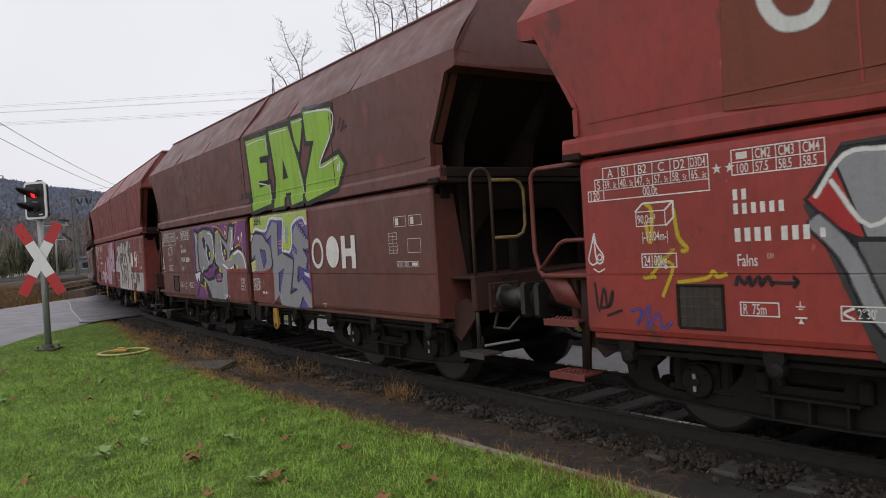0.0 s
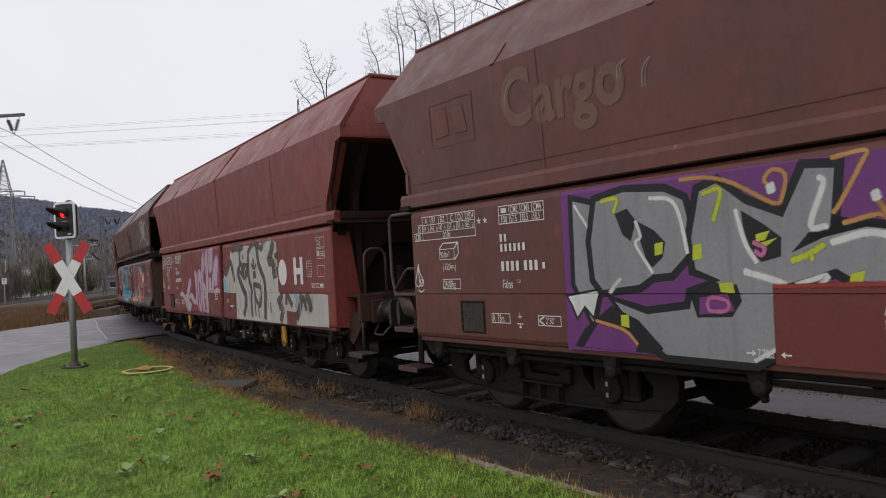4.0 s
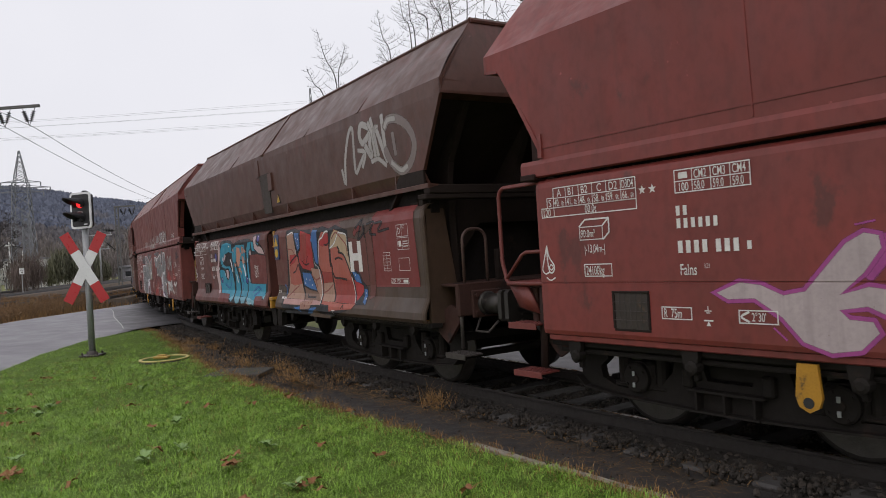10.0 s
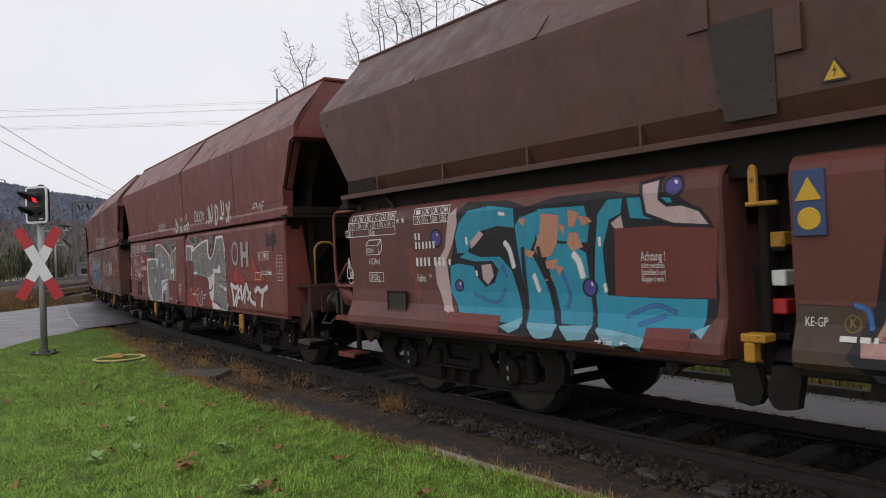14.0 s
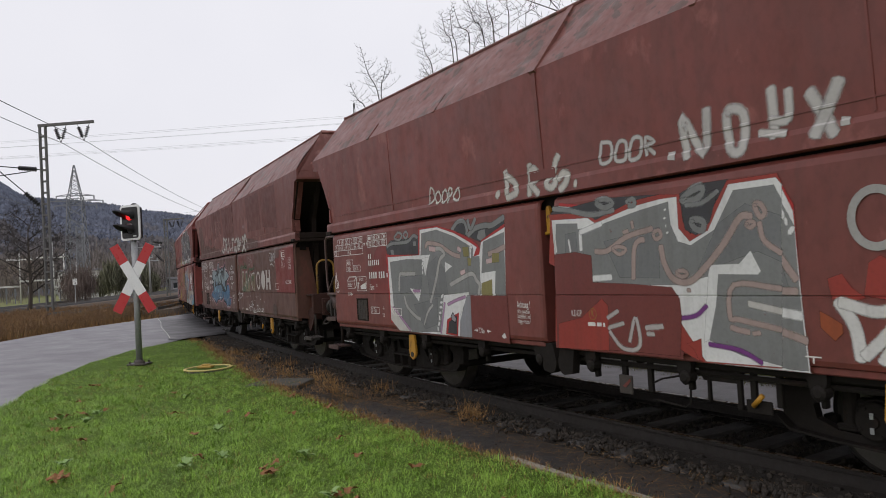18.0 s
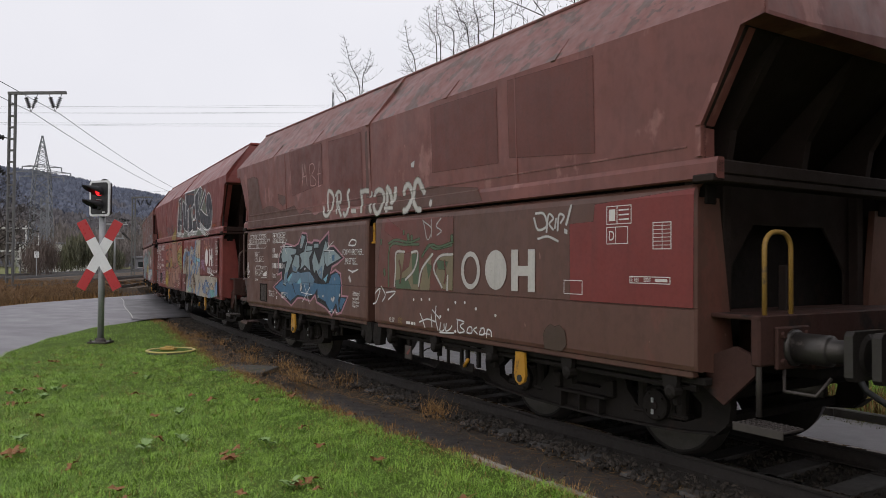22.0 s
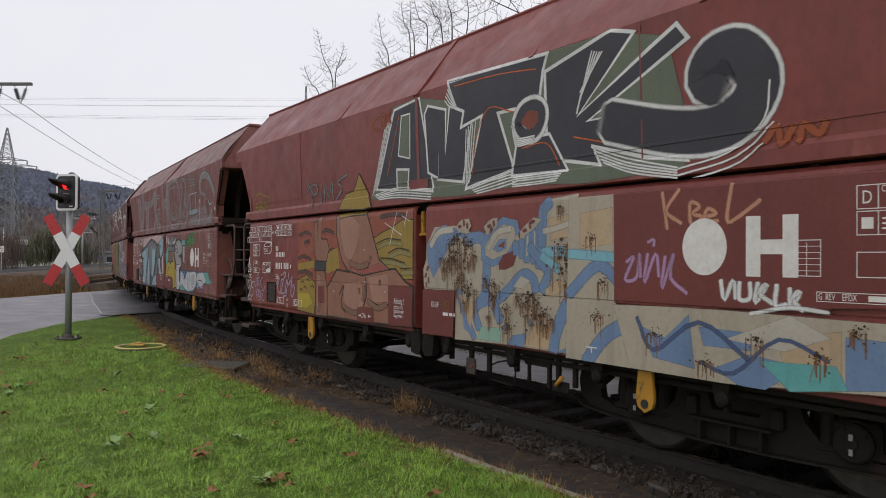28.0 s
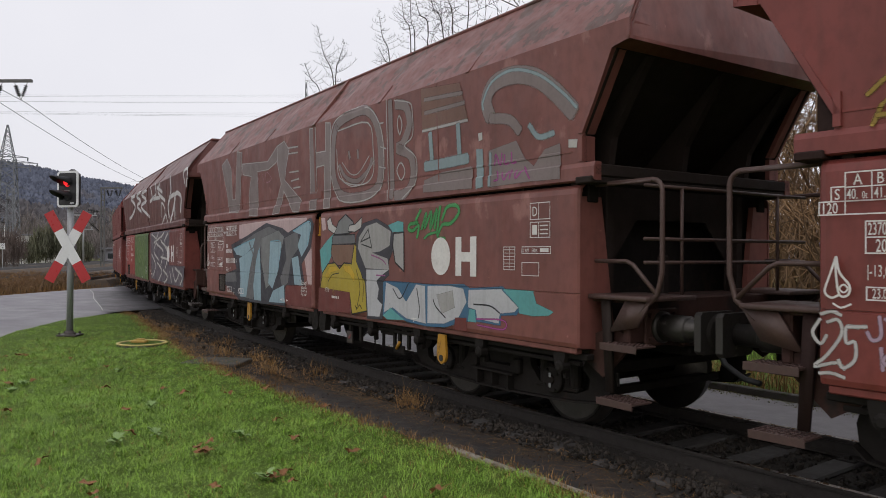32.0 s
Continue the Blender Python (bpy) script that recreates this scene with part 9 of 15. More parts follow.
ink.fill("white", [(0.11, 2.07), (0.62, 2.05), (0.72, 1.99), (1.21, 2.1), (1.5, 2.13), (1.68, 2.13), (1.68, 1.88), (1.79, 1.76), (1.98, 1.84), (2.19, 2.17), (2.58, 2.17), (2.62, 2.12), (2.53, 0.84), (1.88, 0.83), (1.62, 1.17), (0.13, 1.65)])
ink.fill("steelgrey", [(0.17, 2.03), (0.47, 2.01), (0.47, 1.96), (0.59, 1.94), (0.71, 1.96), (1.28, 2.06), (1.59, 2.1), (1.6, 1.92), (1.67, 1.77), (1.8, 1.73), (2.04, 1.84), (2.23, 2.12), (2.56, 2.12), (2.61, 2.02), (2.53, 0.85), (2.47, 0.86), (2.21, 0.9), (1.92, 1), (1.97, 1.5), (1.64, 1.43), (0.58, 1.44), (0.54, 1.74), (0.14, 1.74)])
ink.fill("greystreak", [(0.3, 1.92), (0.44, 1.93), (0.45, 1.74), (0.29, 1.75)])
ink.fill("greystreak", [(0.83, 1.82), (1.48, 1.9), (1.45, 1.49), (1, 1.5)])
ink.fill("greystreak", [(2.07, 1.88), (2.32, 2.01), (2.6, 1.9), (2.58, 1.59), (2.4, 1.67), (2.25, 1.63), (1.84, 1.51)])
ink.fill("greydark", [(1.76, 2.1), (2.09, 2.15), (1.99, 1.91), (1.86, 1.82), (1.76, 1.87), (1.74, 1.99)])
ink.line("steelgrey", .05, [(1.74, 2.11), (1.85, 2.17), (1.95, 2.18), (1.91, 2.11), (1.79, 2.09), (1.74, 2.11)])
ink.line("steelgrey", .05, [(1.82, 1.93), (1.87, 1.94), (1.94, 1.91), (1.92, 1.85), (1.85, 1.87), (1.82, 1.93)])
ink.line("steelgrey", .035, [(1.77, 2.06), (1.91, 2.06), (2, 2.09), (2.09, 2.14)])
ink.line("steelgrey", .045, [(0.13, 2.19), (0.37, 2.15), (0.68, 2.08), (0.97, 2.1)])
ink.line("steelgrey", .05, [(0.75, 2.19), (0.86, 2.21), (0.96, 2.16), (0.85, 2.13), (0.75, 2.19)])
ink.line("steelgrey", .045, [(1.13, 2.15), (1.21, 2.17), (1.22, 2.12), (1.15, 2.12)])
ink.line("white", .04, [(0.51, 1.93), (0.51, 1.76)])
ink.line("white", .045, [(0.51, 1.93), (0.8, 1.99)])
ink.line("white", .05, [(0.63, 1.49), (0.89, 1.5)])
ink.fill("white", [(1.96, 1.5), (1.98, 1.57), (2.13, 1.57), (2.24, 1.57), (2.34, 1.66), (2.41, 1.52), (2.39, 1.5), (2.04, 1.51), (2, 1.26), (1.92, 1), (1.88, 0.98)])
ink.line("pinkgrey", .045, [(0.7, 1.74), (0.86, 1.74), (1.11, 1.85), (1.41, 1.9)])
ink.line("pinkgrey", .045, [(1.16, 1.48), (1.19, 1.74), (1.26, 1.81), (1.31, 1.81)])
ink.line("pinkgrey", .035, [(0.93, 1.75), (1.01, 1.77), (1.09, 1.74), (1.01, 1.7), (0.93, 1.75)])
ink.line("pinkgrey", .035, [(1.42, 1.86), (1.48, 1.88), (1.5, 1.83), (1.44, 1.81), (1.42, 1.86)])
ink.line("pinkgrey", .035, [(1.07, 1.89), (1.13, 1.9)])
ink.line("pinkgrey", .035, [(1.18, 1.98), (1.19, 1.92)])
ink.line("pinkgrey", .05, [(1.49, 1.75), (1.52, 1.6), (1.61, 1.47), (1.77, 1.45), (1.93, 1.56), (2.12, 1.74), (2.27, 1.92), (2.37, 1.92)])
ink.line("pinkgrey", .035, [(1.64, 1.52), (1.7, 1.54), (1.75, 1.51), (1.69, 1.49), (1.64, 1.52)])
ink.line("pinkgrey", .03, [(1.74, 1.38), (1.77, 1.38)])
ink.line("pinkgrey", .035, [(2.32, 1.87), (2.37, 1.88), (2.39, 1.86), (2.35, 1.84), (2.32, 1.87)])
ink.line("pinkgrey", .04, [(2.4, 2), (2.45, 2), (2.48, 1.94), (2.44, 1.91), (2.4, 2)])
ink.line("pinkgrey", .04, [(2.43, 1.87), (2.46, 1.74), (2.59, 1.64)])
ink.line("pinkgrey", .04, [(2.57, 1.39), (2.18, 1.42), (2.13, 1.18), (2.21, 1.16), (2.55, 1.1)])
ink.line("palewhite", .045, [(2.3, 1.28), (2.56, 1.23)])
ink.line("pinkgrey", .04, [(2.13, 1.1), (2.21, 1.08), (2.29, 1.07)])
ink.line("pinkgrey", .035, [(2.32, 1.06), (2.38, 1.07)])
ink.line("purple", .035, [(1.92, 0.96), (2.2, 0.93), (2.38, 0.85)])
ink.line("purple", .035, [(1.64, 1.15), (1.81, 1.18), (1.92, 1.26)])
ink.line("white", .025, [(1.56, 2.05), (1.56, 2.04)])
ink.line("white", .025, [(1.55, 1.98), (1.55, 1.97)])
ink.line("white", .025, [(1.56, 1.91), (1.56, 1.91)])
ink.line("white", .025, [(1.57, 1.86), (1.57, 1.85)])
ink.line("white", .025, [(0.14, 1.88), (0.15, 1.76)])
ink.line("white", .025, [(0.34, 1.87), (0.36, 1.75)])
ink.fill("redlight", [(1.72, 0.95), (1.84, 0.99), (1.84, 0.83), (1.81, 0.84), (1.78, 0.91)])
ink.fill("redbrown", [(0.12, 1.73), (0.43, 1.74), (0.64, 1.7), (0.64, 1.45), (1.15, 1.43), (1.58, 1.4), (1.65, 1.31), (1.66, 1.17), (1.62, 0.85), (0.95, 0.85), (0.09, 0.82)])
ink.fill("redlight", [(0.13, 1.05), (0.47, 1.12), (0.75, 1.3), (0.82, 1.24), (0.8, 0.84), (0.11, 0.82)])
ink.line("chalk", .035, [(0.81, 1.13), (0.95, 1.2)])
ink.line("chalk", .035, [(0.82, 1.03), (0.85, 1.05), (1.01, 1.09)])
ink.line("chalk", .035, [(0.83, 1.01), (0.96, 0.88), (1.11, 0.86), (1.19, 0.91), (1.19, 1.03), (1.15, 1.14), (1.07, 0.93)])
ink.line("chalk", .04, [(1.27, 1.06), (1.46, 1.08)])
ink.line("chalk", .035, [(1.28, 1.01), (1.36, 1.01)])

ink = Ink(4, "D", "graffiti", "white block tag over red spray")
ink.fill("redlight", [(3.16, 1.35), (3.2, 1.55), (3.27, 1.59), (3.42, 1.5), (3.62, 1.44), (3.84, 1.38), (3.77, 1.31), (3.4, 1.3)])
ink.fill("redlight", [(4.05, 1.76), (4.12, 1.81), (4.2, 1.72), (4.35, 1.55), (4.55, 1.46), (4.72, 1.4), (4.4, 1.33), (4.15, 1.33), (4.08, 1.5)])
ink.line("whitepaint", .08, [(2.98, 1.31), (3.08, 1.14), (3.11, 0.93)])
ink.line("whitepaint", .07, [(2.99, 1.3), (3.22, 1.24), (3.37, 1.26), (3.3, 1.12), (3.13, 0.95)])
ink.line("whitepaint", .06, [(3.24, 0.92), (3.34, 1.08), (3.4, 1.22), (3.5, 1.18)])
ink.line("whitepaint", .06, [(3.34, 1.08), (3.46, 1.07)])
ink.line("whitepaint", .07, [(3.52, 1.28), (3.55, 1.05), (3.7, 1.22), (3.79, 1.3), (3.92, 1.14), (4.02, 1.03), (4.21, 0.99)])
ink.line("whitepaint", .05, [(3.68, 0.98), (3.72, 1.12), (3.8, 1.28)])
ink.line("whitepaint", .06, [(3.84, 1.05), (4.0, 1.18)])
ink.line("whitepaint", .075, [(4.2, 1.2), (4.36, 1.25), (4.5, 1.2), (4.78, 1.28)])
ink.line("whitepaint", .07, [(4.58, 1.24), (4.53, 1.08), (4.49, 0.96)])

ink = Ink(4, "D", "graffiti_tag", "dark blue-grey sprayed tag")
ink.line("navy", .03, [(4.78, 2.1), (4.82, 1.93), (4.92, 2.0), (4.79, 2.11)])
ink.line("navy", .03, [(4.93, 1.92), (4.96, 2.09), (5.0, 2.02), (4.95, 1.99), (5.03, 1.92)])
ink.line("navy", .03, [(5.05, 1.83), (5.07, 2.15)])
ink.line("navy", .03, [(5.08, 2.06), (5.14, 2.06), (5.13, 1.99), (5.08, 1.97), (5.25, 1.97)])

ink = Ink(4, "U", "graffiti_tag", "white sprayed letters", haze=0.008)
for pts in ([(4.23, 2.53), (4.28, 2.61), (4.42, 2.62)], [(4.18, 2.55), (4.34, 2.56)], [(4.35, 2.51), (4.43, 2.6), (4.48, 2.52), (4.56, 2.6), (4.6, 2.5)], [(4.62, 2.49), (4.65, 2.61), (4.75, 2.615)], [(4.61, 2.55), (4.71, 2.56)]):
    ink.line("white", .018, pts)

ink = Ink(4, "U", "graffiti_tag", "white sprayed words along the upper side", haze=0.03)
ink.line("white2", 0.09, [(-0.78, 2.45), (-0.76, 2.42)])
ink.line("white2", 0.07, [(-0.6, 2.42), (-0.61, 2.53), (-0.62, 2.67)])
ink.line("white2", 0.07, [(-0.62, 2.62), (-0.49, 2.54), (-0.42, 2.43), (-0.52, 2.39), (-0.61, 2.38)])
ink.line("white2", 0.07, [(-0.21, 2.36), (-0.2, 2.51), (-0.2, 2.68)])
ink.line("white2", 0.07, [(-0.2, 2.61), (-0.12, 2.62), (-0.08, 2.53), (-0.18, 2.48), (-0.06, 2.36)])
ink.line("white2", 0.07, [(0.27, 2.7), (0.22, 2.65), (0.18, 2.56), (0.1, 2.5), (0.07, 2.44), (0.14, 2.4), (0.21, 2.44), (0.2, 2.49)])
ink.line("white2", 0.07, [(0.25, 2.47), (0.32, 2.52), (0.39, 2.48), (0.35, 2.41), (0.27, 2.36)])
ink.line("white2", 0.07, [(0.49, 2.4), (0.51, 2.39)])
ink.line("white2", 0.026, [(-2.28, 2.48), (-2.24, 2.67), (-2.17, 2.65), (-2.15, 2.54), (-2.27, 2.48)])
ink.line("white2", 0.026, [(-2.04, 2.62), (-2.13, 2.55), (-2.08, 2.47), (-2, 2.52), (-2.04, 2.62)])
ink.line("white2", 0.026, [(-1.88, 2.62), (-1.97, 2.54), (-1.93, 2.46), (-1.84, 2.53), (-1.88, 2.62)])
ink.line("white2", 0.026, [(-1.82, 2.45), (-1.79, 2.62), (-1.72, 2.6), (-1.76, 2.54), (-1.81, 2.53)])
ink.line("white2", 0.026, [(-1.58, 2.61), (-1.71, 2.51), (-1.58, 2.46), (-1.57, 2.61)])
ink.line("softwhite", .035, [(0.87, 2.71), (0.84, 2.54), (0.97, 2.55), (0.99, 2.69), (0.87, 2.72)])
ink.line("softwhite", .035, [(1.08, 2.68), (1.03, 2.54), (1.15, 2.53), (1.17, 2.67), (1.08, 2.68)])
ink.line("softwhite", .035, [(1.25, 2.68), (1.2, 2.52), (1.32, 2.53), (1.35, 2.67), (1.25, 2.68)])
ink.line("softwhite", .035, [(1.4, 2.52), (1.4, 2.67), (1.49, 2.62), (1.41, 2.6), (1.49, 2.52)])
ink.fill("softwhite", [(1.64, 2.5), (1.7, 2.5), (1.7, 2.44), (1.64, 2.45)])
ink.line("softwhite", .07, [(1.83, 2.43), (1.8, 2.76), (1.99, 2.44), (2.04, 2.78)])
ink.line("softwhite", .07, [(2.22, 2.71), (2.24, 2.43), (2.34, 2.43), (2.36, 2.68), (2.22, 2.71)])
ink.line("softwhite", .07, [(2.6, 2.81), (2.6, 2.46)])
ink.line("softwhite", .06, [(2.73, 2.77), (2.71, 2.57), (2.58, 2.58)])
ink.line("softwhite", .05, [(2.48, 2.51), (2.69, 2.47)])
ink.line("softwhite", .08, [(2.88, 2.72), (3.04, 2.4)])
ink.line("softwhite", .08, [(3.09, 2.75), (2.9, 2.41)])
ink.fill("softwhite", [(3.09, 2.5), (3.14, 2.49), (3.14, 2.45), (3.09, 2.45)])
ink = Ink(5, "D", "graffiti", "icy blue graffiti letters with dark edges")
ink.fill("black", [(-3.68, 1.48), (-3.64, 1.75), (-3.51, 1.93), (-3.3, 1.98), (-2.9, 1.93), (-2.71, 1.97), (-2.54, 2.15), (-2.36, 2.13), (-2.33, 1.99), (-2.1, 1.97), (-2.04, 2.01), (-1.84, 2), (-1.81, 1.96), (-1.66, 2.03), (-1.46, 2.12), (-1.45, 1.9), (-1.25, 1.91), (-0.91, 1.75), (-1.11, 1.68), (-1.32, 1.63), (-1.39, 1.48), (-1.18, 1.54), (-1.01, 1.49), (-0.97, 1.33), (-0.97, 1.15), (-0.76, 1.16), (-0.87, 1.05), (-0.96, 0.95), (-1.1, 0.92), (-1.17, 0.99), (-1.31, 0.89), (-1.53, 0.99), (-1.88, 1.06), (-1.96, 1.18), (-2.16, 1.07), (-2.56, 1.1), (-2.74, 1.09), (-3.02, 0.95), (-3.27, 1.03), (-3.51, 1.09), (-3.9, 1.22), (-3.49, 1.37), (-3.5, 1.52)], edge="pinkline", grow=.035)
ink.fill("bluedeep", [(-3.84, 1.22), (-3.49, 1.35), (-3.28, 1.38), (-2.89, 1.42), (-2.52, 1.33), (-2.17, 1.37), (-1.92, 1.33), (-1.69, 1.32), (-1.42, 1.35), (-1.32, 1.48), (-1.11, 1.52), (-0.99, 1.43), (-1, 1.27), (-1.07, 1.1), (-1.03, 0.94), (-1.06, 0.93), (-1.14, 1.08), (-1.31, 0.91), (-1.53, 1.05), (-1.86, 1.11), (-1.9, 1.25), (-2, 1.17), (-2.38, 1.11), (-2.74, 1.13), (-3.07, 1.01), (-3.33, 1.1)])
ink.fill("bluedeep", [(-0.97, 1.14), (-0.79, 1.14), (-0.9, 1.05), (-0.96, 0.97), (-1.02, 1.02)])
ink.fill("steelblue", [(-3.28, 1.35), (-2.89, 1.54), (-2.61, 1.49), (-2.21, 1.52), (-2, 1.4), (-2.08, 1.3), (-2.43, 1.31), (-2.75, 1.35), (-3.08, 1.29)])
ink.fill("icegrey", [(-3.53, 1.77), (-3.45, 1.91), (-3.2, 1.93), (-2.81, 1.89), (-2.85, 1.82), (-3.09, 1.81), (-2.99, 1.73), (-3.19, 1.53), (-3.31, 1.28), (-3.41, 1.3), (-3.34, 1.53), (-3.24, 1.7), (-3.47, 1.68)], edge="black", grow=.02)
ink.fill("icegrey", [(-2.99, 1.63), (-2.85, 1.8), (-2.69, 1.78), (-2.66, 1.61), (-2.8, 1.52), (-2.96, 1.53)], edge="black", grow=.02)
ink.fill("icegrey", [(-2.64, 1.81), (-2.44, 1.85), (-2.35, 2.01), (-2.27, 1.87), (-2.1, 1.86), (-2.24, 1.75), (-2.19, 1.55), (-2.43, 1.64), (-2.61, 1.56), (-2.55, 1.71)], edge="black", grow=.02)
ink.fill("icegrey", [(-2.09, 1.69), (-2.01, 1.85), (-1.81, 1.62), (-1.73, 1.75), (-1.55, 2.01), (-1.47, 1.9), (-1.61, 1.62), (-1.69, 1.41), (-1.8, 1.45), (-1.93, 1.57), (-2.01, 1.51)], edge="black", grow=.02)
ink.fill("icegrey", [(-1.6, 1.83), (-1.25, 1.86), (-0.98, 1.75), (-1.32, 1.67), (-1.5, 1.62), (-1.58, 1.69)], edge="black", grow=.02)
ink.fill("icegrey", [(-2.56, 2.13), (-2.42, 2.1), (-2.55, 1.92), (-2.64, 1.92)], edge="black", grow=.015)
ink.fill("icegrey", [(-2.33, 1.94), (-2.1, 1.93), (-2.12, 1.88), (-2.35, 1.87)], edge="black", grow=.015)
ink.fill("icegrey", [(-2.02, 1.97), (-1.85, 1.97), (-1.85, 1.92), (-2.01, 1.92)], edge="black", grow=.015)
ink.fill("steelblue", [(-3.31, 1.48), (-3.21, 1.5), (-3.28, 1.3), (-3.38, 1.32)])
ink.fill("steelblue", [(-1.85, 1.53), (-1.69, 1.62), (-1.69, 1.42), (-1.8, 1.46)])
ink.fill("steelblue", [(-2.94, 1.61), (-2.8, 1.58), (-2.82, 1.53), (-2.95, 1.54)])
ink.fill("palecyan", [(-3.21, 1.38), (-3.04, 1.48), (-2.99, 1.46), (-3.17, 1.33)])
ink.fill("palecyan", [(-2.77, 1.32), (-2.61, 1.41), (-2.58, 1.32)])
ink.fill("palecyan", [(-1.62, 1.41), (-1.46, 1.49), (-1.53, 1.37)])
ink.fill("bluedeep", [(-1.29, 1.78), (-1.22, 1.79), (-1.22, 1.71), (-1.29, 1.71)])
ink.line("black", .02, [(-2.98, 1.31), (-2.83, 1.13)])
ink.line("black", .02, [(-2.52, 1.29), (-2.53, 1.12)])
ink.line("black", .02, [(-2.21, 1.34), (-2.17, 1.17)])
ink.line("black", .025, [(-1.88, 1.25), (-1.84, 1.12), (-1.53, 1.05)])
ink.line("white", .012, [(-3.56, 2.1), (-3.41, 1.96), (-3.27, 1.82)])
ink.line("white", .012, [(-3.25, 2.09), (-3.4, 1.96), (-3.56, 1.83)])
ink.line("white", .012, [(-3.61, 1.95), (-3, 1.95)])
ink.line("white", .012, [(-1.54, 1.86), (-1.26, 2)])
ink.line("white", .012, [(-1.47, 1.99), (-1.36, 1.75)])
ink.line("white", .012, [(-1.62, 1.87), (-1.22, 1.86)])
ink.line("white", .012, [(-2.51, 1.01), (-2.17, 1.28)])
ink.line("white", .012, [(-2.43, 1.3), (-2.2, 1)])
ink.line("white", .012, [(-2.56, 1.17), (-2.08, 1.15)])
ink.line("palewhite", .05, [(-2.41, 1.57), (-2.4, 1.56)])
ink.line("palewhite", .05, [(-1.77, 1.51), (-1.76, 1.51)])
ink.line("palewhite", .05, [(-1.84, 1.13), (-1.83, 1.13)])
ink.line("palewhite", .05, [(-1.64, 1.15), (-1.64, 1.14)])
ink.line("palewhite", .05, [(-1.31, 1.12), (-1.3, 1.11)])
ink.line("palewhite", .05, [(-1.01, 1.19), (-1, 1.18)])
ink.line("palewhite", .05, [(-2.6, 1.97), (-2.59, 1.96)])
ink.line("palewhite", .05, [(-1.19, 1.43), (-1.19, 1.43)])
ink.line("palewhite", .1, [(-2.58, 1.28), (-2.57, 1.28)])
ink.line("palewhite", .1, [(-2.58, 1.24), (-2.57, 1.23)])
ink.line("palewhite", .1, [(-1.24, 1.12), (-1.23, 1.11)])
ink.words("white", .085, "...FOR MY BROTHER..", -0.97, 1.79, .66)
ink.words("white", .095, "..IN STYLE...", -0.86, 1.65, .66)
ink.line("white", .02, [(-0.7, 1.94), (-0.6, 2.01), (-0.46, 1.99), (-0.49, 1.93), (-0.66, 1.93), (-0.7, 1.94)])
ink.line("white", .018, [(-0.71, 1.57), (-0.57, 1.55), (-0.38, 1.58), (-0.59, 1.53)])
ink.line("softwhite", .05, [(-0.68, 1.47), (-0.63, 1.4)])

ink = Ink(5, "D", "graffiti", "faded green and cream block letters")
ink.fill("rubbed", [(0.36, 2.27), (2.11, 2.21), (2.1, 1.36), (0.19, 1.35)])
ink.fill("khaki", [(0.74, 1.79), (1.26, 1.82), (1.33, 1.35), (0.77, 1.35)])
ink.fill("khaki", [(1.47, 1.68), (1.64, 1.8), (1.59, 1.36), (1.36, 1.35)])
ink.fill("khaki", [(1.74, 1.57), (1.86, 1.78), (2.11, 1.77), (2.1, 1.37), (1.9, 1.38)])
ink.fill("greendull", [(1.17, 1.78), (1.34, 1.79), (1.33, 1.42), (1.2, 1.42)])
ink.fill("greendull", [(1.76, 1.71), (2, 1.69), (1.95, 1.61), (1.79, 1.61)])
ink.fill("greendull", [(0.74, 1.44), (1.03, 1.49), (1.15, 1.36), (0.75, 1.35)])
ink.fill("greendull", [(1.52, 1.68), (1.64, 1.64), (1.57, 1.5)])
ink.fill("redbrown", [(0.49, 2.26), (0.92, 2.09), (1.15, 1.89), (1.09, 1.71), (0.74, 1.98), (0.42, 2.11)])
ink.line("dirtywhite", .03, [(0.71, 1.37), (0.74, 1.6), (0.75, 1.81), (0.98, 1.82)])
ink.line("dirtywhite", .03, [(1.15, 1.81), (1.31, 1.81), (1.23, 1.6), (1, 1.46)])
ink.line("dirtywhite", .03, [(1.33, 1.39), (1.41, 1.6), (1.67, 1.79)])
ink.line("dirtywhite", .03, [(2.11, 1.78), (1.83, 1.76), (1.69, 1.61), (1.88, 1.39)])
ink.line("dirtywhite", .03, [(2, 1.54), (1.99, 1.36)])
ink.line("greendull", .035, [(0.55, 1.36), (0.58, 1.89), (0.98, 1.91), (1.34, 1.91)])
ink.line("greendull", .035, [(1.41, 1.75), (1.57, 1.89), (1.72, 1.85), (2.09, 1.89)])
ink.line("greendull", .055, [(1.06, 2.04), (1.08, 1.97)])
ink.line("greendull", .055, [(1.15, 2.02), (1.16, 1.95)])
ink.line("greendull", .05, [(2.08, 2), (2.09, 1.92)])
ink.line("chalk", .018, [(1.44, 2.2), (1.54, 1.96), (1.64, 2.09), (1.42, 2.2)])
ink.line("chalk", .018, [(1.63, 2.21), (1.63, 1.99)])
ink.line("chalk", .018, [(1.85, 2.21), (1.74, 2.12), (1.86, 2.06), (1.76, 2.01)])
ink.fill("rubbed", [(0.98, 1.79), (1.14, 1.81), (1.09, 1.64), (0.92, 1.56)])
ink.line("greendull", .03, [(0.54, 1.93), (0.74, 1.98), (1.09, 1.94), (1.36, 1.98)])
ink.line("greendull", .03, [(1.47, 1.81), (1.64, 1.9), (1.81, 1.87), (2.1, 1.92)])
ink.line("greendull", .05, [(0.42, 1.59), (0.44, 1.51)])
ink.line("greendull", .05, [(0.33, 1.99), (0.33, 1.93)])
ink.line("greendull", .04, [(0.95, 2.09), (0.95, 2.04)])
ink.line("rubbed", .03, [(0.83, 1.71), (0.89, 1.56), (0.86, 1.41)])
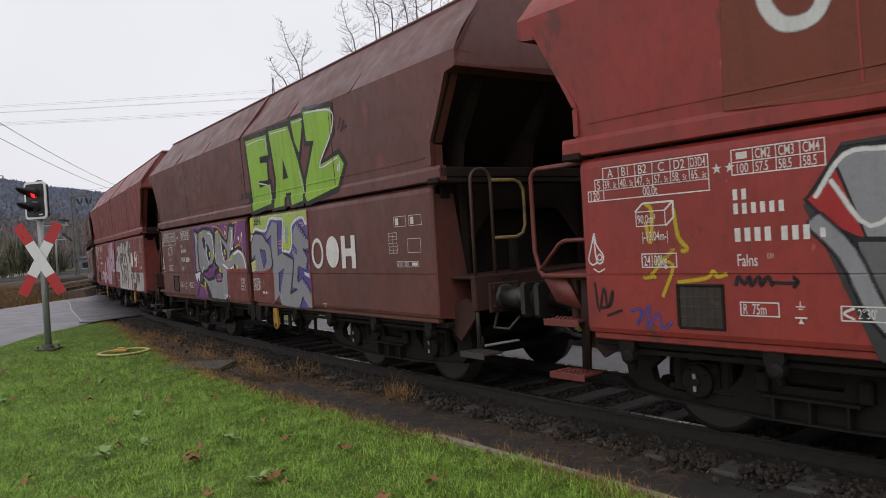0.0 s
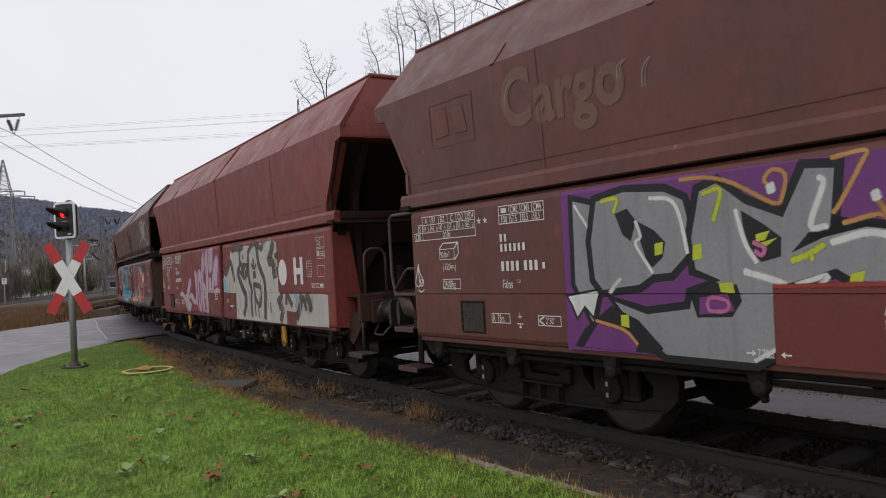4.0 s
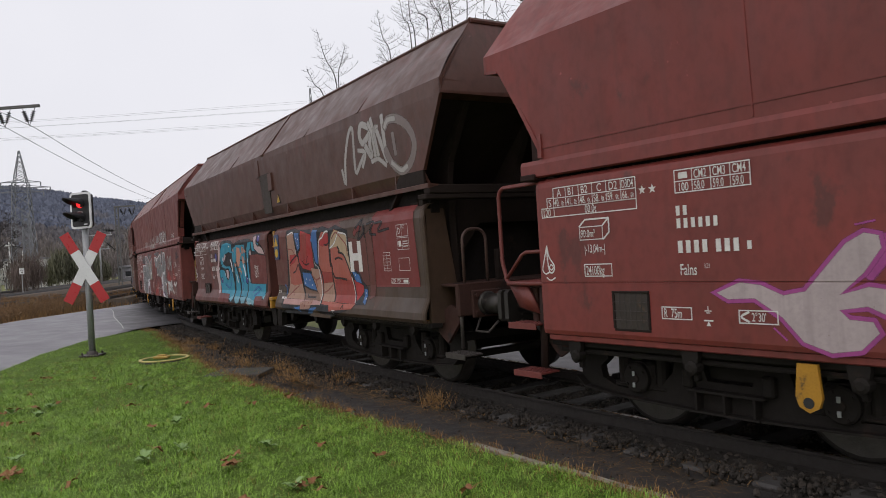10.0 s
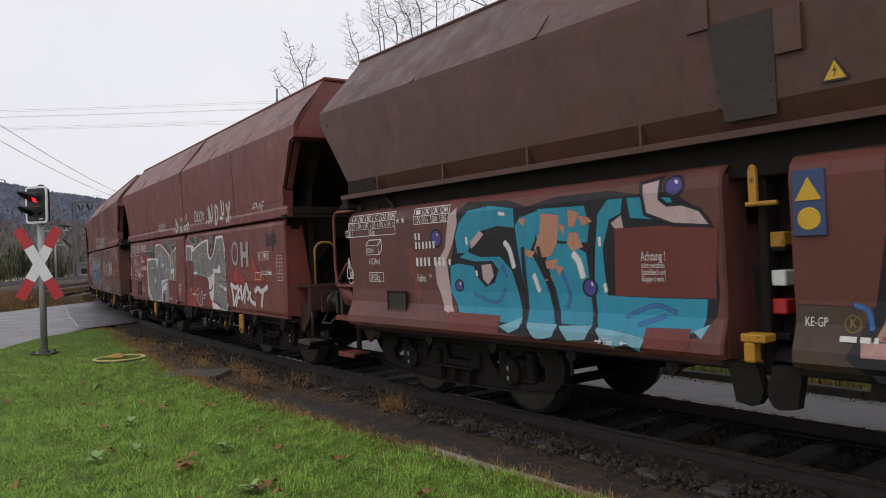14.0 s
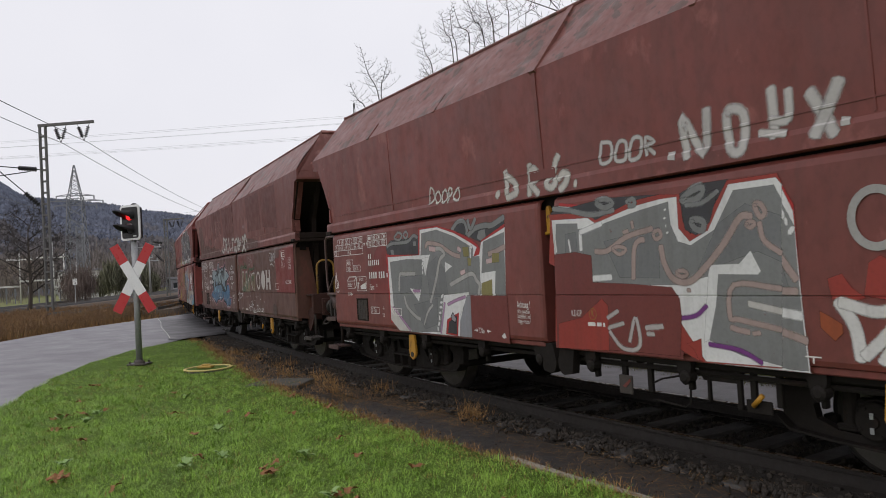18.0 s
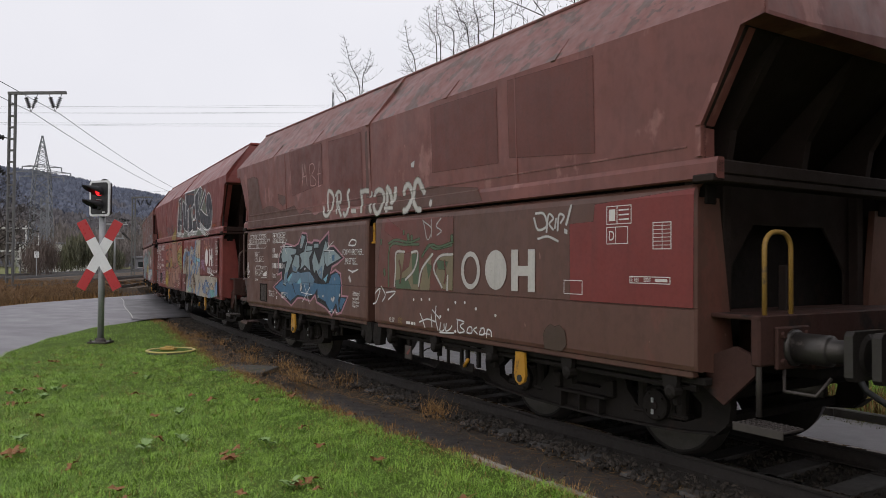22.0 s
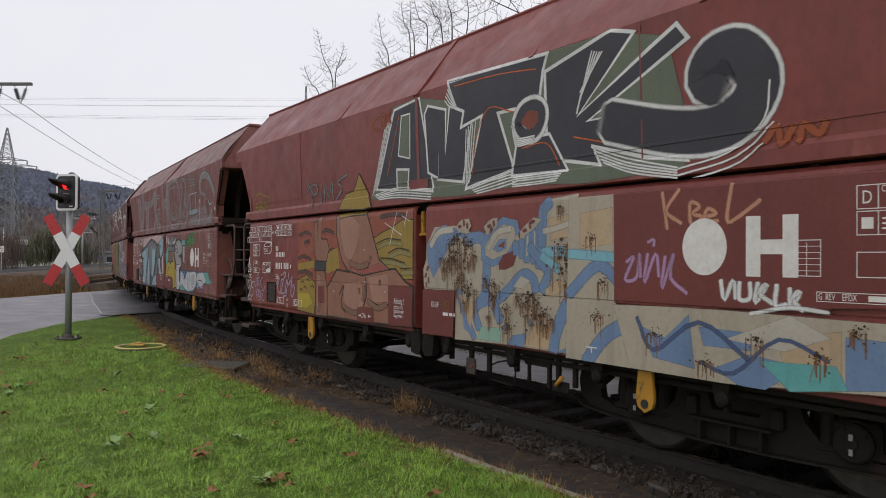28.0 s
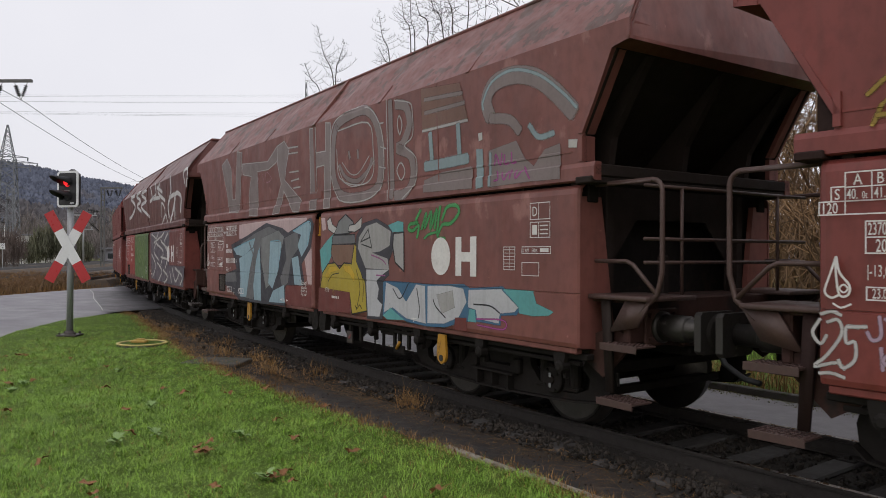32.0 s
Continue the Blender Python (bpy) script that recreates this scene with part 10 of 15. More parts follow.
ink.line("rubbed", .03, [(1.93, 1.71), (1.96, 1.54), (1.93, 1.44)])

ink = Ink(5, "D", "paint_patch", "fresher red repaint round the inspection tables")
ink.fill("redfresh", [(4.09, 2.04), (4.4, 2.05), (4.42, 2.2), (5.48, 2.26), (5.47, 1.35), (4.1, 1.35)])

ink = Ink(5, "D", "graffiti_tag", "white scrawled tags", haze=0.006)
ink.line("white", 0.018, [(0.16, 1.26), (0.31, 1.33), (0.21, 1.15), (0.1, 1.11)])
ink.line("white", 0.018, [(0.34, 1.36), (0.46, 1.25), (0.38, 1.16)])
ink.line("white", 0.018, [(0.48, 1.28), (0.74, 1.3), (0.55, 1.19)])
for pts in ([(1.38, 1.06), (1.44, 0.98), (1.5, 0.89)], [(1.36, 0.95), (1.55, 1.0), (1.74, 0.98)], [(1.64, 1.06), (1.66, 0.91)], [(1.75, 1.17), (1.74, 1.02), (1.8, 0.88)], [(1.66, 1.12), (1.84, 1.02)],
            [(1.86, 0.98), (1.84, 0.88), (1.93, 0.9), (1.93, 0.97)], [(1.98, 0.98), (1.97, 0.89), (2.06, 0.92), (2.1, 0.96)], [(1.83, 0.86), (2.0, 0.87), (2.14, 0.88)],
            [(2.22, 1.04), (2.23, 0.9), (2.36, 0.92), (2.27, 0.97), (2.35, 1.02), (2.2, 1.04)], [(2.44, 0.97), (2.41, 0.91), (2.5, 0.91), (2.5, 0.97), (2.44, 0.97)], [(2.6, 0.98), (2.54, 0.95), (2.61, 0.91)], [(2.68, 0.97), (2.65, 0.91), (2.74, 0.92), (2.73, 0.98), (2.67, 0.97)], [(2.78, 0.91), (2.8, 0.97), (2.86, 0.96), (2.87, 0.9)]):
    ink.line("white", 0.016, pts)
for x, z in ((1.22, 1.22), (1.41, 1.23), (1.6, 1.24), (2.17, 1.23), (2.36, 1.24), (2.02, 1.14), (1.85, 1.05), (2.17, 0.9), (2.58, 1.18), (2.94, 1.13)):
    ink.ring("white", x, z, 0.018, 0.018, 0, True)
ink.fill("umberpatch", [(3.72, 1.0), (3.76, 1.06), (3.82, 1.1), (3.88, 1.08), (3.95, 1.1), (4.02, 1.05), (4.04, 0.93), (3.98, 0.87), (3.74, 0.87)])
ink.line("softwhite", 0.022, [(3.57, 2.13), (3.63, 2.01), (3.76, 2.04), (3.72, 2.16), (3.59, 2.17)])
ink.line("softwhite", 0.02, [(3.76, 1.98), (3.79, 2.15), (3.86, 2.11), (3.8, 2.06), (3.86, 2)])
ink.line("softwhite", 0.02, [(3.88, 2.01), (3.9, 2.11)])
ink.line("softwhite", 0.022, [(3.92, 1.99), (3.94, 2.14), (4.01, 2.12), (3.96, 2.06)])
ink.line("softwhite", 0.026, [(4.11, 2.22), (4.04, 2.04)])
ink.fill("softwhite", [(4.02, 2), (4.05, 1.99), (4.05, 1.96), (4.02, 1.97)])
ink.line("softwhite", 0.02, [(3.63, 1.92), (3.78, 1.94), (3.93, 1.89)])

ink = Ink(5, "U", "paint_patch", "darker brown repaint patches and pale scrape marks")
ink.fill("oldbrown", [(1.67, 3.53), (2.98, 3.52), (2.98, 2.74), (1.67, 2.77)])
ink.fill("oldbrown", [(3.19, 3.55), (4.42, 3.52), (4.41, 2.67), (3.18, 2.77)])
ink.fill("oldbrown", [(-1.38, 3.54), (-0.25, 3.52), (-0.25, 2.49), (-1.37, 2.58)])
ink.fill("oldbrown", [(-3.06, 3.62), (-1.66, 3.55), (-1.66, 2.93), (-2.96, 2.83)])
ink.fill("oldbrown", [(-5.46, 3.34), (-4.84, 3.32), (-4.95, 2.86), (-5.37, 2.85)])
ink.fill("pale", [(1.16, 2.93), (1.24, 2.95), (1.22, 2.88), (1.16, 2.89)])
ink.fill("pale", [(2.36, 2.5), (2.44, 2.49), (2.43, 2.44), (2.36, 2.44)])
ink.line("pinkpale", .018, [(-2.52, 2.96), (-2.36, 3.31)])
ink.line("pinkpale", .018, [(-2.36, 3.31), (-2.29, 2.95)])
ink.line("pinkpale", .018, [(-2.5, 3.1), (-2.31, 3.11)])
ink.line("pinkpale", .018, [(-2.45, 3.32), (-2.52, 2.96)])
ink.line("pinkpale", .018, [(-2.15, 2.93), (-2.16, 3.27)])
ink.line("pinkpale", .018, [(-2.16, 3.27), (-2.02, 3.28), (-1.96, 3.19), (-2.09, 3.1)])
ink.line("pinkpale", .018, [(-2.09, 3.1), (-1.92, 3), (-1.96, 2.92), (-2.15, 2.93)])
ink.line("pinkpale", .018, [(-1.76, 3.29), (-1.82, 2.89)])
ink.line("pinkpale", .018, [(-1.85, 3.09), (-1.72, 3.09)])
ink.line("pinkpale", .018, [(-1.82, 2.89), (-1.71, 2.9)])
ink.fill("oldbrown2", [(-5.36, 3.32), (-5.1, 3.35), (-4.79, 3.28), (-4.72, 2.95), (-4.57, 2.67), (-4.2, 2.72), (-3.92, 2.69), (-3.6, 2.6), (-3.27, 2.61), (-2.91, 2.65), (-2.66, 2.47), (-2.4, 2.55), (-2.17, 2.51), (-1.96, 2.42), (-1.61, 2.5), (-1.4, 2.44), (-1.38, 2.36), (-5.42, 2.36)])
ink.fill("oldbrown2", [(-3.68, 2.9), (-3.34, 2.84), (-3.29, 2.73), (-3.46, 2.69), (-3.65, 2.76)])
ink.fill("oldbrown2", [(-0.1, 3.5), (0.03, 3.52), (0.02, 2.38), (-0.12, 2.37)])
ink.fill("oldbrown2", [(0.03, 2.62), (0.3, 2.66), (0.9, 2.52), (1.6, 2.6), (2.6, 2.5), (2.7, 2.36), (0.03, 2.36)])

ink = Ink(5, "U", "graffiti_tag", "chalky white sprayed letters", haze=0.03)
ink.line("white2", 0.06, [(-1.64, 2.55), (-1.58, 2.43), (-1.44, 2.41), (-1.29, 2.54), (-1.25, 2.7), (-1.42, 2.79), (-1.47, 2.64), (-1.45, 2.48)])
ink.line("white2", 0.055, [(-1.11, 2.42), (-1.12, 2.6), (-1.09, 2.74)])
ink.line("white2", 0.055, [(-1.17, 2.69), (-1.07, 2.75), (-0.98, 2.71), (-0.99, 2.59), (-1.09, 2.57), (-0.94, 2.37)])
ink.line("white2", 0.06, [(-0.67, 2.75), (-0.74, 2.68), (-0.7, 2.56), (-0.71, 2.44), (-0.81, 2.37), (-0.86, 2.42)])
ink.line("white2", 0.06, [(-0.59, 2.43), (-0.44, 2.42)])
ink.line("white2", 0.065, [(-0.3, 2.71), (-0.26, 2.57), (-0.26, 2.39)])
ink.line("white2", 0.065, [(-0.3, 2.68), (-0.16, 2.69), (0.02, 2.67)])
ink.line("white2", 0.065, [(0.04, 2.66), (0.01, 2.54), (0.01, 2.43), (0.05, 2.38)])
ink.line("white2", 0.065, [(0.17, 2.66), (0.12, 2.51), (0.17, 2.38), (0.28, 2.36), (0.4, 2.5), (0.39, 2.62), (0.28, 2.67), (0.17, 2.65)])
ink.line("white2", 0.07, [(0.5, 2.69), (0.5, 2.49), (0.5, 2.36)])
ink.line("white2", 0.045, [(0.44, 2.41), (0.67, 2.4)])
ink.line("white2", 0.075, [(0.5, 2.69), (0.59, 2.61), (0.64, 2.48), (0.71, 2.53), (0.74, 2.66)])
ink.line("white2", 0.07, [(0.96, 2.55), (0.98, 2.63), (1.06, 2.67), (1.13, 2.63), (1.19, 2.52), (1.23, 2.44), (1.31, 2.35), (1.41, 2.33)])
ink.line("white2", 0.075, [(1.47, 2.53), (1.41, 2.61), (1.33, 2.7), (1.25, 2.67), (1.2, 2.53), (1.12, 2.41), (1.04, 2.35), (0.96, 2.34)])
ink.line("white2", 0.08, [(1.62, 2.41), (1.65, 2.39)])

ink = Ink(6, "U", "graffiti", "navy letters with white outlines and hatching")
ink.fill("greengrey", [(-0.52, 3.53), (0.04, 3.54), (0.64, 3.41), (0.64, 3.62), (2.19, 3.59), (2.99, 3.58), (3.56, 3.42), (3.72, 2.79), (3.72, 2.39), (2.71, 2.35), (1.84, 2.4), (0.8, 2.36), (-1.1, 2.44)])
ink.fill("navy", [(-0.95, 2.57), (-0.49, 3.47), (0.04, 3.52), (0.28, 2.47), (-0.22, 2.53), (-0.19, 2.76), (-0.51, 2.79), (-0.51, 2.54)], edge="white", grow=.03)
ink.fill("greengrey", [(-0.42, 2.94), (-0.33, 3.38), (-0.17, 3.38), (-0.2, 2.89)], edge="white", grow=.02)
ink.fill("navy", [(0.18, 3.33), (0.24, 3.4), (0.56, 3.31), (0.54, 2.8), (0.67, 3.32), (0.94, 3.25), (1.08, 3.31), (0.85, 2.53), (0.41, 2.59), (0.43, 2.95), (0.39, 2.61), (0.22, 2.68)], edge="white", grow=.03)
ink.fill("navy", [(0.66, 3.61), (2.19, 3.56), (2.14, 3.45), (2.07, 3.16), (1.72, 3.17), (1.45, 3.17), (1.68, 2.58), (0.97, 2.45), (1.26, 3.19), (0.89, 3.12), (0.94, 3.27), (0.79, 3.33)], edge="white", grow=.035)
ink.fill("navy", [(2.21, 3.4), (2.65, 3.5), (2.99, 3.58), (3.2, 3.52), (2.56, 2.93), (3.38, 3.33), (3.65, 3.46), (3.72, 3.37), (2.67, 2.88), (3.33, 2.87), (3.72, 2.81), (3.72, 2.47), (3.33, 2.53), (2.73, 2.69), (2.81, 2.52), (2.4, 2.6), (2.21, 2.82)], edge="white", grow=.035)
ink.fill("navy", [(1.7, 2.52), (1.78, 2.81), (2.21, 2.82), (2.42, 2.5)], edge="white", grow=.03)
ink.line("navy", .1, [(1.79, 2.99), (1.87, 3.11), (2.02, 3.14), (2.12, 3.08), (2.11, 2.97), (2.02, 2.88), (1.87, 2.89), (1.79, 2.99)], edge="white", edge_width=.19)
ink.fill("rustpatch", [(1.83, 3), (1.93, 3.09), (2.07, 3.07), (2.07, 2.97), (1.95, 2.92)])
ink.line("white", .014, [(0.98, 2.44), (1.35, 2.51), (1.68, 2.55)])
ink.line("white", .014, [(1.7, 2.48), (2.06, 2.48), (2.4, 2.49)])
ink.line("white", .014, [(2.74, 2.66), (3.13, 2.52), (3.65, 2.39)])
ink.line("white", .014, [(-0.55, 3.45), (-0.97, 2.58)])
ink.line("white", .014, [(0.95, 3.06), (0.89, 2.48)])
ink.line("white", .014, [(0.65, 3.58), (0.71, 3.46), (0.79, 3.32)])
ink.line("white", .014, [(1.69, 2.99), (1.77, 2.86), (2.02, 2.85)])
ink.line("white", .014, [(2.78, 3.48), (2.58, 2.97)])
ink.line("white", .014, [(-1.02, 2.49), (-0.44, 2.54), (0.28, 2.47)])
ink.line("white", .014, [(1.02, 2.42), (1.37, 2.48), (1.7, 2.52)])
ink.line("white", .014, [(1.7, 2.46), (2.06, 2.46), (2.38, 2.46)])
ink.line("white", .014, [(2.78, 2.62), (3.15, 2.48), (3.65, 2.37)])
ink.line("white", .014, [(-0.6, 3.41), (-1, 2.56)])
ink.line("white", .014, [(0.99, 3.08), (0.92, 2.49)])
ink.line("white", .014, [(0.63, 3.54), (0.7, 3.43), (0.79, 3.32)])
ink.line("white", .014, [(1.7, 2.96), (1.77, 2.84), (2.02, 2.83)])
ink.line("white", .014, [(2.81, 3.47), (2.59, 3.01)])
ink.line("white", .014, [(-0.99, 2.47), (-0.44, 2.51), (0.28, 2.44)])
ink.line("white", .014, [(1.06, 2.4), (1.4, 2.45), (1.71, 2.49)])
ink.line("white", .014, [(1.7, 2.44), (2.06, 2.44), (2.36, 2.44)])
ink.line("white", .014, [(2.81, 2.58), (3.17, 2.45), (3.65, 2.35)])
ink.line("white", .014, [(-0.65, 3.37), (-1.03, 2.54)])
ink.line("white", .014, [(1.03, 3.09), (0.94, 2.5)])
ink.line("white", .014, [(0.61, 3.5), (0.69, 3.4), (0.79, 3.32)])
ink.line("white", .014, [(1.7, 2.92), (1.77, 2.82), (2.02, 2.82)])
ink.line("white", .014, [(2.84, 3.46), (2.61, 3.06)])
ink.line("white", .014, [(-0.96, 2.45), (-0.44, 2.48), (0.28, 2.41)])
ink.line("white", .014, [(1.09, 2.38), (1.42, 2.42), (1.73, 2.46)])
ink.line("white", .014, [(1.7, 2.41), (2.06, 2.41), (2.34, 2.42)])
ink.line("white", .014, [(2.85, 2.54), (3.19, 2.42), (3.65, 2.33)])
ink.line("white", .014, [(-0.69, 3.33), (-1.06, 2.52)])
ink.line("white", .014, [(1.07, 3.1), (0.97, 2.52)])
ink.line("white", .014, [(0.59, 3.47), (0.67, 3.38), (0.79, 3.32)])
ink.line("white", .014, [(1.71, 2.89), (1.77, 2.8), (2.02, 2.81)])
ink.line("white", .014, [(2.87, 3.45), (2.62, 3.1)])
ink.line("white", .014, [(-0.94, 2.44), (-0.44, 2.45), (0.28, 2.38)])
ink.line("white", .014, [(1.13, 2.36), (1.44, 2.39), (1.75, 2.43)])
ink.line("white", .014, [(1.7, 2.39), (2.06, 2.39), (2.32, 2.4)])
ink.line("white", .014, [(2.88, 2.51), (3.21, 2.39), (3.65, 2.31)])
ink.line("white", .014, [(-0.74, 3.29), (-1.09, 2.49)])
ink.line("white", .014, [(1.12, 3.12), (1, 2.53)])
ink.line("white", .014, [(0.57, 3.43), (0.66, 3.35), (0.79, 3.32)])
ink.line("white", .014, [(1.72, 2.86), (1.77, 2.78), (2.02, 2.8)])
ink.line("white", .014, [(2.9, 3.45), (2.63, 3.15)])
ink.line("white", .014, [(-0.91, 2.42), (-0.44, 2.42), (0.28, 2.35)])
ink.line("orange", .012, [(0.76, 3.55), (1.51, 3.53), (2.07, 3.47)])
ink.line("orange", .012, [(2.54, 2.77), (3.13, 2.62), (3.65, 2.51)])
ink.line("orange", .012, [(1.72, 3.12), (1.35, 3.22), (1.13, 2.96), (1.04, 2.58)])
ink.line("orange", .012, [(1.84, 2.75), (2.18, 2.76), (2.35, 2.54)])
ink.line("orange", .012, [(-0.39, 3.41), (-0.71, 2.71)])
ink.line("rustline", .03, [(-1.08, 3.49), (-1, 3.29)])
ink.line("rustline", .03, [(-0.9, 3.48), (-1.06, 3.4), (-0.84, 3.28)])
ink.line("rustline", .03, [(-0.81, 3.48), (-0.79, 3.32), (-0.69, 3.34), (-0.78, 3.41), (-0.71, 3.45), (-0.81, 3.48)])
ink.line("rustline", .03, [(-0.59, 3.53), (-0.67, 3.42), (-0.58, 3.35), (-0.65, 3.44)])

ink = Ink(6, "U", "graffiti", "navy curl with white outlines")
ink.line("navy", .32, [(2.95, 2.85), (3.56, 2.68), (3.97, 2.64), (4.24, 2.76), (4.32, 2.96), (4.17, 3.16), (3.98, 3.15), (3.91, 3.03), (4.01, 2.96)], edge="white", edge_width=.39)
ink.line("white", .014, [(3.66, 2.38), (4.1, 2.46), (4.36, 2.66), (4.41, 2.92)])
ink.line("white", .014, [(3.66, 2.33), (4.15, 2.42), (4.43, 2.63)])
ink.line("white", .014, [(3.72, 2.28), (4.19, 2.38), (4.47, 2.61)])
ink.line("rustline", .05, [(4.36, 2.5), (4.45, 2.59), (4.49, 2.47), (4.57, 2.58)])
ink.line("rustline", .05, [(4.61, 2.47), (4.64, 2.58), (4.74, 2.51), (4.79, 2.58)])

ink = Ink(6, "U", "graffiti_tag", "grey and yellow tags", haze=0.02)
for pts in ([(-3.12, 2.66), (-2.95, 2.72), (-2.9, 2.42)], [(-3.05, 2.8), (-2.86, 2.62), (-2.72, 2.66), (-2.78, 2.76), (-2.95, 2.74)], [(-2.62, 2.62), (-2.6, 2.46)], [(-2.58, 2.74), (-2.6, 2.72)], [(-2.5, 2.46), (-2.47, 2.72), (-2.36, 2.54), (-2.25, 2.76), (-2.22, 2.5)], [(-1.78, 2.82), (-2.06, 2.74), (-1.94, 2.64), (-2.12, 2.5)]):
    ink.line("greymid", .035, pts)
for pts in ([(-5.25, 2.67), (-5.1, 2.77), (-4.86, 2.74), (-4.6, 2.68)], [(-5.22, 2.48), (-5.14, 2.62), (-5.06, 2.48)], [(-5.2, 2.54), (-5.08, 2.54)], [(-5.0, 2.48), (-4.98, 2.63), (-4.88, 2.6), (-4.96, 2.56), (-4.86, 2.5)], [(-4.8, 2.48), (-4.78, 2.62), (-4.68, 2.5), (-4.64, 2.66)]):
    ink.line("ochre", .028, pts)

ink = Ink(6, "D", "mural", "mural of ochre hills and plain reddish-brown shapes")
ink.fill("orangered", [(-3.42, 2.21), (-2.11, 2.23), (-1.22, 2.27), (-0.14, 2.27), (-0.14, 0.87), (-1.47, 0.85), (-3.4, 0.87)])
for pts in ([(-3.4, 2.02), (-3.1, 2.06), (-2.95, 2.0)], [(-3.2, 1.9), (-3.0, 1.93)], [(-2.56, 2.05), (-2.42, 2.08), (-2.2, 2.02)], [(-2.42, 1.71), (-2.28, 1.79), (-2.12, 1.78)], [(-3.42, 1.66), (-3.2, 1.7), (-2.95, 1.64)], [(-3.42, 1.44), (-3.15, 1.47), (-2.9, 1.42)], [(-0.9, 2.2), (-0.6, 2.22), (-0.3, 2.2)]):
    ink.line("rustdark", .045, pts)
    ink.line("redline", .02, [(x + 0.05, z - 0.05) for x, z in pts])
ink.fill("ochre", [(-3.42, 1.58), (-2.75, 1.64), (-2.1, 1.82), (-2.01, 1.54), (-2.37, 1.46), (-2.85, 1.53), (-3.41, 1.49)])
ink.fill("ochre", [(-3.44, 1.32), (-3.11, 1.41), (-2.83, 1.31), (-2.8, 1.12), (-2.84, 0.85), (-3.43, 0.88)], edge="black", grow=.01)
ink.fill("ochre", [(-1.16, 1.79), (-1.11, 1.91), (-0.86, 1.99), (-0.64, 2.04), (-0.35, 2.14), (-0.14, 2.13), (-0.14, 1.44), (-0.35, 1.43), (-0.59, 1.53), (-0.91, 1.64)], edge="black", grow=.01)
for pts in ([(-1.0, 1.86), (-0.73, 1.92), (-0.4, 1.9)], [(-0.7, 1.74), (-0.46, 1.8), (-0.2, 1.77)], [(-0.9, 1.68), (-0.6, 1.67), (-0.3, 1.62)], [(-0.42, 1.55), (-0.16, 1.56)]):
    ink.line("black", .014, pts)
    ink.line("dullyellow", .05, [(x + 0.03, z - 0.05) for x, z in pts])
for x, z in ((-3.3, 1.3), (-3.1, 1.34), (-2.95, 1.24), (-3.35, 1.18), (-3.2, 1.22)):
    ink.line("black", .016, [(x, z), (x + 0.06, z + 0.02), (x + 0.1, z - 0.01)])
ink.fill("mustard", [(-3.4, 1.12), (-3.0, 1.14), (-2.9, 1.0), (-3.1, 0.92), (-3.4, 0.94)])
ink.fill("skin", [(-2.41, 1.22), (-2.1, 1.49), (-1.76, 1.47), (-1.36, 1.46), (-0.93, 1.5), (-0.53, 1.53), (-0.3, 1.38), (-0.14, 1.33), (-0.14, 0.88), (-1.47, 0.85), (-2, 0.86), (-2.36, 0.86)], edge="black", grow=.025)
ink.fill("skinlight", [(-1.92, 1.32), (-1.44, 1.36), (-1.28, 1.18), (-1.36, 0.99), (-1.83, 1)])
ink.fill("skinlight", [(-1.21, 1.42), (-0.72, 1.48), (-0.67, 1.3), (-0.69, 1.13), (-1.06, 1.12)])
ink.line("black", .02, [(-2.01, 1.17), (-1.88, 1.3), (-1.96, 1.04), (-1.83, 0.93)])
ink.line("black", .02, [(-1.27, 1.42), (-1.25, 1.18), (-1.36, 0.99)])
ink.line("black", .02, [(-1.14, 1.12), (-0.89, 1.07), (-0.66, 1.1)])
ink.fill("skin", [(-2.76, 1.47), (-2.51, 1.5), (-2.41, 1.22), (-2.41, 0.85), (-2.77, 0.84)], edge="black", grow=.02)
ink.fill("skinlight", [(-2.73, 1.42), (-2.63, 1.43), (-2.6, 1), (-2.72, 0.94)])
ink.fill("skin", [(-2.84, 2.19), (-2.76, 2.2), (-2.73, 1.91), (-2.69, 2.26), (-2.59, 2.28), (-2.61, 1.94), (-2.42, 1.93), (-2.36, 1.8), (-2.44, 1.64), (-2.75, 1.64), (-2.83, 1.78)], edge="black", grow=.015)
ink.fill("greydark", [(-2.81, 1.62), (-2.45, 1.61), (-2.46, 1.5), (-2.81, 1.5)], edge="black", grow=.01)
ink.fill("skin", [(-2.11, 2.28), (-1.76, 2.27), (-1.29, 2.29), (-1.18, 2.12), (-1.07, 1.91), (-0.93, 1.65), (-0.69, 1.54), (-1.36, 1.46), (-1.76, 1.52), (-1.93, 1.65), (-2.01, 1.8), (-2.1, 2)], edge="black", grow=.02)
ink.fill("skinlight", [(-2, 2.23), (-1.64, 2.23), (-1.45, 2.13), (-1.48, 1.89), (-1.68, 1.65), (-1.84, 1.7), (-1.97, 1.95)])
ink.line("black", .015, [(-1.36, 1.46), (-1.21, 1.56), (-1.14, 1.65)])
ink.fill("redline", [(-1.84, 1.57), (-1.36, 1.51), (-0.93, 1.61), (-0.73, 1.54), (-1.36, 1.47)])
ink.fill("ochre", [(-2.08, 2.28), (-1.68, 2.32), (-1.29, 2.31), (-1.29, 2.26), (-1.68, 2.26), (-2.02, 2.24)], edge="black", grow=.015)
for x, z, r in ((-0.58, 2.04, 0.2), (-0.29, 2.16, 0.09)):
    ink.line("white", .009, [(x - r, z + 0.4 * r), (x + r, z - 0.4 * r)])
    ink.line("white", .009, [(x + 0.4 * r, z + r), (x - 0.4 * r, z - r)])
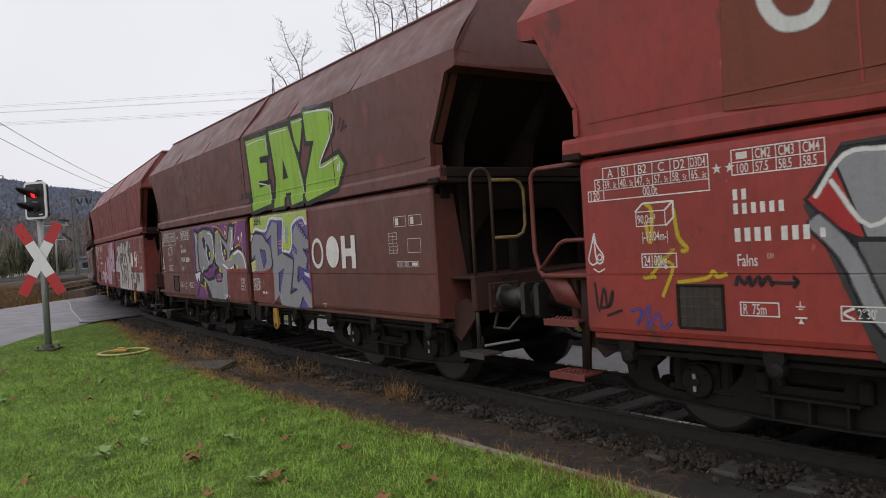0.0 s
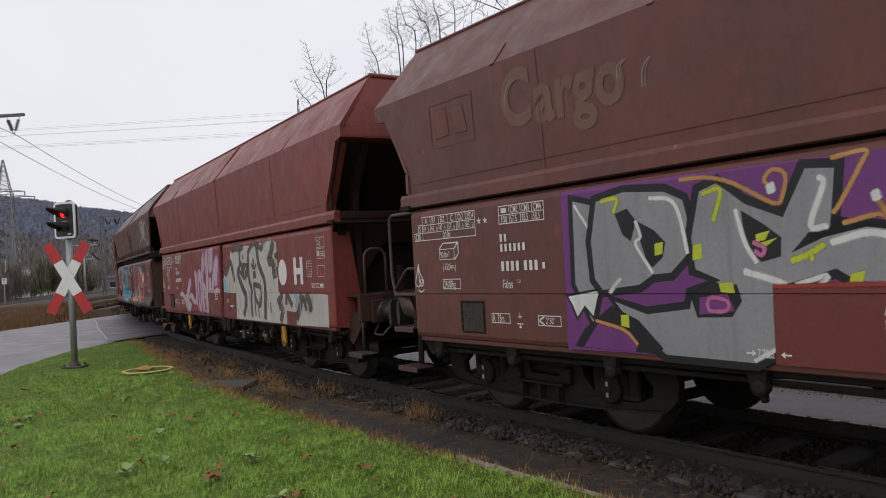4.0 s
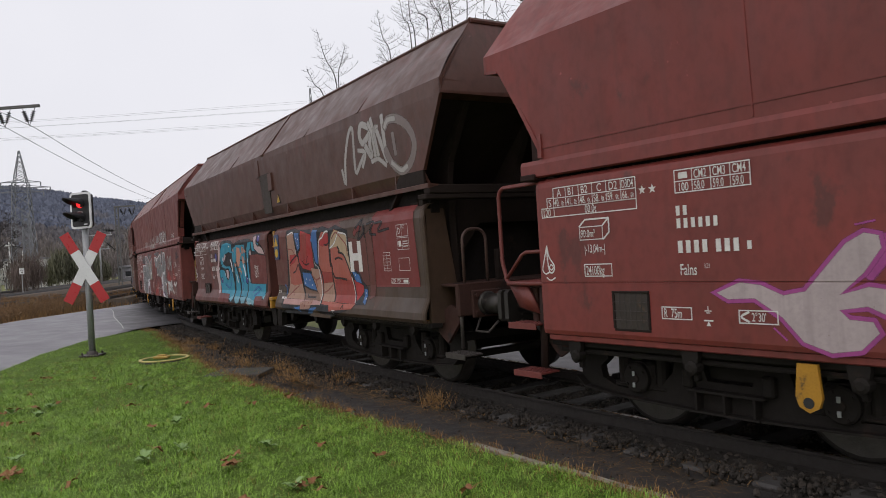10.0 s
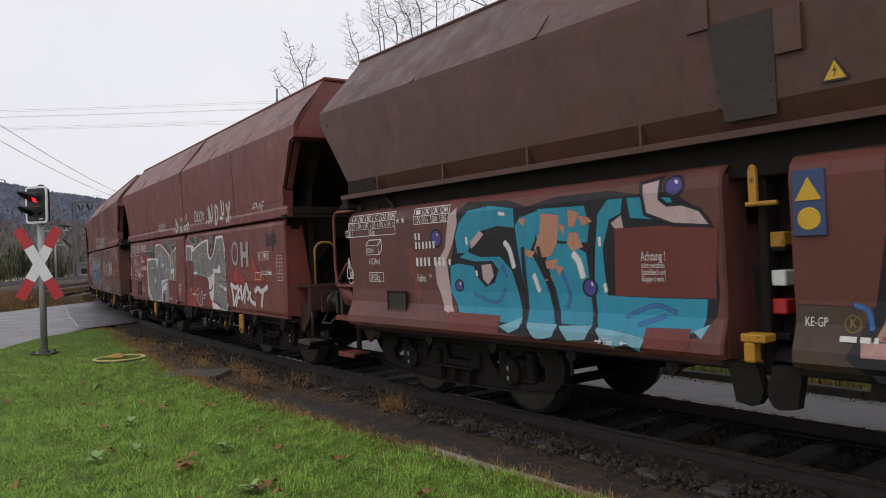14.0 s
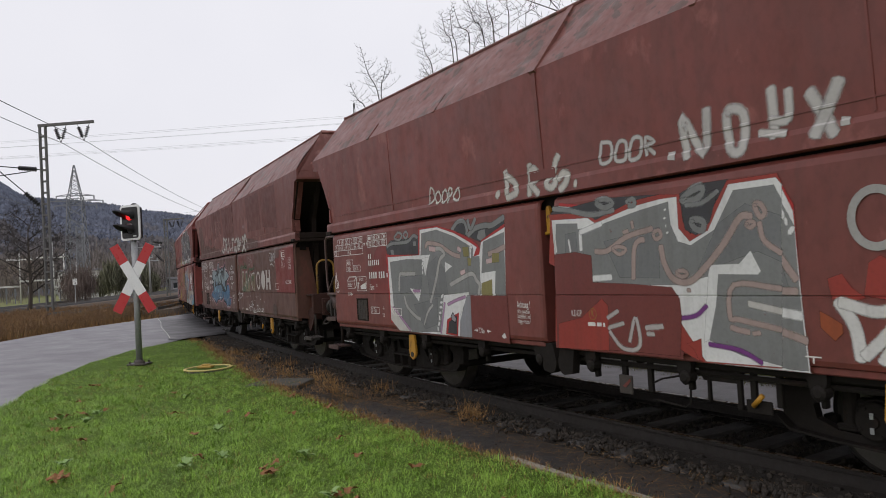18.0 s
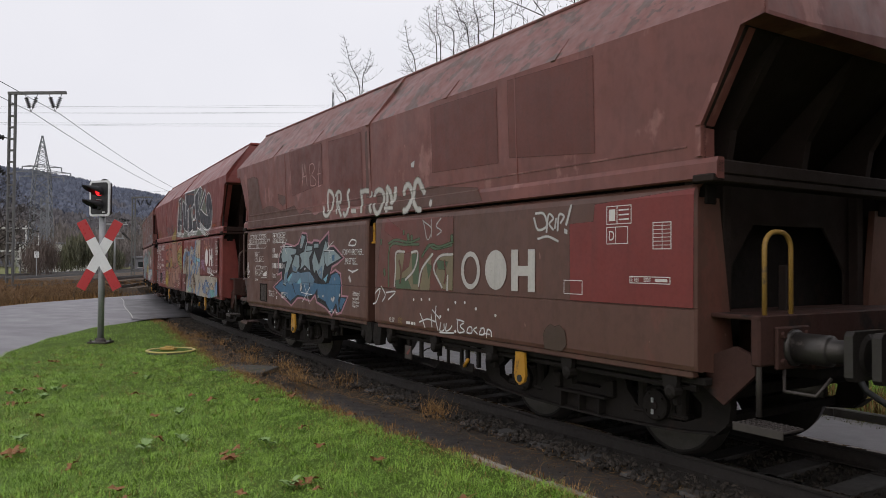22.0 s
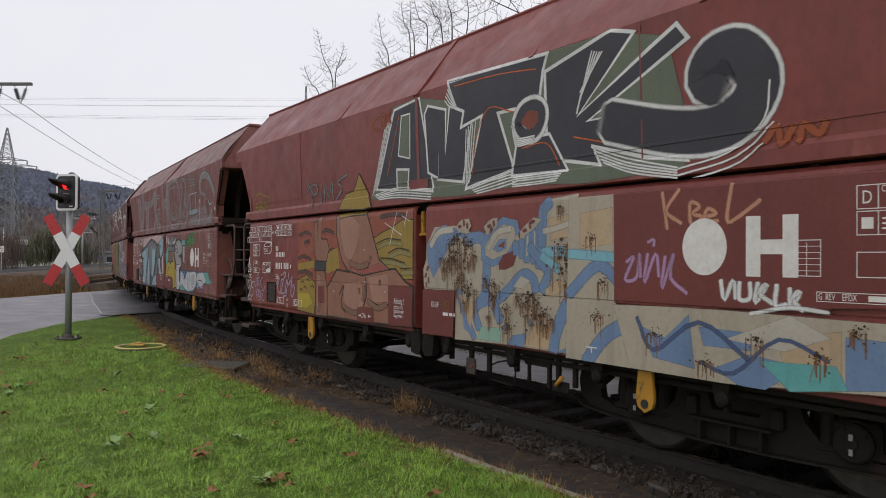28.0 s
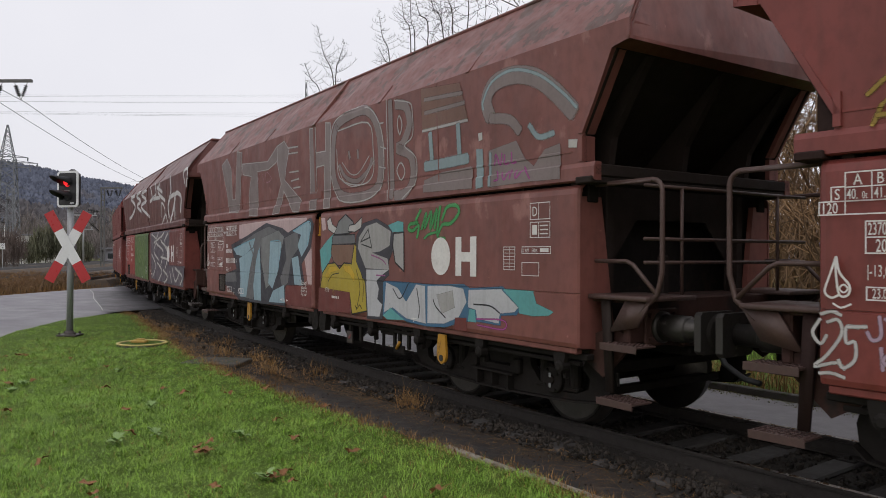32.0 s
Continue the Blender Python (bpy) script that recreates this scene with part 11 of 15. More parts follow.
ink.rust(.04, [(-1.14, 1.7), (-1.68, 1.55), (-0.89, 1.4), (-1.44, 1.27)])
for pts in ([(-1.9, 1.02), (-1.6, 0.94), (-1.35, 1.0)], [(-1.2, 1.12), (-0.95, 1.04), (-0.72, 1.1)], [(-1.3, 1.3), (-1.33, 1.12)], [(-1.72, 1.62), (-1.45, 1.56), (-1.2, 1.6)], [(-2.66, 0.9), (-2.62, 1.2)]):
    ink.line("clay", .07, pts)
for x, z in ((-1.3, 1.36), (-0.78, 1.25), (-2.2, 1.2), (-1.32, 1.78)):
    ink.line("palepink", .025, [(x, z), (x + 0.03, z + 0.01)])
ink.fill("redbrown", [(-2.69, 1.26), (-2.5, 1.26), (-2.49, 1.03), (-2.68, 1.03)])
ink.fill("redbrown", [(-0.68, 1.32), (-0.15, 1.33), (-0.14, 0.87), (-0.67, 0.85)])
ink.fill("redbrown", [(-1.47, 1.02), (-1.06, 1.03), (-1.05, 0.85), (-1.47, 0.84)])
ink.line("softwhite", 0.02, [(-5.53, 1.28), (-5.58, 1.19), (-5.53, 1.12), (-5.49, 1.18)])
ink.line("softwhite", 0.02, [(-5.49, 1.26), (-5.42, 1.28), (-5.4, 1.19), (-5.49, 1.05), (-5.57, 0.97), (-5.43, 1.01), (-5.38, 0.97)])
ink.line("softwhite", 0.02, [(-5.3, 1.24), (-5.37, 1.24), (-5.37, 1.14), (-5.32, 1.15), (-5.32, 1.04), (-5.39, 0.98), (-5.42, 1.03)])
ink.line("softwhite", 0.02, [(-5.37, 1.24), (-5.25, 1.25)])
ink.line("softwhite", 0.02, [(-5.53, 1.31), (-5.46, 1.33), (-5.4, 1.31)])
ink.line("softwhite", 0.02, [(-5.54, 0.93), (-5.46, 0.94), (-5.38, 0.92)])
ink.line("lilac2", 0.022, [(-5.25, 1.22), (-5.22, 1.17), (-5.17, 1.2), (-5.18, 1.32)])
ink.line("lilac2", 0.022, [(-5.15, 1.3), (-5.09, 1.31), (-5.12, 1.2), (-5.05, 1.2)])
ink.line("lilac2", 0.022, [(-5.12, 1.36), (-5.07, 1.39), (-5.04, 1.35), (-5.09, 1.33)])
ink.line("lilac2", 0.022, [(-5.05, 1.33), (-5.05, 1.21)])
ink.line("lilac2", 0.022, [(-4.99, 1.33), (-4.99, 1.14)])
ink.line("lilac2", 0.022, [(-4.87, 1.34), (-4.98, 1.24), (-4.85, 1.12)])
ink.line("lilac2", 0.022, [(-5.17, 1.13), (-5.16, 0.99)])
ink.line("lilac2", 0.022, [(-5.09, 1.12), (-5.16, 1.05), (-5.08, 0.99)])
ink.line("lilac2", 0.022, [(-5.07, 0.98), (-5.06, 1.11), (-5, 1.1), (-5.05, 1.05), (-4.99, 0.99)])
ink.line("lilac2", 0.022, [(-4.88, 1.11), (-4.96, 1.09), (-4.95, 0.97), (-4.88, 1)])
ink.line("lilac2", 0.022, [(-4.95, 1.04), (-4.89, 1.06)])
ink.line("lilac2", 0.022, [(-4.78, 1.18), (-4.87, 1.03), (-4.93, 0.97)])
ink.line("lilac2", 0.022, [(-4.75, 1.2), (-4.76, 1.04)])
ink.line("lilac2", 0.022, [(-5.03, 0.94), (-4.96, 0.95)])
ink.line("lilac2", 0.022, [(-4.88, 0.94), (-4.8, 0.95)])
ink.line("lilac2", 0.022, [(-4.99, 0.9), (-4.93, 0.9)])
ink.line("lilac2", 0.03, [(-4.28, 1.24), (-4.15, 1.32), (-4.22, 1.18), (-4.09, 1.1), (-4.07, 1.31)])
ink.line("lilac2", 0.03, [(-4.06, 1.31), (-3.98, 1.32), (-4.02, 1.21), (-4.04, 1.1), (-3.93, 1.11)])
ink.line("lilac2", 0.03, [(-4, 1.4), (-3.93, 1.44), (-3.87, 1.41), (-3.95, 1.35), (-3.9, 1.36)])
ink.line("lilac2", 0.03, [(-3.9, 1.22), (-3.89, 1.11)])
ink.line("lilac2", 0.03, [(-3.83, 1.33), (-3.87, 1.24), (-3.81, 1.31)])
ink.line("lilac2", 0.03, [(-3.77, 1.43), (-3.81, 1.25), (-3.86, 1.08)])
ink.line("lilac2", 0.03, [(-3.62, 1.38), (-3.79, 1.23), (-3.65, 1.32)])
ink.line("lilac2", 0.03, [(-3.64, 1.32), (-3.67, 1.13), (-3.63, 1.06), (-3.56, 1.12), (-3.54, 1.22), (-3.58, 1.25), (-3.6, 1.2)])
ink.line("lilac2", 0.03, [(-3.99, 1.05), (-3.85, 1.07)])
ink.line("lilac2", 0.03, [(-4.32, 1.16), (-4.29, 1.15)])

ink = Ink(6, "U", "mural", "ochre flame shapes")
ink.fill("ochre", [(-2, 2.36), (-1.84, 2.54), (-1.59, 2.57), (-1.44, 2.78), (-1.2, 2.5), (-1.12, 2.35), (-1.35, 2.33)], edge="black", grow=.015)

ink = Ink(6, "D", "mural", "weathered cream and blue mural with rusted holes")
ink.fill("cream", [(0.18, 1.82), (0.34, 2.03), (0.75, 2.03), (1.21, 1.9), (1.39, 2.02), (1.61, 2.04), (1.74, 1.93), (1.95, 1.94), (2.1, 2.05), (2.13, 2.13), (2.23, 2.23), (2.58, 2.26), (2.58, 0.84), (2.26, 0.84), (1.62, 0.84), (0.75, 0.81), (0.75, 1.34), (0.3, 1.33), (0.18, 1.55)])
ink.fill("paintblue", [(0.18, 1.81), (0.38, 2), (0.53, 2.05), (0.82, 1.98), (0.94, 1.93), (0.89, 1.89), (0.82, 1.93), (0.6, 1.79), (0.32, 1.47), (0.22, 1.61)])
ink.line("creamlight", .07, [(0.26, 1.82), (0.42, 1.97), (0.68, 2)])
ink.line("paintblue", .12, [(0.92, 1.87), (1.08, 1.9), (1.21, 1.89), (1.28, 1.78), (1.29, 1.57), (1.27, 1.31)])
ink.fill("cream", [(1.27, 1.81), (1.39, 1.94), (1.56, 2.02), (1.71, 1.99), (1.74, 1.9), (1.61, 1.74), (1.39, 1.68), (1.27, 1.72)], edge="paintblue", grow=.07)
ink.line("creamlight", .06, [(1.31, 1.78), (1.45, 1.94), (1.67, 1.98)])
ink.fill("paintblue", [(1.4, 1.78), (1.5, 1.87), (1.6, 1.87), (1.59, 1.79), (1.48, 1.75)])
ink.fill("rustpatch", [(1.48, 1.81), (1.57, 1.85), (1.56, 1.8)])
ink.fill("redbrown", [(1.49, 1.63), (1.56, 1.71), (1.7, 1.75), (1.75, 1.71), (1.71, 1.62), (1.59, 1.58), (1.5, 1.58)])
ink.line("paintblue", .08, [(1.74, 1.84), (1.75, 1.73)])
ink.line("paintblue", .08, [(1.84, 1.86), (1.83, 1.7)])
ink.line("paintblue", .09, [(1.93, 1.92), (1.91, 1.66)])
ink.line("paintblue", .09, [(2.02, 1.96), (2.01, 1.65)])
ink.line("paintblue", .1, [(2.09, 2.05), (2.08, 1.61)])
ink.line("creamlight", .025, [(1.92, 1.9), (1.91, 1.71)])
ink.line("creamlight", .025, [(2.02, 1.94), (2.02, 1.68)])
ink.line("creamlight", .025, [(2.08, 2.01), (2.08, 1.83)])
ink.line("paintblue", .11, [(2.12, 1.81), (2.13, 2.01), (2.14, 2.14), (2.23, 2.21)])
ink.line("paintblue", .1, [(1.95, 1.8), (2.12, 1.64), (2.21, 1.55), (2.12, 1.39)])
ink.line("paintblue", .1, [(1.39, 1.22), (1.62, 1.36), (1.85, 1.53), (2, 1.49), (2.04, 1.38)])
ink.line("paintblue", .11, [(1.08, 1.14), (1.24, 1.27), (1.39, 1.24), (1.52, 1.06)])
ink.line("paintblue", .1, [(1.08, 1.14), (1.17, 0.96)])
ink.line("paintblue", .08, [(0.79, 1.34), (0.92, 1.1), (1.09, 0.85)])
ink.fill("paintblue", [(1.21, 1.34), (1.33, 1.33), (1.33, 1.21), (1.08, 1.14), (1.12, 1.22)])
ink.fill("paintblue", [(1.64, 0.84), (1.7, 0.92), (1.9, 0.96), (1.88, 0.84)])
ink.fill("paintblue", [(0.89, 1.04), (1.02, 0.89), (1.09, 0.85), (0.92, 0.94)])
ink.line("paintblue", .13, [(2.28, 0.85), (2.31, 1), (2.43, 1.23), (2.58, 1.44)])
ink.fill("paintblue", [(2.34, 0.84), (2.55, 0.91), (2.58, 0.84)])
ink.fill("sandpale", [(2.21, 2.05), (2.58, 2.09), (2.58, 1.9), (2.25, 1.86)])
ink.fill("sandpale", [(2.17, 1.39), (2.34, 1.49), (2.51, 1.45), (2.25, 1.33)])
ink.fill("sandpale", [(1.88, 0.85), (2, 1.05), (2.26, 1.06), (2.21, 0.85)])
ink.fill("sandpale", [(0.82, 1.29), (1.08, 1.2), (1.02, 0.95)])
ink.line("creamlight", .05, [(2.14, 1.94), (2.34, 1.97), (2.58, 2.03)])
ink.line("palecyan", .09, [(2.14, 1.74), (2.34, 1.75), (2.58, 1.74)])
ink.line("palecyan", .08, [(2.12, 1.71), (2.25, 1.64), (2.36, 1.58)])
ink.fill("tealpale", [(1.21, 0.97), (1.53, 0.98), (1.51, 0.85), (1.15, 0.85)])
ink.fill("creamlight", [(1.72, 1.41), (1.83, 1.51), (1.95, 1.47), (1.85, 1.4)])
ink.fill("cream", [(0.75, 2.02), (0.85, 2.09), (0.98, 2.1), (1.02, 2.03), (0.95, 1.95), (0.82, 1.97)])
ink.fill("cream", [(1.25, 2.01), (1.36, 2.08), (1.46, 2.09), (1.45, 2.01), (1.3, 1.93)])
ink.fill("cream", [(1.74, 1.88), (1.85, 1.97), (2, 2.07), (2.1, 2.05), (2.02, 1.98), (1.77, 1.86)])
ink.fill("cream", [(0.12, 1.55), (0.18, 1.67), (0.3, 1.34), (0.14, 1.33)])
ink.line("redbrown", .06, [(0.82, 2.03), (0.82, 2.02)])
ink.line("redbrown", .06, [(0.89, 2.06), (0.9, 2.06)])
ink.line("redbrown", .06, [(0.95, 2.03), (0.96, 2.03)])
ink.line("redbrown", .06, [(1.33, 2.02), (1.33, 2.01)])
ink.line("redbrown", .06, [(1.4, 2.04), (1.41, 2.04)])
ink.line("redbrown", .06, [(1.36, 1.98), (1.37, 1.97)])
ink.line("redbrown", .06, [(1.8, 1.91), (1.8, 1.91)])
ink.line("redbrown", .06, [(1.88, 1.96), (1.88, 1.95)])
ink.line("redbrown", .06, [(1.95, 2), (1.96, 2)])
ink.line("redbrown", .06, [(1.99, 2.04), (1.99, 2.03)])
ink.line("redbrown", .06, [(0.16, 1.49), (0.17, 1.48)])
ink.line("redbrown", .06, [(0.22, 1.43), (0.23, 1.43)])
ink.line("redbrown", .06, [(0.18, 1.38), (0.18, 1.38)])
ink.line("redbrown", .06, [(0.2, 1.57), (0.21, 1.56)])
ink.rust(.10, [(0.64, 1.85), (0.71, 1.67), (0.61, 1.65), (0.8, 1.45), (1.42, 1.42), (1.59, 1.18), (1.62, 1.01), (2.36, 1.78), (2.15, 1.17), (1.42, 1.3)])
ink.rust(.15, [(0.78, 1.89), (0.98, 1.81), (0.99, 1.36), (2.01, 1.15), (1.98, 1.33), (0.73, 1.69)])
ink.rust(.22, [(2.46, 1.62)])
ink.rust(.06, [(1.03, 1.65), (1.27, 1.47), (1.33, 1.08), (2.26, 1.13), (2.36, 2.16), (0.49, 1.68), (0.55, 1.56), (0.89, 1.51), (1.08, 1.71), (2.07, 1.25), (2.19, 1.07), (1.88, 1.25), (1.78, 1.32), (2.51, 1.82), (2.47, 1.45), (0.92, 1.21), (0.85, 1.59)])
ink.fill("greymid", [(1.58, 1.01), (1.62, 1.04), (1.64, 1), (1.6, 0.97)])
ink.fill("greymid", [(1.95, 1.08), (1.99, 1.11), (2.01, 1.07), (1.97, 1.04)])
ink.fill("redbrown", [(0.14, 1.32), (0.75, 1.32), (0.73, 0.84), (0.14, 0.82)])

ink = Ink(6, "D", "mural", "weathered cream and blue mural along the lower door")
ink.fill("cream", [(2.5, 2.22), (3.01, 2.22), (3.04, 1.3), (3.33, 1.3), (3.39, 0.78), (2.47, 0.79)])
ink.fill("sandpale", [(2.64, 2.08), (3, 2.11), (3, 1.82), (2.64, 1.78)])
ink.line("paintblue", .1, [(2.5, 1.37), (2.84, 1.63), (3.09, 1.49)])
ink.line("paintblue", .12, [(2.71, 0.79), (2.97, 1.06), (3.38, 1.23)])
ink.line("palecyan", .08, [(2.5, 1.73), (3.02, 1.7)])
ink.rust(.08, [(2.77, 1.87), (2.9, 1.49), (2.84, 1.2)])
ink.fill("cream", [(3.03, 1.3), (3.81, 1.32), (5.19, 1.3), (5.25, 0.89), (3.86, 0.79), (3.21, 0.81)])
ink.fill("paintblue", [(3.33, 1.14), (3.55, 1.07), (3.76, 1.26), (3.81, 0.88), (3.44, 0.92)])
ink.fill("paintblue", [(3.86, 1.18), (4.27, 1.17), (4.27, 1.06), (3.9, 1.06)])
ink.fill("paintblue", [(4, 0.9), (4.27, 1.02), (4.63, 0.98), (4.36, 0.79), (4.18, 0.81)])
ink.fill("paintblue", [(4.93, 1.2), (5.22, 1.19), (5.22, 0.92), (4.93, 0.88)])
ink.fill("sandpale", [(4.48, 1.15), (4.89, 1.23), (4.89, 0.87), (4.56, 0.82)])
ink.fill("teal", [(4.35, 0.99), (4.86, 1.01), (4.93, 0.88), (4.56, 0.82)])
ink.fill("creamlight", [(4.09, 1.12), (4.56, 1.31), (4.82, 1.19), (4.52, 1.08)])
ink.line("blueline", .03, [(3.27, 1.22), (3.44, 0.97), (3.85, 1.22), (4.27, 0.98)])
ink.line("blueline", .025, [(3.86, 0.93), (4.14, 0.88), (4.48, 1.15), (4.82, 1.04)])
ink.rust(.08, [(3.44, 1.1), (3.9, 0.93), (4.31, 1.14), (4.75, 1.07), (4.99, 1.24)])
ink.fill("redbrown", [(3.03, 2.22), (5.19, 2.23), (5.25, 1.41), (3.9, 1.33), (3.04, 1.33)])

ink = Ink(6, "D", "graffiti_tag", "orange, violet and white tags")
ink.line("salmonpale", .03, [(3.52, 2.21), (3.57, 1.92)])
ink.line("salmonpale", .03, [(3.68, 2.22), (3.56, 2.06), (3.7, 1.96)])
ink.line("salmonpale", .03, [(3.78, 2.11), (3.79, 1.94), (3.88, 2), (3.8, 2.03), (3.86, 2.08), (3.78, 2.11)])
ink.line("salmonpale", .03, [(3.9, 2), (4, 2.02), (3.93, 2.06), (3.9, 1.96), (4.02, 1.97)])
ink.line("salmonpale", .03, [(4.13, 2.23), (4.09, 1.97), (4.18, 1.99), (4.35, 2.1)])
ink.line("lilac", .03, [(3.16, 1.66), (3.24, 1.7), (3.15, 1.52), (3.27, 1.54), (3.3, 1.73), (3.31, 1.54)])
ink.line("lilac", .03, [(3.38, 1.73), (3.35, 1.5), (3.46, 1.73), (3.49, 1.55)])
ink.line("lilac", .03, [(3.55, 1.71), (3.52, 1.46), (3.63, 1.73), (3.6, 1.55), (3.75, 1.43)])
ink.line("lilac", .025, [(3.38, 1.82), (3.44, 1.84), (3.44, 1.79)])
ink.line("white", .03, [(4.04, 1.54), (4.07, 1.4), (4.14, 1.54), (4.16, 1.41)])
ink.line("white", .03, [(4.19, 1.53), (4.19, 1.41), (4.27, 1.42), (4.27, 1.53)])
ink.line("white", .03, [(4.33, 1.53), (4.31, 1.39), (4.4, 1.52), (4.34, 1.46), (4.44, 1.39)])
ink.line("white", .03, [(4.47, 1.52), (4.46, 1.38), (4.54, 1.39)])
ink.line("white", .03, [(4.56, 1.5), (4.57, 1.37), (4.63, 1.48), (4.58, 1.43), (4.65, 1.35)])
ink.line("white", .025, [(4.27, 1.31), (4.56, 1.37), (4.82, 1.35)])

ink = Ink(7, "U", "graffiti", "pale scrawled letters across the upper side")
ink.fill("palegrey2", [(-4.39, 3.4), (-4.08, 3.5), (-3.87, 3.29), (-3.86, 2.69), (-3.66, 2.68), (-3.46, 3.57), (-3.22, 3.52), (-3.34, 2.98), (-3.49, 2.47), (-4.03, 2.49), (-4.17, 2.93)], edge="chalk", grow=.02)
ink.fill("palegrey2", [(-3.19, 3.31), (-1.92, 3.23), (-1.47, 3.44), (-1.11, 3.45), (-1.28, 3.31), (-1.59, 3.2), (-1.92, 3.13), (-2.47, 3.14), (-2.46, 2.76), (-2.48, 2.36), (-2.87, 2.38), (-2.9, 2.74), (-2.73, 3.08), (-3.19, 3.15)], edge="chalk", grow=.02)
ink.fill("palegrey2", [(-1.43, 3.44), (-1.17, 3.48), (-1, 3.34), (-1.16, 3.04), (-1.22, 2.86), (-0.57, 2.5), (-0.63, 2.35), (-0.85, 2.36), (-1.27, 2.73), (-1.45, 2.37), (-1.72, 2.35), (-1.34, 2.82), (-1.47, 3.16)], edge="chalk", grow=.02)
ink.line("chalk", .025, [(-1.02, 3.37), (-0.61, 3.35)])
ink.line("chalk", .025, [(-1.02, 3.28), (-0.63, 3.26)])
ink.line("chalk", .025, [(-0.99, 2.98), (-0.63, 2.97)])
ink.line("chalk", .025, [(-0.94, 2.84), (-0.62, 2.85)])
ink.line("chalk", .025, [(-0.86, 2.72), (-0.58, 2.72)])
ink.line("pinkline", .012, [(-2.46, 2.91), (-2.26, 3.12), (-2.12, 2.89)])
ink.line("pinkline", .012, [(-2.02, 3.08), (-2.02, 2.9), (-1.78, 2.95), (-2.02, 3.08)])
ink.fill("palegrey2", [(-0.14, 3.54), (0.04, 3.53), (0.03, 3.16), (0.39, 3.15), (0.42, 3.55), (0.55, 3.53), (0.47, 2.36), (0.3, 2.36), (0.33, 2.99), (0.03, 2.98), (0.01, 2.36), (-0.19, 2.36)], edge="chalk", grow=.02)
ink.line("palegrey2", .13, [(0.76, 3.46), (1.15, 3.56), (1.64, 3.56), (1.91, 3.34), (1.99, 3), (1.92, 2.58), (1.57, 2.45), (0.91, 2.48), (0.63, 2.75), (0.63, 3.16), (0.76, 3.46)])
ink.line("chalk", .022, [(0.67, 3.51), (1.11, 3.62), (1.68, 3.59), (1.98, 3.34), (2.07, 2.99), (1.99, 2.55), (1.57, 2.39), (0.82, 2.43), (0.54, 2.76), (0.53, 3.17), (0.67, 3.51)])
ink.line("chalk", .02, [(0.81, 3.4), (1.68, 3.39), (1.8, 3.02), (1.76, 2.7), (1.41, 2.6), (0.81, 2.74), (0.74, 3.15)])
ink.line("palegrey2", .06, [(0.81, 2.92), (0.99, 2.74), (1.33, 2.66), (1.65, 2.78), (1.76, 2.92)])
ink.line("chalk", .015, [(0.75, 2.96), (0.95, 2.67), (1.41, 2.6), (1.82, 2.89)])
ink.line("chalk", .015, [(0.9, 2.95), (1.12, 2.78), (1.37, 2.76), (1.69, 2.96)])
ink.line("palegrey2", .05, [(1.11, 3.08), (1.14, 2.98)])
ink.line("palegrey2", .05, [(1.37, 3.07), (1.38, 2.96)])
ink.line("chalk", .02, [(1.98, 3.33), (2.09, 3.33)])
ink.line("chalk", .02, [(1.99, 3.04), (2.13, 3)])
ink.line("chalk", .02, [(1.95, 2.79), (2.1, 2.76)])
ink.line("palegrey2", .1, [(2.27, 3.57), (2.26, 2.38)])
ink.line("palegrey2", .12, [(2.41, 3.51), (2.64, 3.44), (2.71, 3.22), (2.54, 3.01), (2.41, 2.97), (2.71, 2.85), (2.75, 2.58), (2.58, 2.41), (2.35, 2.4)])
ink.line("chalk", .018, [(2.18, 3.6), (2.16, 2.35)])
ink.line("chalk", .018, [(2.37, 3.56), (2.71, 3.48), (2.78, 3.38), (2.77, 3.08), (2.58, 2.98), (2.83, 2.81), (2.79, 2.51), (2.52, 2.35)])
ink.line("chalk", .02, [(2.48, 3.36), (2.54, 3.25), (2.48, 3.13), (2.43, 3.26), (2.48, 3.36)])
ink.line("chalk", .02, [(2.48, 2.79), (2.57, 2.68), (2.48, 2.58), (2.38, 2.7), (2.48, 2.79)])
ink.fill("faded", [(2.99, 3.58), (3.75, 3.51), (3.88, 3.1), (2.99, 3.1)])
ink.line("palegrey2", .04, [(3.05, 3.45), (3.8, 3.4)])
ink.line("palegrey2", .04, [(3.05, 3.3), (3.83, 3.29)])
ink.line("chalk", .03, [(2.99, 3.1), (3.37, 3.1), (3.88, 3.1)])
ink.line("icegrey", .07, [(3.15, 3.06), (3.17, 2.74)])
ink.line("icegrey", .07, [(3.7, 3.08), (3.71, 2.76)])
ink.line("icegrey", .11, [(3.02, 2.69), (3.38, 2.69), (3.86, 2.7)])
ink.fill("palegrey2", [(3, 2.53), (3.38, 2.59), (3.94, 2.6), (3.94, 2.38), (3.49, 2.39), (3, 2.4)])
ink.fill("icegrey", [(4.02, 2.77), (4.12, 2.76), (4.13, 2.38), (4.02, 2.37)])
ink.fill("palewhite", [(4.06, 2.93), (4.12, 2.93), (4.12, 2.87), (4.07, 2.86)])
ink.line("palegrey2", .17, [(4.27, 3.07), (4.21, 3.24), (4.34, 3.39), (4.65, 3.42), (4.98, 3.33), (5.25, 3.14), (5.46, 2.94)])
ink.line("icegrey", .03, [(4.16, 3.16), (4.16, 3.25), (4.32, 3.42), (4.65, 3.47), (5.02, 3.35), (5.33, 3.13), (5.5, 2.97)])
ink.line("palegrey2", .1, [(4.27, 3.06), (4.57, 3), (4.72, 2.87)])
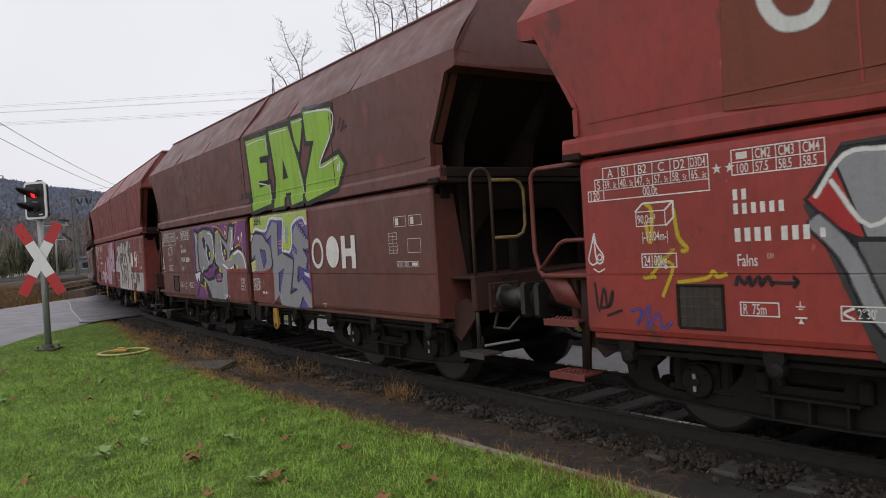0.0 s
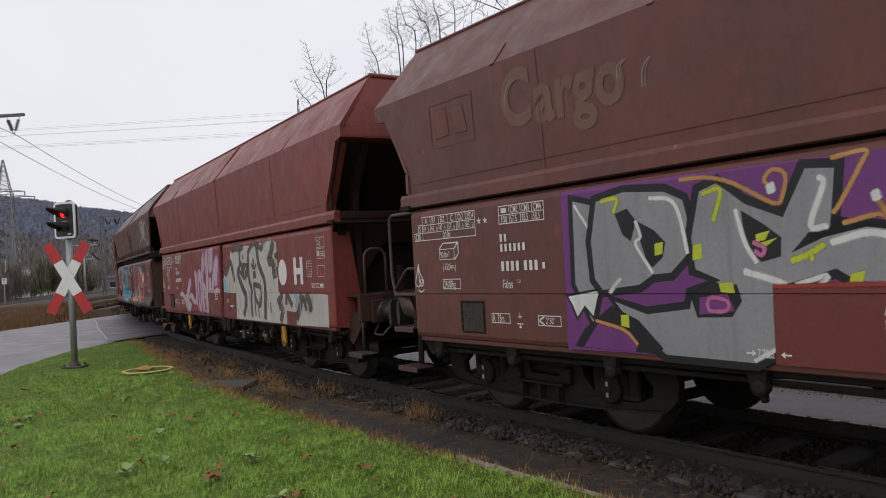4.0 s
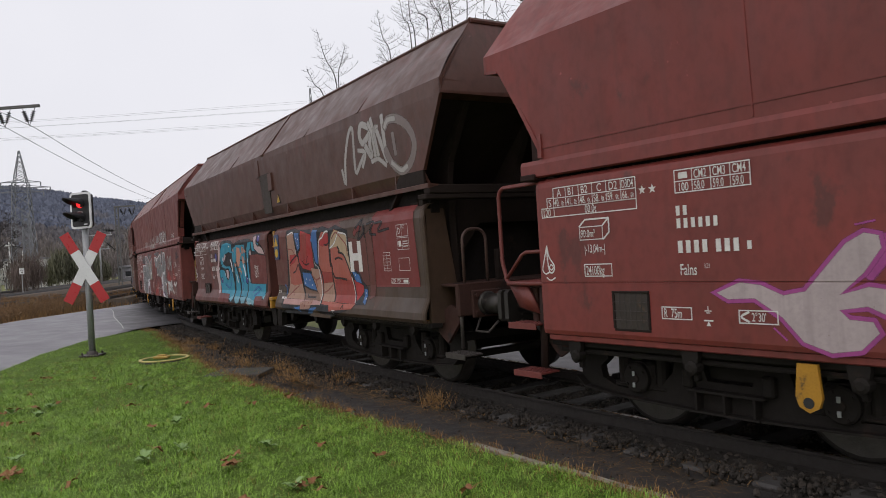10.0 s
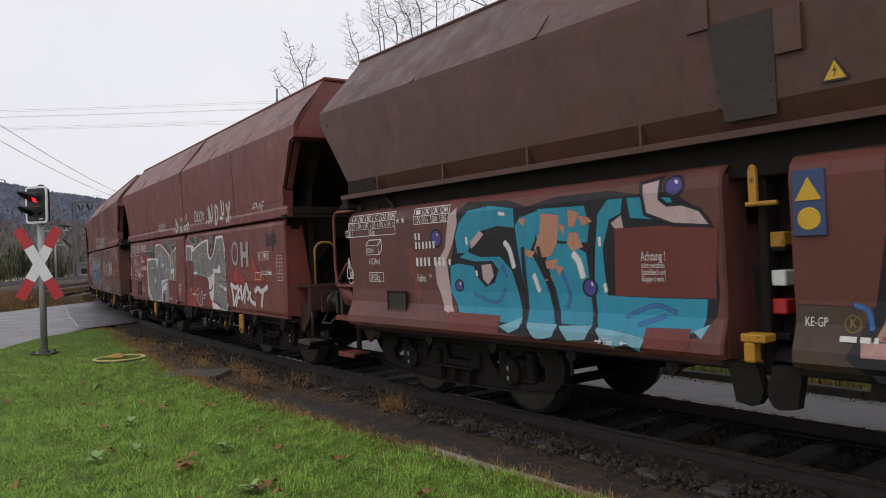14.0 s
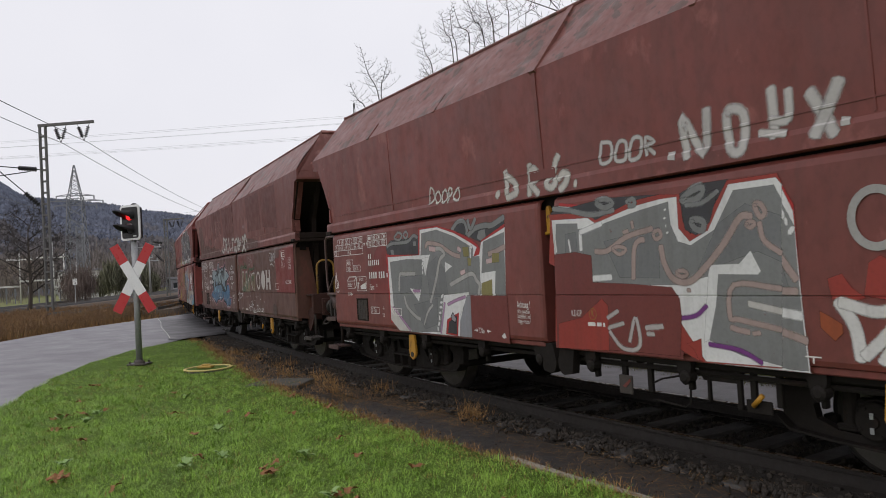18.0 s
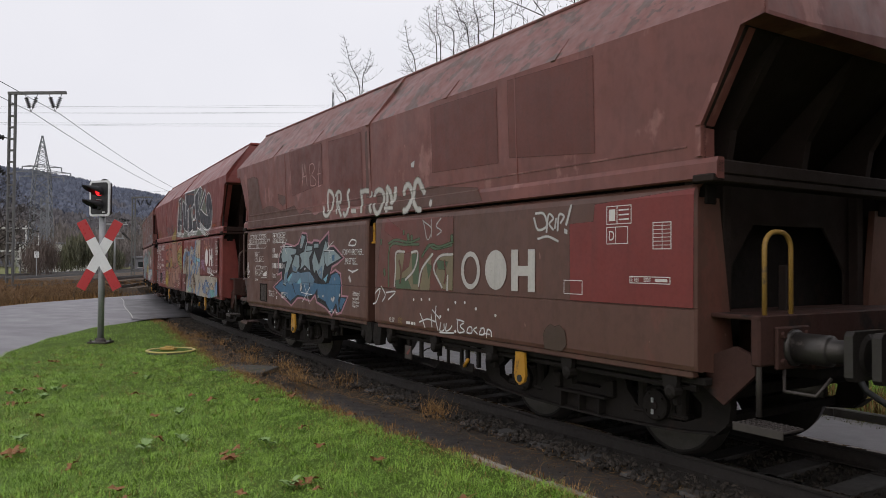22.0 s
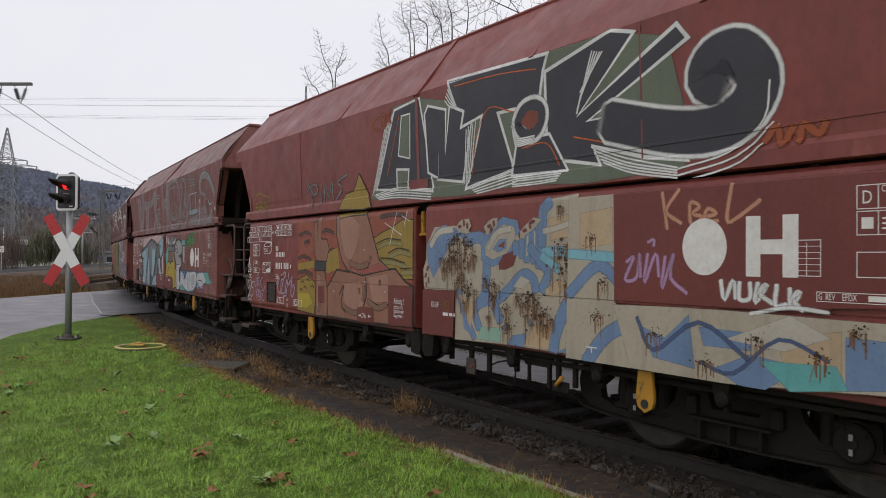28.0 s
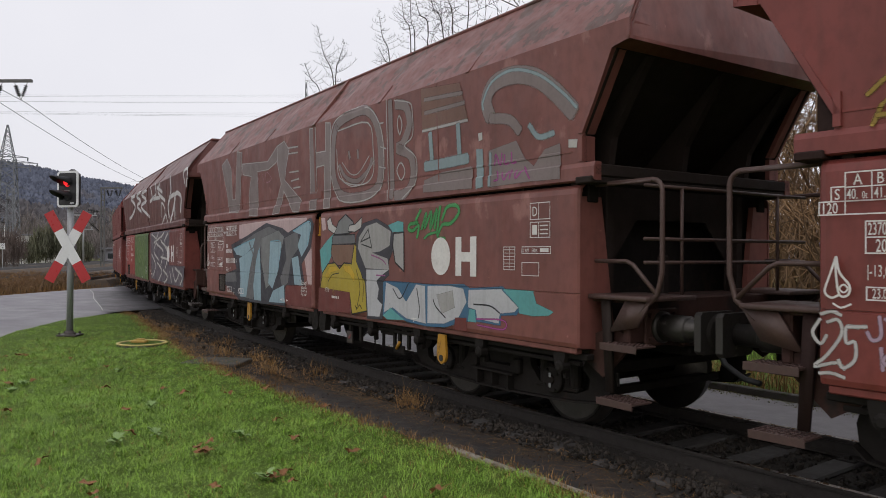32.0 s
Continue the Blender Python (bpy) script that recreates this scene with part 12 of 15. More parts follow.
ink.fill("palegrey2", [(4.23, 2.73), (4.66, 2.78), (4.78, 2.6), (4.91, 2.51), (5.07, 2.65), (5.27, 2.68), (5.28, 2.37), (4.83, 2.38), (4.23, 2.37)])
ink.line("icegrey", .05, [(4.86, 2.91), (4.99, 2.78), (5.2, 2.79)])
ink.line("icegrey", .04, [(4.25, 2.71), (4.24, 2.38)])
ink.line("magenta", .018, [(4.32, 2.58), (4.34, 2.69), (4.41, 2.57), (4.44, 2.69)])
ink.line("magenta", .018, [(4.48, 2.67), (4.48, 2.58), (4.55, 2.58)])
ink.line("magenta", .018, [(4.59, 2.68), (4.59, 2.58), (4.66, 2.58)])
ink.line("magenta", .018, [(4.35, 2.52), (4.39, 2.44), (4.32, 2.42)])
ink.line("magenta", .018, [(4.44, 2.5), (4.48, 2.42), (4.55, 2.5)])
ink.line("magenta", .018, [(4.59, 2.51), (4.57, 2.42)])
ink.line("magenta", .018, [(4.66, 2.5), (4.66, 2.42), (4.76, 2.49)])
ink.line("magenta", .018, [(4.78, 2.52), (4.87, 2.4)])
ink.fill("palewhite", [(5.39, 2.7), (5.49, 2.69), (5.48, 2.63), (5.39, 2.64)])

ink = Ink(7, "D", "graffiti", "blue-grey letters with pink edges")
ink.fill("palepink", [(-3.47, 2.21), (-2.6, 2.23), (-1.1, 2.25), (-0.35, 2.22), (-0.17, 1.73), (-0.16, 1.22), (-0.29, 1.22), (-0.56, 1.98), (-3.46, 1.96)])
ink.fill("navy", [(-3.93, 1.84), (-3.02, 2), (-2.07, 2.2), (-1.33, 2.09), (-1.1, 2.01), (-0.2, 2.22), (-0.1, 2.13), (-0.2, 1.77), (-0.55, 1.52), (-0.42, 1.18), (-1.2, 1.14), (-1.22, 0.84), (-2.3, 0.81), (-3.44, 0.82), (-4.33, 1.09), (-4.25, 1.28), (-3.61, 1.38)])
ink.fill("greymid", [(-3.39, 1.86), (-2.6, 2.04), (-1.94, 2.14), (-1.57, 2.06), (-2.32, 1.87), (-2.45, 1.54), (-2.58, 1.11), (-2.71, 0.86), (-3.29, 0.88), (-3.08, 1.39)])
ink.fill("iceblue", [(-3.8, 1.77), (-3.09, 1.89), (-2.62, 1.95), (-2.73, 1.8), (-3.23, 1.63), (-3.61, 1.66)])
ink.fill("iceblue", [(-3.46, 1.58), (-2.66, 1.78), (-2.89, 1.39), (-3.07, 0.89), (-3.41, 0.88), (-3.38, 1.23)])
ink.fill("steelgrey", [(-2.3, 1.94), (-1.51, 2.06), (-1.27, 1.95), (-1.5, 1.55), (-1.68, 1.23), (-2.07, 1.08), (-2.29, 1.54)])
ink.fill("iceblue", [(-2.69, 1.1), (-2.56, 1.54), (-2.39, 1.78), (-2.34, 1.4), (-2.31, 0.86), (-2.64, 0.86)])
ink.fill("iceblue", [(-1.87, 1.89), (-1.39, 1.86), (-1.5, 1.42), (-1.77, 1.09), (-1.95, 1.18)])
ink.fill("greymid", [(-1.24, 1.93), (-0.69, 2.04), (-0.66, 1.77), (-0.96, 1.6), (-1.09, 1.21), (-1.32, 1.11), (-1.41, 1.28), (-1.15, 1.6)])
ink.fill("iceblue", [(-0.9, 2.04), (-0.3, 2.18), (-0.19, 2.09), (-0.3, 1.81), (-0.55, 1.64), (-0.69, 1.81), (-0.56, 1.98)])
ink.fill("iceblue", [(-0.93, 1.6), (-0.68, 1.64), (-0.53, 1.19), (-0.81, 1.2)])
ink.fill("greymid", [(-4.25, 1.28), (-3.69, 1.32), (-3.6, 1.15), (-4.33, 1.12)])
ink.fill("iceblue", [(-1.73, 1.05), (-1.26, 1.16), (-1.22, 0.88), (-1.92, 0.86)])
ink.line("greystreak", .03, [(-2.94, 1.9), (-2.66, 1.54), (-2.89, 1.05)])
ink.line("palecyan", .014, [(-3.74, 1.78), (-3.09, 1.88), (-2.66, 1.94)])
ink.line("palecyan", .014, [(-1.86, 1.89), (-1.4, 1.86), (-1.51, 1.42)])
ink.line("palecyan", .014, [(-0.88, 2.04), (-0.31, 2.17), (-0.21, 2.09), (-0.33, 1.81)])
ink.line("palecyan", .014, [(-2.56, 1.54), (-2.4, 1.75), (-2.34, 1.4)])
ink.fill("redbrown", [(-1.17, 1.16), (-0.19, 1.19), (-0.2, 0.86), (-1.17, 0.86)])

ink = Ink(7, "D", "mural", "yellow, silver and teal mural shapes")
ink.fill("palepink", [(0.18, 2.2), (0.3, 2.2), (0.34, 2.04), (0.23, 2.02)])
ink.fill("teal", [(0.14, 1.73), (0.37, 1.86), (0.59, 1.96), (0.55, 1.69), (0.38, 1.49), (0.22, 1.39)])
ink.fill("steelgrey", [(0.64, 1.97), (0.76, 2.12), (0.97, 2.21), (1.18, 2.11), (1.24, 2.02), (1.08, 1.98), (0.85, 1.97)], edge="black", grow=.018)
ink.fill("greymid", [(0.58, 1.93), (1.24, 1.93), (1.26, 1.83), (0.56, 1.82)], edge="black", grow=.014)
ink.fill("palewhite", [(0.61, 1.98), (0.43, 2.04), (0.39, 2.15), (0.48, 2.19), (0.55, 2.09), (0.68, 2.04)], edge="black", grow=.012)
ink.fill("palewhite", [(1.07, 2), (1.26, 1.99), (1.43, 2.04), (1.44, 2.15), (1.38, 2.12), (1.26, 2.07), (1.1, 2.06)], edge="black", grow=.012)
ink.fill("clay", [(0.55, 1.8), (1.26, 1.8), (1.3, 1.62), (1.1, 1.53), (0.64, 1.53), (0.53, 1.69)], edge="black", grow=.014)
ink.fill("mustard", [(0.17, 1.19), (0.24, 1.39), (0.42, 1.52), (0.64, 1.54), (0.79, 1.46), (0.94, 1.54), (1.17, 1.53), (1.25, 1.8), (1.42, 1.69), (1.53, 1.48), (1.56, 1.23), (1.61, 0.95), (1.19, 0.88), (1.12, 1.15)], edge="black", grow=.018)
ink.fill("yellow", [(0.33, 1.37), (0.47, 1.49), (0.67, 1.5), (0.74, 1.45), (0.51, 1.42), (0.39, 1.32)])
ink.fill("yellow", [(0.92, 1.51), (1.12, 1.51), (1.25, 1.4), (1.23, 1.31), (1.11, 1.41), (0.96, 1.45)])
ink.fill("yellow", [(1.26, 1.76), (1.4, 1.65), (1.47, 1.48), (1.36, 1.54)])
ink.line("black", .012, [(0.42, 1.28), (0.56, 1.38), (0.77, 1.41)])
ink.line("black", .012, [(1.3, 1.47), (1.41, 1.22), (1.31, 0.93)])
ink.line("black", .012, [(1.38, 1.54), (1.5, 1.3), (1.49, 1.05)])
ink.line("black", .012, [(1.27, 0.99), (1.33, 0.95), (1.4, 1), (1.46, 0.96)])
ink.fill("redbrown", [(0.11, 1.18), (1.11, 1.15), (1.1, 0.88), (0.1, 0.84)])
ink.fill("navy", [(1.3, 1.92), (1.48, 2.08), (1.86, 2.13), (2.28, 1.99), (2.3, 1.76), (2.17, 1.59), (2.18, 1.42), (2.02, 1.34), (2.09, 1.12), (2.02, 0.86), (1.62, 0.84), (1.56, 1.3), (1.3, 1.58)])
ink.fill("palegreydull", [(1.38, 1.9), (1.57, 2.04), (1.86, 2.08), (2.22, 1.96), (2.19, 1.79), (1.95, 1.72), (1.73, 1.7), (2.14, 1.62), (2.18, 1.49), (1.57, 1.5), (1.35, 1.76)])
ink.fill("whitesilver", [(1.59, 1.47), (2.16, 1.48), (2, 1.42), (1.85, 1.34), (1.92, 1.24), (1.88, 1.1), (2.01, 1.04), (1.94, 0.89), (1.64, 0.88), (1.6, 1.23)])
ink.line("black", .014, [(1.43, 1.85), (1.64, 2.01)])
ink.line("black", .014, [(1.45, 1.81), (1.73, 1.76)])
ink.line("black", .014, [(1.42, 1.84), (1.69, 1.9)])
ink.line("black", .014, [(1.63, 2.01), (1.73, 1.77)])
ink.line("magenta", .012, [(1.72, 1.67), (2, 1.61), (2.11, 1.55)])
ink.line("magenta", .012, [(1.86, 1.41), (2.09, 1.41)])
ink.fill("palegreydull", [(2.31, 1.92), (2.52, 1.93), (2.53, 1.5), (2.35, 1.59), (2.29, 1.79)], edge="black", grow=.02)
ink.fill("teal", [(2.17, 2.04), (2.4, 2.08), (2.52, 2.06), (2.52, 1.96), (2.27, 1.96)])
ink.fill("bluedeep", [(2.04, 1.34), (2.66, 1.34), (3.08, 1.33), (3.79, 1.36), (3.89, 1.32), (4.45, 1.36), (4.74, 1.18), (4.66, 1.1), (4.42, 1.08), (4.41, 0.98), (4.01, 0.99), (3.77, 0.97), (3.44, 0.88), (3.05, 0.86), (2.6, 0.88), (2.28, 0.99), (2.04, 0.92)])
ink.fill("whitesilver", [(2.12, 1.32), (2.4, 1.26), (2.6, 1.1), (2.83, 1.32), (3.01, 1.31), (3.03, 0.89), (2.6, 0.92), (2.28, 1.03), (2.07, 0.96)])
ink.fill("whitesilver", [(3.08, 1.31), (3.51, 1.33), (3.77, 1.31), (3.83, 1.18), (3.69, 1.01), (3.41, 0.92), (3.08, 0.9)])
ink.fill("palegreydull", [(3.27, 1.22), (3.57, 1.28), (3.61, 1.11), (3.37, 1.03)])
ink.fill("whitesilver", [(3.88, 1.3), (4.42, 1.33), (4.68, 1.17), (4.63, 1.13), (4.4, 1.1), (4.38, 1), (4.03, 1.02), (4.01, 1.11), (3.87, 1.13)])
ink.line("black", .014, [(2.28, 1.26), (2.46, 1.14), (2.66, 1.34)])
ink.line("black", .014, [(2.84, 1.28), (2.9, 1.06), (2.88, 0.94)])
ink.line("black", .014, [(3.19, 1.17), (3.25, 1.09), (3.44, 0.98)])
ink.line("black", .014, [(3.96, 1.16), (4.24, 1.16), (4.4, 1.1)])
ink.fill("teal", [(4.45, 1.34), (4.9, 1.33), (4.95, 1.22), (5.18, 1.16), (5.12, 1.13), (4.92, 1.11), (4.71, 1.12), (4.7, 1.18)])
ink.fill("teal", [(2.05, 0.91), (2.23, 1.01), (2.55, 0.89), (2.15, 0.87)])
ink.fill("teal", [(3.89, 1.1), (3.98, 1.1), (4, 0.98), (3.87, 0.98)])
ink.line("magenta", .016, [(4.01, 1.01), (4.46, 1.03), (4.46, 0.94), (4.03, 0.95)])
ink.fill("redbrown", [(3.63, 0.99), (3.83, 1), (3.84, 0.87), (3.62, 0.87)])

ink = Ink(7, "D", "graffiti_tag", "green tag")
ink.line("green", .04, [(2.92, 2.2), (2.81, 2.07), (2.87, 2.05), (2.69, 2.04), (2.65, 1.98), (2.75, 1.96), (2.88, 2.02), (2.84, 1.87)])
ink.line("green", .04, [(2.94, 1.97), (3.04, 2.16), (3, 1.98), (3.15, 2.17), (3.12, 1.96), (3.26, 2.19), (3.21, 1.97)])
ink.line("green", .04, [(3.33, 2.22), (3.29, 2.05), (3.27, 1.89), (3.37, 2.01), (3.53, 2.02), (3.69, 2.13), (3.64, 2.21), (3.46, 2.2), (3.36, 2.06)])
ink.line("green", .03, [(2.99, 1.86), (3.1, 1.91), (3.25, 1.93)])
ink.line("green", .03, [(3.28, 1.86), (3.43, 1.86)])

ink = Ink(8, "D", "paint_patch", "green and dark graffiti fields with white strokes")
ink.fill("redlight", [(-5.24, 2.29), (-3.11, 2.27), (-3.04, 0.96), (-5, 0.99)])
ink.fill("greenmid", [(-3.12, 2.29), (-0.08, 2.27), (-0.01, 0.87), (-2.9, 0.92)])
ink.fill("greydark2", [(0.36, 2.28), (3.51, 2.27), (3.55, 1.36), (5.59, 1.37), (5.4, 0.88), (3.65, 0.88), (0.53, 0.95)])
ink.line("lime2", 0.1, [(-2.15, 2.19), (-1.49, 1.82), (-1.98, 1.37)])
ink.line("lime2", 0.08, [(-0.9, 2.21), (-1.23, 1.64), (-0.72, 1.03)])
ink.line("greenpale2", 0.12, [(-0.42, 2.16), (-0.48, 1.13)])
ink.line("palewhite", 0.06, [(0.58, 2.23), (1.42, 2.05), (1.02, 1.73), (1.84, 1.49)])
ink.line("palewhite", 0.06, [(1.8, 2.25), (1.42, 1.97), (2.58, 1.73), (2.22, 1.34)])
ink.line("palewhite", 0.06, [(2.73, 2.24), (2.19, 2.04), (3.28, 1.8)])
ink.line("palewhite", 0.06, [(3.35, 2.21), (2.75, 1.95), (3.37, 1.65), (2.95, 1.28)])
ink.line("palewhite", 0.06, [(0.61, 1.65), (1.35, 1.33), (0.85, 0.99)])
ink.line("palewhite", 0.06, [(1.65, 1.41), (2.42, 1.19), (1.86, 0.91)])
ink.line("palewhite", 0.06, [(2.6, 1.23), (3.31, 1.06), (2.79, 0.87)])
ink.line("palewhite", 0.06, [(1.01, 1.97), (2.19, 2.12)])
ink.line("palewhite", 0.06, [(2.21, 1.57), (3.46, 1.51)])
ink.line("palewhite", 0.06, [(3.96, 1.31), (4.44, 0.98), (5.03, 1.25)])
ink.line("palewhite", 0.06, [(4.43, 1.3), (5.32, 1.12), (5.04, 0.9)])
ink.line("palewhite", 0.06, [(3.64, 1.22), (3.9, 0.94)])

ink = Ink(8, "U", "graffiti_tag", "large white scrawled tags")
ink.line("whitepaint", 0.11, [(-2.75, 3.57), (-3.75, 3.54), (-2.73, 3.23), (-3.42, 2.98), (-4.31, 2.86)])
ink.line("whitepaint", 0.1, [(-1.43, 3.61), (-2.34, 3.53), (-1.42, 3.32), (-2.32, 3.21), (-1.4, 2.98)])
ink.line("whitepaint", 0.1, [(-0.01, 3.59), (-1.18, 3.5), (-0.22, 3.27), (-1.41, 3.14), (0.26, 2.75)])
ink.line("whitepaint", 0.1, [(0.65, 3.63), (0.88, 3.28), (0.46, 3.18)])
ink.line("whitepaint", 0.1, [(1.48, 3.64), (1.59, 3.32), (0.88, 3.25), (2.18, 3.2)])
ink.line("whitepaint", 0.1, [(2.25, 3.58), (1.98, 3.34), (3, 3.07)])
ink.line("whitepaint", 0.1, [(1.78, 3.51), (2.63, 3.32)])
ink.line("whitepaint", 0.12, [(3.9, 3.63), (3.92, 3.23), (3.44, 2.9), (3.54, 2.6)])
ink.line("whitepaint", 0.11, [(3.68, 3.1), (4.48, 3.12), (4.18, 2.79), (3.71, 2.49)])
ink.line("whitepaint", 0.11, [(4.34, 2.53), (4.48, 3.12), (5.22, 3.04), (5.09, 2.67)])
ink.line("whitepaint", 0.06, [(2.29, 2.65), (2.46, 3.03), (2.92, 2.85), (2.85, 2.58)])
ink.line("whitepaint", 0.06, [(2.49, 2.49), (3.02, 2.7), (3.29, 2.46)])
ink.line("whitepaint", 0.08, [(5.9, 3.22), (6.15, 3.59), (5.69, 3.57), (5.76, 3.3)])

WARN = {1: (-0.47, 1.21), 2: (-0.55, 1.34), 6: (-0.5, 1.125)}
for w, loads, extra in ((0, 0, True), (1, 0, True), (2, 1, True), (4, 0, True), (5, 1, True), (6, 1, True), (7, 1, True), (8, 0, False), (9, 1, False)):
    load_marks(w, LOADS[loads], extra=extra, dx={0: -0.2, 4: -0.2, 6: -0.25, 7: -0.25}.get(w, 0.0), lower=2 if w in (6, 7) else w in (4, 5), tx=-0.07 if w in (6, 7) else 0.0, warn=WARN.get(w, (-0.55, 1.2)))
load_marks(3, LOADS[2], length="12,54m", pivot="7.5m", extra=False, warn=(-0.96, 1.58))
right_marks(0, [("O", 2.7, 1.66), ("O", 3.2, 1.66), ("H", 3.5, 1.66)])
right_marks(1, [("O", 2.64, 1.62), ("@", 3.1, 1.63), ("H", 3.36, 1.62)], 4.98, 2.0, 1)
right_marks(2, [("@", 3.54, 1.67), ("H", 4.04, 1.68)])
right_marks(3, [("H", 3.32, 1.69)], 4.74, 1.9)
right_marks(4, [("O", 3.26, 1.835), ("H", 3.56, 1.81)], 4.64, 1.87, 2, "palegreydull")
right_marks(5, [("O", 2.47, 1.6), ("@", 2.94, 1.61), ("H", 3.21, 1.61)], 4.8, 1.98, 2, "dirtywhite")
right_marks(6, [("@", 3.9, 1.78), ("H", 4.24, 1.78)], 4.99, 2.0)
right_marks(7, [("@", 3.34, 1.66), ("H", 3.63, 1.66)], 4.88, 2.0, 2)
right_marks(8, [("@", 3.4, 1.66), ("H", 3.8, 1.66)])
right_marks(9, [("@", 3.4, 1.66), ("H", 3.8, 1.66)])

for k_ink, k_wagon, k_name, k_label in Ink.made:
    if k_ink.shape.f:
        k_ob = part(k_name, k_ink.shape, k_ink.mats, k_wagon, k_label)
        if k_name in ("load_markings", "warning_lettering", "inspection_marks", "bogie_lettering"):
            k_ob["kind"] = "stuff"
        k_cover = np.ones(len(k_ob.data.vertices), np.float32)
        k_cover[list(k_ink.soft)] = list(k_ink.soft.values())
        k_ob.data.attributes.new("cover", "FLOAT", "POINT").data.foreach_set("value", k_cover)


# ---------------------------------------------------------------- small fittings on the wagons
M_CARDBACK = material("card_holder_back", (0.05, 0.036, 0.03), rough=0.5, second=(0.025, 0.02, 0.018), scale=7, fine=40, third=(0.1, 0.06, 0.035), third_scale=6, third_at=0.6)


def hatch(wagon, x, z, w=0.35, h=0.38, y=-1.452):
    """A recessed wire-mesh panel in a frame on the left door."""
    s = Shape()
    s.box(x - w / 2 - 0.02, x + w / 2 + 0.02, y - 0.006, y + 0.01, z - h / 2 - 0.02, z - h / 2, 0.004)
    s.box(x - w / 2 - 0.02, x + w / 2 + 0.02, y - 0.022, y + 0.01, z + h / 2, z + h / 2 + 0.018, 0.004)
    s.box(x - w / 2 - 0.025, x - w / 2, y - 0.014, y + 0.01, z - h / 2, z + h / 2, 0.004)
    s.box(x + w / 2, x + w / 2 + 0.02, y - 0.014, y + 0.01, z - h / 2, z + h / 2, 0.004)
    fr = part("card_holder", s, P_DARK, wagon, "dark framed document holder with wire grid")
    part("backing", Shape().box(x - w / 2, x + w / 2, y - 0.004, y + 0.004, z - h / 2, z + h / 2, 0.001), M_CARDBACK, fr)
    s = Shape()
    for i in range(1, 6):
        s.rod([(x - w / 2 + w * i / 6, y - 0.016, z - h / 2), (x - w / 2 + w * i / 6, y - 0.016, z + h / 2)], 0.0028, 4)
    for i in range(1, 4):
        s.rod([(x - w / 2, y - 0.019, z - h / 2 + h * i / 4), (x + w / 2, y - 0.019, z - h / 2 + h * i / 4)], 0.004, 4)
    part("wire_grid", s, M_STEEL, fr)


for i in (0, 1, 2, 4, 5, 6, 7, 8):
    hatch(WAGONS[i][0], -4.475, 1.1, 0.34, 0.3)
hatch(WAGONS[3][0], -4.35, 1.1, 0.34, 0.34, -1.475)


# cover plates and warning signs on the umber wagon
M_GREYPLATE = material("grey_cover_plate", (0.062, 0.05, 0.045), rough=0.6, spec=0.2, second=(0.045, 0.038, 0.035), scale=4, fine=30)
M_SIGNYELLOW = material("sign_yellow", (0.6, 0.36, 0.02), rough=0.4, second=(0.5, 0.3, 0.02), scale=6)
M_SIGNBLUE = material("sign_blue", (0.03, 0.06, 0.16), rough=0.4, second=(0.025, 0.05, 0.12), scale=6)


def triangle_sign(parent, x, z, size, y):
    """Yellow warning triangle with a black rim and a bolt."""
    def tri(k, yy):
        return [(x - size * k * 0.56, yy, z - size * k * 0.36), (x + size * k * 0.56, yy, z - size * k * 0.36), (x, yy, z + size * k * 0.62)]
    ob = part("warning_triangle", Shape().prism(tri(1, y), (0, 0.006, 0)), M_BLACK, parent, "yellow and black warning triangle")
    part("face", Shape().prism(tri(0.78, y - 0.003), (0, 0.004, 0)), M_SIGNYELLOW, ob)
    k = size * 0.5
    part("bolt", Shape().prism([(x + 0.06 * k, y - 0.006, z + 0.62 * k), (x - 0.16 * k, y - 0.006, z + 0.1 * k), (x + 0.02 * k, y - 0.006, z + 0.12 * k), (x - 0.04 * k, y - 0.006, z - 0.42 * k), (x + 0.16 * k, y - 0.006, z + 0.26 * k), (x, y - 0.006, z + 0.24 * k)], (0, 0.003, 0)), M_BLACK, ob)


W3 = WAGONS[3][0]
s = Shape().prism([(-0.3, -1.492, 3.25), (0.2, -1.492, 3.25), (0.18, -1.447, 2.55), (-0.2, -1.447, 2.55)], (0, 0.016, 0))
for i in range(5):
    for x in (-0.24, 0.15):
        s.rod([(x, -1.465 - 0.006 * i, 2.65 + 0.125 * i), (x, -1.44 - 0.006 * i, 2.65 + 0.125 * i)], 0.009, 6)
part("cover_plate", s, M_GREYPLATE, W3, "bolted dark grey cover plate")
for x, z in ((-0.36, 3.38), (0.3, 3.08)):
    part("inspection_plate", Shape().prism([(x - 0.09, -1.505, z - 0.15), (x + 0.09, -1.505, z - 0.15), (x + 0.09, -1.513, z + 0.15), (x - 0.09, -1.513, z + 0.15)], (0, 0.04, 0)), P_OLIVE, W3)
triangle_sign(W3, 0.57, 2.742, 0.155, -1.462)
bs = part("warning_plate", Shape().box(0.28, 0.49, -1.486, -1.47, 1.72, 2.15, 0.003), M_SIGNBLUE, W3, "blue plate with warning symbols")
part("symbol", Shape().prism([(0.3, -1.492, 1.95), (0.47, -1.492, 1.95), (0.385, -1.492, 2.1)], (0, 0.004, 0)), M_SIGNYELLOW, bs)
part("symbol", Shape().lathe([(0, 0.075), (0.004, 0.07)], (0.385, -1.487, 1.83), (0, -1, 0), 16), M_SIGNYELLOW, bs)
part("door_buffer", Shape().box(-0.12, 0.06, -1.5, -1.34, 1.0, 1.06, 0.01).box(-0.1, -0.02, -1.5, -1.4, 0.86, 1.0, 0.012), M_YELLOW, W3, "yellow latch block")
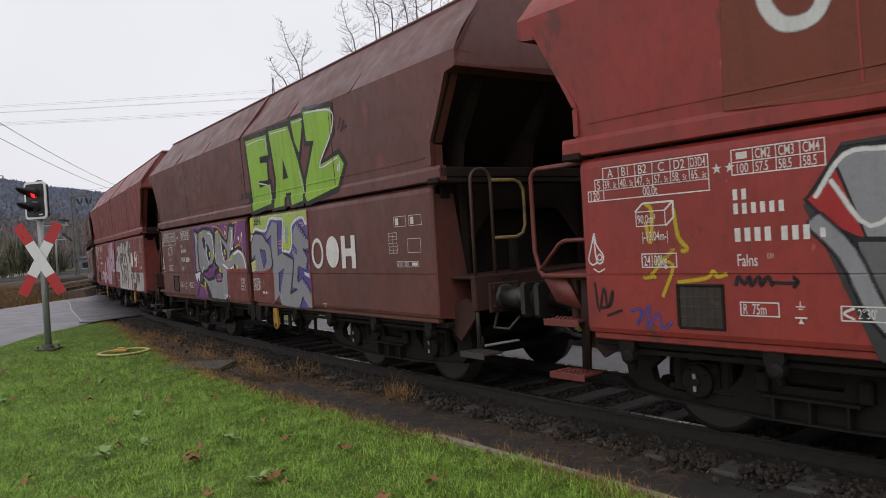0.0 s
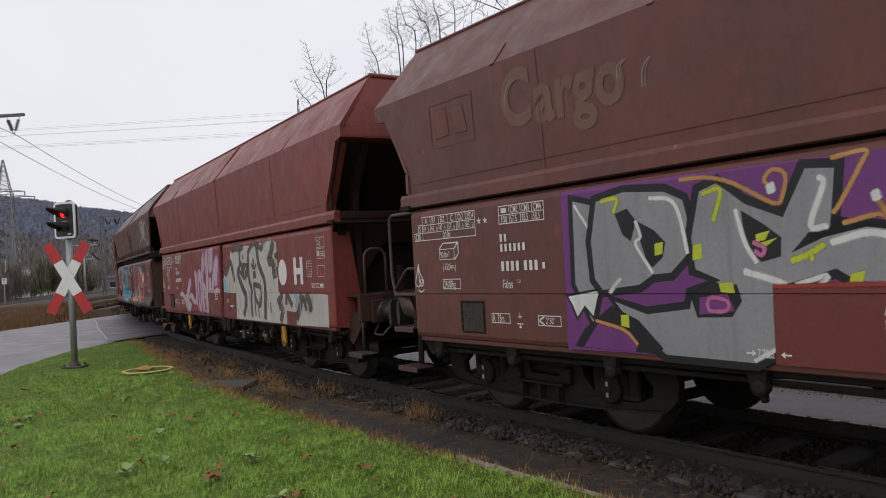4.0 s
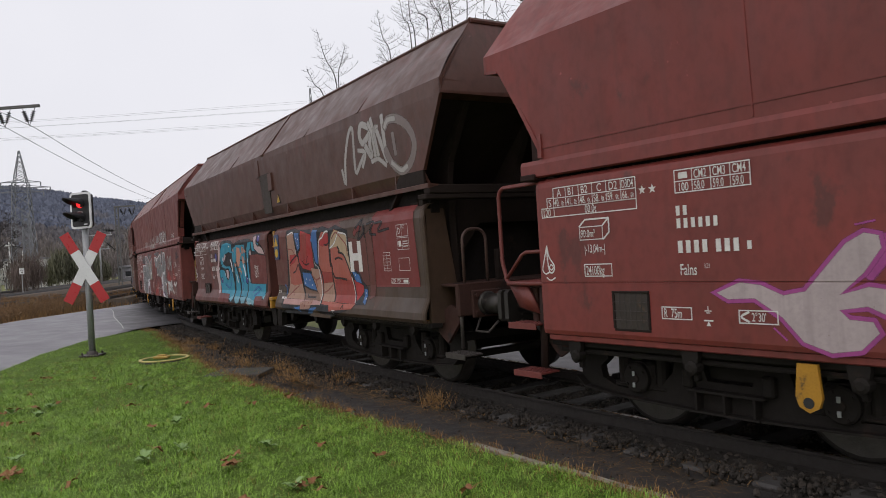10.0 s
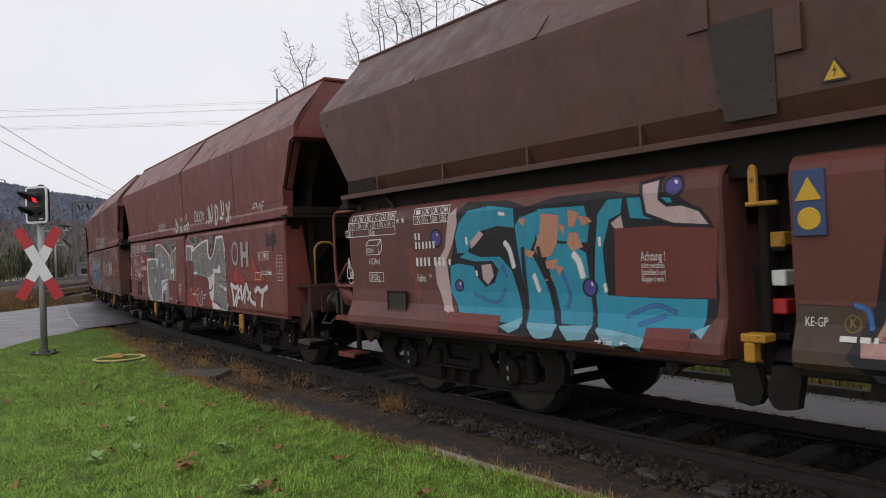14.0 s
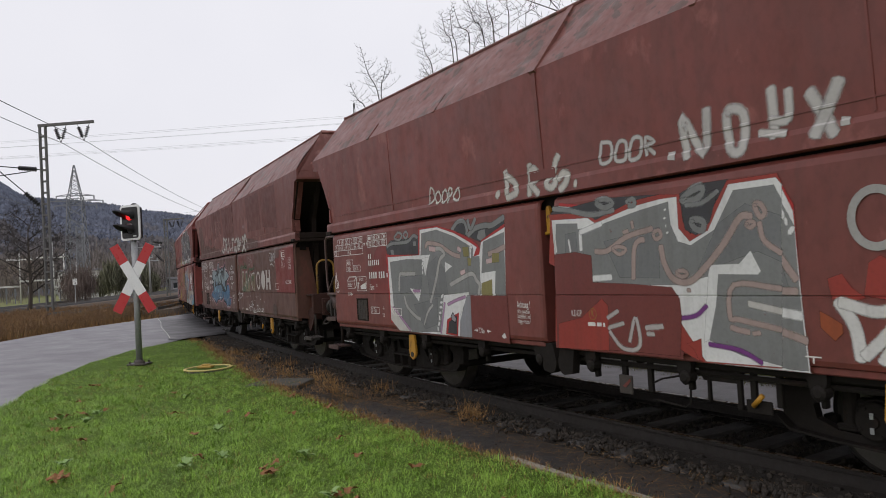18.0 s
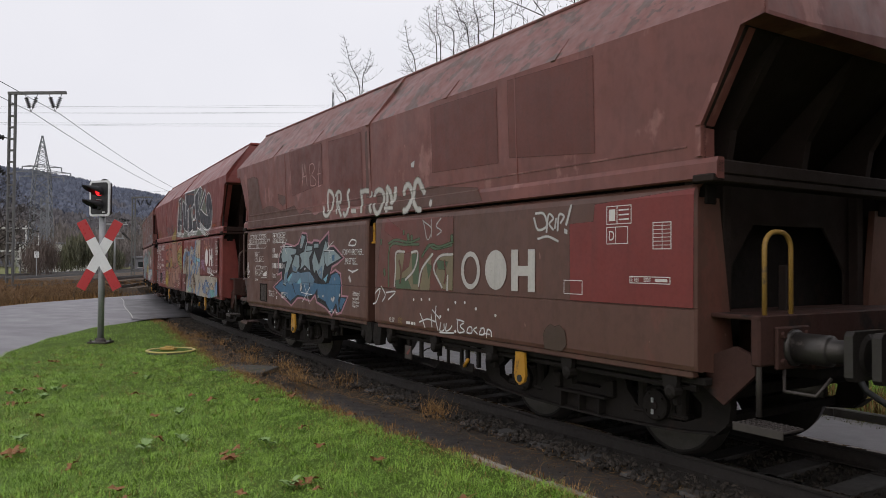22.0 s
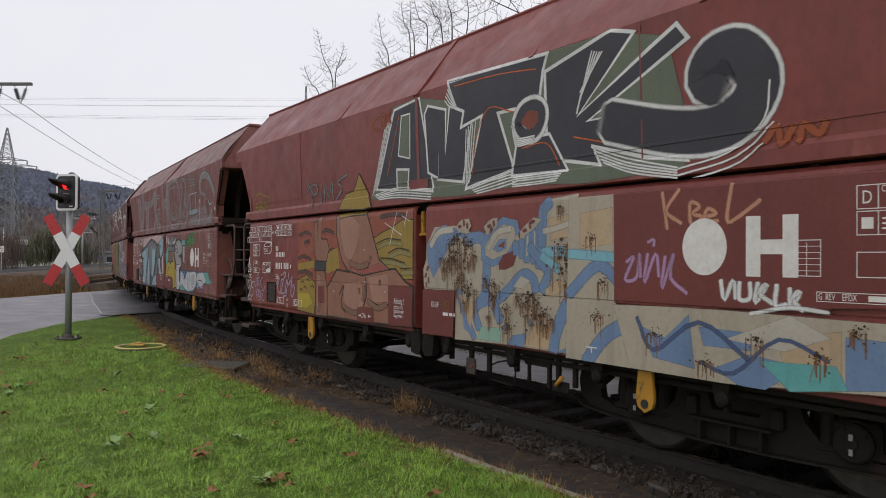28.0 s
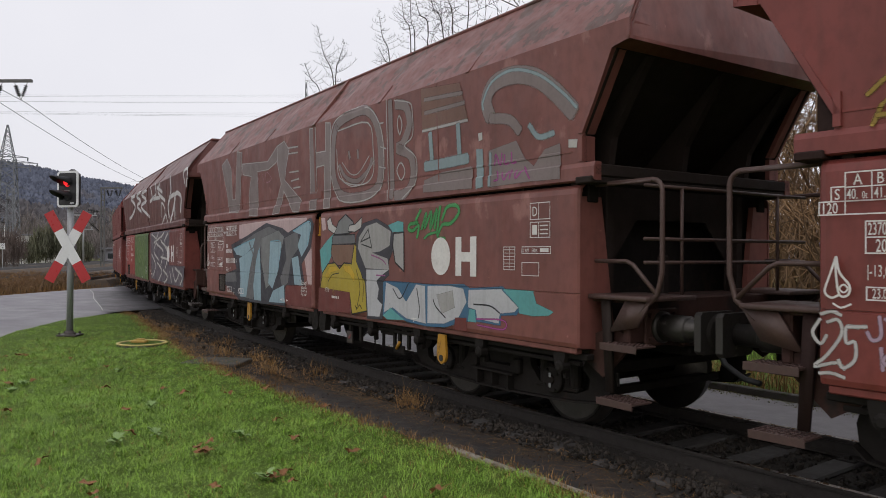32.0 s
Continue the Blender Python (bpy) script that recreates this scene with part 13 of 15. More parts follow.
for z, m in ((1.72, M_YELLOW), (1.45, M_SIGNWHITE), (1.25, M_SIGNRED)):
    part("brake_lever_plate", Shape().box(-0.02, 0.1, -1.26, -1.1, z - 0.07, z + 0.04, 0.01), m, W3)

# ---------------------------------------------------------------- signal at the crossing
def crossing_signal():
    """Post with a two-lamp light signal and a red-white crossing cross."""
    th = tagged(new("crossing_signal"), "level crossing signal with red-white cross on a grey post", "traffic signal")
    th.matrix_world = pose(-8.66, 16.0, -0.15, 0, 0, 6)
    s = Shape().rod([(0, 0, 0), (0, 0, 3.2)], 0.068, 16)
    part("post", s, M_GALV, th, smooth=True)
    s = Shape().box(-0.22, 0.22, -0.2, 0.2, 0.0, 0.04, 0.01)
    for x in (-0.16, 0.16):
        for y in (-0.14, 0.14):
            s.rod([(x, y, 0.03), (x, y, 0.09)], 0.022, 6)
    s.lathe([(0.03, 0.12), (0.08, 0.1), (0.12, 0.07)], (0, 0, 0), (0, 0, 1), 16)
    part("base_plate", s, M_STEEL, th, "bolted dark steel base plate")

    def rounded(w, h, r, y, n=5):
        out = []
        for cx, cz, a0 in ((w - r, h - r, 0), (-w + r, h - r, 90), (-w + r, -h + r, 180), (w - r, -h + r, 270)):
            out += [(cx + r * math.cos(radians(a0 + 90 * i / n)), y, cz + r * math.sin(radians(a0 + 90 * i / n))) for i in range(n + 1)]
        return out
    board = part("signal_board", Shape().prism([(x, y, z + 3.22) for x, y, z in rounded(0.275, 0.4, 0.075, -0.10)], (0, 0.03, 0)), M_SIGNWHITE, th, "white-rimmed rounded board")
    part("board_face", Shape().prism([(x, y, z + 3.22) for x, y, z in rounded(0.228, 0.353, 0.05, -0.106)], (0, 0.02, 0)), M_BLACK, board)
    part("housing", Shape().box(-0.18, 0.18, -0.07, 0.12, 2.86, 3.58, 0.03), M_BLACK, board)
    part("maker_plate", Shape().box(0.08, 0.17, -0.11, -0.105, 2.9, 2.925, 0.001), M_SIGNWHITE, board)
    part("cap", Shape().lathe([(0, 0.08), (0.05, 0.08), (0.08, 0.04)], (0.05, 0, 3.58), (0, 0, 1), 12), M_BLACK, board)
    lenses = []
    for z, lit in ((3.37, True), (3.06, False)):
        lens = part("red_lamp" if lit else "dark_lamp", Shape().lathe([(0, 0.1), (0.02, 0.09), (0.035, 0.05)], (0, -0.105, z), (0, -1, 0), 20),
                    lamp_glass("lamp_red_lit", (1.0, 0.025, 0.03), 1.1) if lit else M_GLASSDARK, th, "lit red lamp" if lit else "unlit lamp", smooth=True)
        s = Shape()
        n, v, f = 18, [], []
        for i in range(n + 1):
            a = radians(-35 + 250 * i / n)
            cut = 0.48 * (0.35 + 0.65 * max(0, math.sin(a)) ** 0.7) if math.sin(a) > 0 else 0.12
            for r in (0.115, 0.123):
                v += [(r * math.cos(a), -0.10, z + r * math.sin(a)), (r * math.cos(a), -0.10 - cut, z + r * math.sin(a) - 0.02)]
        for i in range(n):
            k = 4 * i
            f += [[k, k + 1, k + 5, k + 4], [k + 2, k + 6, k + 7, k + 3], [k + 1, k + 3, k + 7, k + 5]]
        s.add(v, f)
        part("hood", s, M_BLACK, lens, smooth=True)
        lenses.append(lens)
    for ob in (board, *lenses):
        ob.matrix_basis = pose(0, 0, 0, 0, 0, -20)
    for k, sg in enumerate((1, -1)):
        s = Shape()
        d = Vector((sg * 0.475, 0, 0.88))
        p = Vector((d.z, 0, -d.x))
        y = -0.12 - 0.03 * k
        c = Vector((0, y, 1.96))

        def bar(t0, t1, slot):
            s.slot = slot
            s.prism([c + d * t0 - p * 0.108, c + d * t1 - p * 0.108, c + d * t1 + p * 0.108, c + d * t0 + p * 0.108], (0, 0.012, 0))
        bar(-0.4, 0.4, 0)
        bar(-0.85, -0.4, 1)
        bar(0.4, 0.85, 1)
        part("cross_arm", s, [M_SIGNWHITE, M_SIGNRED], th, "white plank with red ends")
    part("bracket", Shape().box(-0.1, 0.1, -0.12, 0.08, 1.88, 2.04, 0.01).box(-0.1, 0.1, -0.12, 0.08, 3.1, 3.2, 0.01), M_GALV, th)


crossing_signal()

# manhole with a yellow rim, and a flat cover slab
mh = tagged(new("manhole"), "round concrete manhole with a yellow rim in the lawn", "manhole")
mh.matrix_world = pose(-6.39, 14.5, -0.15)
part("ring", Shape().lathe([(-0.1, 0.48), (0.035, 0.47), (0.04, 0.44), (0.04, 0.38), (0.02, 0.36)], (0, 0, 0), (0, 0, 1), 40), M_SLAB, mh)
part("lid", Shape().lathe([(0.0, 0.41), (0.038, 0.405), (0.044, 0.36), (0.046, 0.02)], (0, 0, 0), (0, 0, 1), 40), M_SOIL, mh, "mossy earth-covered lid")
part("rim", Shape().lathe([(0.036, 0.475), (0.05, 0.48), (0.06, 0.465), (0.06, 0.425), (0.05, 0.415), (0.036, 0.42)], (0, 0, 0), (0, 0, 1), 40), material("faded_yellow", (0.6, 0.5, 0.16), rough=0.6, second=(0.42, 0.33, 0.14), scale=5, third=(0.2, 0.16, 0.1), third_scale=8, third_at=0.62), mh, "faded yellow rim")
part("lid_handle", Shape().box(-0.2, 0.1, -0.08, 0.08, 0.05, 0.1, 0.012).box(-0.12, 0.04, -0.05, 0.05, 0.1, 0.13, 0.01), material("ochre_handle", (0.5, 0.33, 0.08), second=(0.35, 0.22, 0.06), scale=9), mh, "ochre lid handle")
slab = part("manhole_cover", Shape().box(-0.5, 0.5, -0.33, 0.33, -0.08, 0.06, 0.015), M_SLAB)
slab.matrix_world = pose(-4.2, 12.45, -0.2, 1.5, 0, -8)
tagged(slab, "mossy flat concrete cover slab beside the track", "cover slab")


# ---------------------------------------------------------------- grass, straw, stones, leaves
def blades(name, places, lengths, width, mat, seed, lean=0.55, low=0.05, swirl=0.0):
    """Many thin bent blades in one mesh: places is an array of x, y, z."""
    rng = np.random.default_rng(seed)
    n = len(places)
    ang, tilt = rng.uniform(0, 2 * np.pi, n), rng.uniform(low, lean, n)
    if swirl:
        px, py = places[:, 0], places[:, 1]
        ang = swirl * (np.sin(px * 9.3 + 1.7 * np.sin(py * 7.9)) + np.cos(py * 11.3 + 1.9 * np.sin(px * 5.1)) + np.sin(px * 23 - py * 17)) + rng.normal(0, 1.5, n)
    ln, wd = lengths, width * rng.uniform(0.6, 1.3, n)
    d = np.stack([np.cos(ang), np.sin(ang), np.zeros(n)], 1)
    side = np.stack([-np.sin(ang), np.cos(ang), np.zeros(n)], 1) * (wd / 2)[:, None]
    mid = places + d * (ln * 0.45 * np.sin(tilt))[:, None] + np.array([0, 0, 1]) * (ln * 0.6 * np.cos(tilt))[:, None]
    tip = places + d * (ln * 1.0 * np.sin(tilt * 1.3))[:, None] + np.array([0, 0, 1]) * (ln * np.cos(tilt * 1.3))[:, None]
    v = np.stack([places - side, places + side, mid + side * 0.8, mid - side * 0.8, tip], 1).reshape(-1, 3)
    base = np.arange(n)[:, None] * 5
    loops = np.concatenate([base + [0, 1, 2, 3], base + [3, 2, 4]], 1).astype(np.int32)
    me = bpy.data.meshes.new(name)
    me.vertices.add(len(v))
    me.vertices.foreach_set("co", v.astype(np.float32).ravel())
    me.loops.add(loops.size)
    me.loops.foreach_set("vertex_index", loops.ravel())
    me.polygons.add(2 * n)
    starts = (np.arange(n)[:, None] * 7 + np.array([0, 4])).ravel().astype(np.int32)
    me.polygons.foreach_set("loop_start", starts)
    me.materials.append(mat)
    me.update(calc_edges=True)
    me.validate()
    return new(name, me)


def lat_of(x, y):
    """How far a point lies from the track's middle (negative on the viewer's side), and u."""
    r = 1 / TK
    cx, cy = TX - math.sin(TH) * r, TY - math.cos(TH) * r
    dx, dy = x - cx, y - cy
    a = math.atan2(-dx, -dy) if r < 0 else math.atan2(dx, dy)
    return math.hypot(dx, dy) * (-1 if r < 0 else 1) - r if False else abs(r) - math.hypot(dx, dy), (a - TH) / TK


def scatter_lawn():
    rng = np.random.default_rng(4)
    pts, lens = [], []
    for y0, y1, rate in ((2.5, 6.5, 5600), (6.5, 9.5, 5200), (9.5, 13, 3000), (13, 18, 1400), (18, 25, 600)):
        n = int((y1 - y0) * 14 * rate)
        for x, y, r, h in rng.uniform((-11.2, y0, 0, 0), (2.8, y1, 1, 1), (n, 4)):
            if x < roadside(y) + 0.1 or x < -0.78 * y - 0.8 or x > 0.5 * y:
                continue
            lat, u = lat_of(x, y)
            if lat > lawn_edge(u) - 0.05 + 0.12 * noise.noise((u * 2.5, 4, 4)):
                continue
            k = noise.noise((x * 0.9, y * 0.9, 7))
            if r > 0.85 + 0.35 * k:
                continue
            pts.append((x, y, lawn_z(x, y) - 0.01))
            lens.append((0.024 + 0.032 * h) * (1 + 0.5 * noise.noise((x * 2.6, y * 2.6, 4)) + 0.45 * noise.noise((x * 0.8, y * 0.8, 9)) + 0.5 * max(0, noise.noise((x * 7, y * 7, 3)))) * (1.5 if h > 0.94 else 1))
    # thinner growth over the rest of the lawn, to the sides and behind
    for x, y, r, h in rng.uniform((-11.2, -9, 0, 0), (9, 9.5, 1, 1), (260000, 4)):
        if x < roadside(max(y, 3)) + 0.1 or (y > 2.5 and -0.78 * y - 0.8 < x < 0.5 * y):
            continue
        lat, u = lat_of(x, y)
        if lat > lawn_edge(u) - 0.05:
            continue
        pts.append((x, y, lawn_z(x, y) - 0.01))
        lens.append(0.05 + 0.06 * h)
    # tufts: bunches of longer blades that spread from one foot
    for x, y, r in rng.uniform((-9, 3.2, 0), (1.8, 15, 1), (5200, 3)):
        if x < roadside(y) + 0.2 or x < -0.78 * y - 0.5 or x > 0.5 * y:
            continue
        lat, u = lat_of(x, y)
        if lat > lawn_edge(u) - 0.1 or noise.noise((x * 0.7, y * 0.7, 12)) < -0.15:
            continue
        for dx, dy, h in rng.normal(0, 1, (16, 3)):
            pts.append((x + 0.02 * dx, y + 0.02 * dy, lawn_z(x, y) - 0.01))
            lens.append((0.05 + 0.03 * r) * (1 + 0.3 * min(1.5, abs(h))))
    ob = blades("lawn_grass", np.array(pts), np.array(lens) * 1.35, 0.0038, M_GRASS, 5, 1.15, 0.5, 1.2)
    tagged(ob, "short green lawn grass, uneven and damp", "grass", kind="stuff")
    dead, dl = [], []
    for x, y, r in rng.uniform((-9, 3.2, 0), (1.8, 16, 1), (26000, 3)):
        lat, u = lat_of(x, y)
        if x < roadside(y) + 0.2 or x < -0.78 * y - 0.5 or x > 0.5 * y or lat > lawn_edge(u) - 0.1 or noise.noise((x * 1.9, y * 1.9, 15)) < 0.02:
            continue
        dead.append((x, y, lawn_z(x, y) + 0.008))
        dl.append(0.03 + 0.04 * r)
    tagged(blades("lawn_thatch", np.array(dead), np.array(dl), 0.004, M_STRAW, 6, 1.0, 0.55), "dead brown blades lying in the lawn", "grass", kind="stuff")


def scatter_straw():
    rng = np.random.default_rng(9)
    pts, lens = [], []

    def clump(u, lat, n, spread, h):
        x, y, _ = track(u, lat)
        for dx, dy, r in rng.normal(0, 1, (n, 3)):
            px, py = x + dx * spread, y + dy * spread
            pts.append((px, py, -0.19 if lat > -1.9 else -0.16))
            lens.append(h * (0.6 + 0.35 * abs(r)))
    for i in range(1300):
        u = rng.uniform(-27, -5)
        clump(u, lawn_edge(u) - 0.05 + rng.normal(0.0, 0.1), 12, 0.05, 0.08)
    for i in range(620):
        u = rng.uniform(-6, 8)
        clump(u, lawn_edge(u) - 0.03 - abs(rng.normal(0.02, 0.07)), 12, 0.045, 0.085)
    for i in range(520):
        u = rng.uniform(-26, -11.3)
        clump(u, rng.uniform(lawn_edge(u) + 0.05, -1.25 + 0.1 * math.sin(u)), 7, 0.08, rng.choice([0.04, 0.06, 0.1]))
    for u, lat, h in ((-9.35, -1.22, 0.3), (-9.2, -1.3, 0.22), (-13.2, -1.6, 0.28), (-14.0, -1.5, 0.3), (-15.1, -1.75, 0.24), (-12.6, -1.75, 0.2), (-16.5, -1.4, 0.28), (-18.4, -1.5, 0.25), (-11.9, -1.2, 0.26), (-20, -1.6, 0.22)):
        for k in range(4):
            clump(u + rng.normal(0, 0.12), lat + rng.normal(0, 0.1), 34, 0.07, h)
    ob = blades("dry_grass", np.array(pts), np.array(lens), 0.0045, M_STRAW, 10, 1.2, 0.35)
    tagged(ob, "straw-coloured dead grass along the lawn edge and track", "grass", kind="stuff")
    pts, lens = [], []
    for i in range(6500):
        u = rng.uniform(-24, -9) if i % 3 else rng.uniform(-13, -5)
        x, y, _ = track(u, rng.uniform(-2.0 if u < -11 else -1.75, -0.9))
        pts.append((x, y, -0.175))
        lens.append(rng.uniform(0.08, 0.25))
    ob = blades("straw_litter", np.array(pts), np.array(lens), 0.0035, M_STRAW, 12, 0.98, 0.9)
    ob.data.transform(Matrix.Translation((0, 0, -0.17)) @ Matrix.Diagonal((1, 1, 0.14, 1)) @ Matrix.Translation((0, 0, 0.175)))
    tagged(ob, "loose straw and dead stalks lying on the track edge", "straw", kind="stuff")


def scatter_stones():
    rng = np.random.default_rng(2)
    base = bmesh.new()
    bmesh.ops.create_icosphere(base, subdivisions=1, radius=1)
    bv = np.array([v.co[:] for v in base.verts])
    bf = np.array([[v.index for v in f.verts] for f in base.faces])
    base.free()
    vs, fs = [], []
    k = 0

    def stone(u, lat, z, size):
        nonlocal k
        x, y, _ = track(u, lat)
        e = Euler(rng.uniform(0, 6.28, 3)).to_matrix()
        w = (bv * (1 + rng.uniform(-0.28, 0.28, (12, 1)))) * rng.uniform(0.6, 1.15, 3) * size
        vs.append(w @ np.array(e).T + (x, y, z))
        fs.append(bf + k)
        k += 12
    for i in range(7400):
        u = rng.uniform(-16, 3)
        if abs((u + 62) / 0.62 % 1 - 0.5) > 0.3 and i % 4:
            continue
        stone(u, rng.normal(-1.06, 0.17), -0.168 + rng.uniform(0, 0.025), rng.uniform(0.01, 0.032))
    for i in range(3200):
        stone(rng.uniform(-40, -16), rng.normal(-1.1, 0.22), -0.165, rng.uniform(0.02, 0.045))
    for i in range(9000):
        u = rng.uniform(-22, 4)
        # the stones lie lower than the sleepers, in the bays between them
        if abs((u + 62) / 0.62 % 1 - 0.5) < 0.27:
            stone(u, rng.uniform(-0.68, 0.68), -0.2 + rng.uniform(0, 0.02), rng.uniform(0.012, 0.034))
    for i in range(500):
        stone(rng.uniform(-20, 6), rng.normal(0.94, 0.06), -0.16, rng.uniform(0.012, 0.03))
    for i in range(500):
        stone(rng.uniform(-14, 3), rng.uniform(-2.1, -1.2), -0.19, rng.uniform(0.005, 0.013))
    s = Shape()
    s.v, s.f = np.concatenate(vs).tolist(), np.concatenate(fs).tolist()
    s.m = [0] * len(s.f)
    tagged(part("ballast_stones", s, M_BALLAST), "loose grey-brown crushed ballast stones along the rails", "ballast", kind="stuff")


def fallen_leaves():
    rng = np.random.default_rng(21)
    s = Shape()
    out = []
    for i in range(20):
        a = 2 * math.pi * i / 20
        r = 0.05 * (1.0 if i % 4 == 0 else 0.55 if i % 4 == 2 else 0.72) * (1.15 if i in (4, 5, 6) else 1)
        out.append((r * math.cos(a), r * math.sin(a), 0.012 * math.cos(2 * a) + 0.008 * math.sin(3 * a)))
    s.add([(0, 0, 0.004)] + out, [[0, 1 + i, 1 + (i + 1) % 20] for i in range(20)])
    s.rod([(0, -0.03, 0.004), (0.01, -0.085, 0.012)], 0.0018, 4)
    me = s.mesh("fallen_leaf", [M_LEAF])
    spots = [(-1.9, 5.6), (-2.9, 5.6), (-1.35, 5.75), (-0.55, 5.3), (-3.6, 6.2), (-2.4, 6.9), (-3.3, 7.2), (-1.0, 6.6), (-4.4, 6.6), (-2.0, 7.9), (-3.8, 8.2), (-5.1, 8.1), (-1.6, 8.6), (-4.7, 9.6),
             (-3.0, 9.3), (-6.2, 9.9), (-5.6, 11.4), (-3.4, 10.6), (-6.6, 12.2), (-4.6, 5.4), (-0.2, 5.55), (-2.2, 5.05), (-6.9, 10.9), (-0.95, 9.9), (-1.8, 10.75), (-0.4, 9.35), (-3.9, 5.0), (-7.6, 13.2)]
    for x, y in [(-6.39, 9.66), (-7.71, 12.52), (-5.89, 8.77), (-4.31, 6.43), (-2.37, 6.63), (-1.46, 5.91)]:
        spots += [(x + rng.normal(0, 0.07), y + rng.normal(0, 0.09)) for _ in range(4)]
    spots += [(rng.uniform(-0.62 * y, 0.0), y) for y in rng.uniform(4.6, 12.5, 12)]
    for x, y in spots:
        if lat_of(x, y)[0] > -1.3:
            continue
        lf = tagged(new("fallen_leaf", me), "curled brown fallen maple leaf on the ground", "leaf", group="fallen leaves")
        k = rng.uniform(0.85, 1.5)
        lf.matrix_basis = pose(x, y, lawn_z(x, y) + 0.06, *rng.uniform((-18, -18, 0), (18, 18, 360))) @ Matrix.Diagonal((k, k, k, 1))


def weeds():
    """Rosettes of broad pale leaves in the lawn."""
    rng = random.Random(12)
    for x, y in ((-6.0, 9.9), (-5.8, 9.3), (-6.35, 9.6), (-3.3, 6.9), (-3.05, 7.2), (-4.6, 7.0), (-3.6, 8.4), (-2.2, 7.2), (-5.2, 11.0), (-1.6, 5.9)):
        th = tagged(new("weed"), "low rosette of broad pale green weed leaves", "weed", group="weeds in the lawn")
        th.matrix_world = pose(x, y, lawn_z(x, y) + 0.03, 0, 0, rng.uniform(0, 360))
        for i in range(7):
            ln, w = rng.uniform(0.07, 0.13), rng.uniform(0.02, 0.032)
            pts = [(0, 0, 0), (ln * 0.35, w, 0.02), (ln * 0.7, w * 0.9, 0.03), (ln, 0, 0.015), (ln * 0.7, -w * 0.9, 0.03), (ln * 0.35, -w, 0.02), (ln * 0.5, 0, 0.018)]
            lf = part("leaf", Shape().add(pts, [[0, 6, 1], [1, 6, 2], [2, 6, 3], [3, 6, 4], [4, 6, 5], [5, 6, 0]]), M_WEED, th)
            lf.matrix_basis = pose(0, 0, 0.004 * i, rng.uniform(-8, 8), rng.uniform(-30, 5), 51 * i + rng.uniform(-15, 15))


scatter_lawn()
weeds()
scatter_straw()
scatter_stones()
fallen_leaves()


# ---------------------------------------------------------------- trees and undergrowth behind the train
def branch_tree(name, x, y, height, seed, label, spread=0.5, levels=4, trunk_r=0.14, upright=0.55, twig_r=0.006, reach=0.56):
    """A bare tree: tapered trunk, limbs that climb, twigs with short side shoots."""
    rng = random.Random(seed)
    trunk, crown = Shape(), Shape()

    def grow(p, d, length, r, level):
        n = 4 if level else 7
        pts, q = [p], p.copy()
        dirs = []
        for i in range(n):
            d = (d + Vector((rng.uniform(-1, 1), rng.uniform(-1, 1), rng.uniform(-0.5, 0.9))) * (0.09 if level == 0 else 0.17)).normalized()
            q = q + d * (length / n)
            pts.append(q.copy())
            dirs.append(d.copy())
        (trunk if level == 0 else crown).rod(pts, r, 8 if level == 0 else 5 if level == 1 else 3, max(r * 0.12, twig_r * 0.7))
        if level >= levels:
            return
        count = (13, 9, 5, 3)[min(level, 3)]
        for i in range(count):
            f = (0.22 if level == 0 else 0.15) + (0.98 - 0.2) * (i + rng.random()) / count
            f = min(f, 0.98)
            k = min(int(f * n), n - 1)
            at = pts[k].lerp(pts[k + 1], f * n - k)
            ax = dirs[k].orthogonal().normalized()
            ax.rotate(Matrix.Rotation(i * 2.4 + rng.uniform(-0.5, 0.5), 3, dirs[k]))
            nd = (dirs[k] * upright + ax * spread + Vector((0, 0, 0.18))).normalized()
            grow(at, nd, length * (reach if level == 0 else 0.5) * (1.15 - 0.55 * f) * rng.uniform(0.8, 1.15), max(r * 0.42 * (1.1 - 0.6 * f), twig_r), level + 1)
    grow(Vector((0, 0, 0)), Vector((rng.uniform(-0.05, 0.05), rng.uniform(-0.05, 0.05), 1)), height, trunk_r, 0)
    th = tagged(new(name), label, "tree", group="bare trees behind the track")
    th.matrix_world = pose(x, y, -0.3)
    part("trunk", trunk, M_BARK, th, smooth=True)
    part("crown", crown, M_TWIG, th)
    return th


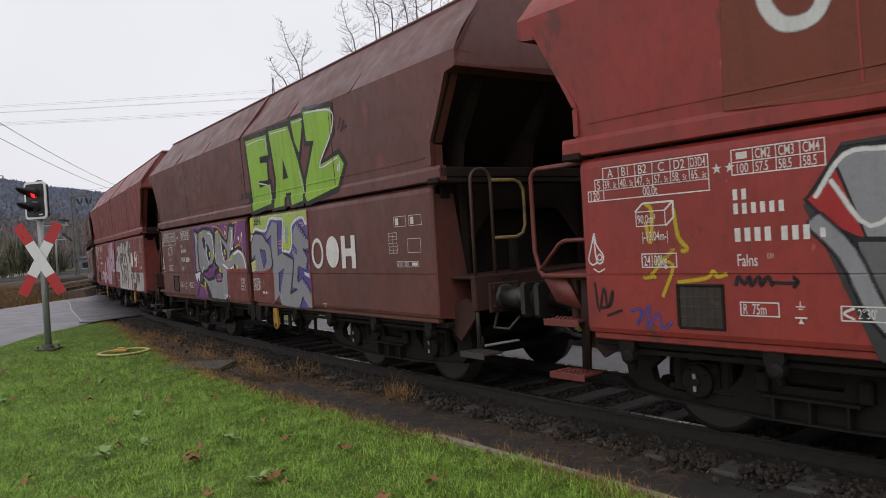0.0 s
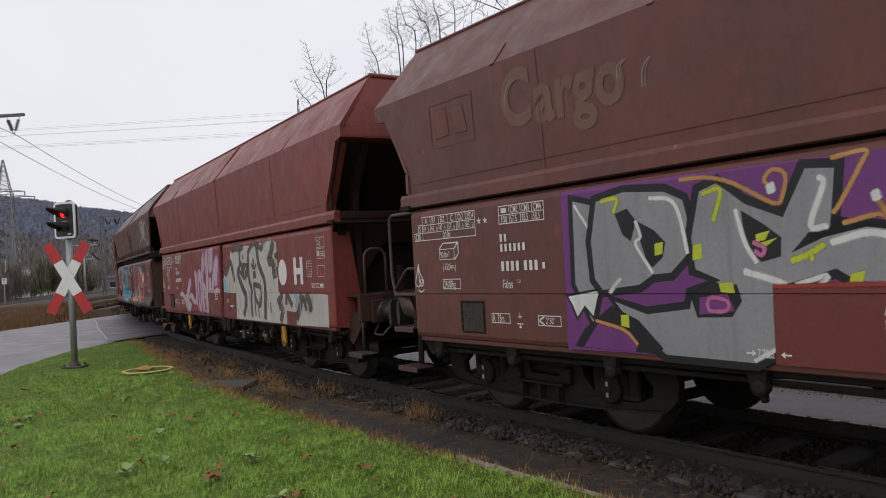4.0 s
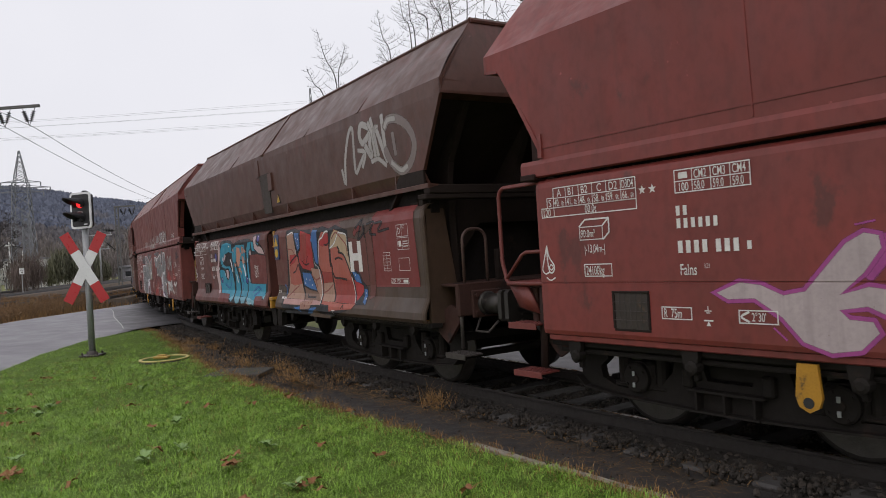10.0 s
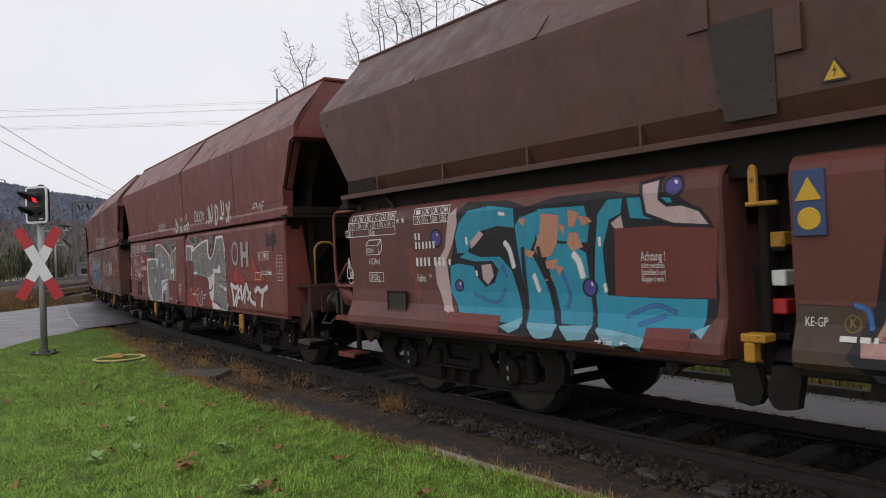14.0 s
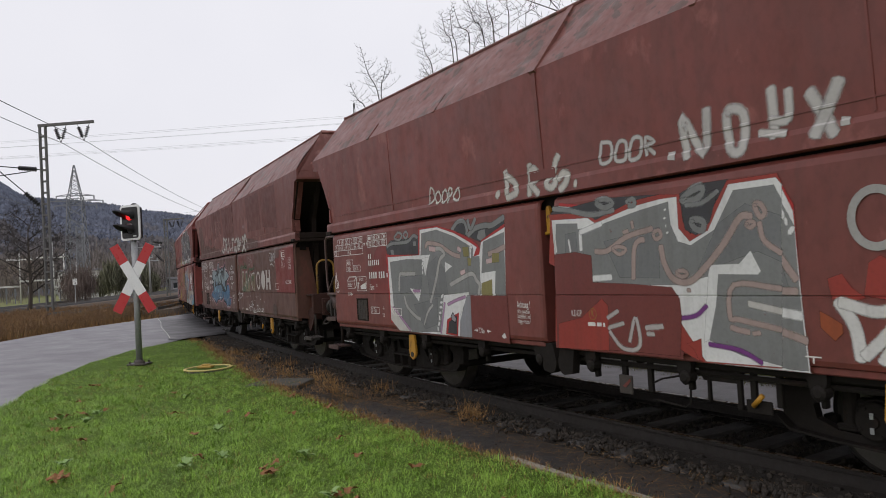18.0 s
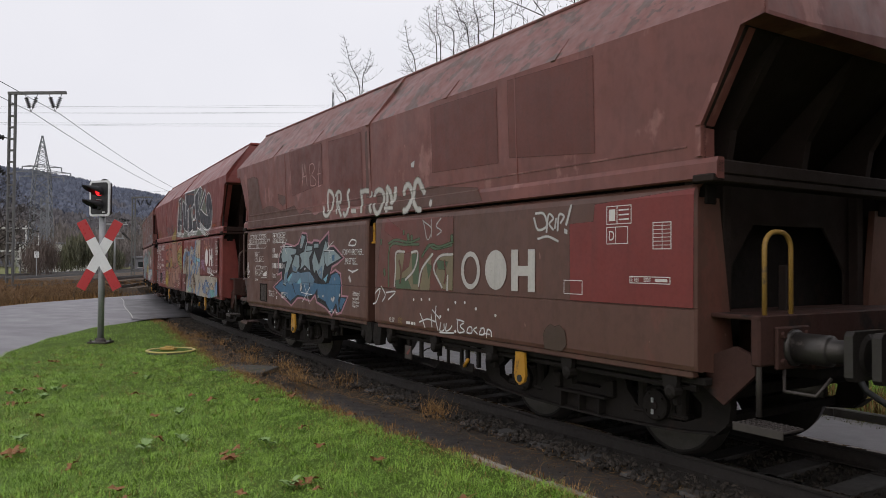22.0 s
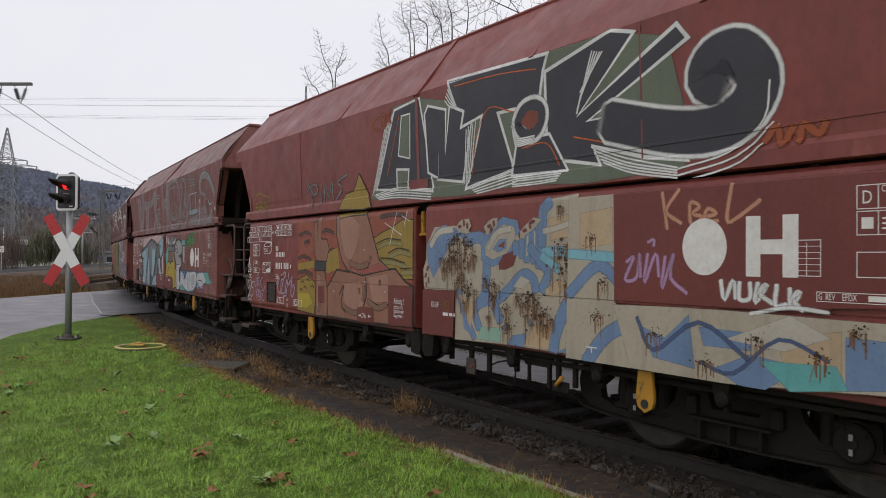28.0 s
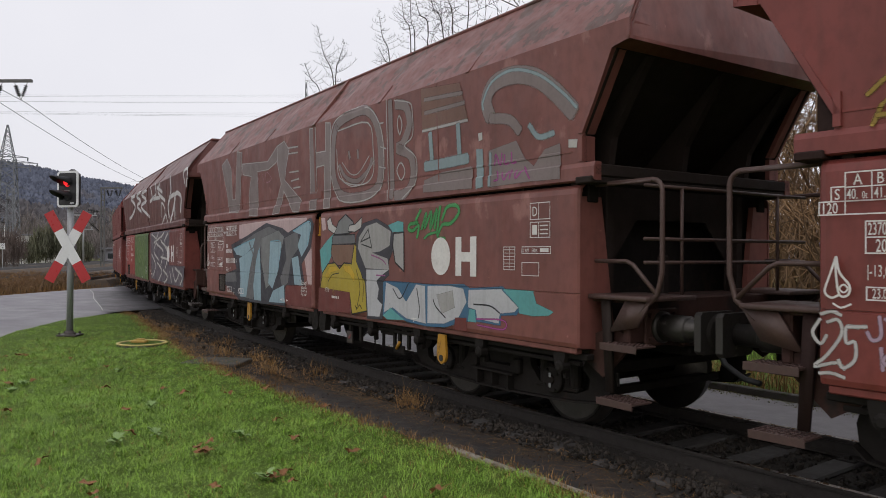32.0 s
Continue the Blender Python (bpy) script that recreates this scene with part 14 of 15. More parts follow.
def whip_tree(x, y, stems, seed, label):
    """A young leafless tree: a few leaning stems, each with up-curved side shoots set with short spurs."""
    rng = random.Random(seed)
    trunk, crown = Shape(), Shape()
    base = Vector((0, 0, 0))
    fork = Vector((stems[0][0][0] - x, 0, 5.2))
    trunk.rod([base, fork * 0.5 + Vector((0.05, 0, 0)), fork], 0.085, 8, 0.05)

    def spurs(pts, r, step):
        for a, b in zip(pts, pts[1:]):
            n = max(1, int((b - a).length / step))
            for i in range(n):
                q = a.lerp(b, (i + rng.random()) / n)
                d = Vector((rng.uniform(-1, 1), rng.uniform(-1, 1), rng.uniform(0.1, 1.2))).normalized() * rng.uniform(0.06, 0.19)
                crown.rod([q, q + d * 0.6, q + d + Vector((0, 0, 0.04))], r, 3, r * 0.6)
    for foot, tip in stems:
        p0, p2 = Vector((foot[0] - x, rng.uniform(-0.2, 0.2), foot[1])), Vector((tip[0] - x, rng.uniform(-0.4, 0.4), tip[1]))
        path = smooth_path([fork, p0, p0.lerp(p2, 0.5) + Vector((-0.06, 0, -0.02)), p2], 6)
        (trunk if foot is stems[0][0] else crown).rod(path, 0.03, 6, 0.006)
        up = [q for q in path if q.z > p0.z - 1.6]
        n = int((p2 - p0).length / 0.13) + 6
        for i in range(n):
            f = (i + rng.random() * 0.8) / n
            k = f * (len(up) - 1)
            q = up[int(k)].lerp(up[min(int(k) + 1, len(up) - 1)], k % 1)
            sg = 1 if i % 2 else -1
            ln = (0.8 * (1 - f) + 0.2) * rng.uniform(0.45, 1.2)
            bend = rng.uniform(0.15, 0.85)
            out = Vector((sg * rng.uniform(0.5, 1.0), rng.uniform(-0.9, 0.9), 0)).normalized()
            shoot = [q, q + out * ln * 0.4 + Vector((0, 0, bend * 0.25 * ln)), q + out * ln * 0.75 + Vector((0, 0, bend * 0.6 * ln)), q + out * ln * 1.02 + Vector((0, 0, bend * ln))]
            crown.rod(shoot, 0.0075, 4, 0.0035)
            spurs(shoot, 0.0042, 0.09)
        spurs(up[len(up) // 2:], 0.006, 0.12)
    th = tagged(new("bare_tree"), label, "tree", group="bare trees behind the track")
    th.matrix_world = pose(x, y, -0.0)
    part("trunk", trunk, M_BARK, th, smooth=True)
    part("crown", crown, M_TWIG, th)


whip_tree(-4.6, 30.0, [((-5.35, 8.7), (-6.1, 11.05)), ((-5.3, 8.9), (-4.95, 10.4)), ((-5.9, 8.2), (-6.5, 9.4))], 1, "slim leaning leafless tree with short spurs")
whip_tree(-2.6, 30.0, [((-3.1, 9.6), (-3.58, 11.65)), ((-2.8, 9.0), (-3.5, 10.0))], 2, "slim leaning leafless tree with short spurs")
whip_tree(-1.9, 29.8, [((-2.2, 10.3), (-2.6, 12.1)), ((-2.05, 10.2), (-2.2, 12.0)), ((-1.5, 10.5), (-2.1, 12.3))], 3, "slim leafless tree with several upright stems")
whip_tree(-0.2, 29.5, [((-0.5, 10.8), (-0.75, 13.0)), ((-0.9, 10.6), (-1.5, 12.4)), ((0.1, 10.9), (0.2, 13.2))], 9, "slim leafless tree with several upright stems")
branch_tree("bare_tree", 4.8, 27.0, 15.5, 14, "large leafless tree with dark spreading limbs", 0.75, 4, 0.15, 0.5, 0.009)
branch_tree("bare_tree", 12.5, 21.0, 15.0, 6, "leafless tree behind the path", 0.7, 4, 0.22, 0.5)
branch_tree("bare_tree", 17.0, 15.0, 14.0, 7, "leafless tree behind the path", 0.7, 3, 0.2, 0.5)
branch_tree("bare_tree", 9.5, 25.5, 13.0, 11, "ivy-clad leafless tree behind the path", 0.6, 3, 0.2, 0.55)


def thicket(name, places, height, mat, seed, label, r=0.007, n_stems=26, category="shrubs"):
    """A thicket of arching stems and side shoots, in one mesh."""
    rng = random.Random(seed)
    s = Shape()
    for x, y, z in places:
        for i in range(n_stems):
            a, b = rng.uniform(0, 6.28), rng.uniform(0.1, 0.9)
            h = height * rng.uniform(0.5, 1.1)
            d = Vector((math.cos(a), math.sin(a), 0))
            p0 = Vector((x + rng.gauss(0, 0.5), y + rng.gauss(0, 0.5), z))
            pts = [p0, p0 + d * h * 0.2 * b + Vector((0, 0, h * 0.5)), p0 + d * h * 0.5 * b + Vector((0, 0, h * 0.85)), p0 + d * h * 0.95 * b + Vector((0, 0, h * (0.95 - 0.3 * b)))]
            s.rod(pts, r * 1.6, 3, r * 0.5)
            for k in range(5):
                f = rng.uniform(0.25, 0.95) * 3
                i0 = min(int(f), 2)
                at = pts[i0].lerp(pts[i0 + 1], f - i0)
                e = Vector((rng.uniform(-1, 1), rng.uniform(-1, 1), rng.uniform(0.0, 1.0))).normalized() * h * rng.uniform(0.12, 0.32)
                s.rod([at, at + e * 0.5, at + e + Vector((0, 0, 0.05 * h))], r, 3, r * 0.4)
    ob = part(name, s, mat)
    return tagged(ob, label, category, kind="stuff")


rng0 = random.Random(8)
thicket("undergrowth", [(*track(u, lat)[:2], -0.1 + 0.06 * (lat - 6)) for u, lat in [(rng0.uniform(-26, 26), rng0.uniform(6.2, 12.5)) for _ in range(330)]], 3.0, M_BRUSH, 3,
        "tangled leafless brown undergrowth behind the path", 0.012, 16)
thicket("tall_shrubs", [(*track(u, lat)[:2], 0.2) for u, lat in [(rng0.uniform(-30, 28), rng0.uniform(10, 16)) for _ in range(150)]], 6.0, M_BRUSH, 5, "tall leafless shrubs behind the path", 0.016, 20)
thicket("roadside_brush", [(-19.8 - rng0.random() * 14 - 0.1 * abs(y - 30), y, -0.35) for y in [rng0.uniform(15, 50) for _ in range(420)]], 0.75, M_BRUSH, 6,
        "dry brown weeds and grass beside the road", 0.011, 22)

# rough dry grass under the roadside brush
rng1 = np.random.default_rng(31)
bp = np.stack([-19.3 - rng1.uniform(0, 15, 26000), rng1.uniform(16, 52, 26000), np.full(26000, -0.4)], 1)
tagged(blades("roadside_grass", bp, rng1.uniform(0.15, 0.6, 26000), 0.022, M_STRAW, 32, 0.8), "tall dry straw-coloured grass beside the road", "grass", kind="stuff")
bp = np.array([(*track(u, lat)[:2], -0.19 + 0.07 * (lat - 4.9)) for u, lat in rng1.uniform((-19, 4.7), (25, 9), (16000, 2))])
tagged(blades("verge_grass", bp, rng1.uniform(0.06, 0.3, 16000), 0.012, M_GRASS, 33, 0.9), "rough mixed grass along the path", "grass", kind="stuff")
bp = np.array([(*track(u, 2.76 + 2.0 * f * f)[:2], -0.06 - 0.14 * f * f) for u, f in rng1.uniform((-19, 0), (22, 1), (16000, 2))])
tagged(blades("bank_straw", bp, rng1.uniform(0.1, 0.42, 16000), 0.009, M_STRAW, 34, 0.95), "tall dead straw behind the path", "grass", kind="stuff")
bp = np.array([(*track(u, 2.62 - 0.28 * f * f)[:2], -0.132) for u, f in rng1.uniform((-19, 0), (12, 1), (9000, 2))])
tagged(blades("path_moss", bp, rng1.uniform(0.008, 0.03, 9000), 0.012, M_MOSS, 35, 1.2, 0.3), "yellow-green moss and crumbs along the path's kerb", "moss", kind="stuff")


# ---------------------------------------------------------------- main line, masts, pylon, far buildings
LINE = Vector((-0.249, 0.969, 0)).normalized()
SIDE = Vector((LINE.y, -LINE.x, 0))


def line_point(d, off, z):
    q = Vector((-31, 46, 0)) + LINE * d + SIDE * off
    return (q.x, q.y, z)


for k, off in enumerate((7.8, 3.3, -5.0, -10.0)):
    b = Shape()
    b.prism([line_point(-8, off - 2.0, -0.35), line_point(-8, off - 1.6, 0.15), line_point(-8, off + 1.6, 0.15), line_point(-8, off + 2.0, -0.35)], LINE * 420)
    tagged(part("main_line_bed", b, M_LINEBED), "stone bed of the main railway line", "track bed", kind="structure")
    for dl in (-0.75, 0.75):
        b = Shape()
        b.prism([line_point(-8, off + dl - 0.035, 0.15), line_point(-8, off + dl - 0.035, 0.31), line_point(-8, off + dl + 0.035, 0.31), line_point(-8, off + dl + 0.035, 0.15)], LINE * 420)
        tagged(part("main_line_rail", b, M_MAST), "rusty rail of the main railway line", "rail", group="main line rails", kind="structure")


def lattice(s, base, top_z, w0, w1, n, r):
    """Four legs with cross bracing, tapering from w0 to w1."""
    bx, by, bz = base

    def corner(f, i):
        w = (w0 + (w1 - w0) * f) / 2
        return Vector((bx + w * (1, 1, -1, -1)[i], by + w * (1, -1, -1, 1)[i], bz + (top_z - bz) * f))
    for i in range(4):
        s.rod([corner(0, i), corner(1, i)], r, 4)
        j = (i + 1) % 4
        for k in range(n):
            s.rod([corner(k / n, i), corner((k + 1) / n, j)], r * 0.6, 3)
            s.rod([corner(k / n, j), corner((k + 1) / n, i)], r * 0.6, 3)


def catenary_mast(at, h, arm, name="catenary_mast", both=True):
    th = tagged(new(name), "grey battened steel railway mast with a cross arm and insulators", "railway mast", group="railway masts")
    th.matrix_world = pose(*at)
    s = Shape()
    for x in (-0.2, 0.2):
        s.box(x - 0.05, x + 0.05, -0.1, 0.1, 0, h, 0.01)
    for k in range(int(h / 0.75)):
        s.box(-0.2, 0.2, -0.08, 0.08, 0.5 + 0.75 * k, 0.62 + 0.75 * k, 0.01)
    part("mast", s, M_MAST, th)
    part("cross_arm", Shape().box(-0.3, arm, -0.09, 0.09, h, h + 0.18, 0.01), M_MAST, th)
    for x in (arm * 0.35, arm * 0.8):
        for dx in (-0.42, 0.42):
            s = Shape()
            a, b = Vector((x + dx, 0, h)), Vector((x, 0, h - 1.15))
            s.rod([a, b], 0.02, 4)
            for i in range(6):
                c = a.lerp(b, 0.22 + 0.1 * i)
                s.lathe([(-0.05, 0.04), (0, 0.15), (0.05, 0.04)], c, b - a, 8)
            part("insulator", s, M_BLACK, th, "dark ribbed insulator")
    # cantilever: a level stay and a rising strut, each with its ribbed insulator, and a steady tube between
    za, zb = h - 2.85, h - 5.4
    for pa, pb in (((-0.2, 0, za), (-3.9, 0, za + 0.55)), ((-0.2, 0, zb), (-3.9, 0, za + 0.75)), ((-1.0, 0, za - 0.05), (-3.9, 0, za - 0.25))):
        s = Shape().rod([pa, pb], 0.035, 6)
        a, b = Vector(pa), Vector(pb)
        if pa[0] > -0.5:
            for i in range(7):
                c = a.lerp(b, (0.42 + 0.19 * i) / (b - a).length)
                s.lathe([(-0.04, 0.05), (0, 0.17), (0.04, 0.05)], c, b - a, 8)
        part("bracket_arm", s, M_BLACK, th)
    return th


catenary_mast((-31, 46, 0.0), 12.45, 3.6)
for d, off in ((45, -2.0), (95, -2.0), (150, -2.0)):
    x, y, z = line_point(d, off, 0.0)
    catenary_mast((x, y, z), 9.5, 2.4)
def pole(at, h, arms, label, r=0.13):
    th = tagged(new("steel_pole"), label, "pole", group="poles beside the main line")
    th.matrix_world = pose(*at, 0, 0, 30)
    part("shaft", Shape().rod([(0, 0, -0.5), (0, 0, h)], r, 8, r * 0.5), M_GALV, th, smooth=True)
    for z, w in arms:
        part("top_arm", Shape().box(-w, w, -0.06, 0.06, z, z + 0.16, 0.01).rod([(-w * 0.85, 0, z), (-w * 0.85, 0, z + 0.5)], 0.07, 6).rod([(w * 0.85, 0, z), (w * 0.85, 0, z + 0.5)], 0.07, 6), M_GALV, th)


pole((-55.6, 106.5, 0), 6.2, ((5.0, 1.3), (5.5, 0.5)), "grey steel pole with two short lamp arms", 0.12)
pole((-53.0, 101.5, 0), 7.3, ((6.8, 1.7),), "weathered wooden line pole with a cross arm and insulators", 0.16)
# open-air switchyard: white posts joined by bars, small equipment between
yard = tagged(new("switchyard_gantry"), "pale switchyard gantry of posts and bars in a meadow", "gantry")
yard.matrix_world = pose(-74.5, 111.5, -0.4, 0, 0, 32)
for x, h, r in ((-4.6, 9.2, 0.12), (0.0, 9.6, 0.28), (1.6, 7.6, 0.2), (-9.5, 7.0, 0.14), (3.4, 6.2, 0.12)):
    part("post", Shape().rod([(x, 0, 0), (x, 0, h)], r, 8, r * 0.4), M_WALLFAR, yard, smooth=True)
for x0, x1, z in ((-2.2, 2.4, 7.0), (-6.4, -2.8, 6.8), (-4.6, 1.6, 3.4), (-9.5, -4.6, 2.6), (0, 3.4, 2.2)):
    part("bar", Shape().box(x0, x1, -0.12, 0.12, z, z + 0.26, 0.02), M_WALLFAR, yard)
for i, x in enumerate((-8, -6.6, -5.4, -3.4, -2.1, -0.9, 0.9, 2.4)):
    part("insulator_stand", Shape().rod([(x, 0.5, 0), (x, 0.5, 1.6)], 0.1, 6).lathe([(1.6, 0.2), (2.2 + 0.3 * (i % 2), 0.16), (2.4 + 0.3 * (i % 2), 0.06)], (x, 0.5, 0), (0, 0, 1), 8), M_PYLON, yard)

py = tagged(new("lattice_pylon"), "grey steel lattice power pylon beyond the tracks", "pylon")
py.matrix_world = pose(-58.5, 93.0, -0.3, 0, 0, 20)
s = Shape()
lattice(s, (0, 0, 0), 14.1, 2.9, 1.7, 10, 0.075)
part("tower", s, M_PYLON, py)
s = Shape()
lattice(s, (0, 0, 14.1), 18.3, 1.5, 0.12, 7, 0.06)
part("peak", s, M_PYLON, py)
for z, w in ((14.2, 2.3), (13.5, 3.4), (12.9, 2.6)):
    s = Shape()
    for sg in (-1, 1):
        s.rod([(0, 0, z), (sg * w, 0, z)], 0.07, 4)
        s.rod([(0, 0, z + 0.35), (sg * w, 0, z)], 0.05, 4)
        s.rod([(sg * w, 0, z), (sg * w, 0, z - 0.5)], 0.09, 5)
    part("cross_arm", s, M_PYLON, py)
# a slimmer lattice mast stands in front of the pylon
py = tagged(new("lattice_mast"), "slim grey lattice mast before the power pylon", "mast")
py.matrix_world = pose(-50.0, 80.0, -0.3, 0, 0, 20)
s = Shape()
lattice(s, (0, 0, 0), 9.0, 0.75, 0.6, 13, 0.05)
part("tower", s, M_PYLON, py)

# kilometre board near the masts
kb = tagged(new("kilometre_board"), "small white kilometre board reading 20 over 4", "sign")
kb.matrix_world = pose(-40.0, 63.0, 0.95, 0, 0, 32)
part("plate", Shape().box(-0.19, 0.19, -0.02, 0.02, 0.98, 1.52, 0.01), M_SIGNWHITE, kb)
part("stake", Shape().rod([(0, 0.05, -1.1), (0, 0.05, 1.5)], 0.04, 6), M_GALV, kb)


s = Shape()
text_shape("20", 0.19, s, lambda x, z: (-0.14 + x, -0.026, 1.29 + z))
text_shape("4", 0.19, s, lambda x, z: (-0.06 + x, -0.026, 1.04 + z))
part("lettering", s, M_BLACK, kb)


def wire(name, pts, r, label, sag=0.0):
    s = Shape()
    out = []
    for a, b in zip(pts, pts[1:]):
        a, b = Vector(a), Vector(b)
        for i in range(10):
            f = i / 10
            out.append(a.lerp(b, f) - Vector((0, 0, 4 * sag * f * (1 - f))))
    out.append(Vector(pts[-1]))
    s.rod(out, r, 4)
    return tagged(part(name, s, M_WIRE), label, "wire", group="overhead wires")


for off, z in ((1.26, 11.3), (2.88, 11.3)):
    wire("feeder_wire", [line_point(-60, off, z + 0.4), line_point(0, off, z), line_point(60, off, z - 0.2), line_point(130, off, z - 0.2), line_point(300, off, z - 0.2)], 0.02, "dark feeder wire along the main line", 0.5)
for off, z in ((-3.4, 6.9), (-3.4, 8.2), (-8.5, 6.9)):
    wire("contact_wire", [line_point(-40, off, z), line_point(0, off, z), line_point(60, off, z), line_point(300, off, z)], 0.018, "contact wire over the main line", 0.15 if z < 7 else 0.9)
for k, z in enumerate((56.2, 55.0, 52.6, 51.8, 47.6, 46.4, 45.4)):
    wire("power_line", [(-420, 262, z + 6 + k), (330, 262, z + 8)], 0.03, "thin high-voltage line across the sky", 5.0)
for k, z in enumerate((35.5, 33.0)):
    wire("power_line", [(-420, 330, z - 12), (-60, 300, z), (200, 280, z + 20)], 0.035, "thin high-voltage line across the sky", 2.0)

# two thin antenna masts far behind the trees
for x, y, h in ((-41, 190, 46), (-20.5, 190, 47)):
    s = Shape()
    lattice(s, (0, 0, 0), h, 2.2, 0.3, 22, 0.06)
    th = tagged(new("lattice_pylon"), "distant slim lattice pylon behind the trees", "pylon")
    th.matrix_world = pose(x, y, 0)
    part("tower", s, M_PYLON, th)
    part("cross_arm", Shape().box(-2.6, 2.6, -0.1, 0.1, h - 6, h - 5.8, 0.01), M_PYLON, th)


def far_building(x, y, w, d, h, turn, label, wall):
    th = tagged(new("building"), label, "building", group="buildings beyond the tracks")
    th.matrix_world = pose(x, y, -0.4, 0, 0, turn)
    part("wall", Shape().box(-w / 2, w / 2, -d / 2, d / 2, 0, h, 0.05), wall, th)
    part("roof", Shape().box(-w / 2 - 0.3, w / 2 + 0.3, -d / 2 - 0.3, d / 2 + 0.3, h, h + 0.35, 0.05), M_GREYROOF, th)
    for i in range(int(w / 2.4)):
        xx = -w / 2 + 1.2 + 2.4 * i
        win = part("window", Shape().box(xx - 0.6, xx + 0.6, -d / 2 - 0.06, -d / 2 + 0.1, h * 0.4, h * 0.75, 0.02), M_GLASSDARK, th)
        part("frame", Shape().box(xx - 0.7, xx + 0.7, -d / 2 - 0.04, -d / 2 + 0.06, h * 0.36, h * 0.4, 0.01), M_WALLFAR, win)


far_building(-71, 122, 9, 6, 3.4, 30, "low white building beyond the railway", M_WALLFAR)
far_building(-84, 140, 14, 8, 5.2, 32, "long pale building beyond the railway", M_WALLFAR)
far_building(-60, 128, 6, 5, 2.6, 30, "small grey hut beyond the railway", M_GREYROOF)

def bare_wood(name, spots, mat, seed, label, twigs=230, thick=0.07):
    """Far leafless trees: short trunks and a haze of thin upright twigs in uneven crowns, in one mesh."""
    rng = np.random.default_rng(seed)
    pts, lens = [], []
    for x, y, z, h, w in spots:
        d = rng.normal(0, 1, (twigs, 3))
        d /= np.linalg.norm(d, axis=1)[:, None]
        d *= (rng.uniform(0.1, 1, twigs) ** 0.5)[:, None]
        pts.append(np.stack([x + d[:, 0] * w, y + d[:, 1] * w, z + h * (0.5 + 0.42 * d[:, 2])], 1))
        lens.append(rng.uniform(0.1, 0.3, twigs) * h)
        k = 10
        pts.append(np.stack([x + rng.normal(0, 0.25 * w, k), y + rng.normal(0, 0.25 * w, k), np.full(k, z)], 1))
        lens.append(rng.uniform(0.6, 0.95, k) * h)
    ob = blades(name, np.concatenate(pts), np.concatenate(lens), thick, mat, seed + 1, 0.75)
    return tagged(ob, label, "woods", kind="stuff")


def on_bearing(az, r):
    return r * math.sin(radians(az)), r * math.cos(radians(az))


M_WOODGREY = material("grey_brown_wood", (0.2, 0.176, 0.165), rough=0.95, second=(0.15, 0.133, 0.128), scale=0.06, fine=1, fine_amount=0.15, bump=0, island=0.35, third=(0.23, 0.185, 0.15), third_scale=0.09, third_at=0.56, spec=0.05)
M_EVERGREEN = material("dark_evergreen", (0.165, 0.165, 0.115), rough=0.85, second=(0.125, 0.128, 0.1), scale=0.6, bump=0, island=0.4, third=(0.15, 0.135, 0.075), third_scale=0.5, third_at=0.58, spec=0.1)
M_BUSHDARK = material("dark_brown_bush", (0.17, 0.135, 0.12), rough=0.95, second=(0.11, 0.09, 0.08), scale=0.6, bump=0, island=0.35, spec=0.05)
bare_wood("far_wood", [(*on_bearing(rng0.uniform(-46, 6), rng0.uniform(215, 330)), -0.4, rng0.uniform(9, 16), rng0.uniform(3, 5)) for _ in range(330)], M_WOODGREY, 41, "bare grey-brown trees at the foot of the hill", 200, 0.13)
bare_wood("far_scrub", [(*on_bearing(rng0.uniform(-30.3, -22), rng0.uniform(135, 165)), -0.4, rng0.uniform(4.5, 8.5), rng0.uniform(1.8, 3)) for _ in range(46)], M_WOODGREY, 43, "leafless brown trees beyond the main line", 260, 0.06)
bare_wood("far_hedge", [(*on_bearing(rng0.uniform(-46, -35.6), rng0.uniform(125, 200)), -0.4, rng0.uniform(5, 11), rng0.uniform(2, 3.5)) for _ in range(60)], M_WOODGREY, 45, "leafless trees round the meadow", 240, 0.07)
bare_wood("evergreen_shrub", [(*on_bearing(a, r), -0.4, h, w) for a, r, h, w in ((-30.3, 118, 5.4, 1.3), (-29.7, 121, 6.0, 1.5), (-29.0, 120, 5.2, 1.4), (-28.4, 122, 4.6, 1.3), (-27.9, 121, 4.9, 1.3), (-30.8, 124, 3.6, 1.2), (-27.4, 126, 4.0, 1.2))], M_EVERGREEN, 47, "rounded evergreen shrubs beyond the tracks", 750, 0.1)
bare_wood("dark_bush", [(*on_bearing(a, r), -0.4, h, w) for a, r, h, w in ((-32.9, 88, 4.0, 1.0), (-32.3, 87, 4.4, 1.1), (-31.8, 88, 4.6, 1.2), (-31.5, 90, 4.2, 1.0), (-32.6, 85, 3.4, 1.1))], M_BUSHDARK, 49, "dense dark leafless bush below the pylon", 800, 0.03)
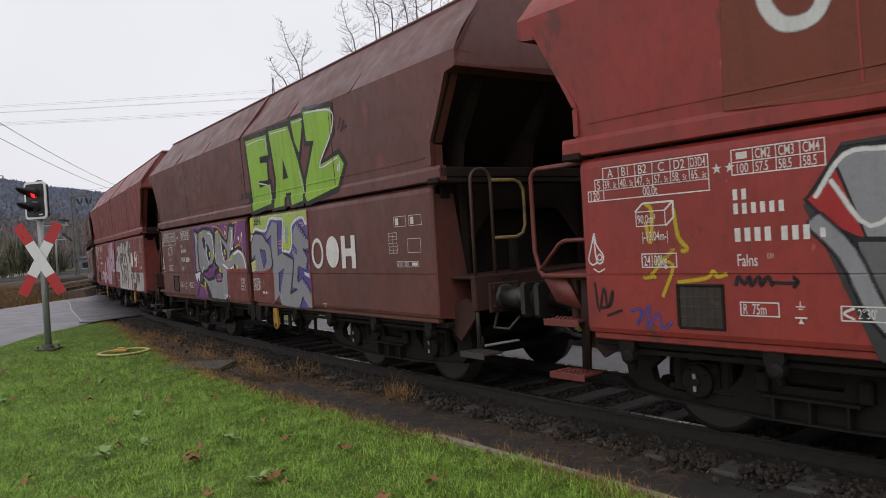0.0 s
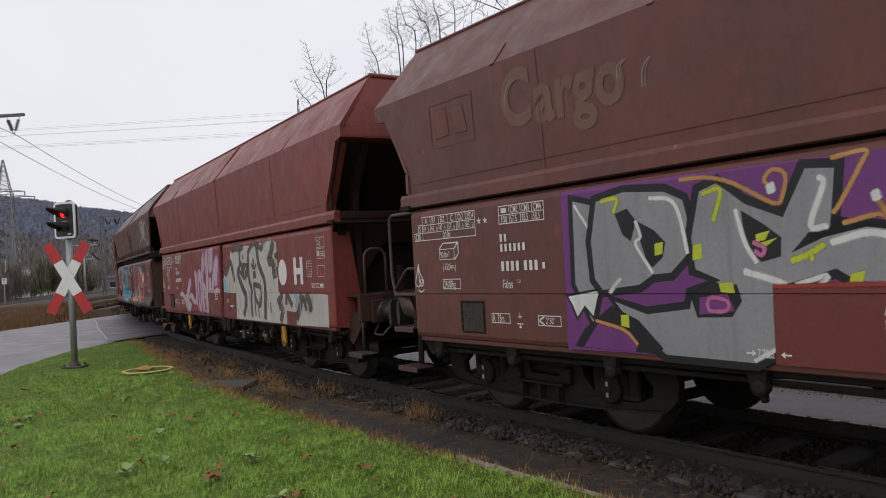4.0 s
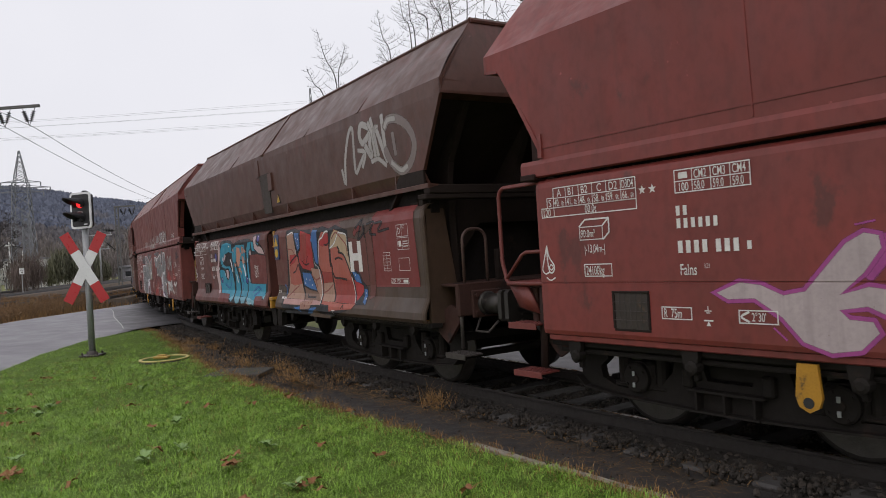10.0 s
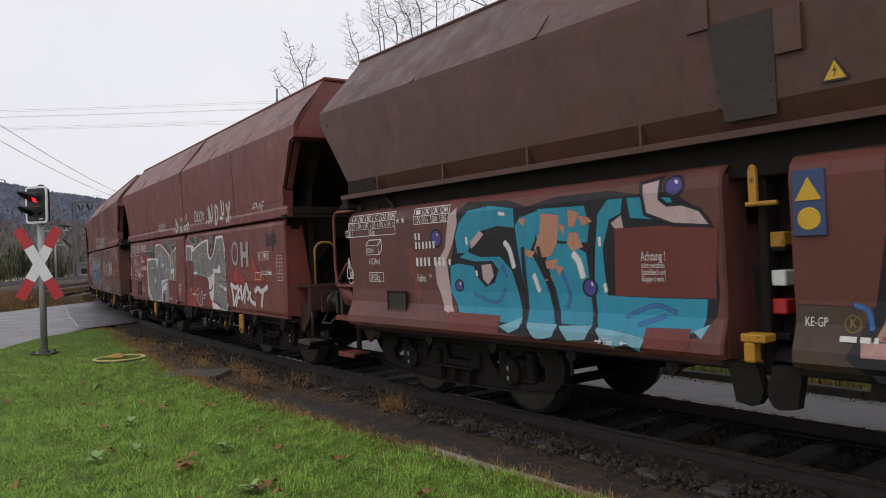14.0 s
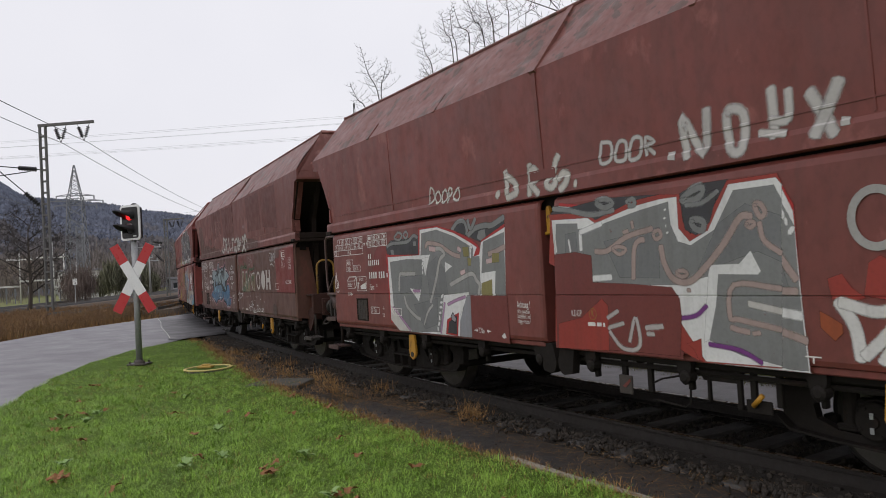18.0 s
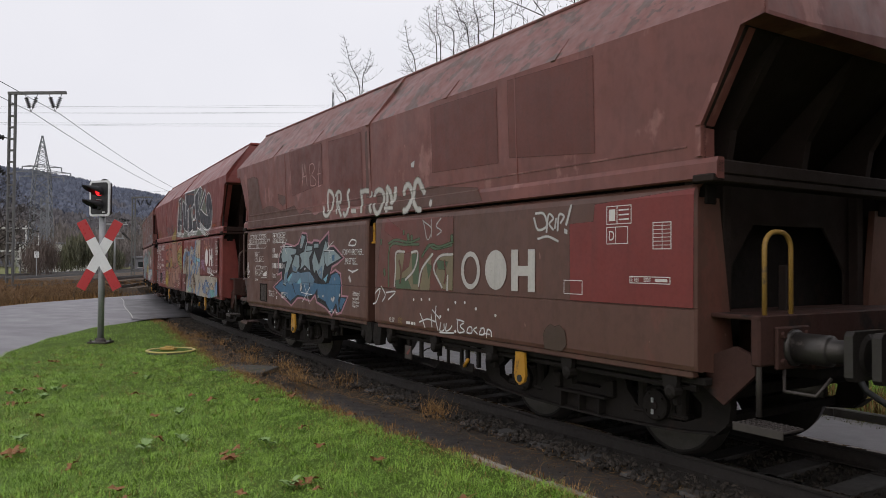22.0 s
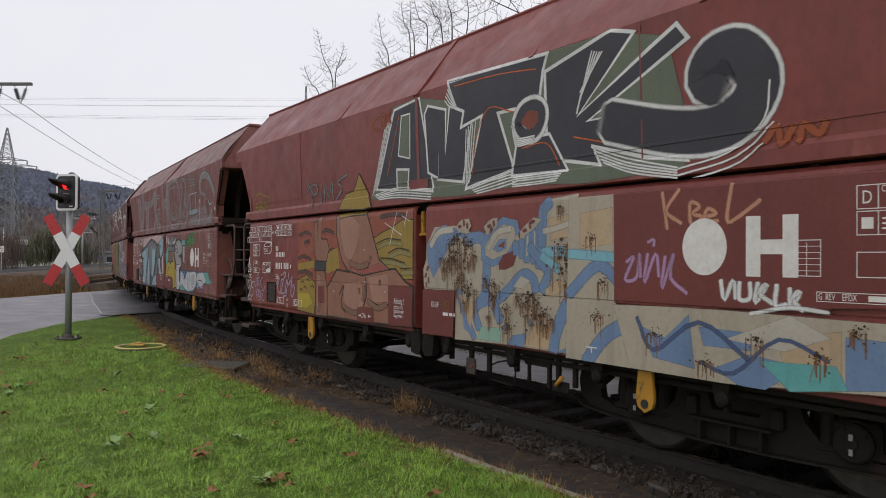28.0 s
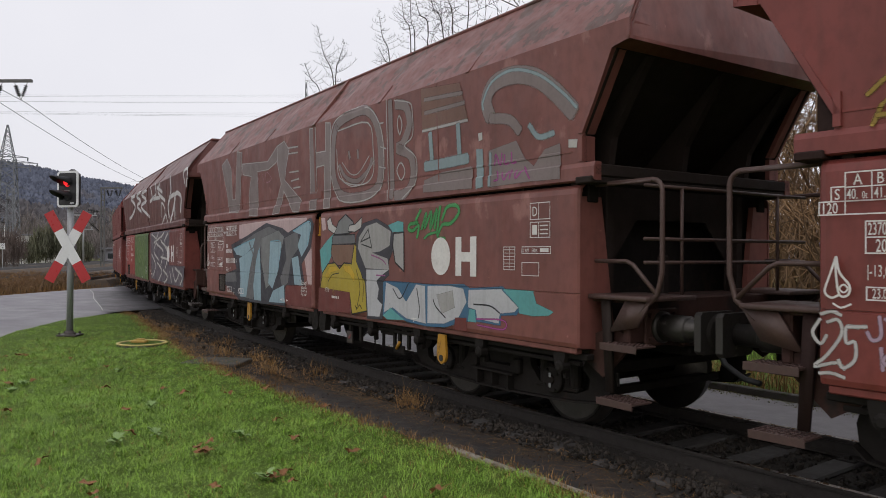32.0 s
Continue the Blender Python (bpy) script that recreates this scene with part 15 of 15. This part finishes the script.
# storage tank and shed far beyond the line
far_building(-137, 226, 22, 8, 4.6, 31, "long pale flat-roofed shed beyond the railway", M_WALLFAR)
tank = tagged(new("storage_tank"), "white horizontal storage tank on a shed", "tank")
tank.matrix_world = pose(-133, 222, 5.0, 0, 0, 31)
part("vessel", Shape().lathe([(-4.5, 0.3), (-4.2, 1.0), (-3.6, 1.25), (3.6, 1.25), (4.2, 1.0), (4.5, 0.3)], (0, 0, 1.4), (1, 0, 0), 14), M_WALLFAR, tank, smooth=True)
part("cradle", Shape().box(-3, -2.4, -0.9, 0.9, -0.2, 0.6, 0.02).box(2.4, 3, -0.9, 0.9, -0.2, 0.6, 0.02), M_GREYROOF, tank)
branch_tree("bare_tree", -33.6, 47.6, 6.6, 23, "crooked leafless tree beside the railway mast", 0.85, 4, 0.16, 0.35, 0.012)

# wooded ridge: a long hill with a rough canopy; its blue-grey holds the distance haze
M_HILL = material("haze_tinted_winter_wood", (0.145, 0.16, 0.21), rough=1.0, second=(0.125, 0.136, 0.17), scale=0.012, amount=0.8, fine=0.09, fine_amount=0.3, bump=0, third=(0.17, 0.165, 0.18), third_scale=0.02, third_at=0.58, island=0.25, spec=0.0)
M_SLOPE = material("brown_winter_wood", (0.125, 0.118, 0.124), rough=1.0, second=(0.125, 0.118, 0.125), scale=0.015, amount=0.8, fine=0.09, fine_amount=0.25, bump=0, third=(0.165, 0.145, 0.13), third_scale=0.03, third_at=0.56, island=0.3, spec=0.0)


def ridge_height(az):
    pts = [(-60, 132), (-42, 112), (-38, 97), (-36.5, 91), (-35.7, 83), (-34.9, 79), (-32.9, 77.5), (-31.5, 75), (-29.7, 72), (-27.9, 67), (-26.3, 64), (-24.5, 60.5), (-22, 55), (-15, 42), (-5, 34), (10, 30), (60, 26)]
    for (a, p), (b, q) in zip(pts, pts[1:]):
        if az <= b:
            return p + (q - p) * (az - a) / (b - a)
    return 26


def rise(r):
    """Share of the ridge height reached at a distance."""
    prof = [(330, 0), (420, 0.16), (520, 0.45), (610, 0.75), (680, 0.95), (730, 1.0), (800, 0.9)]
    for (a, p), (b, q) in zip(prof, prof[1:]):
        if r <= b:
            return p + (q - p) * (r - a) / (b - a)
    return 0.9


def hill():
    s = Shape()
    azs = steps(-60, 60, 240)
    rs = [330, 420, 520, 610, 680, 730, 800]
    v = []
    for az in azs:
        for j, r in enumerate(rs):
            a = radians(az)
            f = [0, 0.16, 0.45, 0.75, 0.95, 1.0, 0.9][j]
            v.append((r * math.sin(a), r * math.cos(a), -2 + ridge_height(az) * f * (1 + 0.08 * noise.noise((az * 0.25, j, 2)))))
    n = len(rs)
    s.add(v, [[i * n + j, i * n + j + 1, (i + 1) * n + j + 1, (i + 1) * n + j] for i in range(len(azs) - 1) for j in range(n - 1)])
    tagged(part("hill", s, M_HILL, smooth=True), "long wooded hill behind the railway, haze put into its blue-grey colour", "hill", kind="structure")
    rng = random.Random(77)
    c, low = Shape(), Shape()
    for i in range(24000):
        az = rng.uniform(-46, 8)
        f = rng.random() ** 0.6
        r = 345 + 385 * f
        j = rise(r)
        a = radians(az)
        z = -2 + ridge_height(az) * j
        x, y = r * math.sin(a), r * math.cos(a)
        w, h = rng.uniform(1.0, 2.6), rng.uniform(2.0, 4.6)
        pts = [(x + w * rng.uniform(0.7, 1.2) * math.cos(2.09 * k + i), y + w * rng.uniform(0.7, 1.2) * math.sin(2.09 * k + i), z - 1) for k in range(3)]
        m = [(x + w * rng.uniform(0.5, 1.0) * math.cos(2.09 * k + i + 1), y + w * rng.uniform(0.5, 1.0) * math.sin(2.09 * k + i + 1), z + h * rng.uniform(0.45, 0.7)) for k in range(3)]
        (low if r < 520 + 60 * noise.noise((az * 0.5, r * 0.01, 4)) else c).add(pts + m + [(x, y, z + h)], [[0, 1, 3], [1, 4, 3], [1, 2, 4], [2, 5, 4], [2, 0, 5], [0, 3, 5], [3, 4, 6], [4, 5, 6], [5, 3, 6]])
    tagged(part("hill_woods", c, M_HILL), "bare woods covering the hill, coloured blue-grey for distance haze", "woods", kind="stuff")
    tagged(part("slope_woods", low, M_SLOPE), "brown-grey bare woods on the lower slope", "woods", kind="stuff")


hill()


# ---------------------------------------------------------------- movement
def motions():
    """The train rolls along its track and its wheels turn."""
    for (w, sets, half), off in zip(WAGONS, OFFSETS):
        walk(w, [(t, on_track(off + rolled(t), 0.0, half)) for t in [i * 1.0 for i in range(33)]])
        for k, ws in enumerate(sets):
            at = ws.matrix_basis.translation.copy()
            walk(ws, [(t, pose(at.x, at.y, at.z, 0, math.degrees(rolled(t) / 0.46) + 40 * k, 0)) for t in [i * 0.25 for i in range(129)]])


motions()
